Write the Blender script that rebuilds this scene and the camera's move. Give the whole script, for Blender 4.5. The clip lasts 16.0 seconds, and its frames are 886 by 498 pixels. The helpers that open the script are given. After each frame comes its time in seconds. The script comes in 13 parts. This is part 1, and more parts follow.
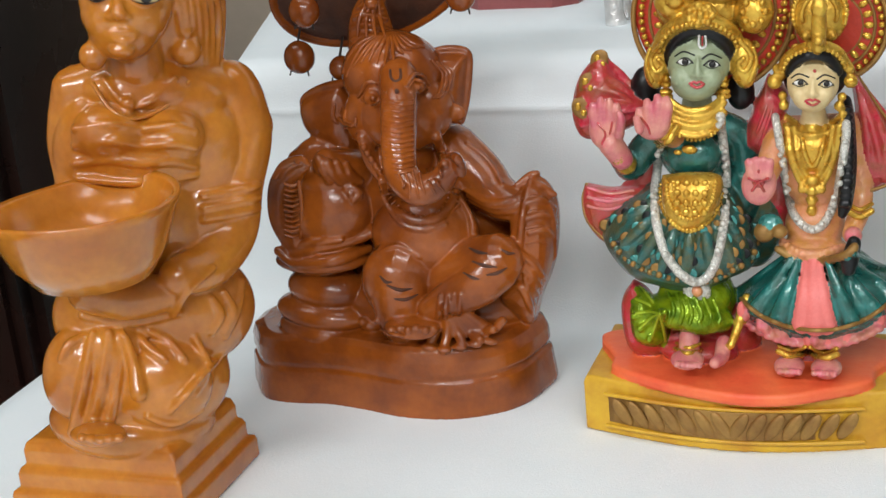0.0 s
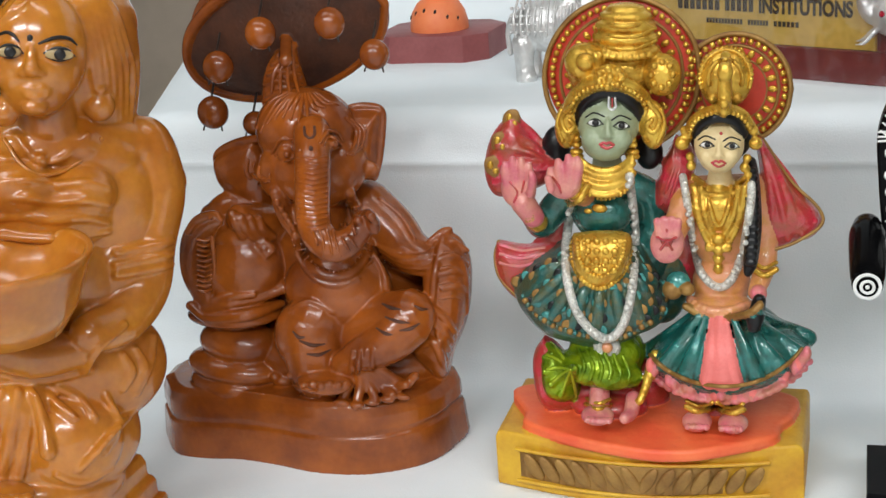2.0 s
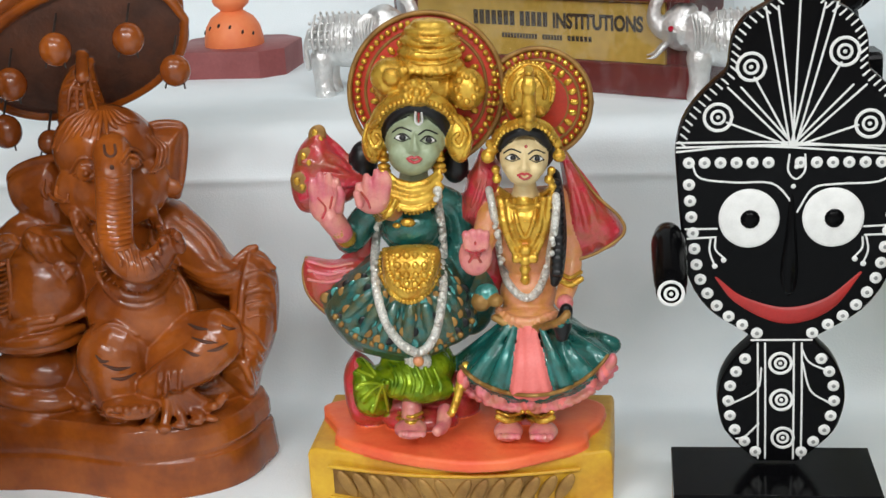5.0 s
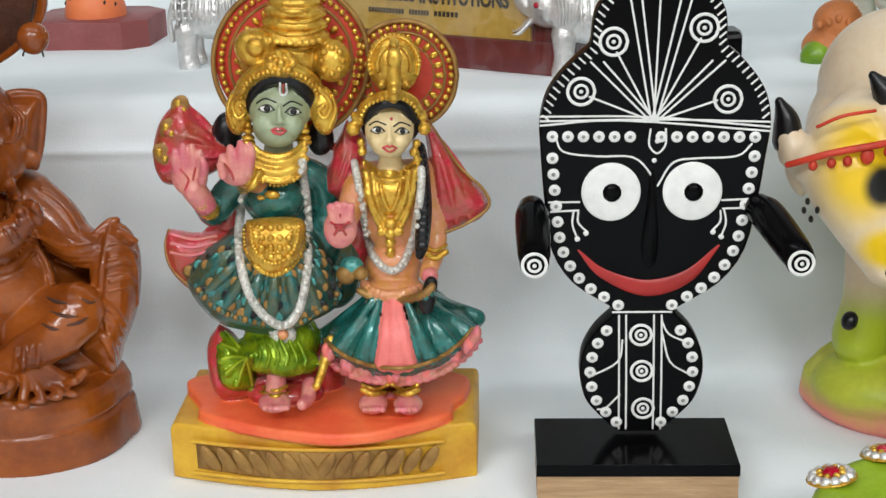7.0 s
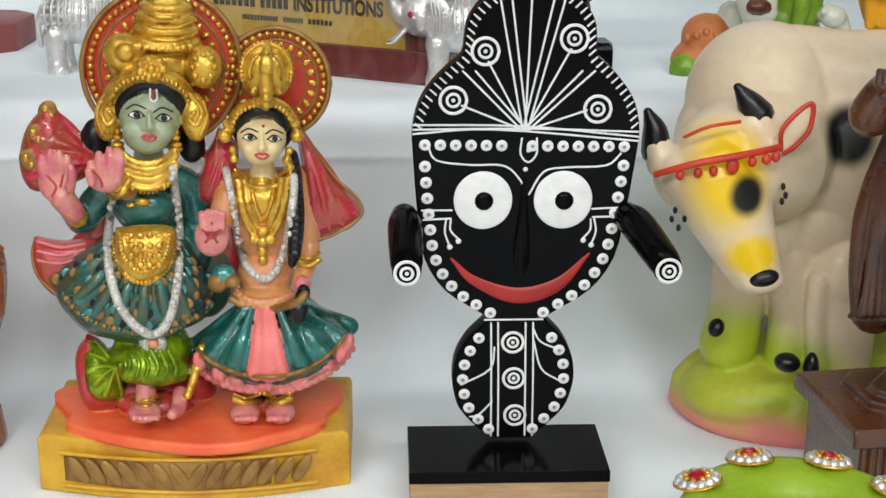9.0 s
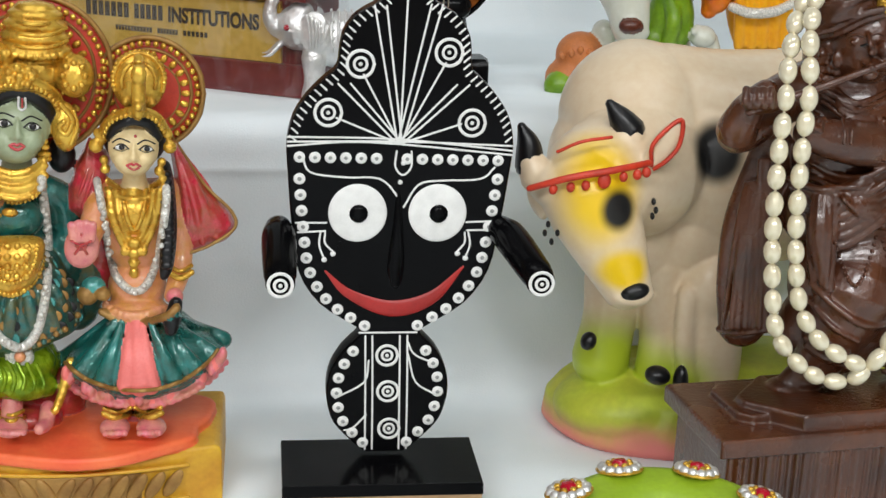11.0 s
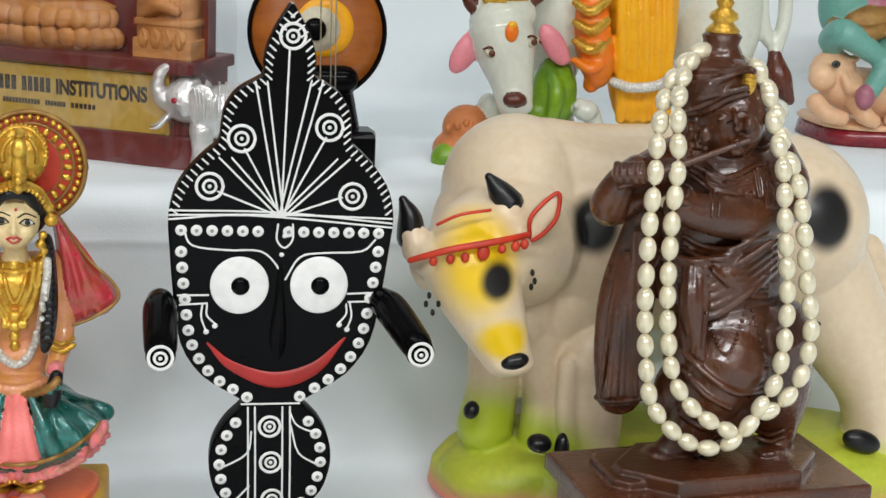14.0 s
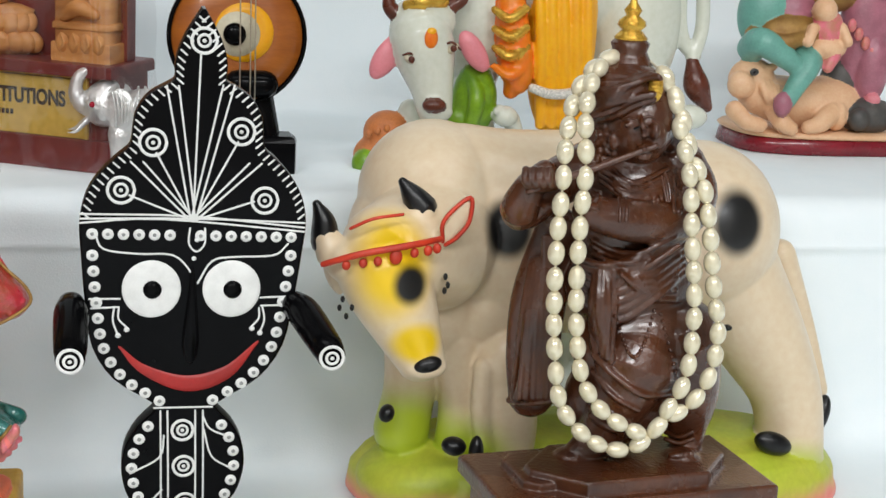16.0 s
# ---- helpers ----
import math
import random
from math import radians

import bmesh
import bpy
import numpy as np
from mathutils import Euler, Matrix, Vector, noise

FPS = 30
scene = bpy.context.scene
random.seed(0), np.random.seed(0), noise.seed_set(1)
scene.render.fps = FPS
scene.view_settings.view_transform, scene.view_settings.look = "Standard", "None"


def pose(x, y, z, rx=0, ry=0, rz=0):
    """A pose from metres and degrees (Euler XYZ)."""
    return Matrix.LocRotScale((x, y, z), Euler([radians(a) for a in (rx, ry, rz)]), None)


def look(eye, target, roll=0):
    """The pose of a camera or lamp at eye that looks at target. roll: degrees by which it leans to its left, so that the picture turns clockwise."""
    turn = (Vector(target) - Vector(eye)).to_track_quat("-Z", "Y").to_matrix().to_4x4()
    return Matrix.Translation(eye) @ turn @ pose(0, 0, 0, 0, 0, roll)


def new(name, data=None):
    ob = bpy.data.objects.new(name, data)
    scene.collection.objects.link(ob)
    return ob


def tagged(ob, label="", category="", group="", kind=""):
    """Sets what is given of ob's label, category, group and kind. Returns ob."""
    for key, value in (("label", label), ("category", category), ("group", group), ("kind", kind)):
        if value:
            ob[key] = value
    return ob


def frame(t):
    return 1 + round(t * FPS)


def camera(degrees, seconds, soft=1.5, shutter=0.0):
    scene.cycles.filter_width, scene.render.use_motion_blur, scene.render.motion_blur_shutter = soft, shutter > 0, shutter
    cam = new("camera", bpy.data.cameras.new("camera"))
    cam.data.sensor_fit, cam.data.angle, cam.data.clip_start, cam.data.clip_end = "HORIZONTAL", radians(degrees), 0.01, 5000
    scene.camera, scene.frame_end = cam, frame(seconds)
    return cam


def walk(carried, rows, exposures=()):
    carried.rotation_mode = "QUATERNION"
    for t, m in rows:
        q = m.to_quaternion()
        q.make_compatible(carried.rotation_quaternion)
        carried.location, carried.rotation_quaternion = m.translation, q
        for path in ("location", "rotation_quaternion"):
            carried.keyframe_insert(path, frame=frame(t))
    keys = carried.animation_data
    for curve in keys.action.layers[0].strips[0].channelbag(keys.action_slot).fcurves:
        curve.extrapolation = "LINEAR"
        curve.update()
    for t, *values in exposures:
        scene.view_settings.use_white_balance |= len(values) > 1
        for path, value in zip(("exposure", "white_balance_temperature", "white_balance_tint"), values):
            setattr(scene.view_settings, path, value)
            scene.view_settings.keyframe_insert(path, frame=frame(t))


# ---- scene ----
cam = camera(33.6, 16.0)
PATH = [
    (0, (-0.052, -0.649, 0.352), (-0.721, 1.12, -0.298), -5.8),
    (0.5, (-0.051, -0.649, 0.353), (-0.69, 1.13, -0.301), -5.5),
    (1, (-0.052, -0.649, 0.354), (-0.658, 1.146, -0.288), -5.2),
    (1.5, (-0.052, -0.651, 0.358), (-0.628, 1.16, -0.265), -4.8),
    (2, (-0.053, -0.652, 0.361), (-0.604, 1.173, -0.246), -4.4),
    (2.5, (-0.057, -0.652, 0.364), (-0.581, 1.183, -0.235), -4.2),
    (3, (-0.063, -0.652, 0.366), (-0.519, 1.203, -0.227), -3.7),
    (3.5, (-0.065, -0.653, 0.368), (-0.474, 1.213, -0.225), -3.5),
    (4, (-0.066, -0.652, 0.367), (-0.43, 1.223, -0.226), -3.6),
    (4.2, (-0.066, -0.652, 0.364), (-0.41, 1.226, -0.231), -3.6),
    (6.3, (-0.065, -0.653, 0.36), (-0.213, 1.24, -0.268), -1.9),
    (6.5, (-0.064, -0.653, 0.359), (-0.197, 1.24, -0.272), -1.8),
    (7, (-0.064, -0.653, 0.357), (-0.15, 1.241, -0.279), -1.3),
    (7.5, (-0.061, -0.655, 0.358), (-0.111, 1.24, -0.28), -1.0),
    (8, (-0.059, -0.656, 0.358), (-0.067, 1.239, -0.281), -0.6),
    (8.5, (-0.059, -0.656, 0.358), (-0.033, 1.241, -0.273), -0.3),
    (9, (-0.061, -0.654, 0.356), (0.018, 1.245, -0.268), 0.3),
    (9.2, (-0.062, -0.654, 0.355), (0.042, 1.245, -0.266), 0.6),
    (11.5, (-0.055, -0.657, 0.353), (0.214, 1.237, -0.231), 2.3),
    (12, (-0.051, -0.66, 0.354), (0.249, 1.234, -0.213), 2.6),
    (12.5, (-0.05, -0.663, 0.355), (0.285, 1.232, -0.192), 2.8),
    (13, (-0.048, -0.663, 0.355), (0.298, 1.232, -0.181), 2.8),
    (13.5, (-0.047, -0.665, 0.357), (0.306, 1.234, -0.164), 2.8),
    (14, (-0.046, -0.667, 0.36), (0.318, 1.234, -0.146), 2.8),
    (14.5, (-0.043, -0.669, 0.36), (0.333, 1.23, -0.141), 2.9),
    (15, (-0.039, -0.672, 0.362), (0.359, 1.225, -0.131), 3.0),
    (15.5, (-0.035, -0.674, 0.361), (0.381, 1.22, -0.129), 3.2),
    (16, (-0.031, -0.676, 0.361), (0.406, 1.212, -0.132), 3.4),
]
walk(cam, [(t, look(eye, target, roll)) for t, eye, target, roll in PATH])

# ---- light ----
world = bpy.data.worlds.new("room_air")
scene.world = world
world.use_nodes = True
world.node_tree.nodes["Background"].inputs[0].default_value = (0.75, 0.85, 1.0, 1)
world.node_tree.nodes["Background"].inputs[1].default_value = 0.15


def ceiling_lamp(x, y, z, sx, sy, watts, colour):
    """A fluorescent ceiling panel: a housing with an area lamp just below it."""
    lamp = bpy.data.lights.new("panel_light", "AREA")
    lamp.shape, lamp.size, lamp.size_y, lamp.energy, lamp.color = "RECTANGLE", sx, sy, watts, colour
    ob = new("panel_light", lamp)
    ob.matrix_world = pose(x, y, z)
    return ob


ceiling_lamp(-0.95, -0.55, 1.95, 1.2, 0.25, 6.5, (0.96, 0.98, 1.0))
ceiling_lamp(0.55, -0.55, 1.95, 1.2, 0.25, 6.5, (0.96, 0.98, 1.0))
ceiling_lamp(-0.9, -2.1, 1.60, 1.2, 0.30, 46, (0.98, 0.99, 1.0))
ceiling_lamp(0.6, -2.1, 1.60, 1.2, 0.30, 42, (0.98, 0.99, 1.0))


# ---- materials ----
def material(name, colour, rough=0.5, metal=0.0, second=None, scale=60.0, bump=0.1, bump_scale=None, coat=0.0,
             spots=(), sub=0.0, amount=1.0, stretch=(1, 1, 1), gloss=0.5):
    """A surface with two scales of mottling and a fine relief. spots: airbrushed paint (x, y, z, rx, ry, rz, soft, colour) in object space."""
    m = bpy.data.materials.new(name)
    m.use_nodes = True
    n, l = m.node_tree.nodes, m.node_tree.links
    b = n["Principled BSDF"]
    b.inputs["Roughness"].default_value, b.inputs["Metallic"].default_value = rough, metal
    b.inputs["Specular IOR Level"].default_value = gloss
    b.inputs["Coat Weight"].default_value = coat
    b.inputs["Coat Roughness"].default_value = 0.12
    b.inputs["Subsurface Weight"].default_value = sub
    b.inputs["Subsurface Radius"].default_value = (0.006, 0.003, 0.0015)
    b.inputs["Subsurface Scale"].default_value = 0.5
    tc = n.new("ShaderNodeTexCoord")
    mp = n.new("ShaderNodeMapping")
    mp.inputs["Scale"].default_value = stretch
    l.new(tc.outputs["Object"], mp.inputs["Vector"])
    big, fine = n.new("ShaderNodeTexNoise"), n.new("ShaderNodeTexNoise")
    big.inputs["Scale"].default_value, big.inputs["Detail"].default_value = scale, 5
    fine.inputs["Scale"].default_value, fine.inputs["Detail"].default_value = scale * 9, 4
    l.new(mp.outputs[0], big.inputs["Vector"])
    l.new(mp.outputs[0], fine.inputs["Vector"])
    second = second or tuple(c * 0.72 for c in colour)
    ramp = n.new("ShaderNodeMapRange")
    ramp.inputs["From Min"].default_value, ramp.inputs["From Max"].default_value = 0.35, 0.68
    ramp.inputs["To Max"].default_value = amount
    l.new(big.outputs["Fac"], ramp.inputs["Value"])
    mix = n.new("ShaderNodeMix")
    mix.data_type = "RGBA"
    mix.inputs["A"].default_value, mix.inputs["B"].default_value = (*colour, 1), (*second, 1)
    l.new(ramp.outputs[0], mix.inputs["Factor"])
    out = mix.outputs["Result"]
    grain = n.new("ShaderNodeMix")
    grain.data_type, grain.blend_type = "RGBA", "OVERLAY"
    grain.inputs["Factor"].default_value = 0.25
    l.new(out, grain.inputs["A"])
    l.new(fine.outputs["Color"], grain.inputs["B"])
    desat = n.new("ShaderNodeRGBToBW")
    l.new(fine.outputs["Color"], desat.inputs[0])
    l.new(desat.outputs[0], grain.inputs["B"])
    out = grain.outputs["Result"]
    for x, y, z, rx, ry, rz, soft, paint in spots:
        sub_ = n.new("ShaderNodeVectorMath")
        sub_.operation = "SUBTRACT"
        sub_.inputs[1].default_value = (x, y, z)
        l.new(tc.outputs["Object"], sub_.inputs[0])
        div = n.new("ShaderNodeVectorMath")
        div.operation = "DIVIDE"
        div.inputs[1].default_value = (rx, ry, rz)
        l.new(sub_.outputs[0], div.inputs[0])
        ln = n.new("ShaderNodeVectorMath")
        ln.operation = "LENGTH"
        l.new(div.outputs[0], ln.inputs[0])
        wob = n.new("ShaderNodeMath")
        wob.operation = "MULTIPLY_ADD"
        wob.inputs[1].default_value, wob.inputs[2].default_value = 0.25, -0.12
        l.new(big.outputs["Fac"], wob.inputs[0])
        add = n.new("ShaderNodeMath")
        l.new(ln.outputs["Value"], add.inputs[0])
        l.new(wob.outputs[0], add.inputs[1])
        fall = n.new("ShaderNodeMapRange")
        fall.interpolation_type = "SMOOTHSTEP"
        fall.inputs["From Min"].default_value, fall.inputs["From Max"].default_value = 1 - soft, 1 + soft
        fall.inputs["To Min"].default_value, fall.inputs["To Max"].default_value = 1, 0
        l.new(add.outputs[0], fall.inputs["Value"])
        px = n.new("ShaderNodeMix")
        px.data_type = "RGBA"
        px.inputs["B"].default_value = (*paint, 1)
        l.new(fall.outputs[0], px.inputs["Factor"])
        l.new(out, px.inputs["A"])
        out = px.outputs["Result"]
    l.new(out, b.inputs["Base Color"])
    if bump:
        bp = n.new("ShaderNodeBump")
        bp.inputs["Strength"].default_value, bp.inputs["Distance"].default_value = bump, 0.001
        rel = n.new("ShaderNodeTexNoise")
        rel.inputs["Scale"].default_value, rel.inputs["Detail"].default_value = bump_scale or scale * 5, 6
        l.new(mp.outputs[0], rel.inputs["Vector"])
        l.new(rel.outputs["Fac"], bp.inputs["Height"])
        l.new(bp.outputs[0], b.inputs["Normal"])
        rr = n.new("ShaderNodeMapRange")
        rr.inputs["To Min"].default_value, rr.inputs["To Max"].default_value = max(rough - 0.08, 0.03), min(rough + 0.12, 1)
        l.new(big.outputs["Fac"], rr.inputs["Value"])
        l.new(rr.outputs[0], b.inputs["Roughness"])
    return m


CLOTH = material("white_cloth", (0.87, 0.935, 0.96), 0.9, second=(0.84, 0.91, 0.935), scale=7, bump=0.25, bump_scale=900)
WALL = material("beige_wall", (0.52, 0.44, 0.35), 0.85, second=(0.48, 0.40, 0.31), scale=3, bump=0.1, bump_scale=120)
CEIL = material("ceiling_paint", (0.74, 0.74, 0.72), 0.9, scale=3, bump=0.05)
CURTAIN = material("pale_wall_paint", (0.62, 0.60, 0.56), 0.9, second=(0.56, 0.54, 0.50), scale=4, bump=0.2)
FLOOR = material("dark_granite", (0.035, 0.032, 0.026), 0.3, second=(0.012, 0.012, 0.010), scale=40, bump=0.03)
DARKWOOD = material("dark_lacquer", (0.020, 0.007, 0.005), 0.25, second=(0.006, 0.004, 0.003), scale=12, bump=0.1, gloss=0.3)
GLAZE = material("honey_glaze", (0.56, 0.205, 0.020), 0.20, second=(0.40, 0.118, 0.010), scale=26, bump=0.10, bump_scale=150, coat=0.6, sub=0.2)
EYEWHITE = material("dull_eye_white", (0.50, 0.36, 0.17), 0.3, scale=90, bump=0)
EYEINK = material("black_ink", (0.012, 0.010, 0.010), 0.4, scale=90, bump=0)
TERRA = material("brown_terracotta_glaze", (0.36, 0.090, 0.010), 0.20, second=(0.17, 0.036, 0.005), scale=30, bump=0.30, bump_scale=300, coat=0.35, gloss=0.4)
# Darker copy of TERRA: shade under the parasol and in folds, plus small marks.
TERRADARK = material("terracotta_shade_and_marks", (0.095, 0.030, 0.012), 0.6, second=(0.05, 0.018, 0.009), scale=60, bump=0.8, bump_scale=260)
GOLD = material("gold_paint", (0.80, 0.51, 0.075), 0.24, 0.6, second=(0.54, 0.28, 0.03), scale=150, bump=0.6, bump_scale=380)
OCHRE = material("yellow_ochre_paint", (0.70, 0.415, 0.026), 0.42, second=(0.52, 0.24, 0.015), scale=38, bump=0.25)
DULLGOLD = material("dull_gold_paint", (0.36, 0.20, 0.05), 0.45, 0.35, second=(0.24, 0.12, 0.03), scale=110, bump=0.3)
ORANGE = material("orange_paint", (0.90, 0.185, 0.060), 0.45, second=(0.82, 0.110, 0.04), scale=40, bump=0.4, bump_scale=220)
CRIMSON = material("crimson_paint", (0.56, 0.028, 0.055), 0.28, second=(0.34, 0.060, 0.02), scale=120, bump=0.8, bump_scale=380, coat=0.8)
RED = material("red_paint", (0.62, 0.045, 0.015), 0.4, second=(0.45, 0.03, 0.012), scale=90, bump=0.2)
TEAL = material("teal_metallic_paint", (0.012, 0.175, 0.155), 0.22, 0.3, second=(0.020, 0.085, 0.065), scale=130, bump=0.8, bump_scale=380, coat=0.8)
TEALPLAID = material("teal_and_gold_plaid_paint", (0.010, 0.13, 0.12), 0.3, 0.3, second=(0.10, 0.10, 0.03), scale=160, bump=0.8, coat=0.8)
BRIGHTTEAL = material("pale_teal_metallic_paint", (0.05, 0.30, 0.27), 0.22, 0.3, second=(0.02, 0.16, 0.15), scale=200, bump=0.8, bump_scale=380, coat=0.8)
BRIGHTLEAF = material("lime_metallic_paint", (0.42, 0.55, 0.03), 0.2, 0.4, second=(0.25, 0.40, 0.01), scale=140, bump=0.6, bump_scale=380)
LEAF = material("shiny_green_paint", (0.26, 0.38, 0.008), 0.16, 0.45, second=(0.10, 0.20, 0.006), scale=140, bump=0.8, bump_scale=380)
GREYGREEN = material("grey_green_paint", (0.34, 0.40, 0.25), 0.35, scale=60, bump=0.1, amount=0.5)
CREAM = material("cream_paint", (0.75, 0.58, 0.30), 0.4, scale=60, bump=0.1, amount=0.4)
PEACH = material("peach_paint", (0.72, 0.30, 0.16), 0.35, second=(0.62, 0.27, 0.06), scale=170, bump=0.6, bump_scale=420, coat=0.4)
PINK = material("pink_paint", (0.74, 0.17, 0.22), 0.35, second=(0.55, 0.20, 0.13), scale=170, bump=0.6, bump_scale=420, coat=0.4)
PALM = material("rosy_hand_paint", (0.70, 0.29, 0.22), 0.35, second=(0.58, 0.12, 0.16), scale=110, bump=0.4, coat=0.4)
SALMON = material("salmon_pink_paint", (0.85, 0.20, 0.18), 0.45, scale=80, bump=0.2, amount=0.5)
SILVERGLITTER = material("silver_glitter", (0.86, 0.86, 0.80), 0.25, 0.35, second=(0.62, 0.60, 0.54), scale=700, bump=1.0, bump_scale=1200)
BLACKPAINT = material("black_paint", (0.006, 0.006, 0.007), 0.3, scale=60, bump=0.15, gloss=0.4)
LACQUER = material("black_lacquer", (0.003, 0.003, 0.0035), 0.15, scale=30, bump=0.04, gloss=0.08)
WHITEPAINT = material("white_paint", (0.82, 0.82, 0.80), 0.5, scale=150, bump=0.15, amount=0.4)
GREYDOT = material("grey_paint", (0.28, 0.29, 0.28), 0.5, scale=100, bump=0.1)
SMILE = material("red_lacquer", (0.42, 0.018, 0.015), 0.35, scale=60, bump=0.1)
PALEWOOD = material("pale_raw_wood", (0.47, 0.30, 0.16), 0.7, second=(0.33, 0.20, 0.10), scale=30, bump=0.4, stretch=(1, 4, 14))
ROSEWOOD = material("carved_rosewood", (0.100, 0.030, 0.010), 0.26, second=(0.040, 0.011, 0.004), scale=36, bump=0.45, bump_scale=480, coat=0.45)
MAROON = material("maroon_wood", (0.17, 0.030, 0.028), 0.35, second=(0.12, 0.02, 0.02), scale=25, bump=0.15, stretch=(1, 5, 5))
CARVING = material("carved_light_wood", (0.64, 0.31, 0.10), 0.45, second=(0.50, 0.21, 0.06), scale=60, bump=0.4, stretch=(1, 1, 4))
BRASSPLATE = material("brushed_gold_plate", (0.74, 0.52, 0.12), 0.42, 0.3, second=(0.62, 0.42, 0.08), scale=220, bump=0.3)
PLATEINK = material("dark_print", (0.05, 0.035, 0.02), 0.6, scale=100, bump=0)
SILVER = material("white_metal", (0.86, 0.86, 0.84), 0.34, 0.75, second=(0.72, 0.72, 0.71), scale=150, bump=1.0, bump_scale=330)
RUBY = material("red_stone", (0.45, 0.0, 0.02), 0.12, scale=200, bump=0, coat=0.5)
VEENAWOOD = material("polished_orange_wood", (0.42, 0.125, 0.018), 0.3, second=(0.30, 0.08, 0.012), scale=24, bump=0.1, coat=0.4, stretch=(1, 1, 5))
IVORY = material("ivory_inlay", (0.66, 0.60, 0.44), 0.4, scale=60, bump=0.05)
COWWHITE = material("glossy_white_glaze", (0.68, 0.70, 0.60), 0.22, second=(0.62, 0.64, 0.55), scale=30, bump=0.05, coat=0.4)
EARPINK = material("pink_glaze", (0.80, 0.26, 0.30), 0.35, scale=60, bump=0.1, amount=0.5)
HORNBROWN = material("brown_glaze", (0.12, 0.030, 0.015), 0.25, scale=60, bump=0.1)
YELLOW = material("yellow_glaze", (0.90, 0.44, 0.008), 0.35, second=(0.84, 0.35, 0.006), scale=40, bump=0.15)
FIERY = material("orange_glaze", (0.88, 0.17, 0.012), 0.28, second=(0.78, 0.24, 0.012), scale=80, bump=0.3)
GRASS = material("green_glaze", (0.20, 0.36, 0.015), 0.3, second=(0.10, 0.22, 0.01), scale=70, bump=0.4)
TEALSKIN = material("pale_teal_paint", (0.16, 0.40, 0.33), 0.35, scale=60, bump=0.15, amount=0.5)
MAUVE = material("mauve_glaze", (0.42, 0.15, 0.20), 0.3, scale=90, bump=0.3)
BULL = material("buff_paint", (0.80, 0.50, 0.30), 0.4, second=(0.74, 0.43, 0.24), scale=60, bump=0.2)
DARKRED = material("dark_red_gloss", (0.24, 0.008, 0.02), 0.25, scale=40, bump=0.05, coat=0.4)
SOOT = material("dark_grey_paint", (0.05, 0.05, 0.05), 0.45, second=(0.09, 0.08, 0.07), scale=60, bump=0.3)
TERRAORANGE = material("matt_orange_doll_paint", (0.90, 0.25, 0.09), 0.5, second=(0.85, 0.22, 0.08), scale=30, bump=0.1)
DOLLBASE = material("dusty_rose_wood", (0.30, 0.085, 0.085), 0.5, second=(0.24, 0.06, 0.06), scale=40, bump=0.15)
POTGREEN = material("lime_green_paint", (0.30, 0.46, 0.02), 0.45, second=(0.26, 0.41, 0.015), scale=40, bump=0.15)
PEARL = material("cream_pearl", (0.80, 0.74, 0.55), 0.16, 0.25, second=(0.72, 0.64, 0.45), scale=160, bump=0.05, coat=1.0)
STRING = material("thin_dark_wire", (0.03, 0.02, 0.015), 0.5, scale=100, bump=0)
WIRE = material("steel_string", (0.6, 0.55, 0.45), 0.3, 0.9, scale=100, bump=0)
PUMPKIN = material("orange_plaster", (0.62, 0.20, 0.05), 0.5, second=(0.48, 0.16, 0.05), scale=90, bump=0.4)


def film_material():
    """Clear wrapping film: mostly clear with a sharp gloss."""
    m = bpy.data.materials.new("clear_film")
    m.use_nodes = True
    n, l = m.node_tree.nodes, m.node_tree.links
    n.remove(n["Principled BSDF"])
    clear, gloss, mix = n.new("ShaderNodeBsdfTransparent"), n.new("ShaderNodeBsdfGlossy"), n.new("ShaderNodeMixShader")
    gloss.inputs["Roughness"].default_value = 0.12
    fr = n.new("ShaderNodeFresnel")
    fr.inputs["IOR"].default_value = 1.9
    l.new(fr.outputs[0], mix.inputs[0])
    l.new(clear.outputs[0], mix.inputs[1])
    l.new(gloss.outputs[0], mix.inputs[2])
    l.new(mix.outputs[0], n["Material Output"].inputs["Surface"])
    return m


FILM = film_material()


# ---- modelling ----
def link_mesh(name, verts, faces, mats, slots=None, parent=None, smooth=True, place=None):
    me = bpy.data.meshes.new(name)
    me.from_pydata(verts, [], faces)
    for m in mats:
        me.materials.append(m)
    if slots is not None:
        me.polygons.foreach_set("material_index", np.asarray(slots, dtype=np.int32))
    if smooth:
        me.polygons.foreach_set("use_smooth", [True] * len(me.polygons))
    me.update()
    ob = new(name, me)
    if parent:
        ob.parent = parent
    if place is not None:
        ob.matrix_basis = place
    return ob


def sphere_grid(nu, nv):
    vs = [(0, 0, -1)]
    for j in range(1, nv):
        a = math.pi * j / nv - math.pi / 2
        vs += [(math.cos(a) * math.cos(2 * math.pi * i / nu), math.cos(a) * math.sin(2 * math.pi * i / nu), math.sin(a)) for i in range(nu)]
    vs.append((0, 0, 1))
    fs = [(0, 1 + (i + 1) % nu, 1 + i) for i in range(nu)]
    for j in range(nv - 2):
        a, b = 1 + j * nu, 1 + (j + 1) * nu
        fs += [(a + i, a + (i + 1) % nu, b + (i + 1) % nu, b + i) for i in range(nu)]
    a, t = 1 + (nv - 2) * nu, len(vs) - 1
    fs += [(a + i, a + (i + 1) % nu, t) for i in range(nu)]
    return vs, fs


BALL_BIG, BALL_MID, BALL_SMALL = sphere_grid(64, 44), sphere_grid(28, 18), sphere_grid(10, 7)


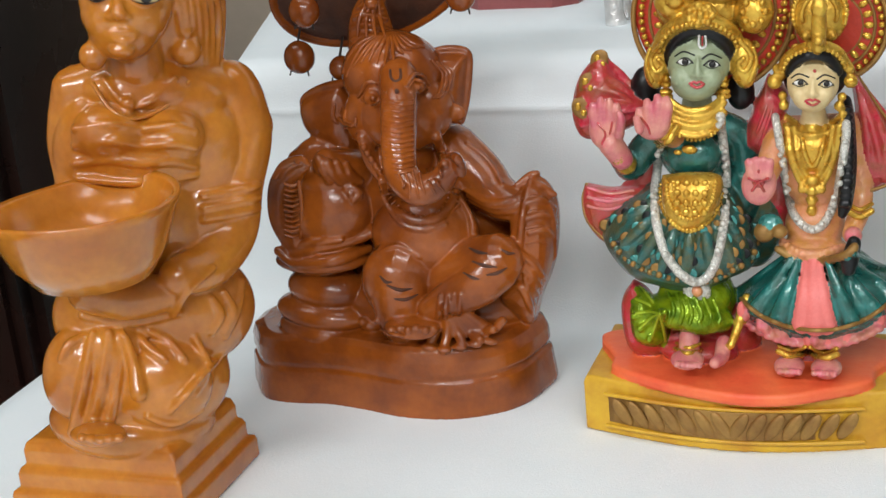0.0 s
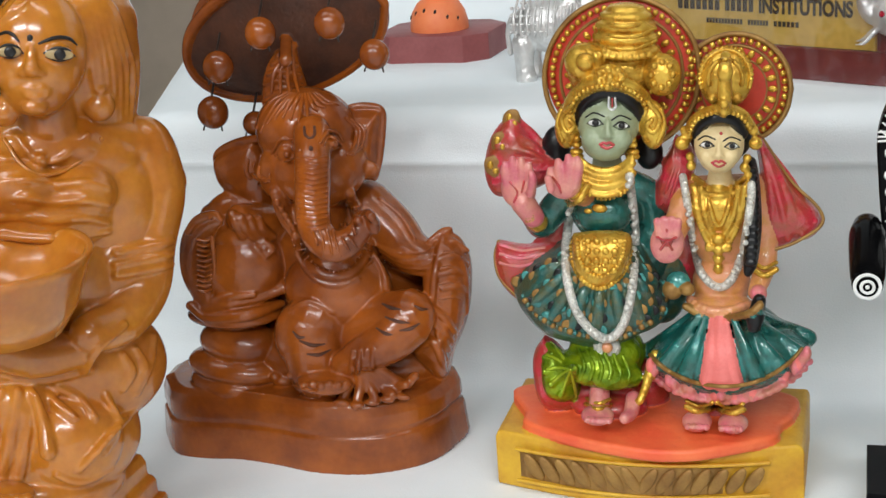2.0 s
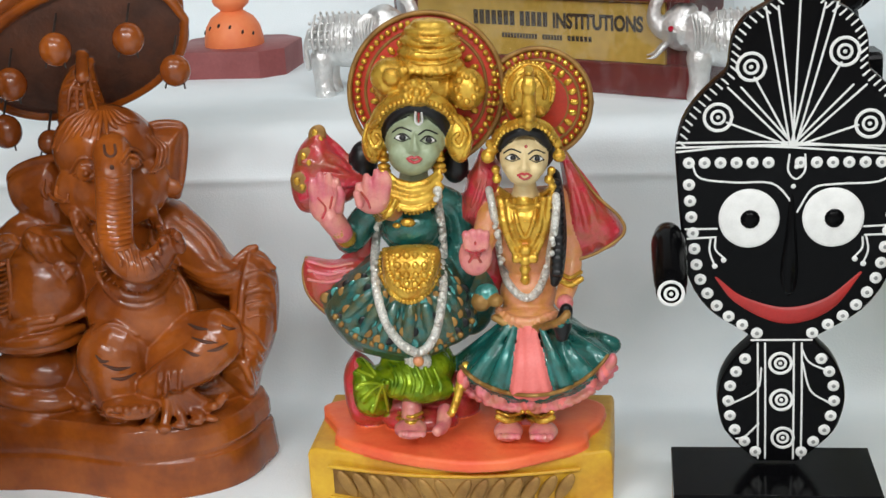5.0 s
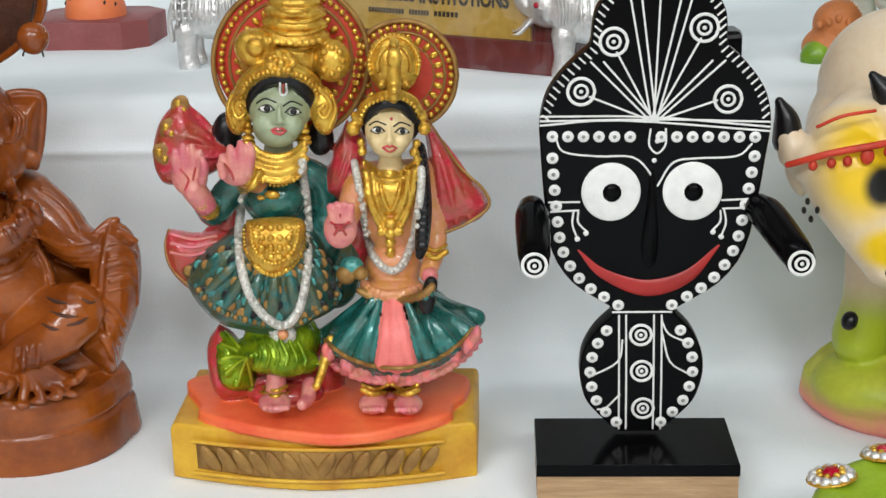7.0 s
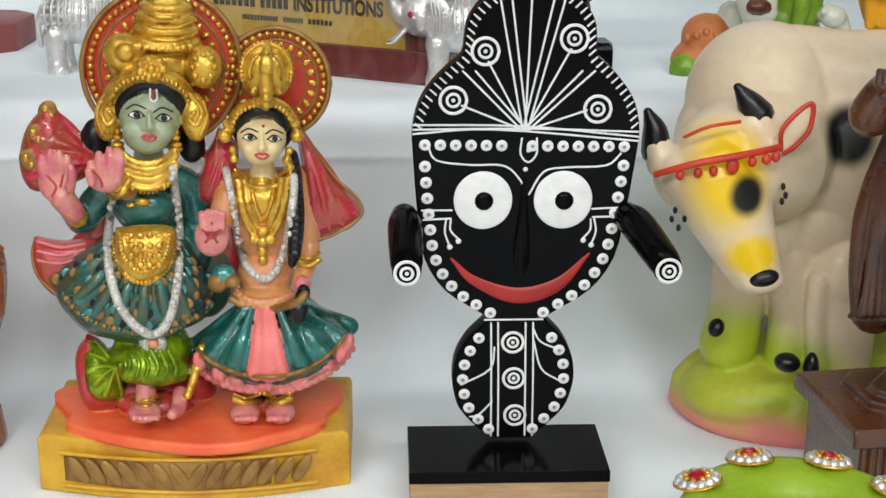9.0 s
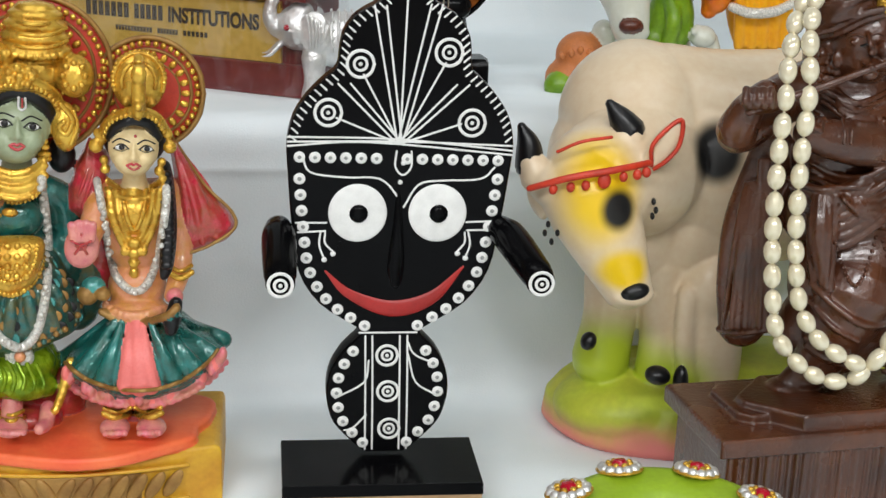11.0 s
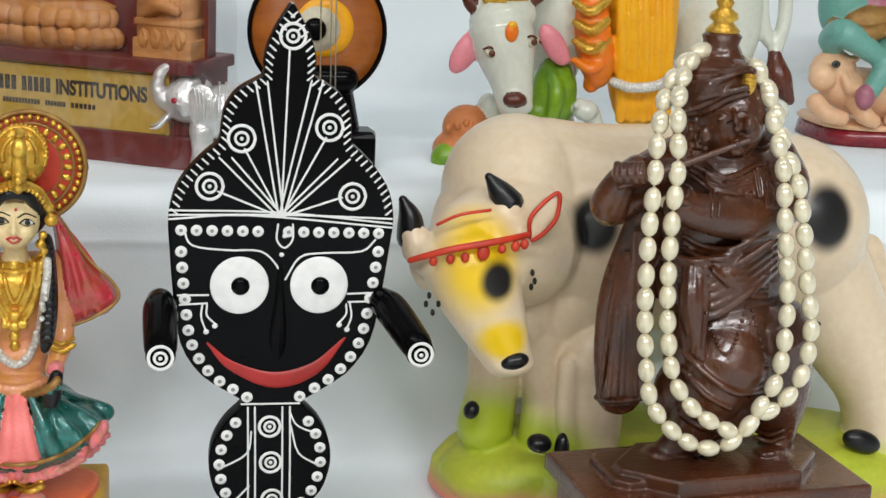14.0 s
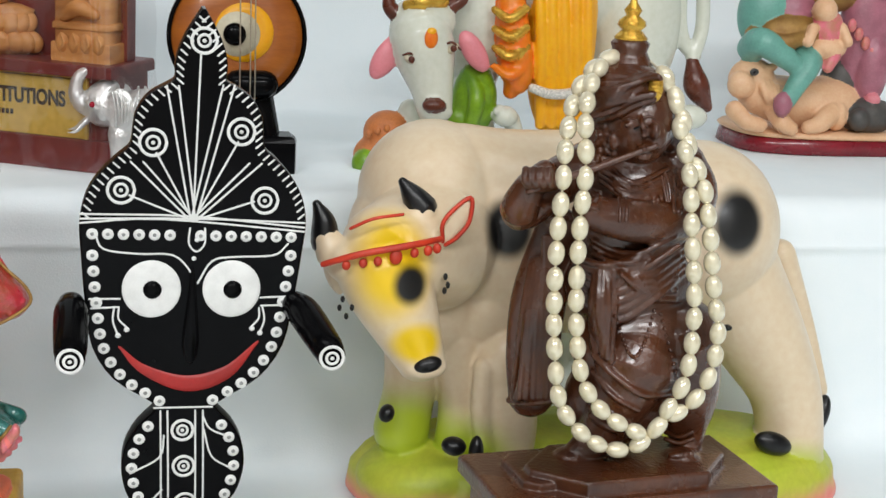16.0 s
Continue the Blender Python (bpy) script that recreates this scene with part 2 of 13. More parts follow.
def spline(pts, steps):
    """A smooth run through the rows pts (any width)."""
    p = np.array([pts[0], *pts, pts[-1]], float)
    p[0], p[-1] = 2 * p[1] - p[2], 2 * p[-2] - p[-3]
    out = []
    for i in range(1, len(p) - 2):
        for k in range(steps):
            t = k / steps
            out.append(0.5 * (2 * p[i] + (p[i + 1] - p[i - 1]) * t + (2 * p[i - 1] - 5 * p[i] + 4 * p[i + 1] - p[i + 2]) * t * t
                              + (3 * p[i] - p[i - 1] - 3 * p[i + 1] + p[i + 2]) * t ** 3))
    out.append(p[-2])
    return np.array(out)


class Clay:
    """Forms that are blended into one skin (body) or set on it sharply (fine=True). Local metres."""

    def __init__(self):
        self.body, self.fine, self.mats = ([], [], []), ([], [], []), []

    def slot(self, m):
        if m not in self.mats:
            self.mats.append(m)
        return self.mats.index(m)

    def put(self, verts, faces, m, fine):
        v, f, s = self.fine if fine else self.body
        k = len(v)
        v.extend(verts)
        f.extend(tuple(i + k for i in face) for face in faces)
        if isinstance(m, list):
            s.extend(self.slot(x) for x in m)
        else:
            s.extend([self.slot(m)] * len(faces))

    def ball(self, x, y, z, rx, ry, rz, m, turn=0, lean=0, yaw=0, fine=False):
        q = pose(x, y, z, lean, turn, yaw)
        r = max(rx, ry, rz)
        grid = BALL_SMALL if fine and r < 0.006 else BALL_MID if r < 0.012 else BALL_BIG
        self.put([tuple(q @ Vector((a * rx, b * ry, c * rz))) for a, b, c in grid[0]], grid[1], m, fine)

    def limb(self, pts, m, flat=1.0, fine=False, steps=6, sides=None):
        """A tube with round ends through (x, y, z, r) rows; flat squeezes it along y."""
        p = spline(pts, steps) if len(pts) > 2 else np.array([np.array(pts[0], float) * (1 - k / 4) + np.array(pts[1], float) * k / 4 for k in range(5)])
        sides = sides or (8 if fine else 40 if max(p[:, 3]) > 0.009 else 20)
        d0, d1 = p[1, :3] - p[0, :3], p[-1, :3] - p[-2, :3]
        rows = []
        for base, d, seq in ((p[0], -d0, (0.98, 0.8, 0.45)), (p[-1], d1, (0.45, 0.8, 0.98))):
            d = d / (np.linalg.norm(d) + 1e-9)
            rows.append([np.r_[base[:3] + d * base[3] * s, base[3] * math.sqrt(max(1 - s * s, 0.0))] for s in seq])
        p = np.array([*rows[0], *p, *rows[1]])
        up = Vector((0.13, 1, 0.07)).normalized()
        verts, faces = [], []
        for i, row in enumerate(p):
            a, b = p[max(i - 1, 0), :3], p[min(i + 1, len(p) - 1), :3]
            d = Vector(b - a)
            d = d.normalized() if d.length > 1e-9 else Vector((0, 0, 1))
            s = d.cross(up)
            s = s.normalized() if s.length > 1e-4 else Vector((1, 0, 0))
            t = s.cross(d)
            for k in range(sides):
                a = 2 * math.pi * k / sides
                o = s * math.cos(a) + t * math.sin(a) * flat
                verts.append(tuple(Vector(row[:3]) + o * max(row[3], 1e-5)))
        for i in range(len(p) - 1):
            a, b = i * sides, (i + 1) * sides
            faces += [(a + k, a + (k + 1) % sides, b + (k + 1) % sides, b + k) for k in range(sides)]
        faces += [tuple(range(sides - 1, -1, -1)), tuple(range((len(p) - 1) * sides, len(p) * sides))]
        self.put(verts, faces, m, fine)

    def lathe(self, x, y, z, rows, m, sx=1.0, sy=1.0, sides=40, fine=False, power=2.0, wave=0.0, waves=0, turn=0.0, sector=None, lean=0, tip=0):
        """Rings (radius, height) about a vertical axis; power above 2 squares the plan off; sector(k) picks a material by angle."""
        verts, faces, ms = [], [], []
        q = pose(x, y, z, lean, tip, turn)
        for r, h in rows:
            for k in range(sides):
                a = 2 * math.pi * k / sides
                c, s = math.cos(a), math.sin(a)
                f = (abs(c) ** power + abs(s) ** power) ** (-1 / power) * (1 + wave * math.sin(waves * a))
                verts.append(tuple(q @ Vector((r * sx * c * f, r * sy * s * f, h))))
        for i in range(len(rows) - 1):
            a, b = i * sides, (i + 1) * sides
            for k in range(sides):
                faces.append((a + k, a + (k + 1) % sides, b + (k + 1) % sides, b + k))
                ms.append(sector(k / sides, i) if sector else m)
        faces += [tuple(range(sides - 1, -1, -1)), tuple(range((len(rows) - 1) * sides, len(rows) * sides))]
        ms += [ms[0], ms[-1]]
        self.put(verts, faces, ms, fine)

    def prism(self, plan, z0, z1, m, fine=False, bevel=0.0015, top=None):
        """An upright block over a plan of (x, y) corners, its edges eased."""
        plan = [Vector(p) for p in plan]
        mid = sum(plan, Vector((0, 0))) / len(plan)
        rows = [(z0, 0), (z0 + bevel * 0.3, -bevel * 0), (z1 - bevel, 0), (z1 - bevel * 0.3, bevel * 0.3), (z1, bevel)]
        verts, faces, n = [], [], len(plan)
        for z, inset in rows:
            for p in plan:
                d = p - mid
                verts.append((*(mid + d * (1 - inset / max(d.length, 1e-6))), z))
        for i in range(len(rows) - 1):
            faces += [(i * n + k, i * n + (k + 1) % n, (i + 1) * n + (k + 1) % n, (i + 1) * n + k) for k in range(n)]
        faces += [tuple(range(n - 1, -1, -1)), tuple(range((len(rows) - 1) * n, len(rows) * n))]
        self.put(verts, faces, [m] * (len(faces) - 1) + [top or m], fine)

    def form(self, outline, y, front, back, m, fine=False):
        """A pillow over a smooth outline of (x, z): it swells by front towards -y and by back away from it."""
        loop = spline([*outline, outline[0]], 5)[:-1]
        mid, n = loop.mean(axis=0), len(loop)
        rows = [(s, front, -1) for s in (0.04, 0.35, 0.6, 0.78, 0.9, 0.97)] + [(1, 0, 1)] + [(s, back, 1) for s in (0.97, 0.85, 0.6, 0.04)]
        verts, faces = [], []
        for s, depth, way in rows:
            for p in loop:
                q = mid + (p - mid) * s
                verts.append((q[0], y + way * depth * math.sqrt(1 - s ** 3), q[1]))
        for i in range(len(rows) - 1):
            faces += [(i * n + k, i * n + (k + 1) % n, (i + 1) * n + (k + 1) % n, (i + 1) * n + k) for k in range(n)]
        faces += [tuple(range(n - 1, -1, -1)), tuple(range((len(rows) - 1) * n, len(rows) * n))]
        self.put(verts, faces, m, fine)

    def stack(self, plan, rows, m, fine=False):
        """A smooth upright form over a closed plan of (x, y), scaled row by row (scale, z)."""
        loop = spline([*plan, plan[0]], 6)[:-1]
        mid, n = loop.mean(axis=0), len(loop)
        verts = [(*(mid + (p - mid) * s), z) for s, z in rows for p in loop]
        faces = [(i * n + k, i * n + (k + 1) % n, (i + 1) * n + (k + 1) % n, (i + 1) * n + k) for i in range(len(rows) - 1) for k in range(n)]
        faces += [tuple(range(n - 1, -1, -1)), tuple(range((len(rows) - 1) * n, len(rows) * n))]
        self.put(verts, faces, m, fine)

    def finish(self, name, place, voxel=0.001, smooth=2, rough=0.0):
        """Blend the body into one skin, paint it by the nearest form and add the fine forms: one mesh."""
        verts, faces, slots = [], [], []
        if self.body[0]:
            raw = bpy.data.meshes.new("raw")
            raw.from_pydata(self.body[0], [], self.body[1])
            tmp = new("raw", raw)
            mod = tmp.modifiers.new("skin", "REMESH")
            mod.mode, mod.voxel_size = "VOXEL", voxel
            got = tmp.evaluated_get(bpy.context.evaluated_depsgraph_get()).to_mesh()
            co = np.empty(len(got.vertices) * 3)
            got.vertices.foreach_get("co", co)
            co = co.reshape(-1, 3)
            ed = np.empty(len(got.edges) * 2, dtype=np.int32)
            got.edges.foreach_get("vertices", ed)
            ed = ed.reshape(-1, 2)
            deg = np.bincount(ed.ravel(), minlength=len(co))[:, None].clip(1)
            for k in range(smooth * 2):
                acc = np.zeros_like(co)
                for a in range(3):
                    acc[:, a] = np.bincount(ed[:, 0], co[ed[:, 1], a], len(co)) + np.bincount(ed[:, 1], co[ed[:, 0], a], len(co))
                co += (0.5 if k % 2 == 0 else -0.35) * (acc / deg - co)
            faces = [tuple(p.vertices) for p in got.polygons]
            from mathutils.bvhtree import BVHTree
            tree = BVHTree.FromPolygons(self.body[0], self.body[1])
            for f in faces:
                c = (co[f[0]] + co[f[2 % len(f)]]) / 2
                hit = tree.find_nearest(c)
                slots.append(self.body[2][hit[2]] if hit[2] is not None else 0)
            verts = [tuple(v) for v in co]
            tmp.evaluated_get(bpy.context.evaluated_depsgraph_get()).to_mesh_clear()
            bpy.data.objects.remove(tmp)
            bpy.data.meshes.remove(raw)
        k = len(verts)
        verts += self.fine[0]
        faces += [tuple(i + k for i in f) for f in self.fine[1]]
        slots += self.fine[2]
        return link_mesh(name, verts, faces, self.mats, slots, place=place)


def arc(n, a0=0.0, a1=360.0):
    return [radians(a0 + (a1 - a0) * i / n) for i in range(n + (abs(a1 - a0) < 360))]


def part(name, c, mats_parent, label="", place=None, smooth=True):
    """One mesh part under a thing from the fine forms of a Clay."""
    ob = link_mesh(name, c.fine[0], c.fine[1], c.mats, c.fine[2], parent=mats_parent, smooth=smooth, place=place)
    return tagged(ob, label) if label else ob


def crisp(ob, degrees=40):
    """Smooth shading that keeps the sharp edges sharp."""
    bm = bmesh.new()
    bm.from_mesh(ob.data)
    bm.normal_update()
    for e in bm.edges:
        e.smooth = len(e.link_faces) == 2 and e.calc_face_angle(0) < radians(degrees)
    bm.to_mesh(ob.data)
    bm.free()


# ---- the stand, the room ----
TIER_Y, TIER_Z = 0.19, 0.168


def cloth_sheet():
    """One white cloth over the table, up the riser and over the shelf, with a pressed crease, slack folds and a hanging side."""
    prof = [(-0.95, -0.75), (-0.95, -0.02), (-0.93, 0.0)]
    prof += [(-0.90 + i * 0.03, 0.0) for i in range(36)]
    prof += [(0.165, 0.0), (0.182, 0.004), (0.1885, 0.014)]
    prof += [(0.190, z) for z in (0.03, 0.05, 0.07, 0.09, 0.11, 0.122, 0.129, 0.1345)]
    prof += [(0.1886, 0.1362), (0.1898, 0.138), (0.190, 0.146), (0.191, 0.155), (0.195, 0.1635), (0.202, 0.1675), (0.212, 0.168)]
    prof += [(0.23 + i * 0.02, 0.168) for i in range(15)] + [(0.52, 0.169), (0.535, 0.18)]
    prof += [(0.54, 0.2 + i * 0.08) for i in range(11)]
    nx = 150
    verts, faces = [], []
    for j, (y, z) in enumerate(prof):
        back = max(y - 0.19, 0.0)
        left = -0.60 if z < 0.002 else (-0.60 + min(z / 0.168, 1) * 0.10 - back * 0.33)
        for i in range(nx + 1):
            u = i / nx
            x = left + (1.6 - left) * u
            dz = 0.0012 * noise.noise((x * 5, y * 7, 1.3)) + 0.0006 * noise.noise((x * 19, y * 17, 4))
            dy = 0.0
            if z > 0.01 and y < 0.2:
                dy = 0.0022 * noise.noise((x * 6, z * 9, 7))
            if y > 0.535:
                dy = 0.006 * noise.noise((x * 5, z * 2, 3))
            if j < 3:
                dz, dy = 0, 0.01 * noise.noise((x * 9, z * 2, 3))
            verts.append((x, y + dy, z + (dz if z in (0.0, 0.168) else 0)))
    n = nx + 1
    for j in range(len(prof) - 1):
        faces += [(j * n + i, j * n + i + 1, (j + 1) * n + i + 1, (j + 1) * n + i) for i in range(nx)]
    side = []
    for j, (y, z) in enumerate(prof):
        x = verts[j * n][0]
        side.append((len(verts), len(verts) + 1))
        verts.append((x - 0.012, verts[j * n][1], z - 0.02))
        verts.append((x - 0.02, verts[j * n][1], -0.5))
    for j in range(2, len(prof) - 12):
        a, b = side[j], side[j + 1]
        faces += [(j * n, (j + 1) * n, b[0], a[0]), (a[0], b[0], b[1], a[1])]
    ob = link_mesh("tablecloth", verts, faces, [CLOTH])
    tagged(ob, "white cotton cloth draped over a stepped display table", "tablecloth", kind="structure")


cloth_sheet()


def slab(name, x0, x1, y0, y1, z0, z1, m, label="", cat=""):
    c = Clay()
    c.prism([(x0, y0), (x1, y0), (x1, y1), (x0, y1)], z0, z1, m, fine=True, bevel=0.002)
    ob = link_mesh(name, c.fine[0], c.fine[1], c.mats, c.fine[2], smooth=False)
    return tagged(ob, label, cat, kind="structure")


slab("floor", -3.2, 3.2, -3.2, 0.76, -0.80, -0.75, FLOOR, "dark polished granite floor", "floor")
slab("ceiling", -3.2, 3.2, -3.2, 0.76, 2.25, 2.30, CEIL, "plain white ceiling", "ceiling")
slab("wall_north", -3.2, 3.2, 0.66, 0.76, -0.75, 2.25, WALL, "beige painted wall", "wall")
slab("wall_south", -3.2, 3.2, -3.2, -3.1, -0.75, 2.25, CURTAIN, "plain pale painted wall", "wall")
slab("wall_west", -3.2, -3.1, -3.1, 0.66, -0.75, 2.25, CURTAIN, "plain pale painted wall", "wall")
slab("wall_east", 3.1, 3.2, -3.1, 0.66, -0.75, 2.25, CURTAIN, "plain pale painted wall", "wall")
table = tagged(slab("table", -0.55, 1.55, -0.90, 0.50, -0.75, -0.03, DARKWOOD), "dark wooden display table under a white cloth", "table")


# ---- front row ----
def lamp_bearer():
    c = Clay()
    c.prism([(-.0615, .0053), (.0226, -.0514), (.0673, .0149), (-.0168, .0716)], 0, .013, GLAZE, bevel=.003)
    c.prism([(-.0566, .0056), (.0218, -.0473), (.0626, .0133), (-.0157, .0661)], .013, .025, GLAZE, bevel=.004)
    c.prism([(-.0516, .0058), (.021, -.0431), (.0585, .0124), (-.0141, .0614)], .025, .039, GLAZE, bevel=.006)
    c.ball(.013, 0, .0638, .0447, .0339, .0347, GLAZE, turn=10)
    c.ball(.0328, .008, .0951, .0434, .0337, .0337, GLAZE, turn=10)
    c.ball(.0034, 0, .0991, .0284, .0246, .0275, GLAZE, turn=10)
    c.ball(.0053, 0, .0427, .0417, .0357, .0179, GLAZE, turn=10)
    c.ball(.0281, .003, .1384, .0337, .0229, .0343, GLAZE, turn=10)
    c.ball(.0306, 0, .1808, .0331, .021, .0253, GLAZE, turn=10)
    c.ball(.0181, -.01, .1927, .0182, .0138, .0143, GLAZE, turn=10)
    c.ball(.045, -.008, .1868, .0177, .0139, .0144, GLAZE, turn=9)
    c.ball(.0547, .006, .174, .0284, .017, .0341, GLAZE, turn=9)
    c.ball(.0094, .002, .1823, .0197, .0169, .0309, GLAZE, turn=10)
    c.ball(.0517, .004, .1368, .0244, .0172, .0316, GLAZE, turn=9)
    c.ball(.0411, .004, .2022, .0364, .0157, .0168, GLAZE, turn=9)
    c.limb([(.0055, .008, .2124, .0112), (.0363, .005, .2139, .014), (.0814, .014, .1968, .0131)], GLAZE)
    c.limb([(.0354, -.002, .2194, .0133), (.0369, -.004, .2372, .0126)], GLAZE)
    c.ball(.0353, 0, .2094, .0278, .0145, .0128, GLAZE, turn=10)
    c.limb([(.0818, .014, .1953, .0143), (.0823, .012, .1768, .0149), (.0743, .008, .1526, .0144), (.0671, .002, .1317, .0149), (.0544, -.014, .1217, .0124), (.0379, -.03, .123, .0099)], GLAZE)
    c.limb([(.0038, .008, .2099, .0101), (-.0011, .008, .1883, .0107), (-.0017, -.002, .1682, .0101), (-.0078, -.014, .1471, .0095), (-.0052, -.03, .1346, .0082)], GLAZE)
    c.ball(.0831, .014, .2046, .012, .0108, .0086, GLAZE, turn=43)
    c.ball(.0898, .014, .1795, .0086, .0098, .0115, GLAZE, turn=8)
    c.ball(.0858, .012, .1615, .0052, .0075, .0075, GLAZE, turn=8)
    c.ball(.0058, .008, .2184, .0073, .0079, .0056, GLAZE, turn=-20)
    c.ball(-.0036, .008, .201, .0056, .0073, .0085, GLAZE, turn=11)
    c.limb([(.0572, -.0105, .1546, .002), (.0697, -.007, .1539, .0025), (.0806, -.0055, .1539, .0023), (.0856, -.0014, .1532, .0017)], GLAZE)
    c.limb([(.0562, -.0123, .1489, .002), (.0687, -.009, .1482, .0025), (.0796, -.0068, .148, .0023), (.0847, -.0018, .1469, .0017)], GLAZE)
    c.limb([(.0554, -.0132, .1441, .002), (.0678, -.0105, .1435, .0025), (.0787, -.0078, .1431, .0023), (.084, -.0015, .1416, .0017)], GLAZE)
    c.limb([(.0027, -.015, .1985, .0022), (.0187, -.0214, .1995, .0024), (.0321, -.0178, .1944, .0022), (.0466, -.0195, .1936, .0025), (.0574, -.017, .1891, .0019)], GLAZE)
    c.limb([(.0013, -.0134, .1901, .0022), (.0173, -.0232, .192, .0024), (.0307, -.0199, .1869, .0022), (.0453, -.0212, .1859, .0025), (.0561, -.0171, .181, .0019)], GLAZE)
    c.limb([(-.0002, -.0122, .1813, .0022), (.0159, -.019, .1825, .0025), (.0293, -.0204, .1784, .0022), (.0441, -.0184, .1766, .0025), (.0551, -.0118, .1708, .0019)], GLAZE)
    c.limb([(.0001, -.0131, .1742, .0019), (.0274, -.0189, .1689, .0022), (.0545, -.0111, .1662, .0019)], GLAZE)
    c.limb([(.0199, -.0095, .2185, .0014), (.024, -.0137, .2106, .0016), (.0294, -.0132, .2048, .0016), (.0395, -.0144, .2062, .0016), (.0524, -.0088, .2141, .0014)], GLAZE)
    c.limb([(.0144, -.008, .2169, .0011), (.0204, -.0164, .2052, .0011), (.0298, -.0176, .1996, .0011), (.0453, -.0117, .2015, .0011), (.0585, -.0063, .2105, .0011)], GLAZE, fine=True)
    c.ball(.0287, -.0155, .2065, .0033, .0022, .0033, GLAZE)
    c.lathe(.0017, -.052, .1349, [(.016, 0), (.026, .002), (.035, .014), (.0425, .033), (.045, .0375), (.044, .039), (.0405, .0375), (.036, .026), (.027, .013), (.01, .01)], GLAZE, sx=1.02, sy=.9, wave=.05, waves=3, turn=30, sides=64, power=2.15, fine=True)
    c.limb([(-.0046, -.032, .1237, .0099), (.0128, -.03, .1168, .0111), (.0316, -.026, .1147, .0095)], GLAZE)
    c.limb([(-.0093, -.0209, .1092, .0025), (.0109, -.0244, .1029, .0031), (.0353, -.0254, .1032, .0025)], GLAZE)
    c.ball(.0216, -.022, .0667, .0252, .0177, .024, GLAZE, turn=10)
    c.ball(-.0177, -.016, .0787, .0161, .0149, .0241, GLAZE, turn=11)
    c.ball(-.0003, -.022, .084, .017, .0113, .0199, GLAZE, turn=11)
    c.limb([(.0329, -.0284, .1035, .002), (.04, -.0383, .1173, .0022), (.0549, -.0296, .1242, .0019)], GLAZE)
    c.limb([(-.0061, -.0265, .1012, .0018), (-.0154, -.0318, .0763, .0031), (-.0238, -.025, .0516, .0032)], GLAZE)
    c.limb([(.0011, -.0291, .1007, .0022), (-.0072, -.0322, .0747, .0037), (-.0163, -.0297, .052, .0037)], GLAZE)
    c.limb([(.0073, -.0285, .0993, .0018), (-.0004, -.0325, .0734, .0031), (-.0084, -.0325, .0515, .0031)], GLAZE)
    c.limb([(.0085, -.0303, .0973, .002), (.0103, -.0336, .0835, .0031), (.01, -.0391, .0709, .0042)], GLAZE)
    c.limb([(.0148, -.0246, .0939, .002), (.0195, -.0304, .0886, .0025), (.0249, -.0348, .0839, .0017)], GLAZE)
    c.limb([(.0195, -.0245, .0965, .0017), (.0277, -.0256, .0899, .0023), (.0344, -.0333, .0813, .0017)], GLAZE)
    c.limb([(-.0233, -.0276, .0911, .0017), (-.0179, -.0258, .0975, .0022), (-.01, -.0235, .0997, .0017)], GLAZE)
    c.limb([(.0527, -.02, .1056, .0017), (.0554, -.0213, .0965, .0025), (.0499, -.0229, .0886, .0017)], GLAZE)
    c.limb([(.0594, -.016, .1059, .0017), (.0618, -.0175, .0963, .0026), (.0561, -.02, .0868, .0017)], GLAZE)
    c.limb([(.0701, -.0033, .1056, .0017), (.0649, -.0146, .0958, .0023), (.0564, -.0184, .0831, .0017)], GLAZE)
    c.limb([(.0413, -.025, .0886, .0017), (.045, -.0267, .0734, .0023), (.0364, -.0368, .0642, .002)], GLAZE)
    c.limb([(.0544, -.0124, .0726, .0014), (.0491, -.0174, .0713, .002), (.0406, -.0331, .0715, .0014)], GLAZE)
    c.limb([(.0501, -.0197, .072, .0013), (.0445, -.0302, .0731, .002), (.037, -.036, .0695, .0014)], GLAZE)
    c.limb([(.0455, -.032, .0736, .0013), (.0405, -.0352, .0718, .002), (.0334, -.0378, .0671, .0014)], GLAZE)
    c.limb([(.0414, -.037, .0723, .0013), (.0365, -.0384, .0697, .002), (.0299, -.0388, .0643, .0014)], GLAZE)
    c.limb([(.0375, -.0402, .0702, .0013), (.0326, -.0404, .0671, .002), (.0264, -.0391, .0613, .0014)], GLAZE)
    c.limb([(.0336, -.0423, .0677, .0013), (.0288, -.0414, .0642, .002), (.0229, -.0386, .0579, .0014)], GLAZE)
    c.limb([(.0121, -.0374, .0576, .0017), (.0234, -.0357, .0507, .0023), (.0386, -.0286, .051, .0017)], GLAZE)
    c.ball(-.0119, -.044, .0563, .0134, .0112, .0048, GLAZE, turn=11)
    c.ball(-.0193, -.056, .0617, .0025, .0036, .0022, GLAZE, turn=11)
    c.ball(-.0151, -.056, .0601, .0025, .0036, .0022, GLAZE, turn=11)
    c.ball(-.011, -.056, .0586, .0025, .0036, .0022, GLAZE, turn=11)
    c.ball(-.0066, -.056, .0582, .0025, .0036, .0022, GLAZE, turn=11)
    c.ball(-.0022, -.056, .0578, .0025, .0036, .0022, GLAZE, turn=11)
    c.ball(.0512, .016, .2547, .0333, .0297, .0424, GLAZE, turn=9)
    c.ball(.036, -.012, .2568, .0217, .019, .0282, GLAZE, turn=9)
    c.ball(.0319, -.016, .2422, .0162, .0157, .0152, GLAZE, turn=9)
    c.ball(.0339, -.016, .2487, .02, .0162, .0162, GLAZE, turn=9)
    c.ball(.024, -.02, .2481, .0091, .0097, .0097, GLAZE, turn=9)
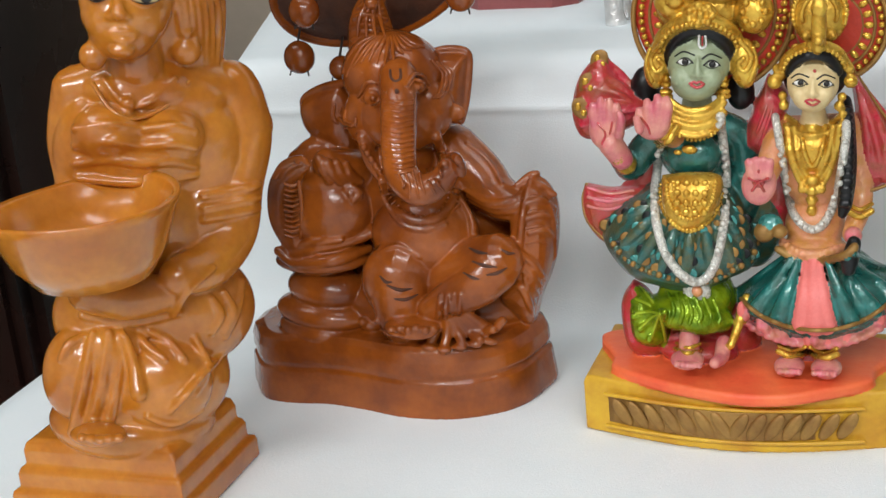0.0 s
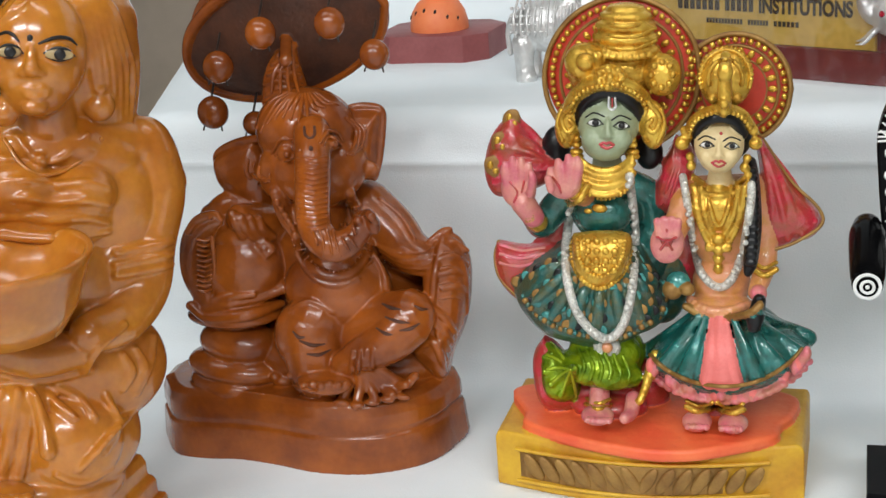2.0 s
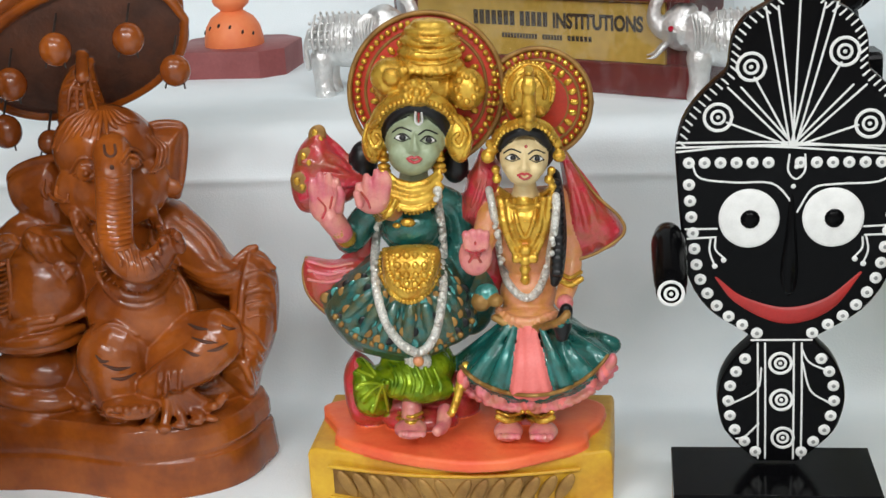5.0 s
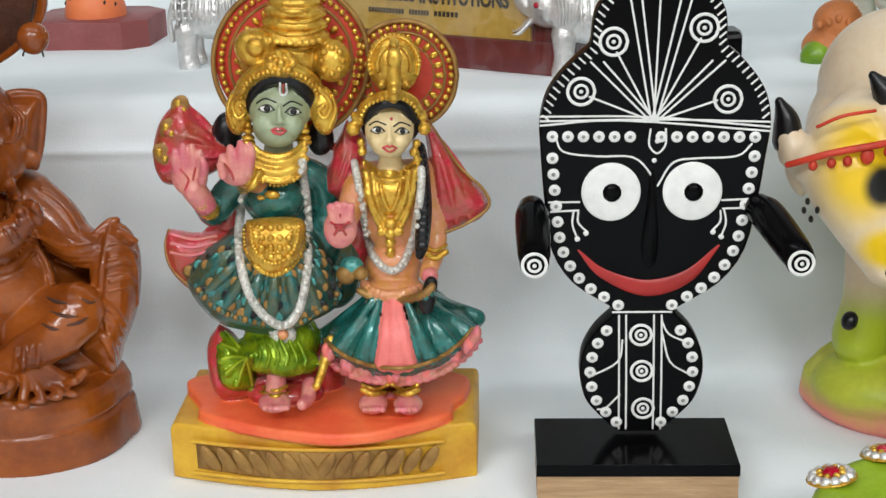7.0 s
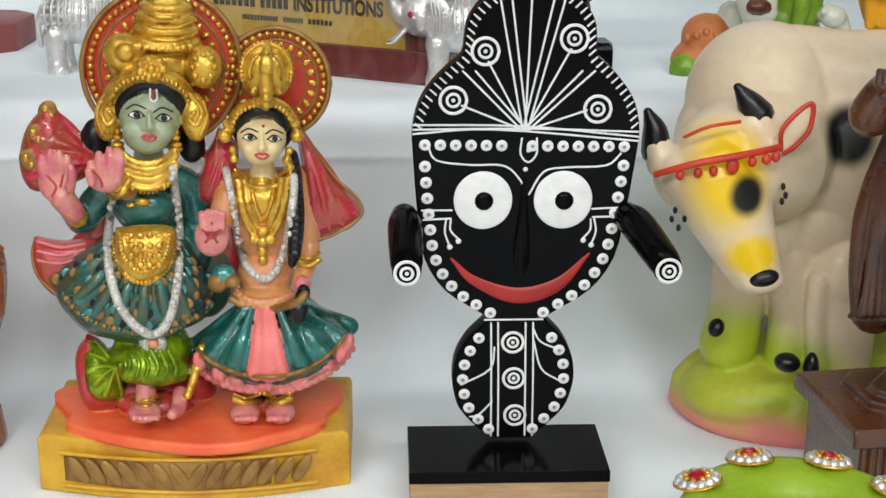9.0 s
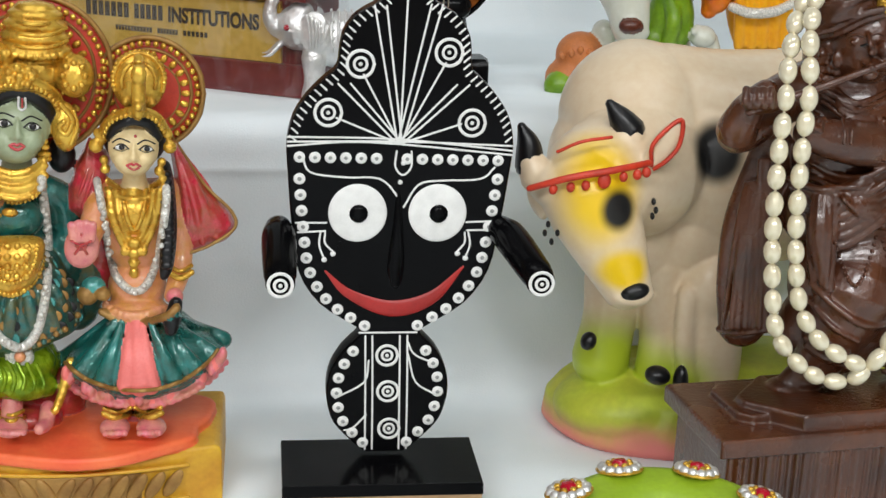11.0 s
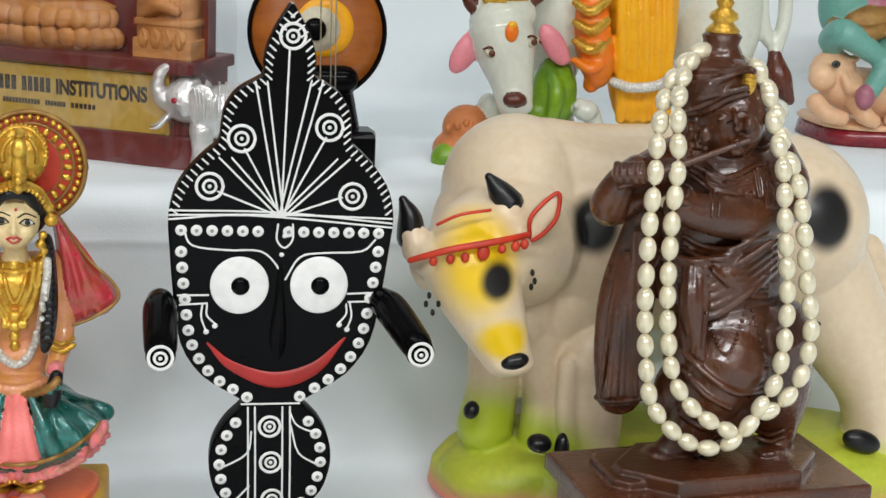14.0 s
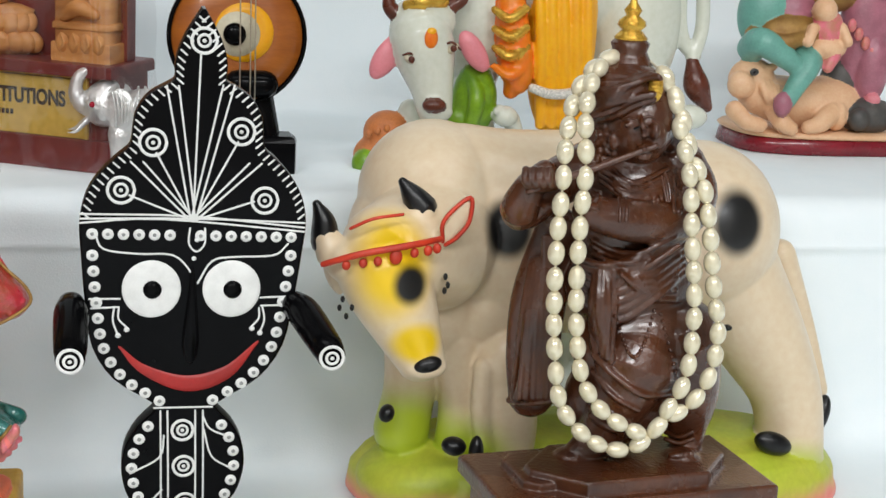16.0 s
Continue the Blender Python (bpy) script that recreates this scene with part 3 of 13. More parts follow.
    c.ball(.0417, -.02, .2452, .0097, .0097, .0097, GLAZE)
    c.limb([(.0744, .014, .2636, .0107), (.0725, .014, .239, .0108), (.0687, .016, .2181, .0103), (.0634, .02, .1995, .0086)], GLAZE)
    c.limb([(.0319, -.0312, .2606, .0016), (.031, -.0322, .2552, .0026), (.0306, -.0336, .2519, .0037)], GLAZE)
    c.ball(.0268, -.0317, .2503, .0024, .0021, .0018, GLAZE, turn=9)
    c.ball(.034, -.0328, .2496, .0024, .0021, .0018, GLAZE, turn=9)
    c.limb([(.0251, -.0305, .2427, .0009), (.0291, -.0318, .2434, .0013), (.0312, -.032, .2426, .0012), (.0335, -.032, .2428, .0013), (.0372, -.031, .2408, .0009)], GLAZE)
    c.limb([(.0262, -.0309, .2402, .0011), (.0309, -.0318, .239, .0017), (.0355, -.0313, .239, .0011)], GLAZE)
    c.ball(.0294, -.0292, .2343, .0059, .0043, .0037, GLAZE, turn=9)
    c.ball(.0227, -.0272, .2604, .0056, .0032, .004, GLAZE, turn=9)
    c.ball(.0225, -.0306, .2604, .0053, .0008, .0024, EYEWHITE, turn=9, fine=True)
    c.ball(.0227, -.0318, .2605, .0026, .0008, .0026, EYEINK, fine=True)
    c.limb([(.0172, -.0275, .2614, .0005), (.0216, -.0298, .2634, .0008), (.0258, -.0298, .2621, .0008), (.0282, -.0299, .2588, .0004)], EYEINK, fine=True)
    c.limb([(.0176, -.0283, .2597, .0003), (.0221, -.0296, .2575, .0005), (.0272, -.0295, .2584, .0003)], EYEINK, fine=True)
    c.ball(.0437, -.0302, .2569, .0067, .0032, .004, GLAZE, turn=9)
    c.ball(.0435, -.0335, .2569, .0063, .0008, .0024, EYEWHITE, turn=9, fine=True)
    c.ball(.0437, -.0348, .257, .0026, .0008, .0026, EYEINK, fine=True)
    c.limb([(.0372, -.0312, .2581, .0005), (.0425, -.0328, .2599, .0008), (.0474, -.0327, .2585, .0008), (.0507, -.0259, .2541, .0004)], EYEINK, fine=True)
    c.limb([(.0376, -.0311, .2562, .0003), (.0431, -.0325, .254, .0005), (.0493, -.0313, .2545, .0003)], EYEINK, fine=True)
    c.limb([(.0356, -.0308, .2626, .0005), (.0429, -.0299, .2641, .0009), (.0489, -.0274, .2628, .0008), (.0523, -.0248, .2591, .0004)], EYEINK, fine=True)
    c.limb([(.0186, -.0206, .2669, .0004), (.0226, -.0246, .2684, .0008), (.0253, -.0271, .2672, .0008), (.0272, -.0287, .2643, .0005)], EYEINK, fine=True)
    c.ball(.0322, -.03, .2654, .0013, .0005, .0016, EYEINK, turn=9, fine=True)
    c.ball(.0597, -.0055, .2261, .0075, .0066, .0075, GLAZE)
    c.ball(.0606, -.0092, .2348, .0033, .0027, .0027, GLAZE, turn=8)
    c.ball(.0165, -.016, .2313, .0065, .0065, .0071, GLAZE, turn=10)
    c.limb([(.0442, -.0024, .2862, .0014), (.0565, -.0105, .2739, .0019), (.0588, -.0132, .2557, .0016), (.0585, -.0118, .2422, .0019), (.0597, .0005, .2167, .0014)], GLAZE)
    c.limb([(.0467, -.0031, .2864, .0014), (.059, -.0102, .2738, .0019), (.0616, -.0125, .2552, .0016), (.0616, -.0108, .2416, .0019), (.0621, .0013, .2162, .0014)], GLAZE)
    c.limb([(.0493, -.0035, .2865, .0014), (.0616, -.0096, .2736, .0019), (.0645, -.0116, .2547, .0016), (.0647, -.0094, .241, .0019), (.0645, .0026, .2156, .0014)], GLAZE)
    c.limb([(.0519, -.0036, .2867, .0014), (.0641, -.0089, .2734, .0019), (.0674, -.0103, .2541, .0016), (.0678, -.0075, .2403, .0019), (.0669, .0035, .2151, .0014)], GLAZE)
    c.limb([(.0545, -.0035, .2868, .0014), (.0667, -.0078, .2731, .0019), (.0704, -.0086, .2535, .0016), (.0711, -.005, .2394, .0019), (.0693, .0048, .2145, .0014)], GLAZE)
    c.limb([(.0571, -.0031, .2869, .0014), (.0693, -.0065, .2728, .0019), (.0735, -.0064, .2528, .0016), (.0745, -.0013, .2384, .0019), (.0717, .0062, .2139, .0014)], GLAZE)
    c.limb([(.0597, -.0024, .287, .0014), (.0719, -.0048, .2725, .0019), (.0766, -.0034, .252, .0017), (.0782, .0047, .237, .002), (.0742, .0075, .2133, .0014)], GLAZE)
    c.limb([(.0399, -.0161, .2842, .0013), (.0313, -.0229, .2788, .0016), (.0199, -.0188, .2716, .0013)], GLAZE)
    c.limb([(.0333, -.0169, .2835, .0013), (.0256, -.022, .2769, .0016), (.0175, -.0171, .2681, .0013)], GLAZE)
    c.limb([(.0274, .0077, .28, .0014), (.02, -.0145, .2741, .0016), (.015, -.0156, .2646, .0013)], GLAZE)
    ob = c.finish("lamp_bearer_figurine", pose(-0.455, -0.068, 0, 0, 0, 34), 0.0010, 4)
    tagged(ob, "honey-brown glazed clay figurine of a woman holding a bowl lamp", "figurine")


lamp_bearer()


def parasol_figurine():
    c = Clay()
    c.stack([(-.0897, -.0204), (-.0729, -.0429), (-.0518, -.0478), (-.0312, -.0468), (-.0073, -.0505), (.0205, -.057), (.0512, -.0547), (.0774, -.0384), (.0885, -.0127), (.0845, .0153), (.0172, .0373), (-.0363, .0236), (-.0857, .0056)], [(1, 0), (1.005, .003), (.985, .0205), (.955, .0225), (.975, .0255), (.972, .033), (.945, .039), (.88, .042)], TERRA)
    c.ball(-.0347, -.026, .0511, .0296, .0204, .0105, TERRA, turn=7)
    c.ball(-.0373, -.026, .0411, .0265, .0205, .0099, TERRA, turn=7)
    c.ball(-.0322, -.026, .0651, .0235, .017, .0131, TERRA, turn=7)
    c.ball(-.0329, -.026, .0823, .0279, .0201, .0065, TERRA, turn=1)
    c.ball(-.0308, -.026, .0878, .0259, .0188, .0078, TERRA, turn=1)
    c.ball(-.0265, -.026, .1116, .0262, .0186, .0243, TERRA, turn=7)
    c.ball(-.0262, -.026, .1302, .0191, .0146, .0127, TERRA, turn=7)
    c.limb([(-.0422, -.0427, .0904, .0029), (-.0241, -.0399, .0945, .0038), (-.0042, -.0298, .0973, .0032), (.0003, -.0265, .1009, .0022)], TERRA)
    c.limb([(-.0503, -.0443, .0928, .0029), (-.0407, -.0434, .086, .0035), (-.0169, -.0429, .0878, .0035), (-.0049, -.0238, .0877, .0026)], TERRA)
    c.limb([(-.0432, -.0396, .0929, .0019), (-.0294, -.0425, .0977, .0028), (-.0133, -.0402, .0989, .0019)], TERRA)
    c.limb([(-.0437, -.04, .0954, .0064), (-.0481, -.038, .1106, .0089), (-.0439, -.04, .1296, .0088), (-.0316, -.046, .1417, .0062), (-.0238, -.052, .1455, .004)], TERRA, flat=.6)
    c.limb([(-.0449, -.0476, .1369, .0019), (-.0377, -.0481, .1442, .0025), (-.0244, -.054, .1493, .0021), (-.0205, -.0548, .1464, .0015)], TERRA)
    c.ball(-.0268, -.0552, .1474, .0012, .0012, .0012, TERRA)
    c.limb([(-.0379, -.0505, .134, .0008), (-.0343, -.0493, .1327, .001), (-.0312, -.0477, .1335, .0008)], TERRA, fine=True)
    c.limb([(-.0388, -.0495, .1308, .0008), (-.0357, -.0473, .1291, .001), (-.0332, -.0444, .1295, .0008)], TERRA, fine=True)
    c.limb([(-.0399, -.0481, .1274, .0008), (-.0373, -.0448, .1253, .001), (-.0356, -.0402, .1251, .0008)], TERRA, fine=True)
    c.limb([(-.0406, -.0474, .1242, .0008), (-.0379, -.0444, .1223, .001), (-.0354, -.0415, .1226, .0008)], TERRA, fine=True)
    c.limb([(-.0412, -.0471, .1211, .0008), (-.0385, -.0439, .1191, .001), (-.0353, -.0424, .12, .0008)], TERRA, fine=True)
    c.limb([(-.0418, -.0467, .1181, .0008), (-.0391, -.0435, .116, .001), (-.0354, -.0431, .1173, .0008)], TERRA, fine=True)
    c.limb([(-.0423, -.0464, .115, .0008), (-.0397, -.0431, .1129, .001), (-.0356, -.0434, .1144, .0008)], TERRA, fine=True)
    c.limb([(-.0429, -.046, .1119, .0008), (-.0402, -.0429, .1099, .001), (-.036, -.0434, .1114, .0008)], TERRA, fine=True)
    c.limb([(-.0433, -.046, .1089, .0008), (-.0402, -.0436, .1071, .001), (-.0366, -.043, .1083, .0008)], TERRA, fine=True)
    c.limb([(-.0436, -.0463, .106, .0008), (-.0403, -.0443, .1044, .001), (-.0374, -.0422, .105, .0008)], TERRA, fine=True)
    c.limb([(-.0439, -.0465, .1031, .0008), (-.0404, -.0448, .1016, .001), (-.0382, -.0413, .1017, .0008)], TERRA, fine=True)
    c.limb([(-.0302, -.0483, .1347, .0012), (-.0331, -.0439, .1163, .0013), (-.0376, -.0403, .0997, .0013)], TERRA, fine=True)
    c.ball(.0172, -.002, .1095, .0348, .0258, .0354, TERRA, turn=6)
    c.ball(.0289, -.02, .0959, .031, .024, .0265, TERRA, turn=6)
    c.ball(.0144, -.01, .054, .049, .0294, .0196, TERRA, turn=6)
    c.ball(.0416, 0, .0508, .0425, .0294, .0196, TERRA, turn=5)
    c.ball(.0232, .002, .1318, .032, .0224, .0192, TERRA, turn=6)
    c.ball(.0494, .008, .0896, .0259, .0146, .0291, TERRA, turn=5)
    c.ball(-.0149, .004, .0897, .0198, .0165, .0364, TERRA, turn=6)
    c.limb([(.0456, -.0151, .121, .0016), (.0559, -.0223, .1085, .0022), (.0589, -.027, .0958, .0022), (.0441, -.0088, .0697, .0016)], TERRA)
    c.limb([(.046, -.0354, .1099, .0009), (.0512, -.0225, .1137, .0012), (.0512, -.0076, .112, .0009)], TERRA, fine=True)
    c.ball(.0468, -.0359, .0823, .0028, .0012, .0015, TERRADARK, turn=5, fine=True)
    c.limb([(-.0033, .004, .131, .0143), (-.0176, -.01, .1379, .0141), (-.0295, -.02, .1408, .0121), (-.0409, -.02, .1374, .0084)], TERRA)
    c.limb([(-.0084, -.01, .1286, .0128), (-.0146, -.026, .1369, .0101), (-.0182, -.036, .1416, .0081)], TERRA)
    c.limb([(-.0187, -.0438, .1462, .0028), (-.0167, -.0451, .1422, .0031), (-.0164, -.0392, .1326, .0025)], TERRA)
    c.limb([(-.0143, -.0438, .1443, .0028), (-.0131, -.0433, .1397, .0031), (-.0112, -.036, .131, .0025)], TERRA)
    c.limb([(-.0106, -.0405, .1427, .0028), (-.01, -.0387, .1377, .0031), (-.0076, -.0308, .1287, .0025)], TERRA)
    c.limb([(-.0076, -.0355, .1405, .0028), (-.0069, -.0339, .1355, .0031), (-.0042, -.0262, .1279, .0025)], TERRA)
    c.ball(-.0089, -.0348, .126, .0022, .0019, .0028, TERRA, turn=7)
    c.ball(-.0066, -.035, .1229, .0022, .0019, .0028, TERRA, turn=7)
    c.ball(-.0053, -.0309, .1248, .0022, .0019, .0028, TERRA, turn=7)
    c.ball(-.0032, -.0306, .1215, .0022, .0019, .0028, TERRA, turn=6)
    c.limb([(-.0067, -.0334, .1275, .0019), (-.0028, -.0326, .1234, .0022), (-.0054, -.0355, .1198, .0016)], TERRA)
    c.limb([(.0409, .004, .138, .0146), (.0556, 0, .1248, .0145), (.0678, -.006, .1143, .0126), (.0841, -.012, .11, .0093), (.092, -.012, .1121, .0062)], TERRA)
    c.limb([(.0515, -.0135, .1199, .0012), (.0664, -.0188, .1147, .0019), (.081, -.0198, .1159, .0018), (.0854, -.0142, .1193, .0012)], TERRA)
    c.limb([(.0531, -.0132, .1165, .0013), (.0678, -.0189, .1121, .0019), (.0817, -.0209, .113, .0018), (.0864, -.0183, .1168, .0012)], TERRA)
    c.limb([(.0545, -.0126, .113, .0013), (.0691, -.0185, .1094, .0019), (.0822, -.0214, .11, .0018), (.0867, -.0205, .1136, .0012)], TERRA)
    c.limb([(.0533, -.0039, .1067, .0013), (.0699, -.0168, .1062, .0019), (.0824, -.0207, .1065, .0018), (.0866, -.0212, .11, .0012)], TERRA)
    c.limb([(.0552, -.0046, .1037, .0013), (.0667, -.0024, .0984, .0019), (.0748, .005, .0939, .0019), (.086, -.0202, .1057, .0012)], TERRA)
    c.limb([(.0533, -.0053, .1435, .0012), (.0644, -.0066, .1348, .0016), (.0735, -.013, .1239, .0012)], TERRA)
    c.form([(.0896, .1271), (.0975, .122), (.1024, .1096), (.1013, .0891), (.0972, .0722), (.0894, .055), (.0837, .0396), (.0741, .0447), (.0661, .0541), (.0735, .0715), (.0762, .0885), (.078, .1119)], -.006, .022, .012, TERRA)
    c.limb([(.0817, -.0117, .1216, .0019), (.0882, -.0083, .1258, .0025), (.0917, -.007, .1268, .0022)], TERRA)
    c.limb([(.0855, -.0141, .1205, .0015), (.0939, -.0116, .1218, .0022), (.1023, -.011, .1165, .0015)], TERRA)
    c.limb([(.0862, -.02, .1167, .0009), (.0947, -.0183, .1175, .0012), (.101, -.0105, .1098, .0009)], TERRA, fine=True)
    c.limb([(.0887, -.0227, .115, .0015), (.0965, -.0185, .1157, .0021), (.1017, -.0109, .108, .0015)], TERRA)
    c.limb([(.088, -.025, .11, .0009), (.096, -.0215, .1103, .0012), (.101, -.0125, .102, .0009)], TERRA, fine=True)
    c.limb([(.0903, -.0258, .1077, .0015), (.0979, -.021, .1082, .0021), (.1012, -.0112, .0996, .0016)], TERRA)
    c.limb([(.0888, -.0266, .1022, .0009), (.0969, -.0234, .1025, .0012), (.1005, -.0128, .0935, .0009)], TERRA, fine=True)
    c.limb([(.0912, -.0269, .0997, .0015), (.0987, -.0216, .0999, .0021), (.1006, -.0116, .0911, .0016)], TERRA)
    c.limb([(.0895, -.0277, .0941, .0009), (.0971, -.0232, .094, .0012), (.0994, -.0112, .0843, .0009)], TERRA, fine=True)
    c.limb([(.0898, -.0126, .124, .0018), (.0879, -.026, .1091, .0021), (.0852, -.0283, .0903, .0018)], TERRA)
    c.limb([(.0922, -.0108, .1234, .0019), (.1008, -.0158, .1058, .0022), (.0988, -.0099, .0805, .0019)], TERRA)
    c.limb([(.0852, -.0303, .0911, .0015), (.0919, -.0271, .0822, .0022), (.0946, -.0206, .0724, .0016)], TERRA)
    c.limb([(.0854, -.0282, .0851, .0015), (.0907, -.0268, .0761, .0022), (.0924, -.02, .0668, .0016)], TERRA)
    c.limb([(.0863, -.0282, .0798, .0015), (.0894, -.0261, .0698, .0022), (.0899, -.0186, .0608, .0016)], TERRA)
    c.limb([(.0875, -.0293, .075, .0015), (.0878, -.0245, .0631, .0022), (.0877, -.018, .055, .0016)], TERRA)
    c.limb([(.0883, -.0292, .0697, .0015), (.0862, -.0229, .0564, .0022), (.0857, -.0179, .0495, .0016)], TERRA)
    c.limb([(.0732, -.0237, .0616, .0019), (.0832, -.0282, .0698, .0025), (.0877, -.0273, .0602, .0022), (.0849, -.0138, .0457, .0016)], TERRA)
    c.ball(.019, -.018, .186, .0284, .0234, .0241, TERRA, turn=6)
    c.ball(.0258, -.028, .1659, .0245, .0214, .0196, TERRA, turn=6)
    c.ball(.0087, -.026, .166, .0161, .0173, .0185, TERRA, turn=6)
    c.ball(.0393, -.022, .1674, .0135, .0171, .0171, TERRA, turn=6)
    c.ball(.0188, -.02, .1402, .0187, .0187, .0156, TERRA, turn=6)
    c.form([(-.0115, .1822), (-.024, .179), (-.0356, .1739), (-.0398, .1681), (-.0384, .1569), (-.0307, .1477), (-.0191, .1411), (-.0091, .1399), (-.0045, .1556), (-.006, .1719)], -.012, .014, .008, TERRA)
    c.limb([(-.0049, -.02, .1829, .0025), (-.0219, -.017, .1796, .0025), (-.0354, -.014, .1738, .0022), (-.0382, -.014, .1679, .0022), (-.0363, -.014, .1561, .0022), (-.0274, -.015, .1472, .0026), (-.0111, -.018, .1423, .0025)], TERRA)
    c.limb([(-.0143, -.0247, .1714, .0009), (-.0154, -.0258, .164, .0014), (-.0098, -.0234, .1576, .0011), (.0047, -.0429, .1644, .0009)], TERRA, fine=True)
    c.limb([(-.0117, -.0237, .1692, .0009), (-.0122, -.0249, .1631, .0014), (.0007, -.0411, .1639, .0011), (.005, -.043, .1663, .0009)], TERRA, fine=True)
    c.limb([(-.0026, -.0374, .171, .0009), (-.0028, -.0383, .1662, .0014), (.0042, -.0428, .1656, .0011), (.0052, -.043, .1682, .0009)], TERRA, fine=True)
    c.form([(.0324, .1867), (.0377, .1936), (.0457, .1963), (.0572, .1953), (.0595, .1915), (.0568, .1764), (.0533, .1585), (.0484, .1553), (.0382, .1585), (.0327, .1695)], -.006, .014, .008, TERRA)
    c.limb([(.0362, -.014, .1905, .0018), (.0412, -.01, .1958, .0022), (.0507, -.009, .1973, .0021), (.0591, -.008, .1945, .0021), (.0587, -.008, .1832, .0021), (.0554, -.008, .1674, .0022), (.0525, -.01, .1577, .0022)], TERRA)
    c.limb([(.0446, -.0241, .1941, .0011), (.048, -.0195, .1861, .0014), (.0487, -.0273, .1794, .0012), (.0467, -.0336, .1767, .0009)], TERRA, fine=True)
    c.limb([(.0461, -.0206, .1923, .0011), (.0502, -.0195, .1861, .0014), (.0497, -.025, .1788, .0012), (.0479, -.0325, .1764, .0009)], TERRA, fine=True)
    c.limb([(.0477, -.0174, .1906, .0011), (.0524, -.0192, .186, .0014), (.0505, -.0216, .1779, .0012), (.049, -.0312, .1761, .0009)], TERRA, fine=True)
    c.ball(.0527, -.0204, .1651, .0067, .0031, .0049, TERRA, turn=5)
    c.limb([(.0307, -.04, .1895, .0102), (.0351, -.054, .1797, .0097), (.0372, -.063, .1686, .0093), (.0384, -.07, .1556, .009), (.0413, -.074, .1457, .0087), (.0502, -.076, .1392, .0084), (.0596, -.074, .1423, .0072), (.0662, -.072, .1489, .0057), (.0692, -.068, .1501, .004)], TERRA)
    c.limb([(.0307, -.0621, .1831, .0008), (.039, -.0638, .1824, .001), (.0442, -.0572, .1818, .0008)], TERRA, fine=True)
    c.limb([(.0312, -.0639, .1809, .0008), (.0394, -.0655, .1801, .001), (.0446, -.059, .1796, .0008)], TERRA, fine=True)
    c.limb([(.0316, -.0657, .1787, .0008), (.0397, -.0672, .1779, .001), (.045, -.0607, .1773, .0008)], TERRA, fine=True)
    c.limb([(.0319, -.0673, .1765, .0008), (.0401, -.0688, .1757, .001), (.0454, -.0623, .1751, .0008)], TERRA, fine=True)
    c.limb([(.0323, -.0688, .1742, .0008), (.0405, -.0706, .1735, .001), (.0456, -.0638, .1728, .0008)], TERRA, fine=True)
    c.limb([(.0327, -.0706, .172, .0008), (.0406, -.0716, .1711, .001), (.0461, -.0657, .1706, .0008)], TERRA, fine=True)
    c.limb([(.0328, -.0717, .1696, .0008), (.0409, -.073, .1688, .001), (.0462, -.0667, .1682, .0008)], TERRA, fine=True)
    c.limb([(.033, -.0727, .1672, .0008), (.0411, -.0742, .1665, .001), (.0464, -.0678, .1658, .0008)], TERRA, fine=True)
    c.limb([(.0332, -.0741, .1649, .0008), (.0412, -.0753, .1641, .001), (.0466, -.0692, .1635, .0008)], TERRA, fine=True)
    c.limb([(.0334, -.0752, .1626, .0008), (.0414, -.0765, .1618, .001), (.0468, -.0703, .1612, .0008)], TERRA, fine=True)
    c.limb([(.0335, -.0762, .1602, .0008), (.0416, -.0777, .1595, .001), (.0469, -.0713, .1588, .0008)], TERRA, fine=True)
    c.limb([(.0338, -.0775, .1579, .0007), (.0418, -.0787, .1571, .001), (.0472, -.0728, .1565, .0007)], TERRA, fine=True)
    c.limb([(.0335, -.0777, .1552, .0008), (.0419, -.0798, .1547, .001), (.0476, -.0745, .1544, .0007)], TERRA, fine=True)
    c.limb([(.0334, -.078, .1526, .0008), (.042, -.0809, .1524, .001), (.0479, -.0761, .1522, .0007)], TERRA, fine=True)
    c.limb([(.0327, -.077, .1496, .0008), (.0421, -.0818, .15, .001), (.0485, -.0783, .1502, .0007)], TERRA, fine=True)
    c.limb([(.0421, -.0819, .1496, .0007), (.0445, -.0836, .1429, .0009), (.0218, -.0319, .1185, .0007)], TERRA, fine=True)
    c.limb([(.0454, -.0808, .1498, .0007), (.048, -.0837, .1436, .0009), (.0473, -.0837, .137, .0007)], TERRA, fine=True)
    c.limb([(.0484, -.0791, .1497, .0007), (.0513, -.0831, .1438, .0009), (.0522, -.0841, .1376, .0007)], TERRA, fine=True)
    c.limb([(.0513, -.0774, .1486, .0007), (.0545, -.0829, .1432, .0009), (.056, -.082, .1363, .0007)], TERRA, fine=True)
    c.limb([(.0358, -.0259, .1352, .0007), (.0575, -.0811, .1455, .0009), (.0605, -.0809, .1389, .0007)], TERRA, fine=True)
    c.limb([(.037, -.0181, .1338, .0007), (.0607, -.0802, .1463, .0009), (.0643, -.0786, .1392, .0007)], TERRA, fine=True)
    c.limb([(.0613, -.0735, .1524, .0007), (.064, -.0795, .1471, .0009), (.0473, -.0178, .1199, .0007)], TERRA, fine=True)
    c.ball(.0719, -.0741, .1509, .0034, .0034, .0057, TERRA, turn=-15)
    c.limb([(.042, -.0158, .1362, .0025), (.0702, -.0748, .1564, .0026), (.0742, -.0769, .153, .002)], TERRA)
    c.limb([(.0077, -.0424, .158, .0037), (.0089, -.0365, .1435, .0046), (.0145, -.037, .1335, .0037)], TERRA)
    c.ball(.0088, -.045, .1531, .0018, .0018, .0021, TERRA, turn=6)
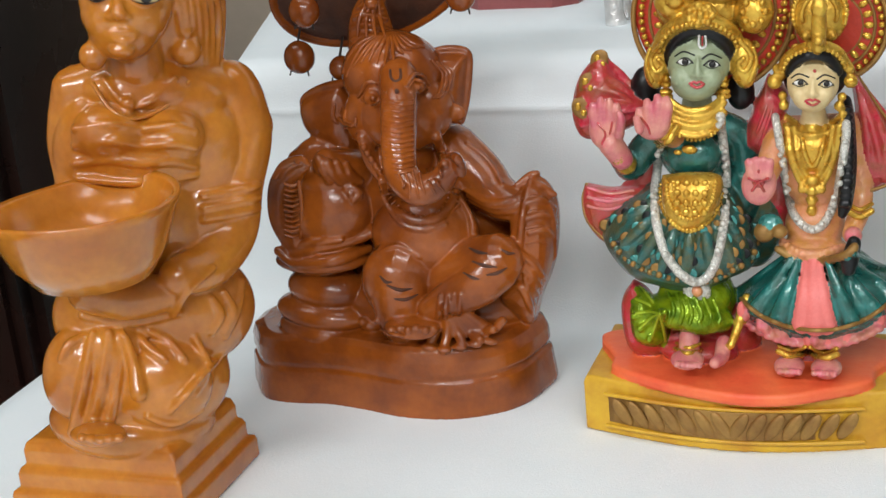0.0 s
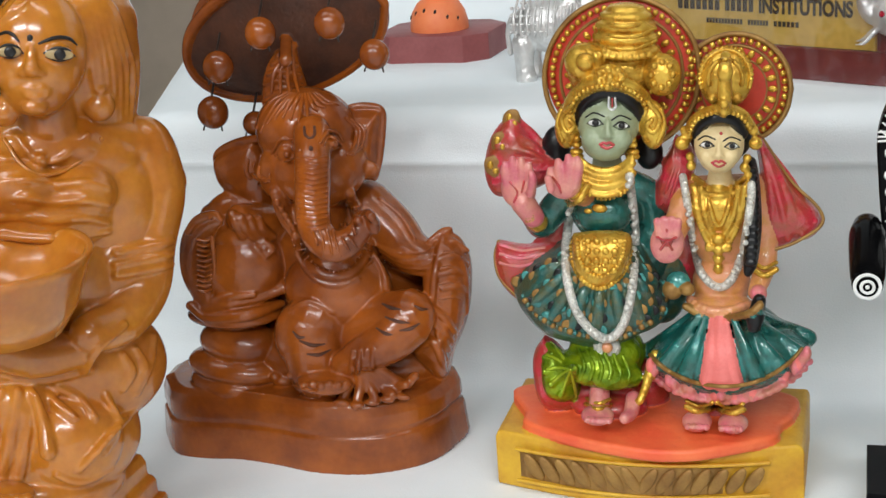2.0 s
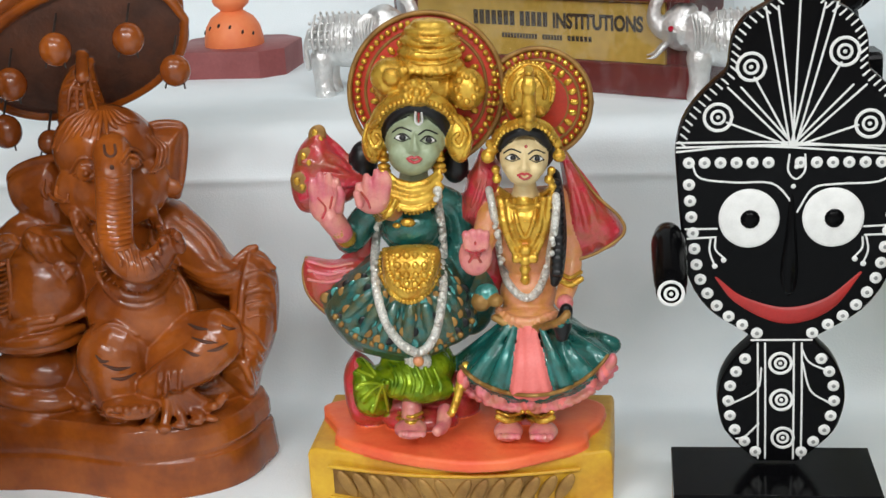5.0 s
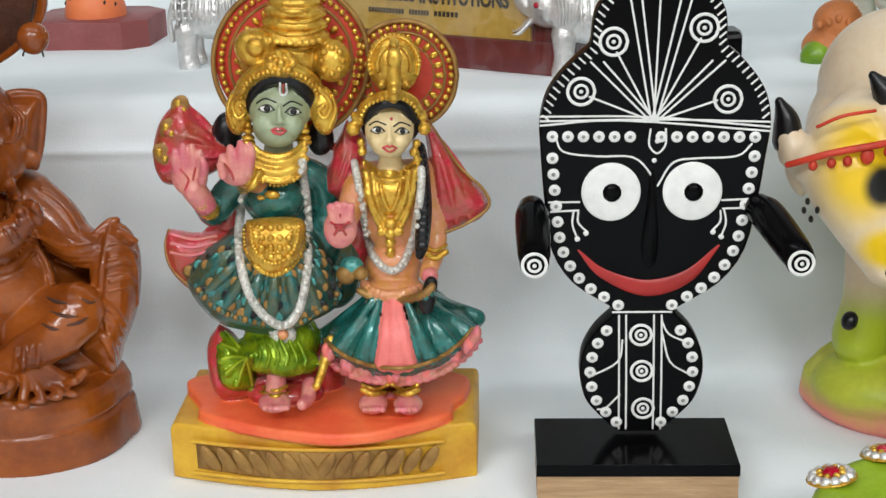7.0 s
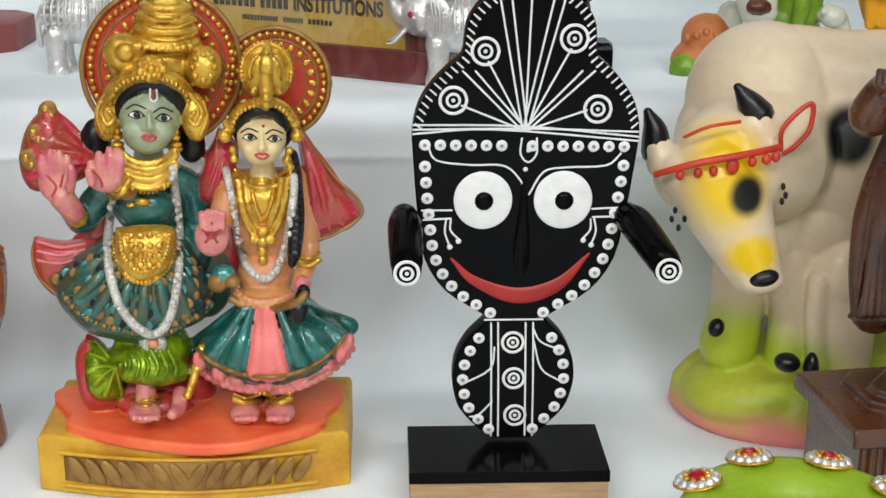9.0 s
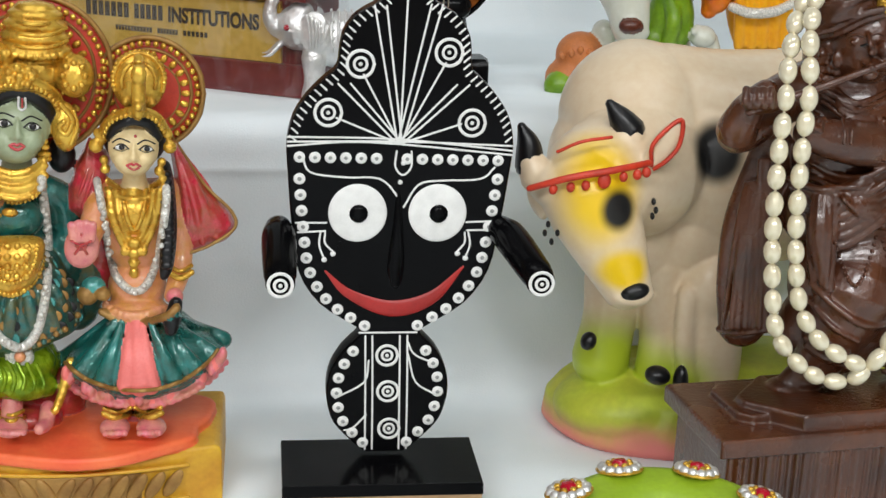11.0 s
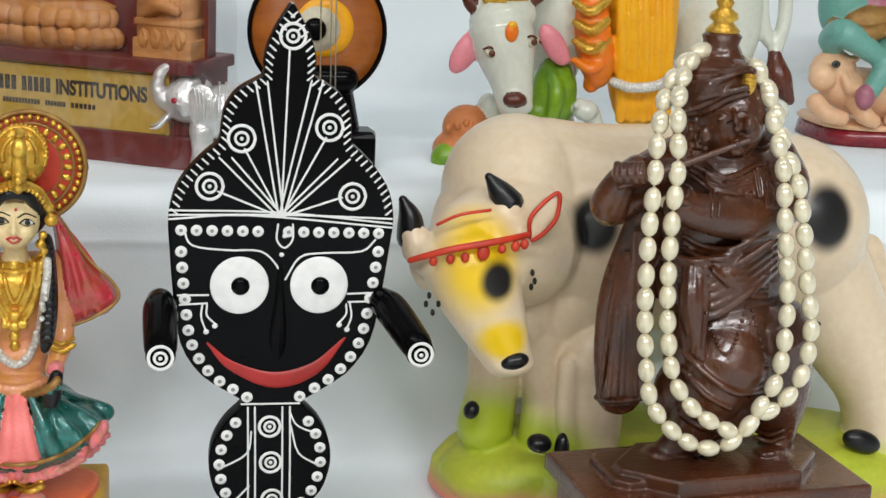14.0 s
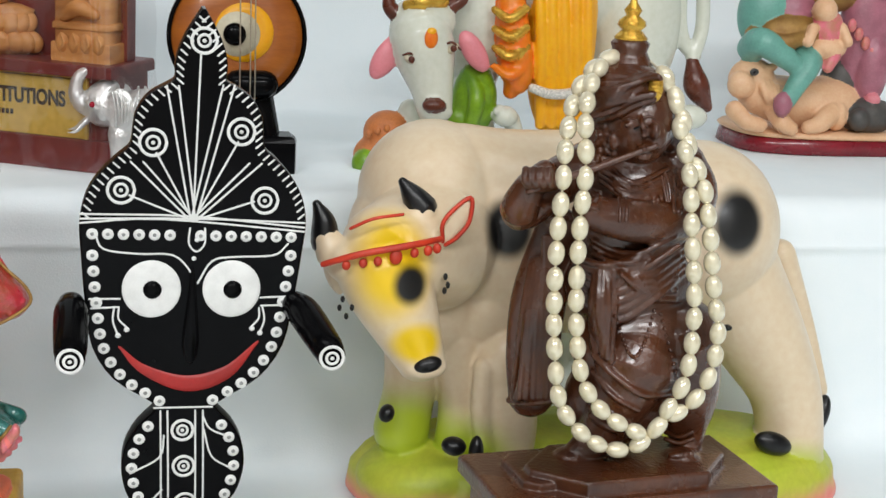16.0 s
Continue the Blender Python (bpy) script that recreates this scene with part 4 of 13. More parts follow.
    c.ball(.0099, -.0434, .1492, .0018, .0018, .0021, TERRA, turn=6)
    c.ball(.0111, -.0417, .1452, .0018, .0018, .0021, TERRA, turn=6)
    c.ball(.0127, -.0409, .1415, .0018, .0018, .0021, TERRA, turn=6)
    c.ball(.0145, -.0408, .1379, .0018, .0018, .0021, TERRA, turn=6)
    c.ball(.0164, -.0407, .1344, .0018, .0018, .0021, TERRA, turn=6)
    c.limb([(.0463, -.0347, .1559, .003), (.0418, -.0144, .1396, .0037), (.0651, -.0764, .1533, .0026)], TERRA)
    c.ball(.0156, -.0419, .179, .005, .0027, .0045, TERRA, turn=6)
    c.limb([(.0084, -.0397, .1778, .0008), (.014, -.0413, .1835, .001), (.0192, -.0416, .1822, .001), (.0304, -.0621, .1831, .0007)], TERRA, fine=True)
    c.limb([(.0089, -.0398, .1776, .0007), (.0165, -.045, .1762, .0009), (.0298, -.0617, .183, .0006)], TERRA, fine=True)
    c.ball(.0173, -.0451, .1799, .0018, .0015, .0018, TERRA)
    c.limb([(.006, -.0383, .1787, .0009), (.0134, -.0412, .1872, .0013), (.0202, -.0416, .1863, .0013), (.0315, -.0605, .1861, .0009)], TERRA, fine=True)
    c.ball(.0423, -.0439, .1849, .0039, .0027, .0036, TERRA, turn=6)
    c.limb([(.0417, -.0551, .1872, .0008), (.042, -.0461, .1891, .001), (.0452, -.044, .1875, .0009), (.0432, -.0323, .1807, .0007)], TERRA, fine=True)
    c.limb([(.042, -.0549, .1869, .0006), (.0431, -.0469, .1828, .0009), (.0428, -.0324, .1808, .0007)], TERRA, fine=True)
    c.ball(.0438, -.047, .1857, .0018, .0015, .0018, TERRA)
    c.limb([(.0403, -.0551, .1884, .0009), (.0409, -.0442, .1916, .0013), (.0416, -.0323, .1879, .0013), (.0436, -.0297, .1831, .0009)], TERRA, fine=True)
    c.limb([(.0303, -.0492, .1954, .0007), (.0322, -.0534, .1922, .0008), (.0352, -.0552, .1909, .0008), (.0369, -.0527, .192, .0008), (.0355, -.0481, .1954, .0007)], TERRADARK, fine=True)
    c.ball(.0373, -.0606, .1869, .0012, .0009, .0015, TERRADARK, turn=6, fine=True)
    c.limb([(.0133, -.0255, .2086, .0011), (.0037, -.0288, .2036, .0013), (-.0041, -.0312, .1907, .0009)], TERRA, fine=True)
    c.limb([(.015, -.0262, .2086, .0011), (.0081, -.0323, .2034, .0013), (-.0008, -.0347, .1896, .0009)], TERRA, fine=True)
    c.limb([(.0167, -.0267, .2085, .0011), (.0117, -.0336, .2035, .0013), (.0044, -.0365, .195, .0008)], TERRA, fine=True)
    c.limb([(.0183, -.0271, .2084, .0011), (.0148, -.0334, .2044, .0013), (.0096, -.0374, .1976, .0008)], TERRA, fine=True)
    c.limb([(.0198, -.0273, .2083, .0011), (.0176, -.0326, .2053, .0013), (.0144, -.0381, .1983, .0008)], TERRA, fine=True)
    c.limb([(.0213, -.0275, .2081, .0011), (.0206, -.0323, .2054, .0013), (.0191, -.039, .1973, .0008)], TERRA, fine=True)
    c.limb([(.0227, -.0272, .208, .0011), (.0237, -.0327, .2046, .0013), (.0256, -.0443, .1973, .0008)], TERRA, fine=True)
    c.limb([(.0239, -.0267, .2081, .0011), (.0267, -.0331, .2035, .0013), (.0298, -.0415, .1996, .0008)], TERRA, fine=True)
    c.limb([(.0251, -.026, .2081, .0011), (.0295, -.0325, .203, .0013), (.0319, -.0332, .2007, .0008)], TERRA, fine=True)
    c.limb([(.0263, -.0253, .2081, .0011), (.0319, -.0306, .2032, .0013), (.0352, -.0296, .2016, .0008)], TERRA, fine=True)
    c.limb([(.0274, -.0244, .208, .0011), (.034, -.0279, .2037, .0013), (.0377, -.0259, .2019, .0008)], TERRA, fine=True)
    c.limb([(.0285, -.0234, .2079, .0011), (.036, -.0252, .2036, .0013), (.0401, -.0222, .2011, .0008)], TERRA, fine=True)
    c.limb([(.0058, -.01, .2012, .0137), (.005, -.008, .2121, .0118), (.0067, -.008, .2214, .0087), (.0101, -.008, .2282, .0043), (.0123, -.008, .2306, .0022)], TERRA)
    c.limb([(-.0011, -.0209, .2063, .0011), (.008, -.0221, .2083, .0015), (.0226, -.0291, .2071, .0011)], TERRA)
    c.limb([(-.0023, -.018, .2119, .0011), (.0078, -.0198, .2139, .0015), (.0174, -.013, .2098, .0011)], TERRA)
    c.limb([(-.0006, -.0173, .2173, .0011), (.0078, -.0183, .2192, .0015), (.0162, -.0112, .2151, .0011)], TERRA)
    c.limb([(.0021, -.0161, .2225, .0011), (.0077, -.0166, .2244, .0015), (.015, -.0118, .2208, .0011)], TERRA)
    c.limb([(.0051, -.0151, .2266, .0011), (.0072, -.0141, .2282, .0015), (.0135, -.0127, .2253, .0011)], TERRA)
    c.limb([(.0029, -.0222, .2084, .0009), (.0041, -.0192, .2176, .0014), (.0093, -.015, .2265, .0009)], TERRA, fine=True)
    c.limb([(.0089, -.0242, .2087, .0009), (.0077, -.0186, .2174, .0014), (.0108, -.0148, .2264, .0009)], TERRA, fine=True)
    c.limb([(.0148, -.0259, .209, .0009), (.0111, -.0174, .2171, .0014), (.0123, -.0144, .2263, .0009)], TERRA, fine=True)
    c.limb([(.0198, -.0256, .2089, .0009), (.014, -.015, .2165, .0014), (.0136, -.0137, .2261, .0009)], TERRA, fine=True)
    c.limb([(.0164, -.0434, .1343, .0027), (.012, -.0277, .1181, .0028), (.0243, -.0392, .1131, .0028), (.0355, -.0405, .1105, .0028), (.0445, -.0361, .1118, .0028), (.048, -.0237, .1167, .0028), (.0476, -.013, .1216, .0028)], TERRA)
    c.limb([(.0191, -.0429, .1334, .0006), (.0148, -.045, .1325, .0006)], TERRA, fine=True)
    c.limb([(.0179, -.0385, .1287, .0006), (.0135, -.0405, .1279, .0006)], TERRA, fine=True)
    c.limb([(.0166, -.0339, .124, .0006), (.0122, -.0359, .1232, .0006)], TERRA, fine=True)
    c.limb([(.0158, -.0316, .1211, .0006), (.0113, -.0311, .1173, .0006)], TERRA, fine=True)
    c.limb([(.0179, -.0317, .1188, .0006), (.0146, -.0341, .116, .0006)], TERRA, fine=True)
    c.limb([(.0212, -.0349, .1174, .0006), (.0179, -.0372, .1146, .0006)], TERRA, fine=True)
    c.limb([(.0245, -.038, .1161, .0006), (.0212, -.0403, .1133, .0006)], TERRA, fine=True)
    c.limb([(.0265, -.0398, .1155, .0006), (.0253, -.0418, .1113, .0006)], TERRA, fine=True)
    c.limb([(.0298, -.0402, .1148, .0006), (.0286, -.0423, .1105, .0006)], TERRA, fine=True)
    c.limb([(.033, -.0405, .114, .0006), (.0318, -.0425, .1098, .0006)], TERRA, fine=True)
    c.limb([(.0356, -.0411, .1135, .0006), (.0357, -.043, .109, .0006)], TERRA, fine=True)
    c.limb([(.0378, -.0402, .1136, .0006), (.039, -.0413, .1091, .0006)], TERRA, fine=True)
    c.limb([(.0406, -.0388, .114, .0006), (.0418, -.04, .1095, .0006)], TERRA, fine=True)
    c.limb([(.0434, -.0375, .1144, .0006), (.0446, -.0387, .1098, .0006)], TERRA, fine=True)
    c.limb([(.0439, -.0357, .1149, .0006), (.0476, -.0355, .1116, .0006)], TERRA, fine=True)
    c.limb([(.0449, -.0322, .1163, .0006), (.0486, -.032, .1131, .0006)], TERRA, fine=True)
    c.limb([(.0459, -.0286, .1177, .0006), (.0496, -.0284, .1145, .0006)], TERRA, fine=True)
    c.limb([(.0466, -.026, .1187, .0006), (.0508, -.0244, .1167, .0006)], TERRA, fine=True)
    c.limb([(.0656, -.0753, .1384, .0006), (.0507, -.0205, .1186, .0006)], TERRA, fine=True)
    c.limb([(.0673, -.0765, .1418, .0006), (.0506, -.0163, .1204, .0006)], TERRA, fine=True)
    c.limb([(.0152, -.0423, .1391, .0012), (.0124, -.0334, .12, .0016), (.0245, -.041, .1085, .0015), (.0373, -.0414, .1057, .0015), (.0473, -.0359, .1078, .0012)], TERRA)
    c.ball(.0157, -.036, .0741, .0202, .0183, .0221, TERRA, turn=6)
    c.limb([(.0299, -.02, .0723, .0191), (.0193, -.034, .0841, .017)], TERRA)
    c.limb([(.0167, -.04, .0696, .0163), (.0184, -.042, .0537, .0139)], TERRA)
    c.limb([(.0337, -.022, .0698, .0178), (.0597, -.03, .0804, .0174), (.0731, -.034, .0863, .0154)], TERRA)
    c.limb([(.0728, -.036, .0837, .0147), (.0629, -.042, .0746, .0129), (.0473, -.044, .0663, .0099), (.0378, -.046, .0615, .0075)], TERRA)
    # Dark strokes stand in for the shade in the knee folds.
    c.limb([(.0168, -.054, .0779, .0005), (.0236, -.0536, .0753, .001), (.0292, -.0495, .0746, .0004)], TERRADARK, fine=True)
    c.limb([(.0212, -.0556, .0708, .0005), (.0266, -.0529, .0696, .001), (.0313, -.0473, .0704, .0004)], TERRADARK, fine=True)
    c.limb([(.0129, -.0526, .0825, .0005), (.0162, -.0536, .0797, .001), (.0194, -.0533, .0797, .0004)], TERRADARK, fine=True)
    c.limb([(.0181, -.056, .0589, .0005), (.0224, -.0552, .0581, .001), (.0264, -.0532, .0601, .0004)], TERRADARK, fine=True)
    c.limb([(.0614, -.0412, .0958, .0005), (.0677, -.0453, .095, .001), (.0731, -.0466, .0949, .0004)], TERRADARK, fine=True)
    c.limb([(.0646, -.047, .0903, .0005), (.072, -.0496, .089, .001), (.0783, -.0489, .0882, .0004)], TERRADARK, fine=True)
    c.limb([(.0735, -.051, .0844, .0005), (.0785, -.0494, .0849, .001), (.083, -.0462, .0867, .0004)], TERRADARK, fine=True)
    c.limb([(.0598, -.0495, .0847, .0005), (.0656, -.0523, .083, .001), (.0705, -.052, .0821, .0004)], TERRADARK, fine=True)
    c.limb([(.0804, -.0434, .0958, .0005), (.0834, -.0424, .0936, .001), (.0859, -.0394, .0926, .0004)], TERRADARK, fine=True)
    c.limb([(.0099, -.0452, .0927, .0012), (.0213, -.0446, .0974, .0015), (.0333, -.0434, .0907, .0012)], TERRA)
    c.ball(.0295, -.056, .0547, .0155, .0124, .005, TERRA, turn=6)
    c.ball(.0222, -.0673, .0574, .0025, .0028, .0025, TERRA)
    c.ball(.027, -.067, .0584, .0024, .0028, .0024, TERRA)
    c.ball(.0319, -.0674, .0578, .0024, .0027, .0024, TERRA)
    c.ball(.036, -.0651, .058, .0024, .0027, .0024, TERRA)
    c.ball(.0403, -.0641, .0567, .0024, .0027, .0024, TERRA)
    c.ball(.0436, -.0599, .056, .0024, .0028, .0024, TERRA)
    c.ball(.0502, -.0547, .0662, .0037, .0031, .0031, TERRA, turn=6)
    c.limb([(.0462, -.0525, .0724, .0012), (.0453, -.0541, .0638, .0015), (.043, -.0524, .0591, .0012)], TERRA)
    c.limb([(.0505, -.0536, .073, .0012), (.0506, -.058, .0657, .0015), (.047, -.0511, .0586, .0012)], TERRA)
    c.limb([(.0546, -.0544, .0735, .0012), (.0527, -.0533, .0638, .0015), (.045, -.0333, .051, .0013)], TERRA)
    c.limb([(.0587, -.0549, .0738, .0012), (.0562, -.0524, .0635, .0015), (.0489, -.0312, .0503, .0013)], TERRA)
    c.limb([(.0387, -.047, .0609, .0025), (.0262, -.043, .049, .0031), (.0125, -.046, .0409, .0025)], TERRA)
    c.limb([(.0413, -.047, .0614, .0025), (.0333, -.045, .0495, .0031), (.0227, -.049, .0386, .0025)], TERRA)
    c.limb([(.044, -.047, .0618, .0025), (.0402, -.047, .05, .0031), (.0343, -.052, .0384, .0025)], TERRA)
    c.limb([(.0466, -.047, .0622, .0025), (.0471, -.049, .0504, .0031), (.046, -.055, .041, .0025)], TERRA)
    c.limb([(.0492, -.047, .062, .0025), (.0525, -.047, .0491, .0031), (.0562, -.052, .0428, .0025)], TERRA)
    c.limb([(.0518, -.047, .0618, .0025), (.0581, -.045, .0492, .0031), (.0652, -.049, .0459, .0025)], TERRA)
    c.limb([(.0543, -.047, .0615, .0025), (.0636, -.043, .0492, .0031), (.0724, -.046, .0509, .0025)], TERRA)
    c.limb([(.0569, -.047, .0613, .0025), (.0691, -.041, .0492, .0031), (.077, -.043, .0551, .0025)], TERRA)
    c.ball(.017, -.047, .0419, .0044, .0025, .0019, TERRA, turn=6)
    c.ball(.027, -.05, .0419, .0044, .0025, .0019, TERRA, turn=6)
    c.ball(.0369, -.053, .042, .0044, .0025, .0019, TERRA, turn=6)
    c.ball(.0467, -.056, .0422, .0043, .0025, .0019, TERRA, turn=6)
    c.ball(.0546, -.053, .0428, .0043, .0025, .0019, TERRA, turn=5)
    c.ball(.0624, -.05, .0435, .0043, .0025, .0019, TERRA, turn=5)
    c.ball(.0702, -.047, .0442, .0043, .0025, .0019, TERRA, turn=5)
    c.ball(-.005, -.0326, .0453, .0071, .0058, .0039, TERRA, turn=7)
    c.ball(-.0076, -.0372, .0485, .0029, .0029, .0026, TERRA, turn=7)
    c.ball(.0078, -.0522, .0562, .0022, .0022, .0019, TERRA, turn=6)
    c.limb([(.0092, -.0522, .0509, .0009), (.0231, -.07, .0566, .0011), (.0288, -.0686, .0549, .0009)], TERRA, fine=True)
    # Parasol underside, with its shade put into the colour.
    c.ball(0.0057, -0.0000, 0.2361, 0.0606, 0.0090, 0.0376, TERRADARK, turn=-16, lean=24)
    c.limb([(0.0652, -0.0040, 0.2509, 0.0022), (0.0582, 0.0040, 0.2319, 0.0022), (0.0372, 0.0099, 0.2135, 0.0023), (0.0071, 0.0120, 0.2009, 0.0023), (-0.0235, 0.0099, 0.1981, 0.0023), (-0.0458, 0.0040, 0.2059, 0.0024), (-0.0531, -0.0040, 0.2220, 0.0023), (-0.0439, -0.0120, 0.2417, 0.0033), (-0.0214, -0.0179, 0.2593, 0.0032), (0.0078, -0.0200, 0.2706, 0.0031), (0.0362, -0.0179, 0.2728, 0.0031), (0.0570, -0.0120, 0.2657, 0.0031), (0.0652, -0.0040, 0.2509, 0.0022)], TERRA)
    c.ball(0.0044, 0.0070, 0.2478, 0.0583, 0.0080, 0.0337, TERRA, turn=-16, lean=24)
    c.ball(0.0051, -0.0340, 0.2424, 0.0084, 0.0076, 0.0087, TERRA, fine=True)
    c.limb([(0.0051, -0.0340, 0.2503, 0.0006), (0.0022, -0.0200, 0.2581, 0.0006)], STRING, fine=True)
    c.limb([(0.0096, -0.0360, 0.2371, 0.0005), (0.0101, -0.0360, 0.2332, 0.0005)], STRING, fine=True)
    c.limb([(0.0009, -0.0360, 0.2372, 0.0005), (-0.0004, -0.0360, 0.2337, 0.0005)], STRING, fine=True)
    c.ball(0.0440, -0.0340, 0.2465, 0.0082, 0.0076, 0.0085, TERRA, fine=True)
    c.limb([(0.0439, -0.0340, 0.2543, 0.0006), (0.0415, -0.0200, 0.2620, 0.0006)], STRING, fine=True)
    c.limb([(0.0484, -0.0360, 0.2412, 0.0005), (0.0489, -0.0360, 0.2374, 0.0005)], STRING, fine=True)
    c.limb([(0.0399, -0.0360, 0.2414, 0.0005), (0.0386, -0.0360, 0.2379, 0.0005)], STRING, fine=True)
    c.ball(-0.0239, -0.0280, 0.2238, 0.0086, 0.0076, 0.0090, TERRA, fine=True)
    c.limb([(-0.0238, -0.0280, 0.2320, 0.0006), (-0.0271, -0.0140, 0.2397, 0.0006)], STRING, fine=True)
    c.limb([(-0.0193, -0.0300, 0.2184, 0.0005), (-0.0188, -0.0300, 0.2144, 0.0005)], STRING, fine=True)
    c.limb([(-0.0282, -0.0300, 0.2185, 0.0005), (-0.0297, -0.0300, 0.2149, 0.0005)], STRING, fine=True)
    c.ball(-0.0349, -0.0180, 0.1967, 0.0088, 0.0076, 0.0092, TERRA, fine=True)
    c.limb([(-0.0348, -0.0180, 0.2051, 0.0007), (-0.0381, -0.0040, 0.2127, 0.0007)], STRING, fine=True)
    c.limb([(-0.0302, -0.0200, 0.1911, 0.0005), (-0.0297, -0.0200, 0.1870, 0.0005)], STRING, fine=True)
    c.limb([(-0.0394, -0.0200, 0.1912, 0.0005), (-0.0409, -0.0200, 0.1874, 0.0005)], STRING, fine=True)
    c.ball(0.0627, -0.0220, 0.2276, 0.0080, 0.0076, 0.0083, TERRA, fine=True)
    c.limb([(0.0625, -0.0220, 0.2354, 0.0006), (0.0605, -0.0080, 0.2430, 0.0006)], STRING, fine=True)
    c.limb([(0.0671, -0.0240, 0.2226, 0.0005), (0.0677, -0.0240, 0.2187, 0.0005)], STRING, fine=True)
    c.limb([(0.0586, -0.0240, 0.2227, 0.0005), (0.0573, -0.0240, 0.2192, 0.0005)], STRING, fine=True)
    c.ball(-0.0143, -0.0100, 0.1885, 0.0066, 0.0076, 0.0068, TERRA, fine=True)
    c.limb([(-0.0145, -0.0100, 0.1948, 0.0007), (-0.0175, 0.0040, 0.2024, 0.0007)], STRING, fine=True)
    c.limb([(-0.0093, -0.0120, 0.1851, 0.0005), (-0.0088, -0.0120, 0.1810, 0.0005)], STRING, fine=True)
    c.limb([(-0.0185, -0.0120, 0.1852, 0.0005), (-0.0199, -0.0120, 0.1814, 0.0005)], STRING, fine=True)
    c.limb([(0.0135, -0.0240, 0.2260, 0.0038), (0.0086, -0.0080, 0.2350, 0.0032)], TERRA)
    ob = c.finish("parasol_figurine", pose(-0.363, 0.092, 0), 0.00075, 1)
    tagged(ob, "brown glazed terracotta seated elephant-headed figurine under a parasol", "figurine")


parasol_figurine()


def couple_figurine():
    c = Clay()

    def bow(k, x0, x1, yb, sag, y0):
        """A plan with a bowed front edge."""
        front = [(x0 + (x1 - x0) * i / 16, y0 - sag * math.sin(math.pi * i / 16) - k) for i in range(17)]
        return front + [(x1, yb), (x0, yb)]

    c.prism(bow(0, -0.080, 0.080, 0.040, 0.016, -0.033), 0, 0.031, OCHRE, bevel=0.004)
    c.prism(bow(0.0012, -0.066, 0.062, -0.02, 0.0135, -0.0362), 0.007, 0.0225, DULLGOLD, fine=True, bevel=0.0005)
    for i in range(14):
        u = (i + 0.5) / 14
        x, y = -0.062 + 0.122 * u, -0.0372 - 0.0137 * math.sin(math.pi * (0.09 + 0.80 * u))
        c.ball(x, y, 0.0148, 0.0033, 0.0016, 0.0085, DULLGOLD, turn=-32 if u < 0.5 else 32, fine=True)
    for z in (0.0058, 0.0238):
        c.limb([(-0.067 + 0.130 * i / 8, -0.0365 - 0.0140 * math.sin(math.pi * (0.08 + 0.82 * i / 8)), z, 0.0011) for i in range(9)], OCHRE, fine=True)
    c.stack([(-.0774, .0016), (-.0668, -.0175), (-.0633, -.0323), (-.0386, -.0468), (-.0157, -.0549), (.0063, -.0597), (.0274, -.0574), (.0467, -.0479), (.0658, -.0348), (.0677, -.021), (.0738, -.0067), (.0718, .018), (.03, .03), (-.03, .03), (-.0754, .016)], [(.97, .03), (1, .0318), (1, .0352), (.97, .0366), (.3, .038)], ORANGE)
    c.ball(-.0108, 0, .2143, .0385, .0035, .0385, RED)
    c.limb([(.0285, -.002, .2142, .0014), (.0249, -.002, .1991, .0014), (.0158, -.002, .1862, .0014), (.0026, -.002, .1775, .0014), (-.0128, -.002, .1746, .0015), (-.0278, -.002, .1779, .0015), (-.0401, -.002, .1868, .0015), (-.0478, -.002, .2, .0015), (-.0497, -.002, .2152, .0014), (-.0456, -.002, .2301, .0014), (-.0363, -.002, .2426, .0014), (-.0232, -.002, .2507, .0014), (-.0083, -.002, .2534, .0014), (.0062, -.002, .2503, .0014), (.0183, -.002, .2419, .0014), (.0262, -.002, .2292, .0014), (.0285, -.002, .2142, .0014)], DULLGOLD, fine=True)
    c.limb([(.0203, -.002, .2143, .0009), (.0174, -.002, .2024, .0009), (.0102, -.002, .1922, .0009), (-.0002, -.002, .1854, .0009), (-.0123, -.002, .1831, .0009), (-.0242, -.002, .1857, .0009), (-.0339, -.002, .1927, .0009), (-.0399, -.002, .2031, .0009), (-.0414, -.002, .2151, .0009), (-.0383, -.002, .2269, .0009), (-.0309, -.002, .2368, .0009), (-.0206, -.002, .2433, .0009), (-.0088, -.002, .2454, .0009), (.0027, -.002, .2429, .0009), (.0123, -.002, .2362, .0009), (.0185, -.002, .2262, .0009), (.0203, -.002, .2143, .0009)], DULLGOLD, fine=True)
    c.limb([(.0121, -.002, .2144, .0009), (.01, -.002, .2057, .0009), (.0047, -.002, .1982, .0009), (-.003, -.002, .1933, .0009), (-.0118, -.002, .1916, .0009), (-.0205, -.002, .1935, .0009), (-.0276, -.002, .1986, .0009), (-.0321, -.002, .2062, .0009), (-.0332, -.002, .215, .0009), (-.0309, -.002, .2237, .0009), (-.0255, -.002, .231, .0009), (-.0179, -.002, .2357, .0009), (-.0092, -.002, .2373, .0009), (-.0007, -.002, .2355, .0009), (.0063, -.002, .2305, .0009), (.0108, -.002, .2231, .0009), (.0121, -.002, .2144, .0009)], DULLGOLD, fine=True)
    c.ball(.0246, -.0035, .2146, .0015, .0014, .0016, GOLD, turn=2, fine=True)
    c.ball(.0242, -.0035, .2108, .0015, .0014, .0016, GOLD, turn=2, fine=True)
    c.ball(.0234, -.0035, .207, .0015, .0014, .0016, GOLD, turn=2, fine=True)
    c.ball(.0223, -.0035, .2033, .0015, .0014, .0016, GOLD, turn=2, fine=True)
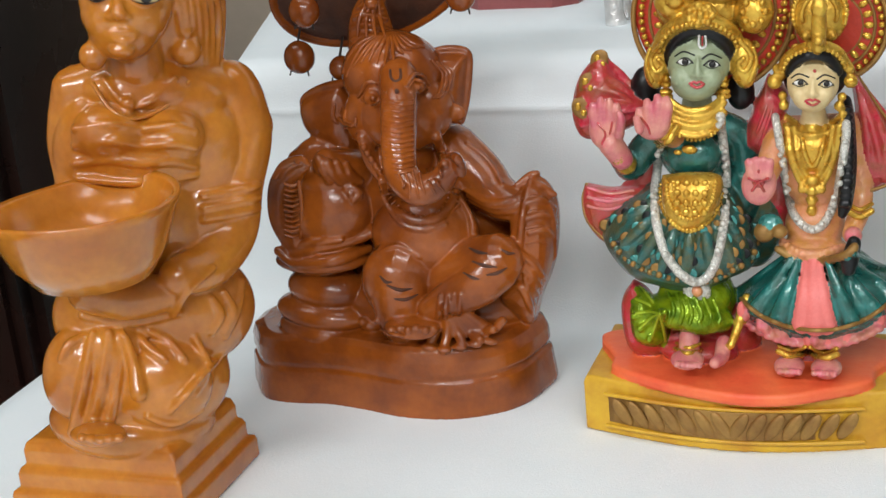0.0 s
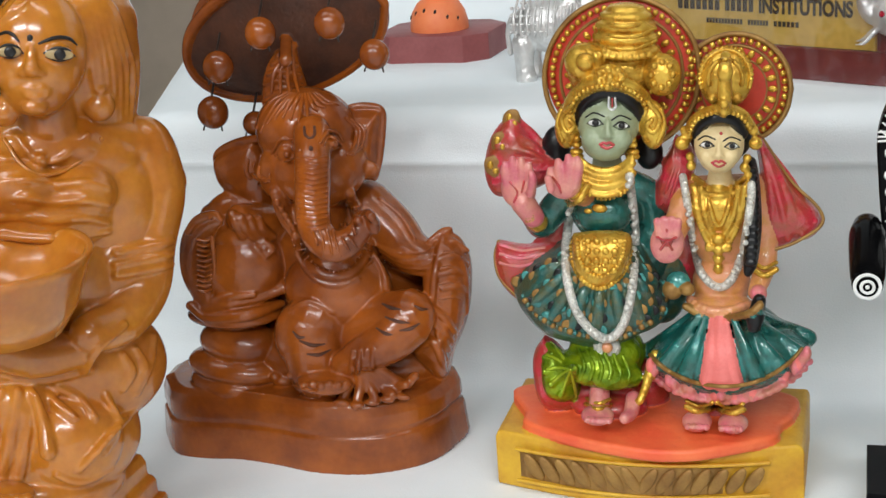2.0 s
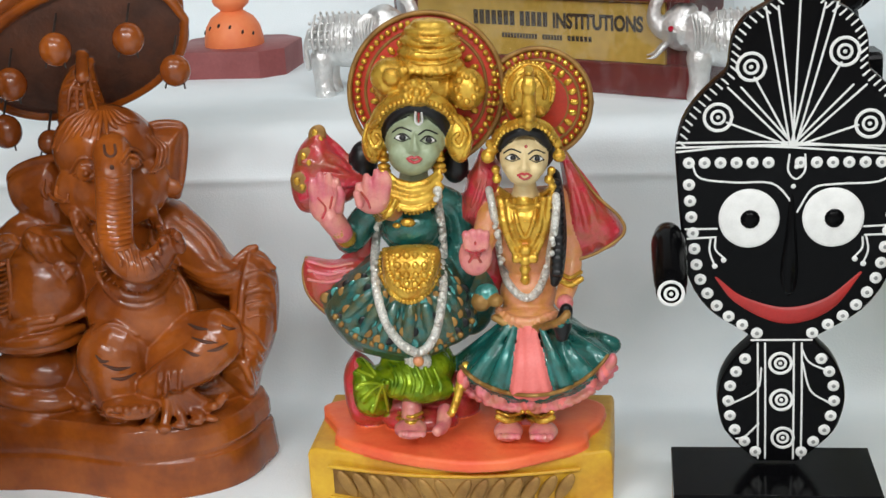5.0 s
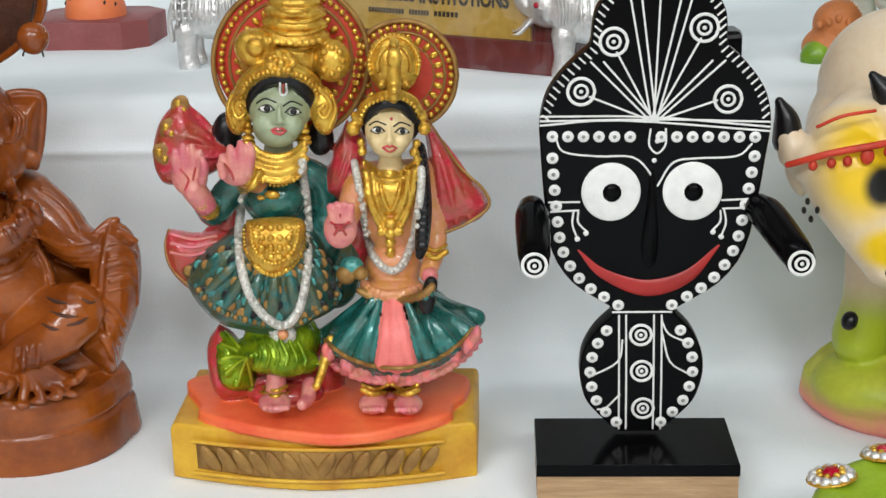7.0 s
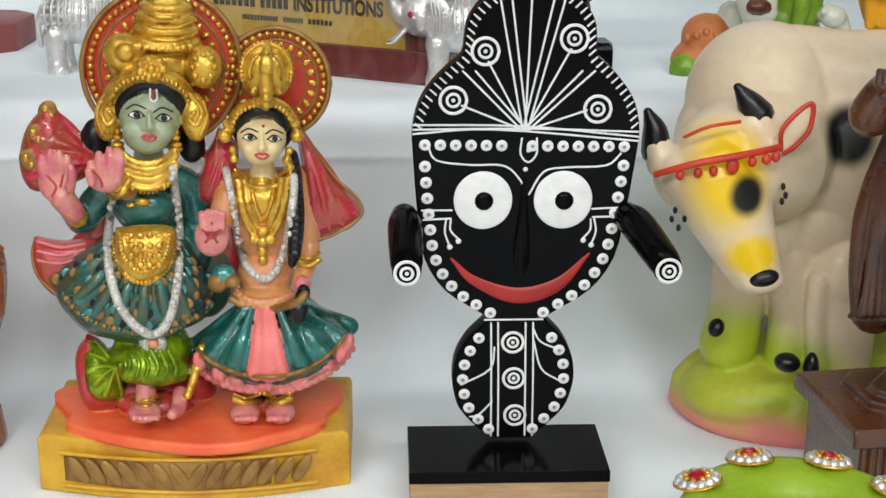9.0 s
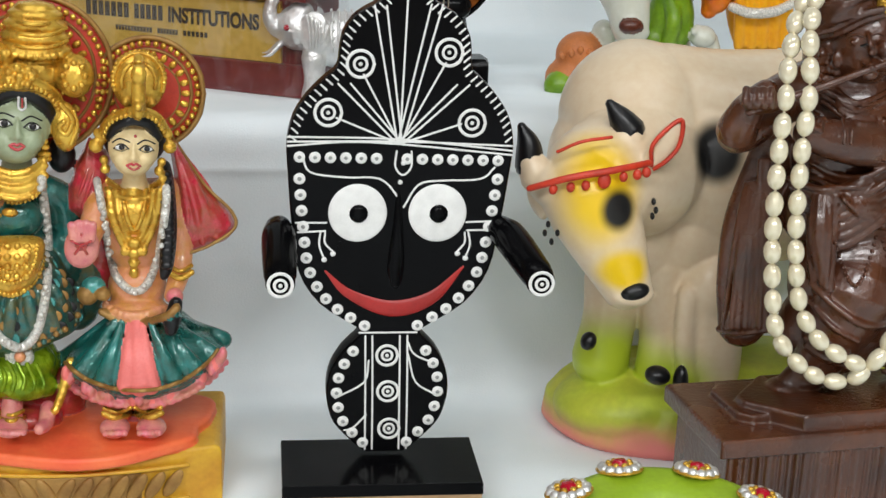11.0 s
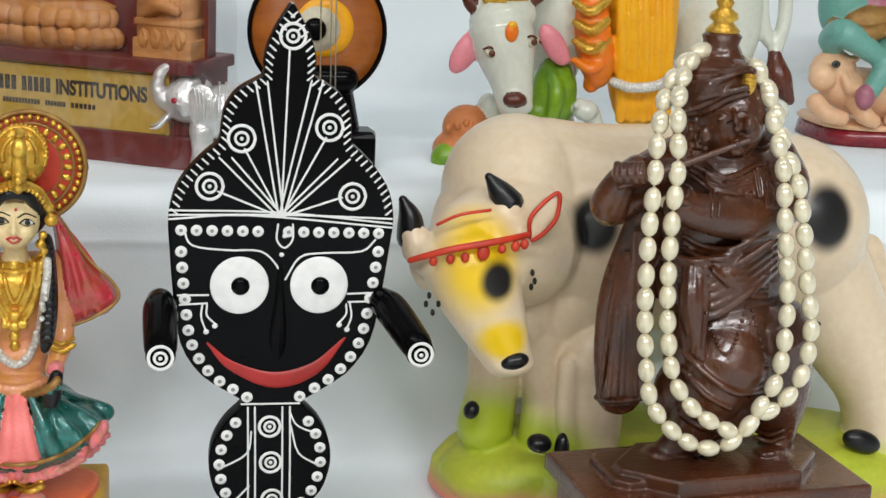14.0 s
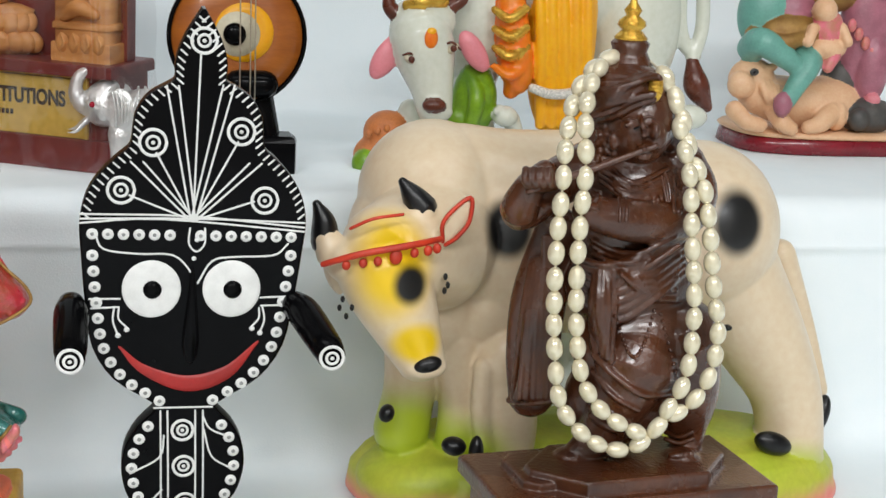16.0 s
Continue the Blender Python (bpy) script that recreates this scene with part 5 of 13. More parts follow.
    c.ball(.0207, -.0035, .1997, .0015, .0014, .0016, GOLD, turn=2, fine=True)
    c.ball(.0188, -.0035, .1964, .0015, .0014, .0016, GOLD, turn=3, fine=True)
    c.ball(.0165, -.0035, .1932, .0015, .0014, .0016, GOLD, turn=3, fine=True)
    c.ball(.0139, -.0035, .1902, .0016, .0014, .0016, GOLD, turn=3, fine=True)
    c.ball(.011, -.0035, .1876, .0016, .0014, .0016, GOLD, turn=3, fine=True)
    c.ball(.0079, -.0035, .1853, .0016, .0014, .0016, GOLD, turn=3, fine=True)
    c.ball(.0045, -.0035, .1833, .0016, .0014, .0016, GOLD, turn=3, fine=True)
    c.ball(.0009, -.0035, .1817, .0016, .0014, .0016, GOLD, turn=3, fine=True)
    c.ball(-.0028, -.0035, .1805, .0016, .0014, .0016, GOLD, turn=3, fine=True)
    c.ball(-.0066, -.0035, .1797, .0016, .0014, .0016, GOLD, turn=3, fine=True)
    c.ball(-.0104, -.0035, .1793, .0016, .0014, .0016, GOLD, turn=3, fine=True)
    c.ball(-.0142, -.0035, .1793, .0016, .0014, .0016, GOLD, turn=3, fine=True)
    c.ball(-.018, -.0035, .1798, .0016, .0014, .0016, GOLD, turn=3, fine=True)
    c.ball(-.0217, -.0035, .1807, .0016, .0014, .0016, GOLD, turn=4, fine=True)
    c.ball(-.0253, -.0035, .182, .0016, .0014, .0016, GOLD, turn=4, fine=True)
    c.ball(-.0287, -.0035, .1837, .0016, .0015, .0016, GOLD, turn=4, fine=True)
    c.ball(-.0318, -.0035, .1857, .0016, .0015, .0016, GOLD, turn=4, fine=True)
    c.ball(-.0347, -.0035, .1881, .0016, .0015, .0016, GOLD, turn=4, fine=True)
    c.ball(-.0373, -.0035, .1908, .0016, .0015, .0016, GOLD, turn=4, fine=True)
    c.ball(-.0396, -.0035, .1938, .0016, .0014, .0016, GOLD, turn=4, fine=True)
    c.ball(-.0415, -.0035, .1971, .0016, .0014, .0016, GOLD, turn=4, fine=True)
    c.ball(-.0431, -.0035, .2005, .0016, .0014, .0016, GOLD, turn=4, fine=True)
    c.ball(-.0442, -.0035, .2041, .0016, .0014, .0016, GOLD, turn=4, fine=True)
    c.ball(-.045, -.0035, .2078, .0016, .0014, .0016, GOLD, turn=4, fine=True)
    c.ball(-.0453, -.0035, .2116, .0016, .0014, .0016, GOLD, turn=4, fine=True)
    c.ball(-.0452, -.0035, .2154, .0016, .0014, .0016, GOLD, turn=4, fine=True)
    c.ball(-.0448, -.0035, .2192, .0016, .0014, .0016, GOLD, turn=4, fine=True)
    c.ball(-.0439, -.0035, .223, .0016, .0014, .0016, GOLD, turn=4, fine=True)
    c.ball(-.0426, -.0035, .2266, .0016, .0014, .0016, GOLD, turn=4, fine=True)
    c.ball(-.041, -.0035, .2301, .0016, .0014, .0016, GOLD, turn=4, fine=True)
    c.ball(-.039, -.0035, .2334, .0015, .0014, .0016, GOLD, turn=4, fine=True)
    c.ball(-.0367, -.0035, .2365, .0015, .0014, .0016, GOLD, turn=4, fine=True)
    c.ball(-.034, -.0035, .2393, .0015, .0014, .0016, GOLD, turn=4, fine=True)
    c.ball(-.0311, -.0035, .2418, .0015, .0014, .0016, GOLD, turn=4, fine=True)
    c.ball(-.028, -.0035, .244, .0015, .0014, .0016, GOLD, turn=4, fine=True)
    c.ball(-.0247, -.0035, .2459, .0015, .0014, .0016, GOLD, turn=4, fine=True)
    c.ball(-.0212, -.0035, .2474, .0015, .0014, .0016, GOLD, turn=4, fine=True)
    c.ball(-.0176, -.0035, .2485, .0015, .0014, .0016, GOLD, turn=3, fine=True)
    c.ball(-.0139, -.0035, .2493, .0015, .0014, .0016, GOLD, turn=3, fine=True)
    c.ball(-.0102, -.0035, .2496, .0015, .0014, .0016, GOLD, turn=3, fine=True)
    c.ball(-.0065, -.0035, .2496, .0015, .0014, .0016, GOLD, turn=3, fine=True)
    c.ball(-.0028, -.0035, .2491, .0015, .0014, .0016, GOLD, turn=3, fine=True)
    c.ball(.0008, -.0035, .2483, .0015, .0014, .0016, GOLD, turn=3, fine=True)
    c.ball(.0043, -.0035, .2471, .0015, .0014, .0016, GOLD, turn=3, fine=True)
    c.ball(.0076, -.0035, .2455, .0015, .0014, .0016, GOLD, turn=3, fine=True)
    c.ball(.0107, -.0035, .2435, .0015, .0014, .0016, GOLD, turn=3, fine=True)
    c.ball(.0135, -.0035, .2412, .0015, .0014, .0016, GOLD, turn=3, fine=True)
    c.ball(.0161, -.0035, .2386, .0015, .0014, .0016, GOLD, turn=3, fine=True)
    c.ball(.0184, -.0035, .2357, .0015, .0014, .0016, GOLD, turn=3, fine=True)
    c.ball(.0204, -.0035, .2326, .0015, .0014, .0016, GOLD, turn=3, fine=True)
    c.ball(.022, -.0035, .2293, .0015, .0014, .0016, GOLD, turn=2, fine=True)
    c.ball(.0232, -.0035, .2258, .0015, .0014, .0016, GOLD, turn=2, fine=True)
    c.ball(.0241, -.0035, .2221, .0015, .0014, .0016, GOLD, turn=2, fine=True)
    c.ball(.0245, -.0035, .2184, .0015, .0014, .0016, GOLD, turn=2, fine=True)
    c.ball(.0162, -.0035, .2147, .0017, .0011, .0024, GOLD, turn=93, fine=True)
    c.ball(.0154, -.0035, .2091, .0017, .0011, .0024, GOLD, turn=105, fine=True)
    c.ball(.0134, -.0035, .2038, .0017, .0011, .0024, GOLD, turn=117, fine=True)
    c.ball(.0104, -.0035, .1989, .0017, .0011, .0024, GOLD, turn=129, fine=True)
    c.ball(.0065, -.0035, .1947, .0017, .0011, .0024, GOLD, turn=141, fine=True)
    c.ball(.0018, -.0035, .1914, .0017, .0012, .0024, GOLD, turn=153, fine=True)
    c.ball(-.0035, -.0035, .1892, .0017, .0012, .0024, GOLD, turn=165, fine=True)
    c.ball(-.009, -.0035, .1881, .0017, .0012, .0025, GOLD, turn=177, fine=True)
    c.ball(-.0146, -.0035, .1881, .0017, .0012, .0025, GOLD, turn=189, fine=True)
    c.ball(-.0201, -.0035, .1894, .0017, .0012, .0025, GOLD, turn=202, fine=True)
    c.ball(-.025, -.0035, .1918, .0017, .0012, .0025, GOLD, turn=214, fine=True)
    c.ball(-.0294, -.0035, .1952, .0017, .0012, .0025, GOLD, turn=226, fine=True)
    c.ball(-.0328, -.0035, .1994, .0017, .0012, .0025, GOLD, turn=238, fine=True)
    c.ball(-.0353, -.0035, .2044, .0017, .0012, .0025, GOLD, turn=250, fine=True)
    c.ball(-.0366, -.0035, .2097, .0017, .0012, .0025, GOLD, turn=262, fine=True)
    c.ball(-.0368, -.0035, .2153, .0017, .0012, .0024, GOLD, turn=274, fine=True)
    c.ball(-.0359, -.0035, .2209, .0017, .0012, .0024, GOLD, turn=286, fine=True)
    c.ball(-.0338, -.0035, .2261, .0017, .0011, .0024, GOLD, turn=298, fine=True)
    c.ball(-.0307, -.0035, .2309, .0017, .0011, .0024, GOLD, turn=310, fine=True)
    c.ball(-.0268, -.0035, .2349, .0017, .0011, .0024, GOLD, turn=322, fine=True)
    c.ball(-.0221, -.0035, .2381, .0017, .0011, .0024, GOLD, turn=334, fine=True)
    c.ball(-.017, -.0035, .2403, .0017, .0011, .0024, GOLD, turn=345, fine=True)
    c.ball(-.0116, -.0035, .2413, .0017, .0011, .0024, GOLD, turn=357, fine=True)
    c.ball(-.0061, -.0035, .2412, .0017, .0011, .0024, GOLD, turn=369, fine=True)
    c.ball(-.0008, -.0035, .24, .0017, .0011, .0024, GOLD, turn=381, fine=True)
    c.ball(.0041, -.0035, .2377, .0017, .0011, .0024, GOLD, turn=393, fine=True)
    c.ball(.0084, -.0035, .2345, .0017, .0011, .0024, GOLD, turn=405, fine=True)
    c.ball(.0119, -.0035, .2303, .0017, .0011, .0024, GOLD, turn=417, fine=True)
    c.ball(.0144, -.0035, .2255, .0017, .0011, .0024, GOLD, turn=429, fine=True)
    c.ball(.0159, -.0035, .2202, .0017, .0011, .0024, GOLD, turn=441, fine=True)
    c.ball(.0446, .002, .2057, .0267, .0034, .0267, RED)
    c.limb([(.072, 0, .2058, .0014), (.0697, 0, .1952, .0014), (.0636, 0, .1862, .0014), (.0545, 0, .1802, .0014), (.0439, 0, .1782, .0014), (.0334, 0, .1805, .0014), (.0247, 0, .1867, .0014), (.0191, 0, .1958, .0014), (.0175, 0, .2065, .0014), (.02, 0, .217, .0014), (.0263, 0, .2258, .0014), (.0353, 0, .2315, .0014), (.0457, 0, .2335, .0014), (.0559, 0, .2313, .0014), (.0645, 0, .2253, .0014), (.0702, 0, .2164, .0014), (.072, 0, .2058, .0014)], DULLGOLD, fine=True)
    c.limb([(.0663, 0, .2059, .0009), (.0645, 0, .1975, .0009), (.0596, 0, .1904, .0009), (.0524, 0, .1857, .0009), (.0441, 0, .1841, .0009), (.0358, 0, .1859, .0009), (.0289, 0, .1908, .0009), (.0245, 0, .198, .0009), (.0232, 0, .2064, .0009), (.0252, 0, .2147, .0009), (.0301, 0, .2217, .0009), (.0373, 0, .2262, .0009), (.0455, 0, .2278, .0009), (.0536, 0, .226, .0009), (.0604, 0, .2213, .0009), (.0649, 0, .2142, .0009), (.0663, 0, .2059, .0009)], DULLGOLD, fine=True)
    c.limb([(.0606, 0, .206, .0009), (.0592, 0, .1998, .0009), (.0557, 0, .1946, .0009), (.0504, 0, .1912, .0009), (.0443, 0, .19, .0009), (.0382, 0, .1913, .0009), (.0332, 0, .1949, .0009), (.0299, 0, .2002, .0009), (.029, 0, .2063, .0009), (.0304, 0, .2124, .0009), (.034, 0, .2176, .0009), (.0393, 0, .2209, .0009), (.0453, 0, .2221, .0009), (.0513, 0, .2208, .0009), (.0563, 0, .2173, .0009), (.0596, 0, .2121, .0009), (.0606, 0, .206, .0009)], DULLGOLD, fine=True)
    c.ball(.0692, -.0015, .2062, .0015, .0014, .0016, GOLD, turn=1, fine=True)
    c.ball(.0689, -.0015, .2023, .0015, .0014, .0016, GOLD, turn=1, fine=True)
    c.ball(.0679, -.0015, .1985, .0015, .0014, .0016, GOLD, turn=1, fine=True)
    c.ball(.0663, -.0015, .195, .0015, .0014, .0016, GOLD, turn=1, fine=True)
    c.ball(.0642, -.0015, .1916, .0015, .0014, .0016, GOLD, turn=1, fine=True)
    c.ball(.0617, -.0015, .1887, .0015, .0014, .0016, GOLD, turn=1, fine=True)
    c.ball(.0587, -.0015, .1862, .0015, .0014, .0016, GOLD, turn=2, fine=True)
    c.ball(.0553, -.0015, .1841, .0016, .0014, .0016, GOLD, turn=2, fine=True)
    c.ball(.0517, -.0015, .1827, .0016, .0014, .0016, GOLD, turn=2, fine=True)
    c.ball(.048, -.0015, .1818, .0016, .0014, .0016, GOLD, turn=2, fine=True)
    c.ball(.0441, -.0015, .1815, .0016, .0014, .0016, GOLD, turn=2, fine=True)
    c.ball(.0402, -.0015, .1819, .0016, .0014, .0016, GOLD, turn=2, fine=True)
    c.ball(.0365, -.0015, .1828, .0016, .0014, .0016, GOLD, turn=2, fine=True)
    c.ball(.033, -.0015, .1844, .0016, .0014, .0016, GOLD, turn=2, fine=True)
    c.ball(.0298, -.0015, .1865, .0016, .0014, .0016, GOLD, turn=2, fine=True)
    c.ball(.027, -.0015, .1891, .0016, .0014, .0016, GOLD, turn=2, fine=True)
    c.ball(.0246, -.0015, .1921, .0016, .0014, .0016, GOLD, turn=2, fine=True)
    c.ball(.0227, -.0015, .1955, .0016, .0014, .0016, GOLD, turn=2, fine=True)
    c.ball(.0214, -.0015, .1991, .0015, .0014, .0016, GOLD, turn=2, fine=True)
    c.ball(.0207, -.0015, .2029, .0015, .0014, .0016, GOLD, turn=2, fine=True)
    c.ball(.0205, -.0015, .2068, .0015, .0014, .0016, GOLD, turn=2, fine=True)
    c.ball(.021, -.0015, .2106, .0015, .0014, .0016, GOLD, turn=2, fine=True)
    c.ball(.022, -.0015, .2144, .0015, .0014, .0016, GOLD, turn=2, fine=True)
    c.ball(.0237, -.0015, .2179, .0015, .0014, .0016, GOLD, turn=2, fine=True)
    c.ball(.0258, -.0015, .2211, .0015, .0014, .0016, GOLD, turn=2, fine=True)
    c.ball(.0284, -.0015, .224, .0015, .0014, .0016, GOLD, turn=2, fine=True)
    c.ball(.0313, -.0015, .2264, .0015, .0014, .0016, GOLD, turn=2, fine=True)
    c.ball(.0347, -.0015, .2284, .0015, .0014, .0016, GOLD, turn=2, fine=True)
    c.ball(.0382, -.0015, .2298, .0015, .0014, .0016, GOLD, turn=2, fine=True)
    c.ball(.0419, -.0015, .2306, .0015, .0014, .0016, GOLD, turn=2, fine=True)
    c.ball(.0457, -.0015, .2309, .0015, .0014, .0016, GOLD, turn=2, fine=True)
    c.ball(.0495, -.0015, .2305, .0015, .0014, .0016, GOLD, turn=2, fine=True)
    c.ball(.0531, -.0015, .2296, .0015, .0014, .0016, GOLD, turn=2, fine=True)
    c.ball(.0566, -.0015, .2281, .0015, .0014, .0016, GOLD, turn=2, fine=True)
    c.ball(.0597, -.0015, .2261, .0015, .0014, .0016, GOLD, turn=2, fine=True)
    c.ball(.0625, -.0015, .2236, .0015, .0014, .0016, GOLD, turn=1, fine=True)
    c.ball(.0649, -.0015, .2206, .0015, .0014, .0016, GOLD, turn=1, fine=True)
    c.ball(.0668, -.0015, .2173, .0015, .0014, .0016, GOLD, turn=1, fine=True)
    c.ball(.0682, -.0015, .2138, .0015, .0014, .0016, GOLD, turn=1, fine=True)
    c.ball(.069, -.0015, .21, .0015, .0014, .0016, GOLD, turn=1, fine=True)
    c.ball(.0634, -.0015, .2062, .0017, .0011, .0024, GOLD, turn=91, fine=True)
    c.ball(.0625, -.0015, .201, .0017, .0011, .0024, GOLD, turn=108, fine=True)
    c.ball(.0602, -.0015, .1961, .0017, .0011, .0024, GOLD, turn=124, fine=True)
    c.ball(.0566, -.0015, .1921, .0017, .0011, .0024, GOLD, turn=141, fine=True)
    c.ball(.0521, -.0015, .1892, .0017, .0011, .0024, GOLD, turn=157, fine=True)
    c.ball(.0469, -.0015, .1877, .0017, .0011, .0024, GOLD, turn=174, fine=True)
    c.ball(.0416, -.0015, .1878, .0017, .0011, .0024, GOLD, turn=190, fine=True)
    c.ball(.0366, -.0015, .1894, .0017, .0011, .0024, GOLD, turn=207, fine=True)
    c.ball(.0322, -.0015, .1924, .0017, .0011, .0024, GOLD, turn=223, fine=True)
    c.ball(.0289, -.0015, .1965, .0017, .0011, .0024, GOLD, turn=240, fine=True)
    c.ball(.0269, -.0015, .2014, .0017, .0011, .0024, GOLD, turn=256, fine=True)
    c.ball(.0264, -.0015, .2067, .0017, .0011, .0024, GOLD, turn=272, fine=True)
    c.ball(.0273, -.0015, .212, .0017, .0011, .0024, GOLD, turn=289, fine=True)
    c.ball(.0297, -.0015, .2168, .0017, .0011, .0024, GOLD, turn=305, fine=True)
    c.ball(.0333, -.0015, .2207, .0017, .0011, .0024, GOLD, turn=321, fine=True)
    c.ball(.0378, -.0015, .2235, .0017, .0011, .0024, GOLD, turn=338, fine=True)
    c.ball(.0429, -.0015, .2249, .0017, .0011, .0024, GOLD, turn=354, fine=True)
    c.ball(.0481, -.0015, .2248, .0017, .0011, .0024, GOLD, turn=370, fine=True)
    c.ball(.0531, -.0015, .2233, .0017, .0011, .0024, GOLD, turn=386, fine=True)
    c.ball(.0574, -.0015, .2204, .0017, .0011, .0024, GOLD, turn=402, fine=True)
    c.ball(.0607, -.0015, .2164, .0017, .0011, .0024, GOLD, turn=419, fine=True)
    c.ball(.0628, -.0015, .2115, .0017, .0011, .0024, GOLD, turn=435, fine=True)
    c.ball(-.02, -.004, .1456, .0193, .0135, .0182, TEAL, turn=4)
    c.ball(-.0204, -.016, .1471, .015, .0104, .0121, TEAL, turn=4)
    c.limb([(-.0099, -.004, .159, .0082), (.0016, -.002, .1518, .0076), (.0034, 0, .1335, .0065)], TEAL)
    c.limb([(-.0323, -.006, .1584, .0082), (-.0459, -.01, .1477, .0082), (-.0525, -.014, .1384, .0064), (-.0555, -.022, .1463, .0058)], TEAL)
    c.ball(.0022, 0, .1212, .0089, .0089, .0207, TEAL, turn=3)
    c.ball(.0057, .004, .1041, .015, .009, .024, TEALPLAID, turn=3)
    c.ball(.0136, .006, .1253, .0137, .0071, .0327, CRIMSON, turn=3)
    c.ball(-.0193, 0, .158, .0182, .0106, .0088, TEAL, turn=3)
    c.form([(-.0676, .1969), (-.0633, .1934), (-.0583, .1846), (-.0497, .1762), (-.0426, .1702), (-.0509, .1589), (-.0644, .1537), (-.0763, .1514), (-.082, .1563), (-.0839, .1683), (-.079, .1848)], -.002, .013, .006, CRIMSON)
    c.limb([(-.0458, -.0047, .1674, .0012), (-.0551, -.0027, .1826, .0018), (-.0655, -.0051, .1941, .0015)], CRIMSON)
    c.limb([(-.0455, -.006, .1677, .0012), (-.0564, -.0087, .1806, .0017), (-.0691, -.0116, .1888, .0014)], CRIMSON)
    c.limb([(-.0452, -.0073, .1681, .0012), (-.0577, -.0131, .1776, .0017), (-.0734, -.0132, .1811, .0015)], CRIMSON)
    c.limb([(-.0449, -.0088, .1685, .0012), (-.0594, -.0151, .1729, .0017), (-.0779, -.0125, .1704, .0015)], CRIMSON)
    c.limb([(-.0447, -.0101, .1688, .0012), (-.059, -.0148, .1682, .0017), (-.077, -.0123, .1609, .0015)], CRIMSON)
    c.ball(-.0671, -.0071, .194, .0047, .0012, .0058, DULLGOLD, turn=35)
    c.ball(-.0679, -.0083, .1949, .0017, .0007, .0023, GOLD, turn=5, fine=True)
    c.ball(-.0651, -.0092, .1919, .0014, .0007, .0017, GOLD, turn=5, fine=True)
    c.ball(-.0729, -.0118, .183, .0046, .0012, .0058, DULLGOLD, turn=15)
    c.ball(-.0737, -.013, .1839, .0017, .0007, .0023, GOLD, turn=5, fine=True)
    c.ball(-.0708, -.0146, .1811, .0014, .0007, .0017, GOLD, turn=5, fine=True)
    c.ball(-.077, -.0138, .1707, .0047, .0012, .0058, DULLGOLD, turn=-15)
    c.ball(-.0778, -.015, .1716, .0017, .0007, .0023, GOLD, turn=5, fine=True)
    c.ball(-.0752, -.0148, .1683, .0015, .0007, .0017, GOLD, turn=5, fine=True)
    c.limb([(-.042, 0, .1583, .0059), (-.0454, .002, .1395, .0054), (-.0487, 0, .1291, .0048), (-.0579, 0, .1242, .0036)], CRIMSON)
    c.form([(-.0798, .1273), (-.0652, .125), (-.0517, .1273), (-.0439, .1248), (-.0512, .1143), (-.0647, .1082), (-.0712, .1019), (-.0676, .0937), (-.0739, .0975), (-.0803, .107), (-.0817, .1189)], -.002, .012, .008, CRIMSON)
    c.limb([(-.077, -.007, .1258, .001), (-.0651, -.0089, .1235, .001), (-.0532, -.0091, .1253, .0009)], PINK, fine=True)
    c.limb([(-.0764, -.0113, .1223, .001), (-.0645, -.0129, .1206, .0009), (-.053, -.0111, .1229, .0009)], PINK, fine=True)
    c.limb([(-.0767, -.0119, .1176, .001), (-.0646, -.0141, .1167, .0009), (-.0529, -.0128, .1204, .0009)], PINK, fine=True)
    c.limb([(-.0789, -.0037, .1269, .0009), (-.0806, -.0066, .1192, .0009), (-.0778, -.0101, .1086, .0009), (-.0677, -.0115, .0978, .0009)], DULLGOLD, fine=True)
    c.form([(-.0421, .1297), (-.0232, .1313), (-.0045, .1293), (.0036, .1163), (.0098, .0981), (.0075, .0861), (-.0041, .0799), (-.0148, .0716), (-.0356, .0744), (-.0533, .079), (-.0635, .088), (-.0707, .1026), (-.0625, .1169)], -.004, .034, .012, TEALPLAID)
    c.limb([(-.0312, -.0095, .1295, .0018), (-.0463, -.0259, .1205, .0029), (-.0671, -.014, .1074, .0036)], TEALPLAID)
    c.limb([(-.0285, -.0099, .1296, .0018), (-.0407, -.0324, .117, .0029), (-.0571, -.031, .1018, .0035)], TEALPLAID)
    c.limb([(-.0258, -.0104, .1298, .0018), (-.0342, -.0357, .1142, .0029), (-.047, -.0351, .0953, .0035)], TEALPLAID)
    c.limb([(-.0231, -.0108, .1299, .0018), (-.0272, -.0366, .1124, .0029), (-.0356, -.0367, .0916, .0035)], TEALPLAID)
    c.limb([(-.0205, -.0106, .1298, .0018), (-.0195, -.0369, .1112, .0029), (-.0226, -.0366, .089, .0035)], TEALPLAID)
    c.limb([(-.018, -.0103, .1296, .0018), (-.0119, -.035, .1107, .0029), (-.0101, -.0318, .0876, .0035)], TEALPLAID)
    c.limb([(-.0155, -.0094, .1293, .0018), (-.006, -.0307, .1122, .0029), (.0001, -.0282, .0923, .0035)], TEALPLAID)
    c.limb([(-.013, -.009, .1292, .0018), (-.0013, -.0259, .1131, .0029), (.0064, -.0127, .092, .0035)], TEALPLAID)
    c.limb([(-.0104, -.0085, .129, .0018), (.0005, -.0173, .1153, .0029), (.0089, -.0055, .0999, .0036)], TEALPLAID)
    c.ball(-.042, -.0221, .1255, .0018, .0006, .0029, BRIGHTTEAL, turn=28, fine=True)
    c.ball(-.0402, -.0228, .1257, .0018, .0006, .0029, DULLGOLD, turn=28, fine=True)
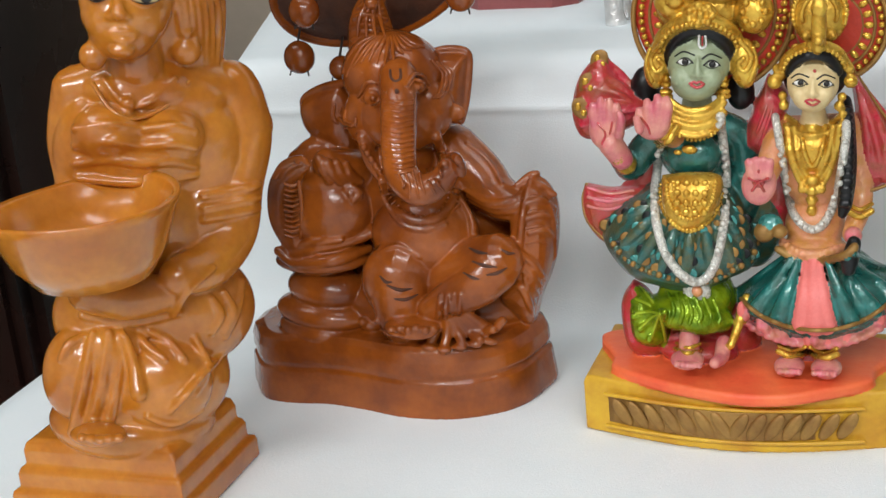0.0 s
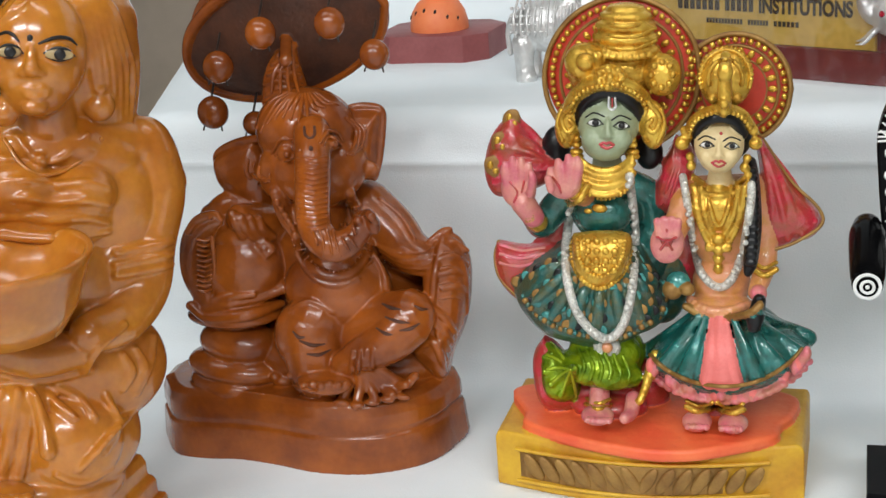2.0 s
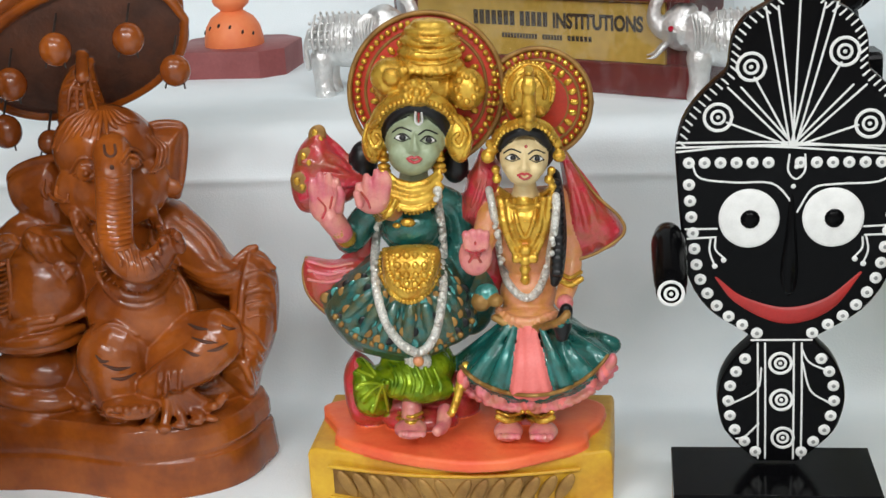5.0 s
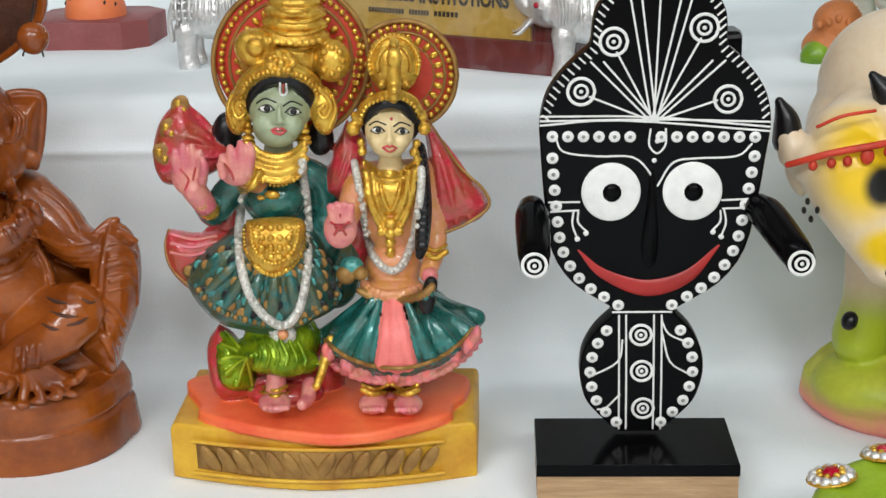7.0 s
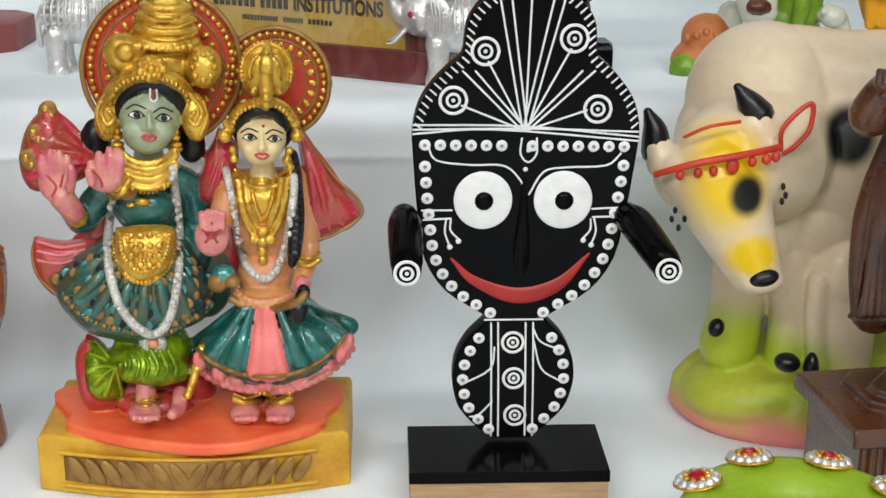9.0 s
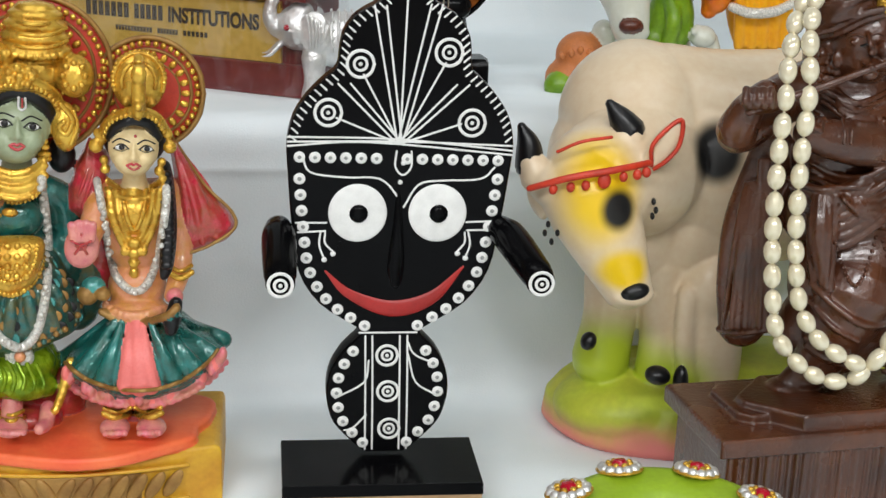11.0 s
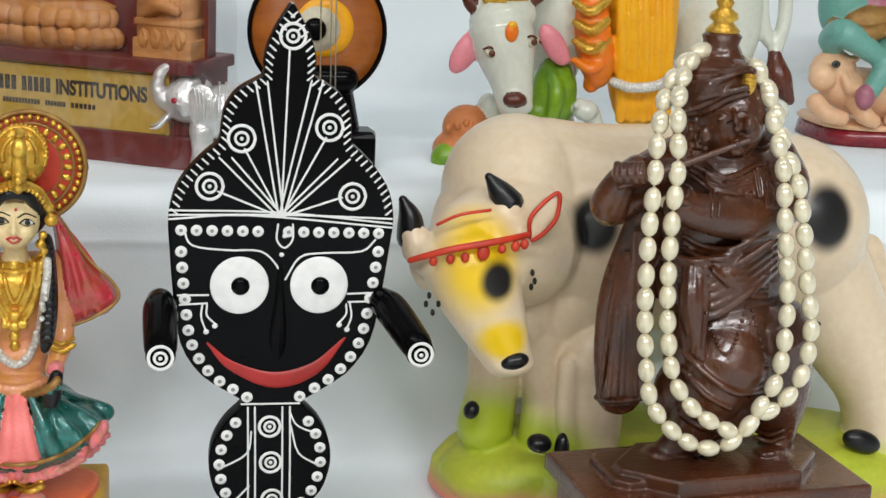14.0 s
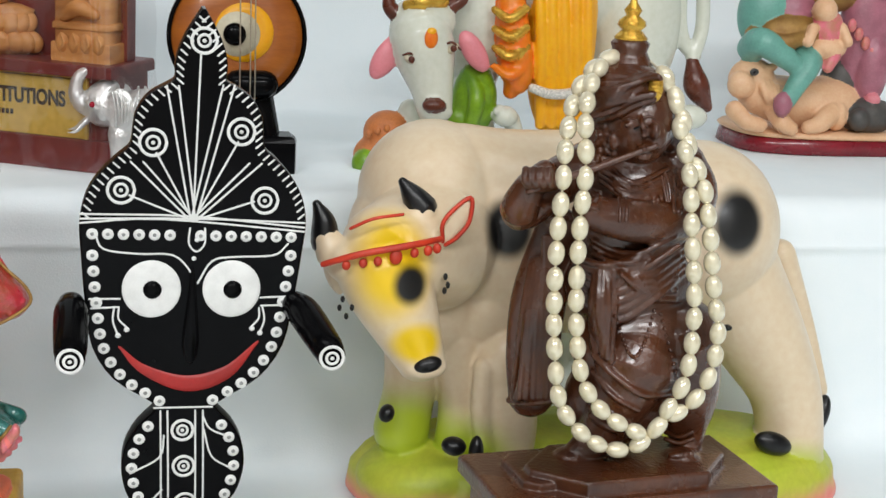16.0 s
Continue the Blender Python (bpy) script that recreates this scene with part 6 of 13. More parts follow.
    c.ball(-.0472, -.0266, .1232, .0022, .0006, .0029, DULLGOLD, turn=28, fine=True)
    c.ball(-.0447, -.0266, .1232, .0022, .0006, .0029, BLACKPAINT, turn=28, fine=True)
    c.ball(-.0538, -.0244, .1186, .0026, .0006, .0029, BLACKPAINT, turn=28, fine=True)
    c.ball(-.05, -.0271, .1195, .0026, .0006, .0029, BRIGHTTEAL, turn=28, fine=True)
    c.ball(-.0607, -.0211, .1137, .003, .0006, .0029, BRIGHTTEAL, turn=29, fine=True)
    c.ball(-.0558, -.0253, .1151, .003, .0006, .0029, DULLGOLD, turn=29, fine=True)
    c.ball(-.0665, -.0182, .1095, .0034, .0006, .003, DULLGOLD, turn=29, fine=True)
    c.ball(-.0612, -.0208, .1104, .0034, .0006, .0029, BLACKPAINT, turn=29, fine=True)
    c.ball(-.0371, -.0276, .1234, .0017, .0006, .0029, DULLGOLD, turn=22, fine=True)
    c.ball(-.0354, -.0277, .1234, .0017, .0006, .0029, BLACKPAINT, turn=22, fine=True)
    c.ball(-.0415, -.0331, .1197, .0022, .0006, .0029, BLACKPAINT, turn=22, fine=True)
    c.ball(-.0391, -.033, .1196, .0022, .0006, .0029, BRIGHTTEAL, turn=22, fine=True)
    c.ball(-.0469, -.034, .1143, .0026, .0006, .0029, BRIGHTTEAL, turn=22, fine=True)
    c.ball(-.0435, -.0351, .1147, .0026, .0006, .0029, DULLGOLD, turn=22, fine=True)
    c.ball(-.0524, -.0341, .1087, .003, .0006, .0029, DULLGOLD, turn=22, fine=True)
    c.ball(-.0483, -.0348, .109, .003, .0006, .0029, BLACKPAINT, turn=22, fine=True)
    c.ball(-.057, -.0341, .1041, .0033, .0006, .0029, BLACKPAINT, turn=23, fine=True)
    c.ball(-.0523, -.0343, .1042, .0033, .0006, .0029, BRIGHTTEAL, turn=22, fine=True)
    c.ball(-.0318, -.0302, .1216, .0017, .0006, .0029, BLACKPAINT, turn=16, fine=True)
    c.ball(-.0301, -.0303, .1216, .0017, .0006, .0029, BRIGHTTEAL, turn=16, fine=True)
    c.ball(-.0351, -.0364, .1168, .0021, .0006, .0029, BRIGHTTEAL, turn=16, fine=True)
    c.ball(-.0327, -.0362, .1168, .0021, .0006, .0029, DULLGOLD, turn=16, fine=True)
    c.ball(-.0393, -.0377, .1104, .0026, .0006, .0029, DULLGOLD, turn=16, fine=True)
    c.ball(-.0359, -.0385, .1107, .0026, .0006, .0029, BLACKPAINT, turn=16, fine=True)
    c.ball(-.0437, -.0379, .1036, .003, .0006, .0029, BLACKPAINT, turn=16, fine=True)
    c.ball(-.0397, -.0382, .1037, .003, .0006, .0029, BRIGHTTEAL, turn=16, fine=True)
    c.ball(-.0473, -.038, .098, .0033, .0006, .0029, BRIGHTTEAL, turn=16, fine=True)
    c.ball(-.0428, -.0377, .0979, .0033, .0006, .0029, DULLGOLD, turn=16, fine=True)
    c.ball(-.026, -.0319, .1207, .0017, .0006, .0029, BRIGHTTEAL, turn=10, fine=True)
    c.ball(-.0243, -.032, .1207, .0017, .0006, .0029, DULLGOLD, turn=10, fine=True)
    c.ball(-.0281, -.0374, .115, .0021, .0006, .0029, DULLGOLD, turn=10, fine=True)
    c.ball(-.0257, -.0371, .1149, .0021, .0006, .0029, BLACKPAINT, turn=10, fine=True)
    c.ball(-.0308, -.039, .1081, .0026, .0006, .0029, BLACKPAINT, turn=10, fine=True)
    c.ball(-.0276, -.0393, .1081, .0026, .0006, .0029, BRIGHTTEAL, turn=10, fine=True)
    c.ball(-.0339, -.0393, .1006, .003, .0006, .0029, BRIGHTTEAL, turn=10, fine=True)
    c.ball(-.0299, -.0391, .1005, .003, .0006, .0029, DULLGOLD, turn=10, fine=True)
    c.ball(-.0364, -.0395, .0944, .0033, .0006, .0029, DULLGOLD, turn=10, fine=True)
    c.ball(-.0319, -.0389, .0942, .0033, .0006, .0029, BLACKPAINT, turn=10, fine=True)
    c.ball(-.0199, -.0323, .1199, .0017, .0006, .0029, DULLGOLD, turn=4, fine=True)
    c.ball(-.0182, -.0324, .1199, .0017, .0006, .0029, BLACKPAINT, turn=4, fine=True)
    c.ball(-.0203, -.0376, .1139, .0021, .0006, .0028, BLACKPAINT, turn=4, fine=True)
    c.ball(-.018, -.0373, .1137, .0021, .0006, .0028, BRIGHTTEAL, turn=4, fine=True)
    c.ball(-.0214, -.0394, .1066, .0025, .0006, .0029, BRIGHTTEAL, turn=4, fine=True)
    c.ball(-.0183, -.0391, .1064, .0025, .0006, .0028, DULLGOLD, turn=4, fine=True)
    c.ball(-.0228, -.0394, .0986, .003, .0006, .0029, DULLGOLD, turn=4, fine=True)
    c.ball(-.0189, -.0388, .0983, .003, .0006, .0029, BLACKPAINT, turn=4, fine=True)
    c.ball(-.0239, -.0394, .092, .0033, .0006, .0029, BLACKPAINT, turn=4, fine=True)
    c.ball(-.0195, -.0386, .0917, .0033, .0006, .0029, BRIGHTTEAL, turn=4, fine=True)
    c.ball(-.0138, -.0316, .1198, .0017, .0006, .0029, BLACKPAINT, turn=-3, fine=True)
    c.ball(-.0122, -.0317, .1199, .0017, .0006, .0029, BRIGHTTEAL, turn=-3, fine=True)
    c.ball(-.0128, -.0359, .1135, .0021, .0006, .0028, BRIGHTTEAL, turn=-3, fine=True)
    c.ball(-.0105, -.0354, .1133, .0021, .0006, .0028, DULLGOLD, turn=-3, fine=True)
    c.ball(-.0123, -.0372, .1061, .0026, .0006, .0029, DULLGOLD, turn=-3, fine=True)
    c.ball(-.0092, -.0362, .1056, .0026, .0006, .0029, BLACKPAINT, turn=-3, fine=True)
    c.ball(-.0121, -.0362, .0977, .003, .0006, .0029, BLACKPAINT, turn=-3, fine=True)
    c.ball(-.0083, -.035, .0973, .003, .0006, .0029, BRIGHTTEAL, turn=-3, fine=True)
    c.ball(-.012, -.0352, .0909, .0033, .0006, .0029, BRIGHTTEAL, turn=-3, fine=True)
    c.ball(-.0075, -.0341, .0904, .0033, .0006, .0029, DULLGOLD, turn=-3, fine=True)
    c.ball(-.009, -.0284, .1207, .0017, .0006, .0029, BRIGHTTEAL, turn=-9, fine=True)
    c.ball(-.0074, -.0285, .1207, .0017, .0006, .0029, DULLGOLD, turn=-9, fine=True)
    c.ball(-.0069, -.0316, .1149, .0021, .0006, .0029, DULLGOLD, turn=-9, fine=True)
    c.ball(-.0046, -.031, .1147, .0021, .0006, .0029, BLACKPAINT, turn=-9, fine=True)
    c.ball(-.0051, -.0331, .1085, .0026, .0006, .0029, BLACKPAINT, turn=-9, fine=True)
    c.ball(-.0021, -.0316, .1079, .0026, .0006, .0029, BRIGHTTEAL, turn=-9, fine=True)
    c.ball(-.0035, -.0324, .1012, .003, .0006, .0029, BRIGHTTEAL, turn=-9, fine=True)
    c.ball(.0003, -.031, .1006, .003, .0006, .0029, DULLGOLD, turn=-9, fine=True)
    c.ball(-.0023, -.0317, .0952, .0033, .0006, .0029, DULLGOLD, turn=-9, fine=True)
    c.ball(.0022, -.0304, .0947, .0033, .0006, .0029, BLACKPAINT, turn=-9, fine=True)
    c.ball(-.0052, -.024, .121, .0017, .0006, .0029, DULLGOLD, turn=-15, fine=True)
    c.ball(-.0035, -.0241, .1211, .0017, .0006, .0029, BLACKPAINT, turn=-15, fine=True)
    c.ball(-.0022, -.0269, .1159, .0022, .0006, .0029, BLACKPAINT, turn=-15, fine=True)
    c.ball(.0001, -.0261, .1156, .0022, .0006, .0029, BRIGHTTEAL, turn=-15, fine=True)
    c.ball(.0004, -.027, .1098, .0026, .0006, .0029, BRIGHTTEAL, turn=-15, fine=True)
    c.ball(.0032, -.024, .1087, .0026, .0006, .0029, DULLGOLD, turn=-15, fine=True)
    c.ball(.0027, -.0251, .103, .003, .0006, .0029, DULLGOLD, turn=-15, fine=True)
    c.ball(.006, -.0197, .101, .003, .0006, .0029, BLACKPAINT, turn=-15, fine=True)
    c.ball(.0046, -.0231, .0972, .0034, .0006, .0029, BLACKPAINT, turn=-15, fine=True)
    c.ball(.0083, -.0161, .0945, .0034, .0006, .0029, BRIGHTTEAL, turn=-15, fine=True)
    c.ball(-.0035, -.0162, .1219, .0018, .0006, .0029, BLACKPAINT, turn=-21, fine=True)
    c.ball(-.0018, -.0163, .1219, .0018, .0006, .0029, BRIGHTTEAL, turn=-21, fine=True)
    c.ball(-.0004, -.0187, .1182, .0022, .0006, .0029, BRIGHTTEAL, turn=-21, fine=True)
    c.ball(.0019, -.0176, .1178, .0022, .0006, .0029, DULLGOLD, turn=-21, fine=True)
    c.ball(.0024, -.0191, .1138, .0026, .0006, .0029, DULLGOLD, turn=-21, fine=True)
    c.ball(.0052, -.0155, .1126, .0026, .0006, .0029, BLACKPAINT, turn=-21, fine=True)
    c.ball(.0047, -.0154, .108, .003, .0006, .0029, BLACKPAINT, turn=-21, fine=True)
    c.ball(.0083, -.0118, .1067, .003, .0006, .0029, BRIGHTTEAL, turn=-21, fine=True)
    c.ball(.0065, -.0121, .1031, .0034, .0006, .0029, BRIGHTTEAL, turn=-21, fine=True)
    c.ball(.0108, -.0087, .1019, .0034, .0006, .0029, DULLGOLD, turn=-21, fine=True)
    c.ball(-.0659, -.0174, .1056, .0018, .0015, .0018, TEALPLAID, fine=True)
    c.ball(-.0639, -.0216, .1049, .0018, .0015, .0018, DULLGOLD, fine=True)
    c.ball(-.0617, -.0265, .1044, .0018, .0015, .0018, TEALPLAID, fine=True)
    c.ball(-.0587, -.035, .1053, .0017, .0014, .0017, DULLGOLD, fine=True)
    c.ball(-.0575, -.035, .1033, .0017, .0014, .0017, TEALPLAID, fine=True)
    c.ball(-.0562, -.0347, .1012, .0017, .0014, .0017, DULLGOLD, fine=True)
    c.ball(-.0555, -.0309, .0979, .0017, .0015, .0017, TEALPLAID, fine=True)
    c.ball(-.0536, -.032, .0966, .0017, .0015, .0017, DULLGOLD, fine=True)
    c.ball(-.0504, -.0385, .0975, .0017, .0014, .0017, TEALPLAID, fine=True)
    c.ball(-.0484, -.0388, .0962, .0017, .0014, .0017, DULLGOLD, fine=True)
    c.ball(-.0464, -.0389, .095, .0017, .0014, .0017, TEALPLAID, fine=True)
    c.ball(-.0448, -.0368, .093, .0017, .0014, .0017, DULLGOLD, fine=True)
    c.ball(-.0429, -.0355, .0916, .0017, .0014, .0017, TEALPLAID, fine=True)
    c.ball(-.0407, -.0358, .0909, .0017, .0014, .0017, DULLGOLD, fine=True)
    c.ball(-.0376, -.0398, .0917, .0017, .0014, .0017, TEALPLAID, fine=True)
    c.ball(-.0352, -.0405, .0913, .0017, .0014, .0017, DULLGOLD, fine=True)
    c.ball(-.0332, -.0392, .0901, .0017, .0014, .0017, TEALPLAID, fine=True)
    c.ball(-.0315, -.036, .0883, .0017, .0014, .0017, DULLGOLD, fine=True)
    c.ball(-.0292, -.0359, .0878, .0017, .0014, .0017, TEALPLAID, fine=True)
    c.ball(-.0269, -.0358, .0873, .0017, .0014, .0017, DULLGOLD, fine=True)
    c.ball(-.0237, -.0402, .0887, .0017, .0014, .0017, TEALPLAID, fine=True)
    c.ball(-.0214, -.0402, .0885, .0017, .0014, .0017, DULLGOLD, fine=True)
    c.ball(-.0198, -.0355, .0865, .0017, .0014, .0017, TEALPLAID, fine=True)
    c.ball(-.0175, -.0349, .0862, .0017, .0014, .0017, DULLGOLD, fine=True)
    c.ball(-.0153, -.0337, .0857, .0017, .0014, .0017, TEALPLAID, fine=True)
    c.ball(-.0133, -.0316, .0851, .0017, .0015, .0017, DULLGOLD, fine=True)
    c.ball(-.0102, -.0357, .0871, .0017, .0014, .0017, TEALPLAID, fine=True)
    c.ball(-.008, -.035, .0876, .0017, .0014, .0017, DULLGOLD, fine=True)
    c.ball(-.0058, -.0348, .0886, .0017, .0014, .0017, TEALPLAID, fine=True)
    c.ball(-.0046, -.0287, .0875, .0017, .0015, .0017, DULLGOLD, fine=True)
    c.ball(-.0024, -.0291, .0891, .0017, .0014, .0017, TEALPLAID, fine=True)
    c.ball(.0001, -.032, .0916, .0017, .0014, .0017, DULLGOLD, fine=True)
    c.ball(.0021, -.0314, .0926, .0017, .0014, .0017, TEALPLAID, fine=True)
    c.ball(.0043, -.0312, .0937, .0017, .0014, .0017, DULLGOLD, fine=True)
    c.ball(.0047, -.0179, .0899, .0018, .0015, .0018, TEALPLAID, fine=True)
    c.ball(.0064, -.0166, .0911, .0018, .0015, .0018, DULLGOLD, fine=True)
    c.ball(.0078, -.017, .0935, .0018, .0015, .0018, TEALPLAID, fine=True)
    c.ball(.0087, -.017, .0959, .0018, .0015, .0018, DULLGOLD, fine=True)
    c.ball(.0083, -.0083, .0952, .0018, .0015, .0018, TEALPLAID, fine=True)
    c.ball(.0089, -.0088, .098, .0018, .0015, .0018, DULLGOLD, fine=True)
    c.form([(-.0334, .1403), (-.0186, .1419), (-.0041, .1394), (-.0067, .1227), (-.014, .1138), (-.0219, .1112), (-.0299, .1164), (-.0336, .1254)], -.03, .012, .006, GOLD)
    c.ball(-.0391, -.0072, .1297, .0016, .0016, .0016, GOLD, fine=True)
    c.ball(-.0383, -.0111, .1289, .0016, .0016, .0016, GOLD, fine=True)
    c.ball(-.0373, -.0163, .1285, .0016, .0016, .0016, GOLD, fine=True)
    c.ball(-.0368, -.0189, .1273, .0016, .0016, .0016, GOLD, fine=True)
    c.ball(-.036, -.0227, .1265, .0016, .0016, .0016, GOLD, fine=True)
    c.ball(-.0352, -.0261, .1257, .0016, .0016, .0016, GOLD, fine=True)
    c.ball(-.0343, -.029, .1247, .0016, .0016, .0016, GOLD, fine=True)
    c.ball(-.0337, -.0295, .1229, .0016, .0016, .0016, GOLD, fine=True)
    c.ball(-.0326, -.0314, .1218, .0016, .0016, .0016, GOLD, fine=True)
    c.ball(-.0316, -.0326, .1204, .0016, .0016, .0016, GOLD, fine=True)
    c.ball(-.0303, -.0341, .1193, .0016, .0016, .0016, GOLD, fine=True)
    c.ball(-.0283, -.0386, .1193, .0016, .0016, .0016, GOLD, fine=True)
    c.ball(-.0271, -.0387, .1179, .0016, .0016, .0016, GOLD, fine=True)
    c.ball(-.0257, -.0383, .1166, .0016, .0016, .0016, GOLD, fine=True)
    c.ball(-.0241, -.0384, .1156, .0016, .0016, .0016, GOLD, fine=True)
    c.ball(-.0223, -.0389, .115, .0016, .0016, .0016, GOLD, fine=True)
    c.ball(-.0204, -.0389, .1146, .0016, .0016, .0016, GOLD, fine=True)
    c.ball(-.0186, -.0387, .1145, .0016, .0016, .0016, GOLD, fine=True)
    c.ball(-.0168, -.0385, .1149, .0016, .0016, .0016, GOLD, fine=True)
    c.ball(-.0154, -.0359, .1148, .0016, .0016, .0016, GOLD, fine=True)
    c.ball(-.0136, -.0368, .1161, .0016, .0016, .0016, GOLD, fine=True)
    c.ball(-.0123, -.0346, .1165, .0016, .0016, .0016, GOLD, fine=True)
    c.ball(-.0111, -.0331, .1173, .0016, .0016, .0016, GOLD, fine=True)
    c.ball(-.0099, -.0315, .1183, .0016, .0016, .0016, GOLD, fine=True)
    c.ball(-.009, -.0301, .1194, .0016, .0016, .0016, GOLD, fine=True)
    c.ball(-.008, -.0297, .121, .0016, .0016, .0016, GOLD, fine=True)
    c.ball(-.0068, -.0318, .1235, .0016, .0016, .0016, GOLD, fine=True)
    c.ball(-.0069, -.026, .1235, .0016, .0016, .0016, GOLD, fine=True)
    c.ball(-.0067, -.0233, .1245, .0016, .0016, .0016, GOLD, fine=True)
    c.ball(-.0066, -.0206, .1256, .0016, .0016, .0016, GOLD, fine=True)
    c.ball(-.0065, -.0181, .1268, .0016, .0016, .0016, GOLD, fine=True)
    c.ball(-.0067, -.0145, .1276, .0016, .0016, .0016, GOLD, fine=True)
    c.ball(-.007, -.0108, .1285, .0016, .0016, .0016, GOLD, fine=True)
    c.ball(-.0072, -.0071, .1293, .0016, .0016, .0016, GOLD, fine=True)
    c.ball(-.03, -.0366, .139, .0013, .0013, .0013, GOLD, fine=True)
    c.ball(-.0296, -.0388, .1377, .0013, .0013, .0013, GOLD, fine=True)
    c.ball(-.0293, -.04, .136, .0013, .0013, .0013, GOLD, fine=True)
    c.ball(-.0292, -.0402, .1341, .0013, .0013, .0013, GOLD, fine=True)
    c.ball(-.029, -.0404, .1322, .0013, .0013, .0013, GOLD, fine=True)
    c.ball(-.0285, -.0409, .1304, .0013, .0013, .0013, GOLD, fine=True)
    c.ball(-.0277, -.0413, .1287, .0013, .0013, .0013, GOLD, fine=True)
    c.ball(-.0269, -.0416, .127, .0013, .0013, .0013, GOLD, fine=True)
    c.ball(-.0258, -.0419, .1254, .0013, .0013, .0013, GOLD, fine=True)
    c.ball(-.0245, -.0421, .1241, .0013, .0013, .0013, GOLD, fine=True)
    c.ball(-.023, -.0423, .1229, .0013, .0013, .0013, GOLD, fine=True)
    c.ball(-.0213, -.0423, .1221, .0013, .0013, .0013, GOLD, fine=True)
    c.ball(-.0195, -.0422, .1215, .0013, .0013, .0013, GOLD, fine=True)
    c.ball(-.0176, -.042, .1215, .0013, .0013, .0013, GOLD, fine=True)
    c.ball(-.0158, -.0416, .1219, .0013, .0013, .0013, GOLD, fine=True)
    c.ball(-.0141, -.0414, .1228, .0013, .0013, .0013, GOLD, fine=True)
    c.ball(-.0125, -.0412, .1239, .0013, .0013, .0013, GOLD, fine=True)
    c.ball(-.0111, -.0404, .125, .0013, .0013, .0013, GOLD, fine=True)
    c.ball(-.0099, -.0396, .1262, .0013, .0013, .0013, GOLD, fine=True)
    c.ball(-.009, -.0389, .1278, .0013, .0013, .0013, GOLD, fine=True)
    c.ball(-.0082, -.0385, .1295, .0013, .0013, .0013, GOLD, fine=True)
    c.ball(-.0075, -.0381, .1313, .0013, .0013, .0013, GOLD, fine=True)
    c.ball(-.007, -.0377, .1331, .0013, .0013, .0013, GOLD, fine=True)
    c.ball(-.0067, -.0374, .135, .0013, .0013, .0013, GOLD, fine=True)
    c.ball(-.0063, -.0374, .137, .0013, .0013, .0013, GOLD, fine=True)
    c.ball(-.0063, -.0355, .1384, .0013, .0013, .0013, GOLD, fine=True)
    c.ball(-.0264, -.0372, .1391, .0011, .0011, .0011, GOLD, fine=True)
    c.ball(-.0261, -.039, .1377, .0011, .0011, .0011, GOLD, fine=True)
    c.ball(-.0257, -.0403, .1362, .0011, .0011, .0011, GOLD, fine=True)
    c.ball(-.0254, -.0413, .1346, .0011, .0011, .0011, GOLD, fine=True)
    c.ball(-.0248, -.0418, .1328, .0011, .0011, .0011, GOLD, fine=True)
    c.ball(-.024, -.0422, .1312, .0011, .0011, .0011, GOLD, fine=True)
    c.ball(-.023, -.0424, .1296, .0011, .0011, .0011, GOLD, fine=True)
    c.ball(-.0216, -.0425, .1284, .0011, .0011, .0011, GOLD, fine=True)
    c.ball(-.0199, -.0425, .1276, .0011, .0011, .0011, GOLD, fine=True)
    c.ball(-.0181, -.0425, .1273, .0011, .0011, .0011, GOLD, fine=True)
    c.ball(-.0162, -.0424, .1277, .0011, .0011, .0011, GOLD, fine=True)
    c.ball(-.0146, -.042, .1285, .0011, .0011, .0011, GOLD, fine=True)
    c.ball(-.013, -.0417, .1295, .0011, .0011, .0011, GOLD, fine=True)
    c.ball(-.0118, -.0414, .1309, .0011, .0011, .0011, GOLD, fine=True)
    c.ball(-.0108, -.0412, .1325, .0011, .0011, .0011, GOLD, fine=True)
    c.ball(-.0101, -.0408, .1343, .0011, .0011, .0011, GOLD, fine=True)
    c.ball(-.0097, -.0398, .1359, .0011, .0011, .0011, GOLD, fine=True)
    c.ball(-.0095, -.0385, .1374, .0011, .0011, .0011, GOLD, fine=True)
    c.ball(-.0095, -.0363, .1387, .0011, .0011, .0011, GOLD, fine=True)
    c.ball(-.0243, -.0385, .1387, .0018, .0014, .0018, GOLD, fine=True)
    c.ball(-.0197, -.0388, .1388, .0018, .0014, .0018, GOLD, fine=True)
    c.ball(-.0153, -.0385, .1387, .0018, .0014, .0018, GOLD, fine=True)
    c.ball(-.0109, -.038, .1385, .0018, .0014, .0018, GOLD, fine=True)
    c.ball(-.024, -.0414, .1347, .0018, .0014, .0018, GOLD, fine=True)
    c.ball(-.0196, -.0416, .1347, .0018, .0014, .0018, GOLD, fine=True)
    c.ball(-.0151, -.0414, .1346, .0018, .0014, .0018, GOLD, fine=True)
    c.ball(-.0105, -.0423, .1349, .0018, .0014, .0018, GOLD, fine=True)
    c.ball(-.024, -.0435, .1304, .0018, .0014, .0018, GOLD, fine=True)
    c.ball(-.0197, -.0425, .1301, .0018, .0014, .0018, GOLD, fine=True)
    c.ball(-.0152, -.0425, .13, .0018, .0014, .0018, GOLD, fine=True)
    c.ball(-.011, -.0411, .1295, .0018, .0014, .0018, GOLD, fine=True)
    c.ball(-.0243, -.0433, .1254, .0018, .0014, .0018, GOLD, fine=True)
    c.ball(-.02, -.0426, .1251, .0018, .0014, .0018, GOLD, fine=True)
    c.ball(-.0156, -.0423, .1249, .0018, .0014, .0018, GOLD, fine=True)
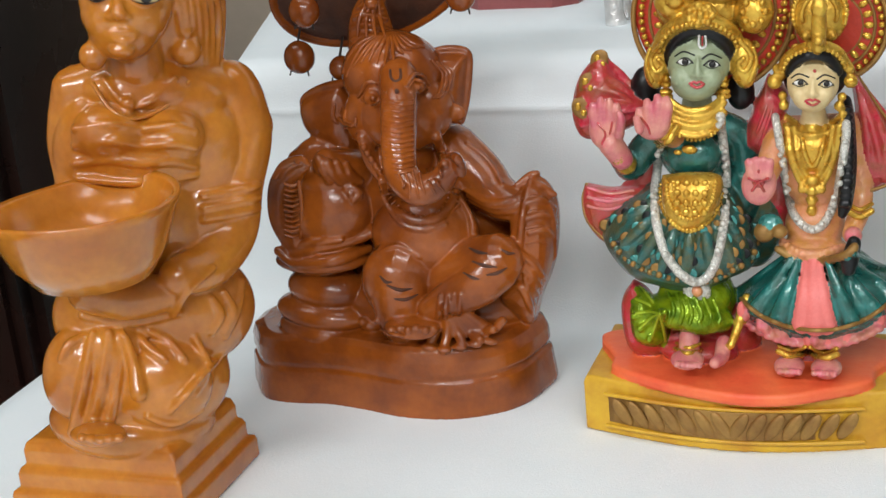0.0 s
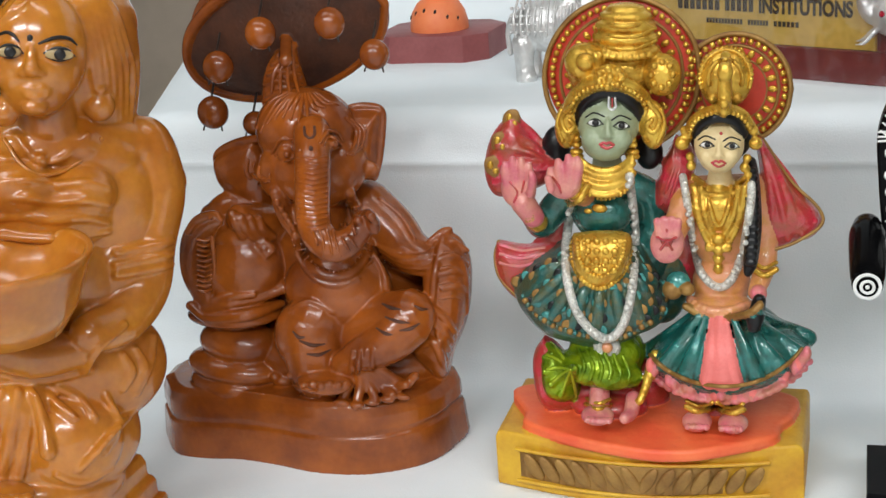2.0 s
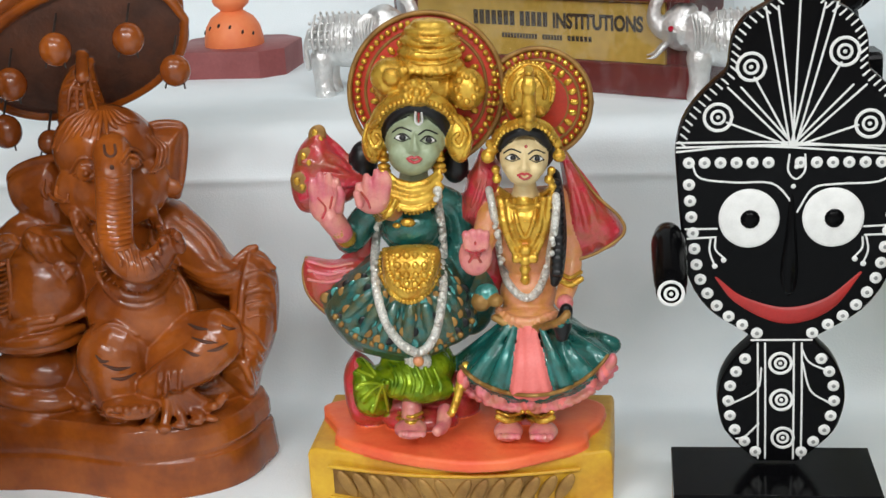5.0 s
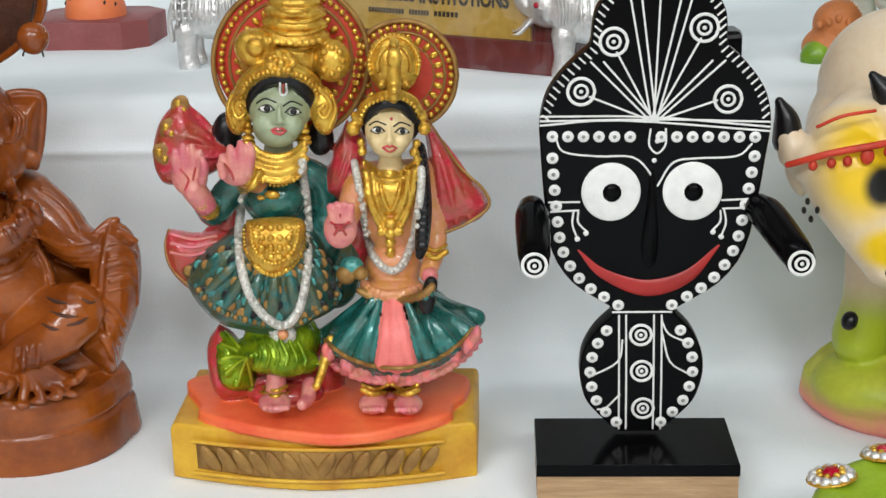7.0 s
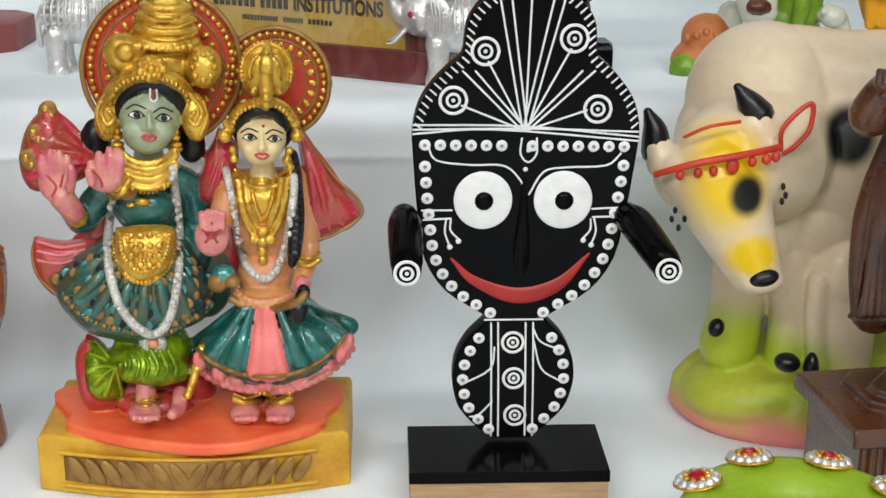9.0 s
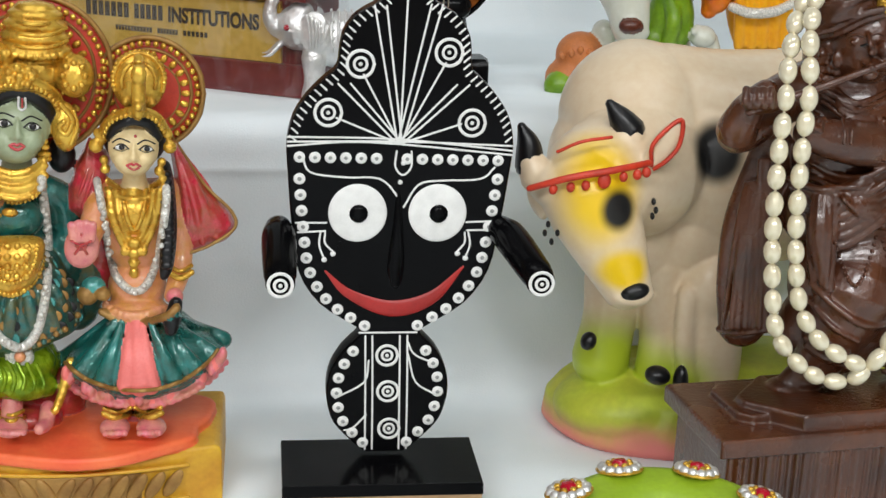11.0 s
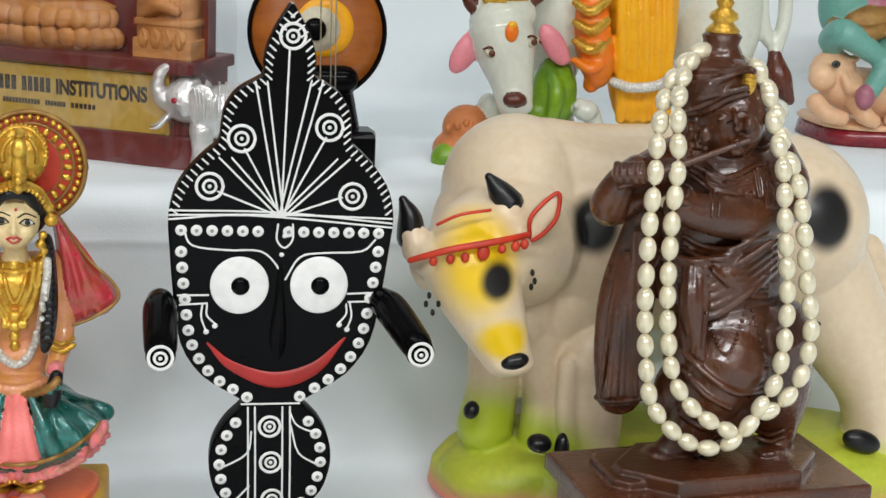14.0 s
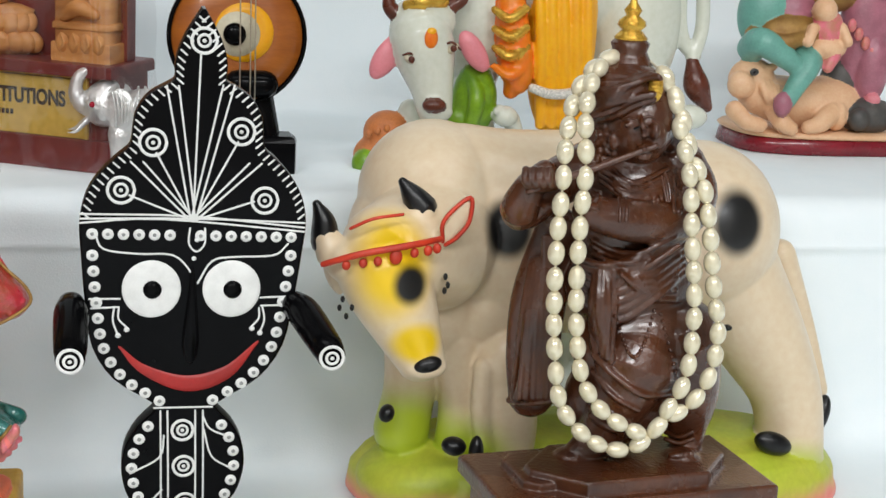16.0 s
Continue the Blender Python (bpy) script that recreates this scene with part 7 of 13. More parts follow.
    c.ball(-.0111, -.0423, .1249, .0018, .0014, .0018, GOLD, fine=True)
    c.limb([(-.0276, -.03, .1785, .0014), (-.0233, -.03, .175, .0014), (-.0159, -.03, .1732, .0014), (-.008, -.03, .1751, .0014), (-.0019, -.03, .1799, .0014)], GOLD)
    c.limb([(-.0289, -.0312, .1754, .002), (-.0233, -.0312, .1719, .002), (-.0159, -.0312, .1701, .002), (-.008, -.0312, .172, .002), (-.0019, -.0312, .1768, .002)], GOLD)
    c.limb([(-.0309, -.033, .1708, .0022), (-.0233, -.033, .1672, .0022), (-.0159, -.033, .1654, .0022), (-.008, -.033, .1674, .0022), (-.0019, -.033, .1722, .0022)], GOLD)
    c.limb([(-.0327, -.0346, .1666, .0014), (-.0233, -.0346, .1631, .0014), (-.0159, -.0346, .1613, .0014), (-.008, -.0346, .1632, .0014), (-.002, -.0346, .168, .0014)], GOLD)
    c.ball(-.0272, -.0359, .1657, .0011, .0011, .0014, GOLD, turn=4, fine=True)
    c.ball(-.0257, -.0363, .1645, .0011, .0011, .0014, GOLD, turn=4, fine=True)
    c.ball(-.0241, -.0363, .1632, .0011, .0011, .0014, GOLD, turn=4, fine=True)
    c.ball(-.0226, -.0359, .162, .0011, .0011, .0014, GOLD, turn=4, fine=True)
    c.ball(-.0232, -.022, .1572, .0011, .0011, .0014, GOLD, turn=4, fine=True)
    c.ball(-.0212, -.0228, .1567, .0011, .0011, .0014, GOLD, turn=4, fine=True)
    c.ball(-.0192, -.0231, .1563, .0011, .0011, .0014, GOLD, turn=4, fine=True)
    c.ball(-.0172, -.0229, .1562, .0011, .0011, .0014, GOLD, turn=4, fine=True)
    c.ball(-.0153, -.0221, .1563, .0011, .0011, .0014, GOLD, turn=3, fine=True)
    c.ball(-.0135, -.0208, .1565, .0011, .0011, .0014, GOLD, turn=3, fine=True)
    c.ball(-.0119, -.0186, .1566, .0011, .0011, .0014, GOLD, turn=3, fine=True)
    c.ball(-.0074, -.0359, .1625, .0011, .0011, .0014, GOLD, turn=3, fine=True)
    c.ball(-.0057, -.0358, .1637, .0011, .0011, .0014, GOLD, turn=3, fine=True)
    c.ball(-.0042, -.036, .1652, .0011, .0011, .0014, GOLD, turn=3, fine=True)
    c.ball(-.0027, -.0362, .1667, .0011, .0011, .0014, GOLD, turn=3, fine=True)
    c.ball(-.0013, -.0362, .1683, .0011, .0011, .0014, GOLD, turn=3, fine=True)
    c.ball(-.0201, -.0257, .152, .004, .0017, .0023, GOLD, turn=4, fine=True)
    c.ball(-.0259, -.0254, .1505, .0023, .0014, .0014, GOLD, turn=4, fine=True)
    c.limb([(-.0352, -.0162, .1574, .0025), (-.0406, -.0021, .1397, .0025), (-.0407, -.0126, .1285, .0025), (-.0376, -.031, .1218, .0024), (-.0347, -.0397, .1138, .0024), (-.0316, -.0408, .1035, .0024), (-.0271, -.0388, .0944, .0024), (-.021, -.0421, .0904, .0024), (-.0168, -.0374, .0868, .0024), (-.0119, -.0368, .0895, .0024), (-.0078, -.0367, .0966, .0024), (-.0051, -.0346, .1067, .0024), (-.0039, -.0269, .1181, .0024), (-.0058, -.006, .1297, .0025), (-.0052, -.0138, .1478, .0025), (-.0062, -.0127, .1587, .0024), (-.0027, -.0363, .1714, .0024)], SILVERGLITTER, fine=True)
    c.ball(-.0353, -.0169, .156, .0017, .0017, .0017, SILVERGLITTER, fine=True)
    c.ball(-.0346, -.0197, .1554, .0017, .0017, .0017, SILVERGLITTER, fine=True)
    c.ball(-.0368, -.0174, .1533, .0017, .0017, .0017, SILVERGLITTER, fine=True)
    c.ball(-.036, -.0164, .1501, .0017, .0017, .0017, SILVERGLITTER, fine=True)
    c.ball(-.0372, -.0162, .1478, .0017, .0017, .0017, SILVERGLITTER, fine=True)
    c.ball(-.0373, -.0193, .1475, .0017, .0017, .0017, SILVERGLITTER, fine=True)
    c.ball(-.0399, -.0012, .1401, .0018, .0018, .0018, SILVERGLITTER, fine=True)
    c.ball(-.0416, -.0031, .1377, .0018, .0018, .0018, SILVERGLITTER, fine=True)
    c.ball(-.0413, -.0006, .135, .0018, .0018, .0018, SILVERGLITTER, fine=True)
    c.ball(-.0409, -.0038, .1347, .0018, .0018, .0018, SILVERGLITTER, fine=True)
    c.ball(-.0427, -.0021, .1317, .0018, .0018, .0018, SILVERGLITTER, fine=True)
    c.ball(-.04, -.0092, .131, .0018, .0018, .0018, SILVERGLITTER, fine=True)
    c.ball(-.0416, -.0087, .1294, .0018, .0018, .0018, SILVERGLITTER, fine=True)
    c.ball(-.041, -.0117, .1289, .0018, .0018, .0018, SILVERGLITTER, fine=True)
    c.ball(-.0392, -.0173, .1278, .0017, .0017, .0017, SILVERGLITTER, fine=True)
    c.ball(-.0395, -.0247, .1278, .0017, .0017, .0017, SILVERGLITTER, fine=True)
    c.ball(-.0382, -.0246, .1265, .0017, .0017, .0017, SILVERGLITTER, fine=True)
    c.ball(-.0383, -.0271, .1254, .0017, .0017, .0017, SILVERGLITTER, fine=True)
    c.ball(-.0386, -.0295, .1233, .0017, .0017, .0017, SILVERGLITTER, fine=True)
    c.ball(-.0367, -.0314, .1219, .0017, .0017, .0017, SILVERGLITTER, fine=True)
    c.ball(-.0374, -.0348, .1219, .0017, .0017, .0017, SILVERGLITTER, fine=True)
    c.ball(-.0366, -.0342, .1194, .0017, .0017, .0017, SILVERGLITTER, fine=True)
    c.ball(-.0353, -.0383, .1179, .0017, .0017, .0017, SILVERGLITTER, fine=True)
    c.ball(-.0363, -.0382, .1164, .0017, .0017, .0017, SILVERGLITTER, fine=True)
    c.ball(-.0341, -.0398, .1156, .0017, .0017, .0017, SILVERGLITTER, fine=True)
    c.ball(-.0347, -.0403, .1131, .0017, .0017, .0017, SILVERGLITTER, fine=True)
    c.ball(-.0344, -.0404, .1106, .0017, .0017, .0017, SILVERGLITTER, fine=True)
    c.ball(-.0327, -.0406, .1095, .0017, .0017, .0017, SILVERGLITTER, fine=True)
    c.ball(-.034, -.039, .1073, .0017, .0017, .0017, SILVERGLITTER, fine=True)
    c.ball(-.032, -.0406, .1051, .0017, .0017, .0017, SILVERGLITTER, fine=True)
    c.ball(-.0314, -.0412, .1033, .0017, .0017, .0017, SILVERGLITTER, fine=True)
    c.ball(-.0309, -.0442, .1035, .0017, .0017, .0017, SILVERGLITTER, fine=True)
    c.ball(-.0291, -.0411, .1003, .0017, .0017, .0017, SILVERGLITTER, fine=True)
    c.ball(-.0299, -.0392, .097, .0017, .0017, .0017, SILVERGLITTER, fine=True)
    c.ball(-.0283, -.0391, .0957, .0017, .0017, .0017, SILVERGLITTER, fine=True)
    c.ball(-.0263, -.0391, .095, .0017, .0017, .0017, SILVERGLITTER, fine=True)
    c.ball(-.0261, -.0412, .0937, .0017, .0017, .0017, SILVERGLITTER, fine=True)
    c.ball(-.0232, -.0414, .0918, .0017, .0017, .0017, SILVERGLITTER, fine=True)
    c.ball(-.0219, -.0442, .0923, .0017, .0017, .0017, SILVERGLITTER, fine=True)
    c.ball(-.0204, -.0466, .0925, .0017, .0017, .0017, SILVERGLITTER, fine=True)
    c.ball(-.0188, -.0382, .0874, .0017, .0017, .0017, SILVERGLITTER, fine=True)
    c.ball(-.018, -.0413, .0878, .0017, .0017, .0017, SILVERGLITTER, fine=True)
    c.ball(-.0158, -.0369, .0872, .0017, .0017, .0017, SILVERGLITTER, fine=True)
    c.ball(-.014, -.0356, .0875, .0017, .0017, .0017, SILVERGLITTER, fine=True)
    c.ball(-.0131, -.0384, .0889, .0017, .0017, .0017, SILVERGLITTER, fine=True)
    c.ball(-.0103, -.0371, .0902, .0017, .0017, .0017, SILVERGLITTER, fine=True)
    c.ball(-.0102, -.0373, .0929, .0017, .0017, .0017, SILVERGLITTER, fine=True)
    c.ball(-.0089, -.0385, .0948, .0017, .0017, .0017, SILVERGLITTER, fine=True)
    c.ball(-.0074, -.0367, .0953, .0017, .0017, .0017, SILVERGLITTER, fine=True)
    c.ball(-.0082, -.0371, .098, .0017, .0017, .0017, SILVERGLITTER, fine=True)
    c.ball(-.0063, -.036, .1002, .0017, .0017, .0017, SILVERGLITTER, fine=True)
    c.ball(-.0058, -.0381, .1023, .0017, .0017, .0017, SILVERGLITTER, fine=True)
    c.ball(-.0058, -.0396, .1045, .0017, .0017, .0017, SILVERGLITTER, fine=True)
    c.ball(-.0046, -.0342, .1054, .0017, .0017, .0017, SILVERGLITTER, fine=True)
    c.ball(-.0055, -.0351, .1079, .0017, .0017, .0017, SILVERGLITTER, fine=True)
    c.ball(-.0042, -.0369, .1097, .0017, .0017, .0017, SILVERGLITTER, fine=True)
    c.ball(-.0036, -.0348, .1111, .0017, .0017, .0017, SILVERGLITTER, fine=True)
    c.ball(-.0046, -.0344, .1139, .0017, .0017, .0017, SILVERGLITTER, fine=True)
    c.ball(-.003, -.0329, .1151, .0017, .0017, .0017, SILVERGLITTER, fine=True)
    c.ball(-.0034, -.0349, .1171, .0017, .0017, .0017, SILVERGLITTER, fine=True)
    c.ball(-.0043, -.0281, .1173, .0017, .0017, .0017, SILVERGLITTER, fine=True)
    c.ball(-.0031, -.0259, .1193, .0017, .0017, .0017, SILVERGLITTER, fine=True)
    c.ball(-.0046, -.026, .1207, .0017, .0017, .0017, SILVERGLITTER, fine=True)
    c.ball(-.0033, -.0261, .1223, .0017, .0017, .0017, SILVERGLITTER, fine=True)
    c.ball(-.0041, -.0194, .123, .0017, .0017, .0017, SILVERGLITTER, fine=True)
    c.ball(-.0051, -.0185, .1251, .0017, .0017, .0017, SILVERGLITTER, fine=True)
    c.ball(-.004, -.0147, .125, .0017, .0017, .0017, SILVERGLITTER, fine=True)
    c.ball(-.005, -.0161, .1276, .0017, .0017, .0017, SILVERGLITTER, fine=True)
    c.ball(-.0054, -.0106, .1288, .0018, .0018, .0018, SILVERGLITTER, fine=True)
    c.ball(-.005, -.007, .1295, .0018, .0018, .0018, SILVERGLITTER, fine=True)
    c.ball(-.0063, -.0085, .1313, .0018, .0018, .0018, SILVERGLITTER, fine=True)
    c.ball(-.0029, -.0215, .1378, .0017, .0017, .0017, SILVERGLITTER, fine=True)
    c.ball(-.0049, -.0114, .1375, .0017, .0017, .0017, SILVERGLITTER, fine=True)
    c.ball(-.0053, -.0133, .1396, .0017, .0017, .0017, SILVERGLITTER, fine=True)
    c.ball(-.0041, -.0123, .1408, .0017, .0017, .0017, SILVERGLITTER, fine=True)
    c.ball(-.0054, -.0144, .1442, .0017, .0017, .0017, SILVERGLITTER, fine=True)
    c.ball(-.0048, -.014, .1465, .0017, .0017, .0017, SILVERGLITTER, fine=True)
    c.ball(-.0044, -.0164, .1484, .0017, .0017, .0017, SILVERGLITTER, fine=True)
    c.ball(-.0058, -.017, .1505, .0017, .0017, .0017, SILVERGLITTER, fine=True)
    c.ball(-.005, -.0128, .1522, .0017, .0017, .0017, SILVERGLITTER, fine=True)
    c.ball(-.0062, -.0129, .1542, .0017, .0017, .0017, SILVERGLITTER, fine=True)
    c.ball(-.006, -.0153, .156, .0017, .0017, .0017, SILVERGLITTER, fine=True)
    c.ball(-.0054, -.0129, .1576, .0017, .0017, .0017, SILVERGLITTER, fine=True)
    c.ball(-.0032, -.0384, .1676, .0017, .0017, .0017, SILVERGLITTER, fine=True)
    c.ball(-.002, -.0382, .169, .0017, .0017, .0017, SILVERGLITTER, fine=True)
    c.ball(-.0019, -.0403, .1709, .0017, .0017, .0017, SILVERGLITTER, fine=True)
    c.ball(-.0182, -.031, .0799, .007, .0041, .0052, SILVERGLITTER, turn=4)
    c.ball(-.0172, -.0367, .0816, .0029, .0023, .0029, PEACH, fine=True)
    c.limb([(-.0529, -.022, .1433, .0052), (-.0552, -.028, .1499, .0052)], GOLD)
    c.limb([(-.0541, -.026, .1475, .0057), (-.0582, -.03, .1563, .0063)], PALM)
    c.ball(-.0599, -.03, .1633, .0091, .0046, .0102, PALM, turn=5)
    c.limb([(-.0651, -.031, .1654, .0028), (-.0657, -.032, .1726, .0026), (-.0657, -.032, .1766, .0017)], PALM)
    c.limb([(-.0615, -.031, .1654, .0028), (-.0616, -.032, .1754, .0025), (-.0616, -.032, .1794, .0017)], PALM)
    c.limb([(-.0579, -.031, .1653, .0028), (-.0572, -.032, .1748, .0025), (-.0572, -.032, .1788, .0017)], PALM)
    c.limb([(-.0542, -.031, .1653, .0028), (-.0535, -.032, .1719, .0025), (-.0535, -.032, .1759, .0017)], PALM)
    c.limb([(-.0526, -.036, .1627, .0025), (-.0501, -.04, .1706, .0022), (-.0509, -.04, .1746, .0017)], PALM)
    c.limb([(-.0632, -.0338, .1679, .0006), (-.0596, -.0346, .1629, .0006), (-.0615, -.0352, .1579, .0006)], CRIMSON, fine=True)
    c.limb([(-.056, -.0336, .1683, .0006), (-.0574, -.0344, .1628, .0006)], CRIMSON, fine=True)
    c.limb([(-.0283, -.02, .1572, .0057), (-.0296, -.034, .1624, .0051)], PEACH)
    c.limb([(-.0361, -.0196, .1525, .002), (-.0278, -.0391, .1604, .002), (-.0241, -.0355, .1662, .002)], GOLD, fine=True)
    c.limb([(-.0378, -.0193, .1542, .0014), (-.0298, -.0397, .1623, .0014), (-.0263, -.0354, .1674, .0014)], GOLD, fine=True)
    c.ball(-.0343, -.042, .1704, .0089, .005, .0089, PALM)
    c.limb([(-.0384, -.044, .1693, .003), (-.0396, -.045, .173, .0028), (-.0401, -.044, .1767, .0019)], PALM)
    c.limb([(-.0352, -.044, .1693, .003), (-.0355, -.045, .1775, .0028), (-.036, -.044, .1811, .0019)], PALM)
    c.limb([(-.0319, -.044, .1693, .003), (-.0304, -.045, .1796, .0028), (-.0309, -.044, .1833, .0019)], PALM)
    c.limb([(-.0286, -.044, .1692, .003), (-.0262, -.045, .1785, .0028), (-.0266, -.044, .1821, .0019)], PALM)
    c.limb([(-.039, -.05, .1688, .0022), (-.0402, -.05, .1744, .0019)], PALM)
    c.limb([(-.0386, -.0473, .1742, .0006), (-.0357, -.0471, .1696, .0006), (-.035, -.0464, .166, .0006)], CRIMSON, fine=True)
    c.ball(-.0452, -.002, .1779, .0076, .007, .0111, BLACKPAINT, turn=4)
    c.ball(.0025, -.004, .1755, .0069, .0064, .0092, BLACKPAINT, turn=3)
    c.limb([(-.0173, -.014, .1766, .0069), (-.0186, -.01, .1632, .0087)], GREYGREEN)
    c.ball(-.0145, -.022, .194, .0146, .0129, .0163, GREYGREEN, turn=3)
    c.ball(-.0159, -.025, .1862, .0118, .0118, .0096, GREYGREEN, turn=4)
    c.ball(-.0213, -.03, .1892, .0056, .0061, .0061, GREYGREEN, turn=4)
    c.ball(-.0075, -.03, .1891, .0056, .0061, .0061, GREYGREEN, turn=3)
    c.limb([(-.0283, -.022, .1959, .0034), (-.0248, -.026, .2052, .0036), (-.0183, -.03, .211, .0036), (-.0114, -.032, .2125, .0033), (-.0047, -.03, .2097, .0036), (-.0004, -.024, .2028, .0036), (.0001, -.018, .1941, .0034)], BLACKPAINT)
    c.ball(-.0145, -.008, .2182, .0222, .0165, .0159, GOLD, turn=3)
    c.limb([(-.0341, -.022, .2011, .0037), (-.0297, -.028, .2096, .0036), (-.0219, -.033, .2156, .0036), (-.0104, -.036, .2182, .0036), (-.0019, -.032, .2151, .0036), (.0032, -.024, .2078, .0036), (.0048, -.018, .1991, .0034)], GOLD)
    c.ball(-.0321, -.0276, .2023, .0014, .0014, .0014, GOLD, fine=True)
    c.ball(-.0308, -.0295, .205, .0014, .0014, .0014, GOLD, fine=True)
    c.ball(-.0294, -.0313, .2076, .0014, .0014, .0014, GOLD, fine=True)
    c.ball(-.0278, -.0332, .2101, .0014, .0014, .0014, GOLD, fine=True)
    c.ball(-.0258, -.0347, .2121, .0014, .0014, .0014, GOLD, fine=True)
    c.ball(-.0236, -.0361, .2139, .0014, .0014, .0014, GOLD, fine=True)
    c.ball(-.0213, -.0371, .2151, .0014, .0014, .0014, GOLD, fine=True)
    c.ball(-.0189, -.0378, .2159, .0014, .0014, .0014, GOLD, fine=True)
    c.ball(-.0165, -.0384, .2166, .0014, .0014, .0014, GOLD, fine=True)
    c.ball(-.0141, -.039, .217, .0014, .0014, .0014, GOLD, fine=True)
    c.ball(-.0117, -.0396, .2173, .0014, .0014, .0014, GOLD, fine=True)
    c.ball(-.0094, -.0397, .2173, .0014, .0014, .0014, GOLD, fine=True)
    c.ball(-.0072, -.0387, .2168, .0014, .0014, .0014, GOLD, fine=True)
    c.ball(-.0051, -.0378, .2161, .0014, .0014, .0014, GOLD, fine=True)
    c.ball(-.0031, -.0368, .2152, .0014, .0014, .0014, GOLD, fine=True)
    c.ball(-.0011, -.0357, .214, .0014, .0014, .0014, GOLD, fine=True)
    c.ball(.0005, -.0339, .2124, .0014, .0014, .0014, GOLD, fine=True)
    c.ball(.0019, -.0317, .2104, .0014, .0014, .0014, GOLD, fine=True)
    c.ball(.0031, -.0295, .2082, .0014, .0014, .0014, GOLD, fine=True)
    c.ball(.004, -.0272, .2056, .0014, .0014, .0014, GOLD, fine=True)
    c.ball(.0046, -.0252, .203, .0014, .0014, .0014, GOLD, fine=True)
    c.ball(.0051, -.0233, .2003, .0014, .0014, .0014, GOLD, fine=True)
    c.ball(-.0243, -.026, .2263, .01, .0089, .0095, GOLD, turn=4)
    c.ball(.0116, -.016, .2172, .0095, .0079, .0107, GOLD, turn=3)
    c.ball(-.0221, -.0354, .228, .0044, .0027, .0044, GOLD)
    c.ball(.0176, -.0226, .2185, .0017, .0017, .0017, GOLD, fine=True)
    c.ball(.0159, -.0231, .2143, .0017, .0017, .0017, GOLD, fine=True)
    c.ball(.0122, -.0235, .2126, .0017, .0017, .0017, GOLD, fine=True)
    c.ball(.0086, -.0236, .2145, .0017, .0017, .0017, GOLD, fine=True)
    c.ball(.0073, -.0234, .2187, .0017, .0017, .0017, GOLD, fine=True)
    c.ball(.0089, -.0228, .2229, .0017, .0017, .0017, GOLD, fine=True)
    c.ball(.0126, -.0222, .2245, .0017, .0017, .0017, GOLD, fine=True)
    c.ball(.0162, -.0221, .2227, .0017, .0017, .0017, GOLD, fine=True)
    c.ball(-.0106, -.034, .22, .0082, .0055, .0066, GOLD, turn=3)
    c.ball(-.0043, -.0385, .2208, .0019, .0019, .0019, GOLD)
    c.ball(-.0063, -.0406, .2177, .0019, .0019, .0019, GOLD)
    c.ball(-.011, -.0417, .2171, .0019, .0019, .0019, GOLD)
    c.ball(-.015, -.0394, .2192, .0019, .0019, .0019, GOLD)
    c.ball(-.0148, -.039, .2231, .0019, .0019, .0019, GOLD)
    c.ball(-.0109, -.0383, .2254, .0019, .0019, .0019, GOLD)
    c.ball(-.0062, -.038, .2243, .0019, .0019, .0019, GOLD)
    c.ball(-.0096, -.0407, .2213, .0022, .0022, .0022, GOLD)
    c.ball(-.0063, -.014, .2299, .0174, .0139, .0056, GOLD, turn=3)
    c.ball(-.006, -.014, .236, .0163, .013, .0051, GOLD, turn=3)
    c.ball(-.0057, -.014, .2415, .0151, .0121, .0045, GOLD, turn=3)
    c.ball(-.0054, -.014, .2464, .0129, .0103, .0039, GOLD, turn=3)
    c.ball(-.0052, -.014, .2497, .0095, .0076, .0028, GOLD, turn=3)
    c.limb([(-.0216, -.0109, .2334, .0011), (-.011, -.0263, .2327, .0011), (.0008, -.0255, .2322, .0011), (.0093, -.0181, .2343, .0011)], GOLD, fine=True)
    c.limb([(-.0216, -.005, .2385, .0011), (-.0108, -.0254, .2386, .0011), (.001, -.0246, .238, .0011), (.009, -.0171, .2402, .0011)], GOLD, fine=True)
    c.limb([(-.0206, -.0025, .2434, .0011), (-.0106, -.0248, .2436, .0011), (.0012, -.024, .2431, .0011), (.0062, -.0022, .243, .0011)], GOLD, fine=True)
    c.ball(-.016, -.0302, .2303, .0017, .0017, .0019, GOLD, turn=4)
    c.ball(-.0136, -.0267, .2289, .0017, .0017, .0019, GOLD, turn=3)
    c.ball(-.0105, -.0274, .2285, .0017, .0017, .0019, GOLD, turn=3)
    c.ball(-.0075, -.0277, .2282, .0017, .0017, .0019, GOLD, turn=3)
    c.ball(-.0045, -.0277, .228, .0017, .0017, .0019, GOLD, turn=3)
    c.ball(-.0016, -.0274, .2281, .0017, .0017, .0019, GOLD, turn=3)
    c.ball(.0013, -.0267, .2283, .0017, .0017, .0019, GOLD, turn=3)
    c.ball(.0042, -.0256, .2286, .0017, .0017, .0019, GOLD, turn=3)
    c.ball(.007, -.0236, .2288, .0017, .0017, .0019, GOLD, turn=3)
    c.ball(-.0349, -.02, .1938, .0068, .0062, .0125, GOLD, turn=8)
    c.limb([(-.0295, -.0332, .2074, .0012), (-.0369, -.0258, .1986, .0013), (-.0345, -.0266, .1914, .0013), (-.0311, -.0257, .1945, .0013), (-.033, -.0263, .1975, .0013)], GOLD, fine=True)
    c.limb([(-.0376, -.0237, .202, .0011), (-.0396, -.0247, .195, .0011), (-.0373, -.0251, .1865, .0011)], GOLD, fine=True)
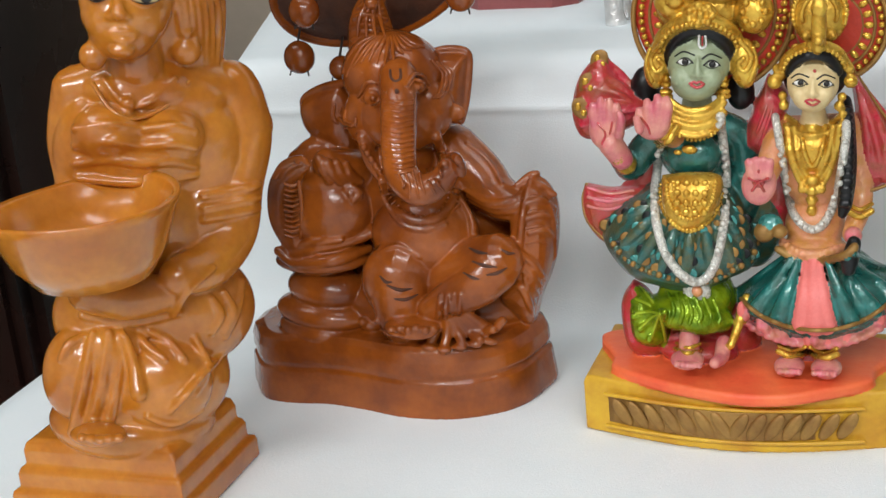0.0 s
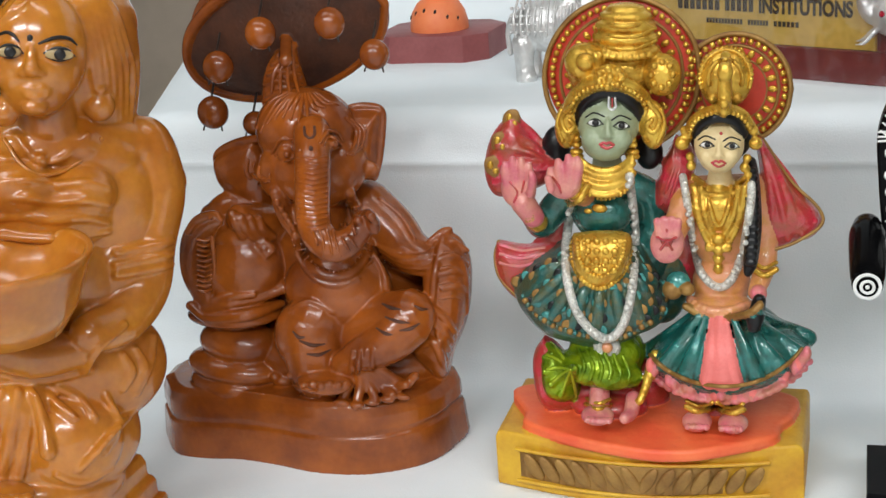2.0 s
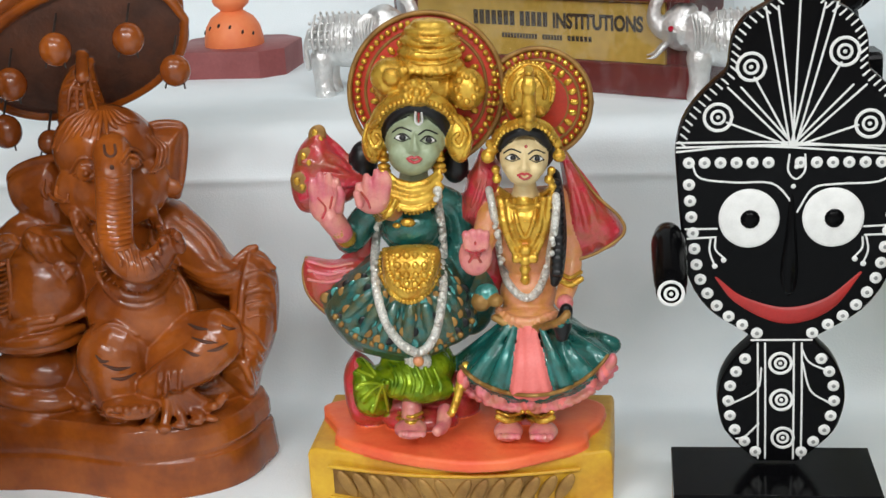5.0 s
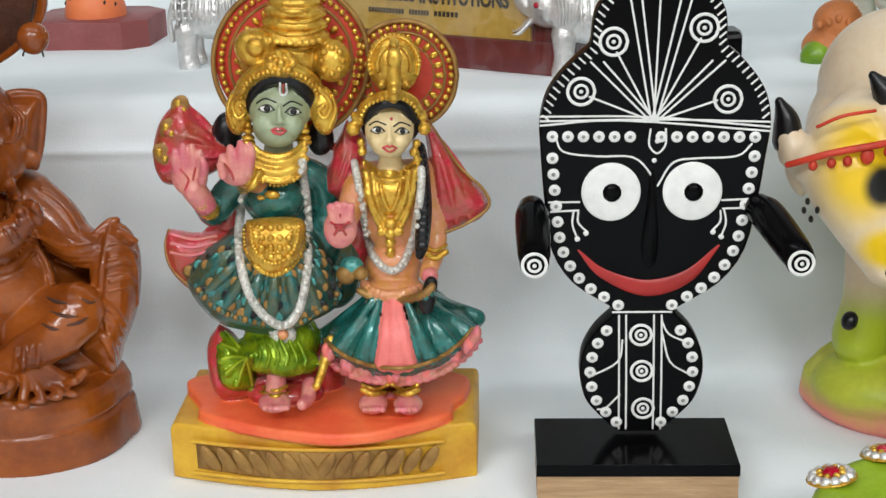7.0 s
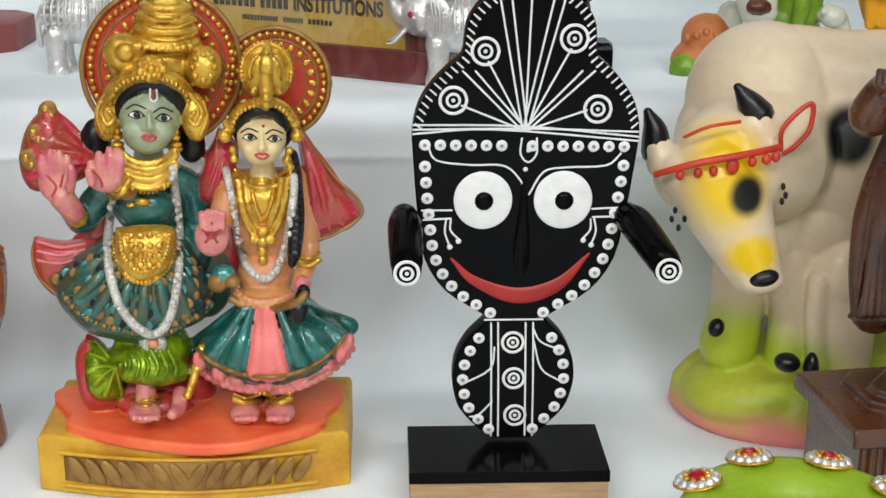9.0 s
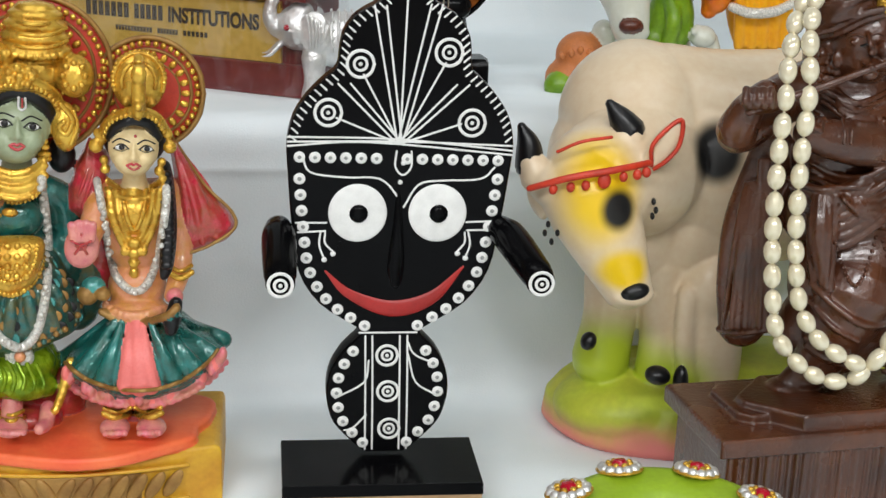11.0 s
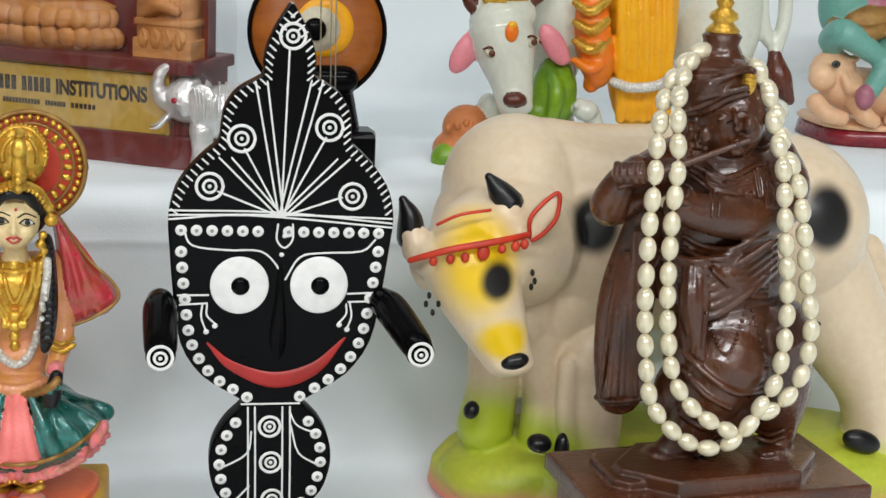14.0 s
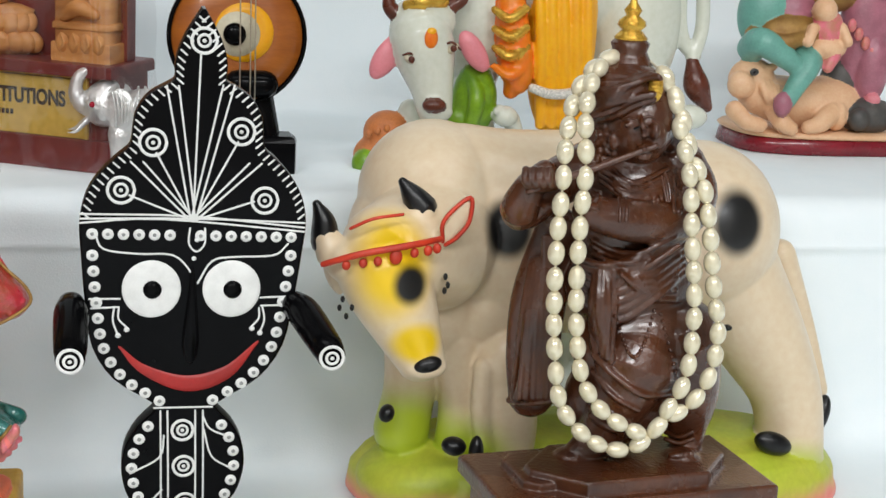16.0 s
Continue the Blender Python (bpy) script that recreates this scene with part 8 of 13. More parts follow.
    c.ball(.007, -.02, .1933, .0067, .0062, .0124, GOLD, turn=-1)
    c.limb([(.0061, -.0257, .2053, .0013), (.0111, -.0249, .1978, .0013), (.0082, -.0264, .1909, .0013), (.005, -.0264, .1943, .0013), (.0074, -.0264, .1971, .0013)], GOLD, fine=True)
    c.limb([(.0116, -.0225, .2012, .0011), (.013, -.0232, .194, .0011), (.0099, -.0245, .1858, .0011)], GOLD, fine=True)
    c.ball(-.0302, -.024, .1873, .0017, .0017, .0017, GOLD, fine=True)
    c.ball(-.0304, -.024, .1844, .0025, .0025, .0017, GOLD, turn=4, fine=True)
    c.ball(-.0306, -.024, .181, .0034, .0034, .0017, GOLD, turn=4, fine=True)
    c.ball(-.0308, -.024, .1787, .0037, .0037, .0017, GOLD, turn=4, fine=True)
    c.ball(-.0023, -.024, .187, .0017, .0017, .0017, GOLD, fine=True)
    c.ball(-.0025, -.024, .1841, .0025, .0025, .0017, GOLD, turn=3, fine=True)
    c.ball(-.0027, -.024, .1807, .0034, .0034, .0017, GOLD, turn=3, fine=True)
    c.ball(-.0028, -.024, .1784, .0037, .0037, .0017, GOLD, turn=3, fine=True)
    c.ball(-.0191, -.034, .1977, .0033, .0008, .0014, WHITEPAINT, turn=4, fine=True)
    c.ball(-.0186, -.0352, .198, .0017, .0008, .0015, EYEINK, turn=4, fine=True)
    c.limb([(-.0231, -.0323, .1971, .0004), (-.02, -.0334, .1994, .0004), (-.0173, -.0342, .1993, .0004), (-.015, -.0349, .1973, .0004)], EYEINK, fine=True)
    c.limb([(-.0226, -.0326, .1969, .0002), (-.0191, -.0343, .1959, .0002), (-.0155, -.0348, .1973, .0002)], EYEINK, fine=True)
    c.limb([(-.0241, -.0308, .1999, .0004), (-.0197, -.0323, .2024, .0004), (-.0144, -.034, .2009, .0004)], EYEINK, fine=True)
    c.ball(-.0065, -.0328, .1959, .0033, .0008, .0014, WHITEPAINT, turn=3, fine=True)
    c.ball(-.006, -.034, .1962, .0017, .0008, .0015, EYEINK, turn=3, fine=True)
    c.limb([(-.01, -.0345, .1961, .0004), (-.0073, -.0332, .1979, .0004), (-.0049, -.0318, .1972, .0004), (-.0029, -.0302, .1947, .0004)], EYEINK, fine=True)
    c.limb([(-.0095, -.0343, .1957, .0002), (-.0065, -.0335, .1941, .0002), (-.0034, -.0306, .1948, .0002)], EYEINK, fine=True)
    c.limb([(-.0107, -.0341, .1991, .0004), (-.0069, -.032, .2008, .0004), (-.0024, -.0289, .1981, .0004)], EYEINK, fine=True)
    c.limb([(-.0126, -.0346, .1992, .0008), (-.0127, -.0355, .195, .0014), (-.0125, -.0358, .1922, .0022)], GREYGREEN)
    c.ball(-.0151, -.0354, .1913, .0014, .0014, .0011, GREYGREEN, turn=4)
    c.ball(-.0105, -.0351, .1912, .0014, .0014, .0011, GREYGREEN, turn=3)
    c.limb([(-.0165, -.0369, .1878, .0007), (-.0146, -.0366, .1885, .0007), (-.0132, -.0366, .1879, .0007), (-.0119, -.0361, .1884, .0007), (-.0101, -.0355, .1871, .0007)], CRIMSON, fine=True)
    c.limb([(-.0157, -.0371, .187, .0008), (-.0133, -.0368, .1858, .0008), (-.0109, -.036, .1864, .0008)], CRIMSON, fine=True)
    c.limb([(-.0116, -.0347, .2103, .0006), (-.0124, -.0316, .2052, .0006), (-.0107, -.0323, .2037, .0006), (-.0092, -.0308, .205, .0006), (-.0087, -.0345, .2099, .0006)], WHITEPAINT, fine=True)
    c.limb([(-.0101, -.0342, .2096, .0005), (-.0108, -.0313, .2051, .0005)], CRIMSON, fine=True)
    c.ball(-.0283, -.004, .0464, .0306, .0184, .0135, CRIMSON, turn=4)
    # Crimson masses fill the gaps under the skirts in place of reddish shade.
    c.ball(-.022, -.016, .0418, .0212, .0139, .0079, CRIMSON, turn=4)
    c.ball(.0335, -.008, .0365, .014, .0103, .0103, CRIMSON, turn=2)
    c.ball(-.0061, 0, .0445, .0153, .0123, .0184, CRIMSON, turn=3)
    c.ball(-.0201, -.01, .0683, .018, .0132, .018, LEAF)
    c.limb([(-.0126, -.02, .0723, .0101), (-.026, -.03, .0677, .01), (-.0391, -.022, .0664, .0077)], LEAF)
    c.limb([(-.0332, -.02, .0725, .0077), (-.0197, -.034, .0656, .0076), (-.0076, -.026, .0621, .0065)], LEAF)
    c.limb([(-.034, -.0274, .0767, .0012), (-.029, -.0386, .0726, .0012), (-.0314, -.0379, .0642, .0012)], LEAF, fine=True)
    c.limb([(-.0288, -.0308, .0774, .0012), (-.0243, -.0392, .0722, .0012), (-.0261, -.04, .0654, .0012)], LEAF, fine=True)
    c.limb([(-.0238, -.0329, .0776, .0012), (-.0198, -.0392, .0715, .0012), (-.0208, -.0418, .0664, .0012)], LEAF, fine=True)
    c.limb([(-.0189, -.035, .0778, .0012), (-.0153, -.0384, .0705, .0012), (-.0161, -.041, .0664, .0012)], LEAF, fine=True)
    c.limb([(-.0145, -.0337, .0766, .0012), (-.0112, -.0356, .0687, .0012), (-.0117, -.0377, .0652, .0012)], LEAF, fine=True)
    c.limb([(-.0104, -.0306, .0747, .0012), (-.0071, -.0328, .0669, .0012), (-.0073, -.0343, .0641, .0012)], LEAF, fine=True)
    c.form([(-.0497, .0748), (-.0429, .069), (-.0359, .0581), (-.0353, .049), (-.0404, .0439), (-.0488, .0446), (-.0539, .0492), (-.0556, .0582), (-.0548, .0691)], -.016, .016, .006, LEAF)
    c.form([(-.0549, .0777), (-.0487, .0738), (-.0432, .0661), (-.0379, .0564), (-.035, .046), (-.0409, .0375), (-.0519, .0356), (-.0588, .0409), (-.0615, .0533), (-.0611, .0675)], -.012, .014, .008, CRIMSON)
    c.limb([(-.0341, -.0365, .0699, .0015), (-.0436, -.0266, .0718, .0021), (-.0517, -.0181, .0744, .0018)], LEAF)
    c.limb([(-.037, -.034, .0676, .0006), (-.0431, -.0282, .0737, .0009), (-.0511, -.0148, .0747, .0009)], BRIGHTLEAF, fine=True)
    c.limb([(-.0338, -.0385, .0707, .0015), (-.0444, -.028, .0689, .0021), (-.0526, -.0245, .07, .0018)], LEAF)
    c.limb([(-.037, -.034, .0676, .0006), (-.0439, -.0301, .071, .0009), (-.0512, -.025, .0718, .0009)], BRIGHTLEAF, fine=True)
    c.limb([(-.0334, -.0404, .0715, .0015), (-.044, -.0299, .0656, .0021), (-.0512, -.031, .0646, .0018)], LEAF)
    c.limb([(-.0358, -.0402, .0702, .0006), (-.0433, -.0329, .0681, .0009), (-.0497, -.032, .0665, .0009)], BRIGHTLEAF, fine=True)
    c.limb([(-.033, -.0424, .0724, .0014), (-.0426, -.0309, .0625, .0021), (-.0484, -.0326, .0583, .0018)], LEAF)
    c.limb([(-.0354, -.042, .071, .0006), (-.0416, -.0351, .0656, .0009), (-.0468, -.0341, .0605, .0009)], BRIGHTLEAF, fine=True)
    c.limb([(-.0326, -.0444, .0732, .0014), (-.0402, -.0303, .0595, .0021), (-.0437, -.032, .0523, .0018)], LEAF)
    c.limb([(-.0353, -.0426, .0712, .0006), (-.0389, -.0364, .0633, .0009), (-.042, -.0336, .0546, .0009)], BRIGHTLEAF, fine=True)
    c.limb([(-.0322, -.0464, .074, .0014), (-.0374, -.0272, .0571, .0021), (-.0385, -.0231, .0464, .0018)], LEAF)
    c.limb([(-.0353, -.0426, .0712, .0006), (-.0357, -.0357, .062, .0009), (-.0367, -.0257, .0491, .0009)], BRIGHTLEAF, fine=True)
    c.limb([(.0024, -.024, .0675, .0024), (.0016, -.03, .0606, .0023), (-.0016, -.036, .0525, .002)], GOLD)
    c.limb([(.0045, -.02, .0722, .0024), (.0035, -.026, .062, .0021)], GOLD)
    c.limb([(-.0233, -.03, .0544, .0053), (-.0229, -.036, .0463, .0053)], PALM)
    c.ball(-.0219, -.046, .0483, .0084, .0099, .0038, PALM, turn=4)
    c.ball(-.0254, -.056, .0501, .0016, .0026, .0017, PALM, turn=4)
    c.ball(-.0225, -.056, .05, .0016, .0026, .0017, PALM, turn=4)
    c.ball(-.0197, -.056, .0498, .0016, .0026, .0017, PALM, turn=4)
    c.ball(-.0169, -.056, .0499, .0016, .0026, .0017, PALM, turn=4)
    c.ball(-.014, -.056, .0501, .0016, .0026, .0017, PALM, turn=4)
    c.limb([(-.0313, -.0278, .0458, .0015), (-.0213, -.048, .0523, .0014), (-.0182, -.0283, .046, .0015)], GOLD, fine=True)
    c.limb([(-.031, -.025, .0478, .0012), (-.0227, -.0394, .0516, .0012), (-.0178, -.0332, .0514, .0012)], GOLD, fine=True)
    c.limb([(-.0059, -.03, .0511, .0041), (-.006, -.04, .0474, .0038), (-.0078, -.048, .0479, .0029)], PALM)
    c.form([(.0156, .1838), (.0256, .1737), (.0226, .1576), (.015, .1426), (.008, .1444), (.0036, .1487), (.0073, .1661)], 0, .012, .01, CRIMSON)
    c.limb([(.0189, -.0067, .1772, .001), (.0137, -.0122, .164, .001), (.0087, -.0093, .1496, .001)], CRIMSON, fine=True)
    c.limb([(.0209, -.0041, .1765, .001), (.0172, -.0121, .164, .001), (.0124, -.0109, .15, .001)], CRIMSON, fine=True)
    c.limb([(.0229, -.0015, .1759, .001), (.0204, -.0105, .1635, .001), (.0157, -.0096, .1496, .001)], CRIMSON, fine=True)
    c.form([(.0534, .1871), (.0612, .1764), (.0724, .1571), (.0844, .1443), (.0869, .1357), (.0818, .129), (.0729, .126), (.0657, .1217), (.0593, .1243), (.058, .144), (.0563, .1651)], .004, .012, .008, CRIMSON)
    c.limb([(.0569, .0002, .1809, .0012), (.0718, .0035, .1582, .002), (.0838, -.0031, .1391, .0017)], CRIMSON)
    c.limb([(.057, -.0012, .1813, .0011), (.0692, -.0059, .1572, .002), (.0779, -.0045, .1323, .0017)], CRIMSON)
    c.limb([(.057, -.0025, .1816, .0011), (.0658, -.0081, .1567, .002), (.0709, -.0047, .13, .0017)], CRIMSON)
    c.limb([(.0571, -.0038, .1819, .0011), (.0626, -.0075, .1551, .002), (.0644, -.0041, .1268, .0018)], CRIMSON)
    c.limb([(.0542, -.0006, .1876, .0009), (.0713, .001, .1598, .0009), (.0851, -.0024, .1462, .0009), (.0867, -.0049, .1378, .0009), (.0745, -.0077, .1297, .0009), (.064, -.0093, .1261, .0009)], DULLGOLD, fine=True)
    c.ball(.0375, -.006, .1381, .0157, .0116, .0232, PEACH, turn=2)
    c.ball(.0383, -.012, .1489, .0144, .0103, .0126, GOLD, turn=2)
    c.ball(.0376, -.006, .1073, .0147, .0112, .0147, PEACH)
    c.limb([(.0235, -.004, .1557, .007), (.0534, -.002, .156, .0075)], PEACH)
    c.limb([(.0219, -.006, .1545, .0075), (.0184, -.016, .1443, .0069), (.0146, -.022, .1343, .0057)], PEACH)
    c.limb([(.0546, -.002, .1548, .007), (.0593, -.004, .1342, .0058), (.0598, -.01, .119, .0055), (.0561, -.022, .1079, .0043)], PEACH)
    c.limb([(.0549, -.0174, .1179, .0017), (.0602, -.0201, .1163, .0017), (.0654, -.0189, .1189, .0017)], GOLD, fine=True)
    c.limb([(.0548, -.0133, .1201, .0012), (.0602, -.0177, .1192, .0012), (.0651, -.0116, .1201, .0012)], GOLD, fine=True)
    c.ball(.014, -.032, .1363, .0085, .0039, .0107, PALM, turn=9)
    c.limb([(.0111, -.038, .1423, .0022), (.0101, -.037, .149, .002)], PALM)
    c.limb([(.0138, -.038, .1423, .0022), (.0135, -.037, .1499, .002)], PALM)
    c.limb([(.0166, -.038, .1423, .0022), (.0171, -.037, .15, .002)], PALM)
    c.limb([(.0194, -.038, .1422, .0022), (.0204, -.037, .1491, .0019)], PALM)
    c.ball(.0143, -.0359, .1387, .0031, .0008, .0031, CRIMSON, fine=True)
    c.limb([(.0144, -.0369, .139, .0007), (.015, -.0395, .1454, .0007)], CRIMSON, fine=True)
    c.limb([(.0144, -.0369, .139, .0007), (.0194, -.0403, .1418, .0007)], CRIMSON, fine=True)
    c.limb([(.0144, -.0369, .139, .0007), (.0168, -.0358, .1341, .0007)], CRIMSON, fine=True)
    c.limb([(.0144, -.0369, .139, .0007), (.0112, -.0358, .1342, .0007)], CRIMSON, fine=True)
    c.limb([(.0144, -.0369, .139, .0007), (.0104, -.0402, .1419, .0007)], CRIMSON, fine=True)
    c.ball(.0575, -.0268, .109, .0043, .004, .0046, PINK, turn=2)
    c.limb([(.0584, -.034, .1079, .0034), (.0566, -.036, .0996, .0043), (.0559, -.036, .0951, .0034)], BLACKPAINT)
    c.limb([(.0526, -.01, .1712, .0034), (.0545, -.018, .1622, .0037), (.0555, -.026, .144, .0039), (.054, -.028, .1269, .0037), (.0527, -.028, .1203, .0023)], BLACKPAINT)
    c.ball(.0537, -.017, .169, .0034, .0023, .002, BLACKPAINT, turn=2)
    c.ball(.0541, -.0196, .1661, .0034, .0023, .002, BLACKPAINT, turn=2)
    c.ball(.0545, -.0218, .1632, .0034, .0023, .002, BLACKPAINT, turn=2)
    c.ball(.0548, -.0232, .1601, .0034, .0023, .002, BLACKPAINT, turn=2)
    c.ball(.0551, -.0247, .157, .0034, .0022, .002, BLACKPAINT, turn=2)
    c.ball(.0553, -.0261, .1538, .0034, .0022, .002, BLACKPAINT, turn=2)
    c.ball(.0552, -.0275, .1507, .0034, .0022, .002, BLACKPAINT, turn=2)
    c.ball(.0552, -.0289, .1476, .0034, .0022, .002, BLACKPAINT, turn=2)
    c.ball(.0552, -.0301, .1444, .0034, .0022, .002, BLACKPAINT, turn=2)
    c.ball(.0551, -.0305, .1409, .0034, .0022, .002, BLACKPAINT, turn=2)
    c.ball(.0549, -.0308, .1374, .0034, .0022, .002, BLACKPAINT, turn=2)
    c.ball(.0547, -.0312, .134, .0034, .0023, .002, BLACKPAINT, turn=2)
    c.ball(.0545, -.0315, .1305, .0034, .0023, .002, BLACKPAINT, turn=2)
    c.ball(.0543, -.0319, .127, .0034, .0023, .002, BLACKPAINT, turn=2)
    c.ball(.0387, -.008, .1849, .0154, .0114, .0142, BLACKPAINT, turn=2)
    c.limb([(.0388, -.016, .1706, .0051), (.038, -.01, .1602, .0069)], CREAM)
    c.ball(.0393, -.024, .1842, .012, .0112, .0128, CREAM, turn=2)
    c.ball(.0391, -.027, .1787, .0092, .0095, .0078, CREAM, turn=2)
    c.ball(.0341, -.03, .1807, .0042, .005, .0044, CREAM, turn=2)
    c.ball(.0452, -.03, .1805, .0042, .005, .0044, CREAM, turn=2)
    c.limb([(.0286, -.026, .1894, .0022), (.0319, -.03, .1954, .0025), (.0372, -.033, .1988, .0025), (.0427, -.033, .1993, .0025), (.0479, -.03, .1963, .0025), (.0511, -.024, .1892, .0022)], BLACKPAINT)
    c.limb([(.0238, -.018, .1869, .0028), (.0275, -.024, .1957, .0028), (.0349, -.03, .2015, .0028), (.0428, -.032, .2035, .0027), (.0505, -.026, .1993, .0028), (.0547, -.018, .19, .0028)], GOLD)
    c.ball(.0253, -.0233, .1893, .0014, .0014, .0014, GOLD, fine=True)
    c.ball(.0263, -.025, .1918, .0014, .0014, .0014, GOLD, fine=True)
    c.ball(.0273, -.0267, .1942, .0014, .0014, .0014, GOLD, fine=True)
    c.ball(.0288, -.0285, .1965, .0014, .0014, .0014, GOLD, fine=True)
    c.ball(.0306, -.0302, .1983, .0014, .0014, .0014, GOLD, fine=True)
    c.ball(.0327, -.0318, .1997, .0014, .0014, .0014, GOLD, fine=True)
    c.ball(.0348, -.0331, .2009, .0014, .0014, .0014, GOLD, fine=True)
    c.ball(.0369, -.0337, .2018, .0014, .0014, .0014, GOLD, fine=True)
    c.ball(.039, -.0342, .2025, .0014, .0014, .0014, GOLD, fine=True)
    c.ball(.0412, -.0348, .203, .0014, .0014, .0014, GOLD, fine=True)
    c.ball(.0433, -.035, .203, .0014, .0014, .0014, GOLD, fine=True)
    c.ball(.0453, -.0338, .2024, .0014, .0014, .0014, GOLD, fine=True)
    c.ball(.0472, -.0323, .2014, .0014, .0014, .0014, GOLD, fine=True)
    c.ball(.049, -.0308, .2001, .0014, .0014, .0014, GOLD, fine=True)
    c.ball(.0506, -.0292, .1984, .0014, .0014, .0014, GOLD, fine=True)
    c.ball(.0519, -.0273, .1963, .0014, .0014, .0014, GOLD, fine=True)
    c.ball(.0529, -.0253, .194, .0014, .0014, .0014, GOLD, fine=True)
    c.ball(.0539, -.0233, .1916, .0014, .0014, .0014, GOLD, fine=True)
    c.ball(.0417, -.012, .2138, .0129, .0084, .0146, GOLD, turn=2)
    c.limb([(.0432, -.026, .2276, .0025), (.0435, -.034, .2199, .0033), (.0433, -.036, .2094, .0035), (.0431, -.036, .2033, .0027)], GOLD)
    c.ball(.0438, -.0375, .2222, .0038, .0027, .0049, GOLD, turn=2)
    c.limb([(.0305, -.0162, .2106, .0011), (.0301, -.0161, .2141, .0011), (.0304, -.0159, .2175, .0011), (.0315, -.0156, .2208, .0011), (.0331, -.0153, .2236, .0011), (.0354, -.0149, .2258, .0011), (.038, -.0145, .2274, .0011), (.0409, -.0142, .2281, .0011), (.0438, -.014, .228, .0011), (.0467, -.014, .2271, .0011), (.0492, -.0142, .2255, .0011), (.0513, -.0144, .2231, .0011), (.0529, -.0147, .2202, .0011), (.0537, -.0151, .2169, .0011), (.0538, -.0154, .2135, .0011), (.0532, -.0156, .2101, .0011)], GOLD, fine=True)
    c.limb([(.0344, -.0194, .2126, .0011), (.0342, -.0193, .2149, .0011), (.0344, -.0191, .2172, .0011), (.0351, -.0189, .2194, .0011), (.0363, -.0187, .2213, .0011), (.0378, -.0185, .2229, .0011), (.0396, -.0184, .2239, .0011), (.0426, -.0311, .2269, .0011), (.0445, -.0309, .2268, .0011), (.0454, -.0181, .2238, .0011), (.0472, -.0182, .2226, .0011), (.0486, -.0183, .221, .0011), (.0496, -.0184, .2191, .0011), (.0502, -.0186, .2168, .0011), (.0503, -.0187, .2145, .0011), (.0498, -.0189, .2122, .0011)], GOLD, fine=True)
    c.ball(.0301, -.0165, .2129, .0014, .0017, .0014, GOLD, fine=True)
    c.ball(.0299, -.0161, .215, .0014, .0017, .0014, GOLD, fine=True)
    c.ball(.0299, -.0157, .2171, .0014, .0017, .0014, GOLD, fine=True)
    c.ball(.0303, -.0153, .2191, .0014, .0017, .0014, GOLD, fine=True)
    c.ball(.031, -.0149, .2211, .0014, .0017, .0014, GOLD, fine=True)
    c.ball(.0319, -.0143, .2229, .0014, .0017, .0014, GOLD, fine=True)
    c.ball(.033, -.0135, .2246, .0014, .0017, .0014, GOLD, fine=True)
    c.ball(.0334, -.0009, .2238, .0014, .0017, .0014, GOLD, fine=True)
    c.ball(.0352, -.0009, .2251, .0014, .0017, .0014, GOLD, fine=True)
    c.ball(.0371, -.0009, .2261, .0014, .0017, .0014, GOLD, fine=True)
    c.ball(.0392, -.0009, .2267, .0014, .0017, .0014, GOLD, fine=True)
    c.ball(.0414, -.0009, .2268, .0014, .0017, .0014, GOLD, fine=True)
    c.ball(.0437, -.0028, .2269, .0014, .0017, .0014, GOLD, fine=True)
    c.ball(.0456, -.0011, .226, .0014, .0017, .0014, GOLD, fine=True)
    c.ball(.0477, -.0034, .2253, .0014, .0017, .0014, GOLD, fine=True)
    c.ball(.0493, -.0029, .2238, .0014, .0017, .0014, GOLD, fine=True)
    c.ball(.0506, -.0015, .2219, .0014, .0017, .0014, GOLD, fine=True)
    c.ball(.0524, -.0131, .2223, .0014, .0017, .0014, GOLD, fine=True)
    c.ball(.0533, -.0138, .2204, .0014, .0017, .0014, GOLD, fine=True)
    c.ball(.0539, -.0143, .2184, .0014, .0017, .0014, GOLD, fine=True)
    c.ball(.0541, -.0148, .2164, .0014, .0017, .0014, GOLD, fine=True)
    c.ball(.054, -.0154, .2143, .0014, .0017, .0014, GOLD, fine=True)
    c.ball(.0357, -.0183, .205, .0022, .0022, .0022, GOLD)
    c.ball(.0479, -.018, .2048, .0022, .0022, .0022, GOLD)
    c.ball(.0435, -.0401, .2075, .0022, .0022, .0022, GOLD)
    c.ball(.0397, -.0346, .2041, .0022, .0022, .0022, GOLD)
    c.ball(.0462, -.0335, .2038, .0022, .0022, .0022, GOLD)
    c.ball(.0211, -.02, .184, .0037, .0037, .0037, GOLD)
    c.ball(.0225, -.02, .1903, .0025, .0025, .0025, GOLD)
    c.ball(.0247, -.02, .1771, .0023, .0023, .0023, GOLD)
    c.ball(.0251, -.02, .1724, .0025, .0025, .0025, GOLD)
    c.ball(.0563, -.02, .1836, .0034, .0034, .0034, GOLD)
    c.ball(.0554, -.02, .1899, .0025, .0025, .0025, GOLD)
    c.ball(.0522, -.02, .1762, .0022, .0022, .0022, GOLD)
    c.ball(.0509, -.02, .1716, .0025, .0025, .0025, GOLD)
    c.ball(.0344, -.0341, .1865, .0029, .0008, .0012, WHITEPAINT, turn=2, fine=True)
    c.ball(.0348, -.0352, .1868, .0014, .0008, .0013, EYEINK, turn=2, fine=True)
    c.limb([(.0309, -.0321, .1857, .0004), (.0335, -.0335, .188, .0004), (.0359, -.0345, .1879, .0004), (.0379, -.0352, .1862, .0004)], EYEINK, fine=True)
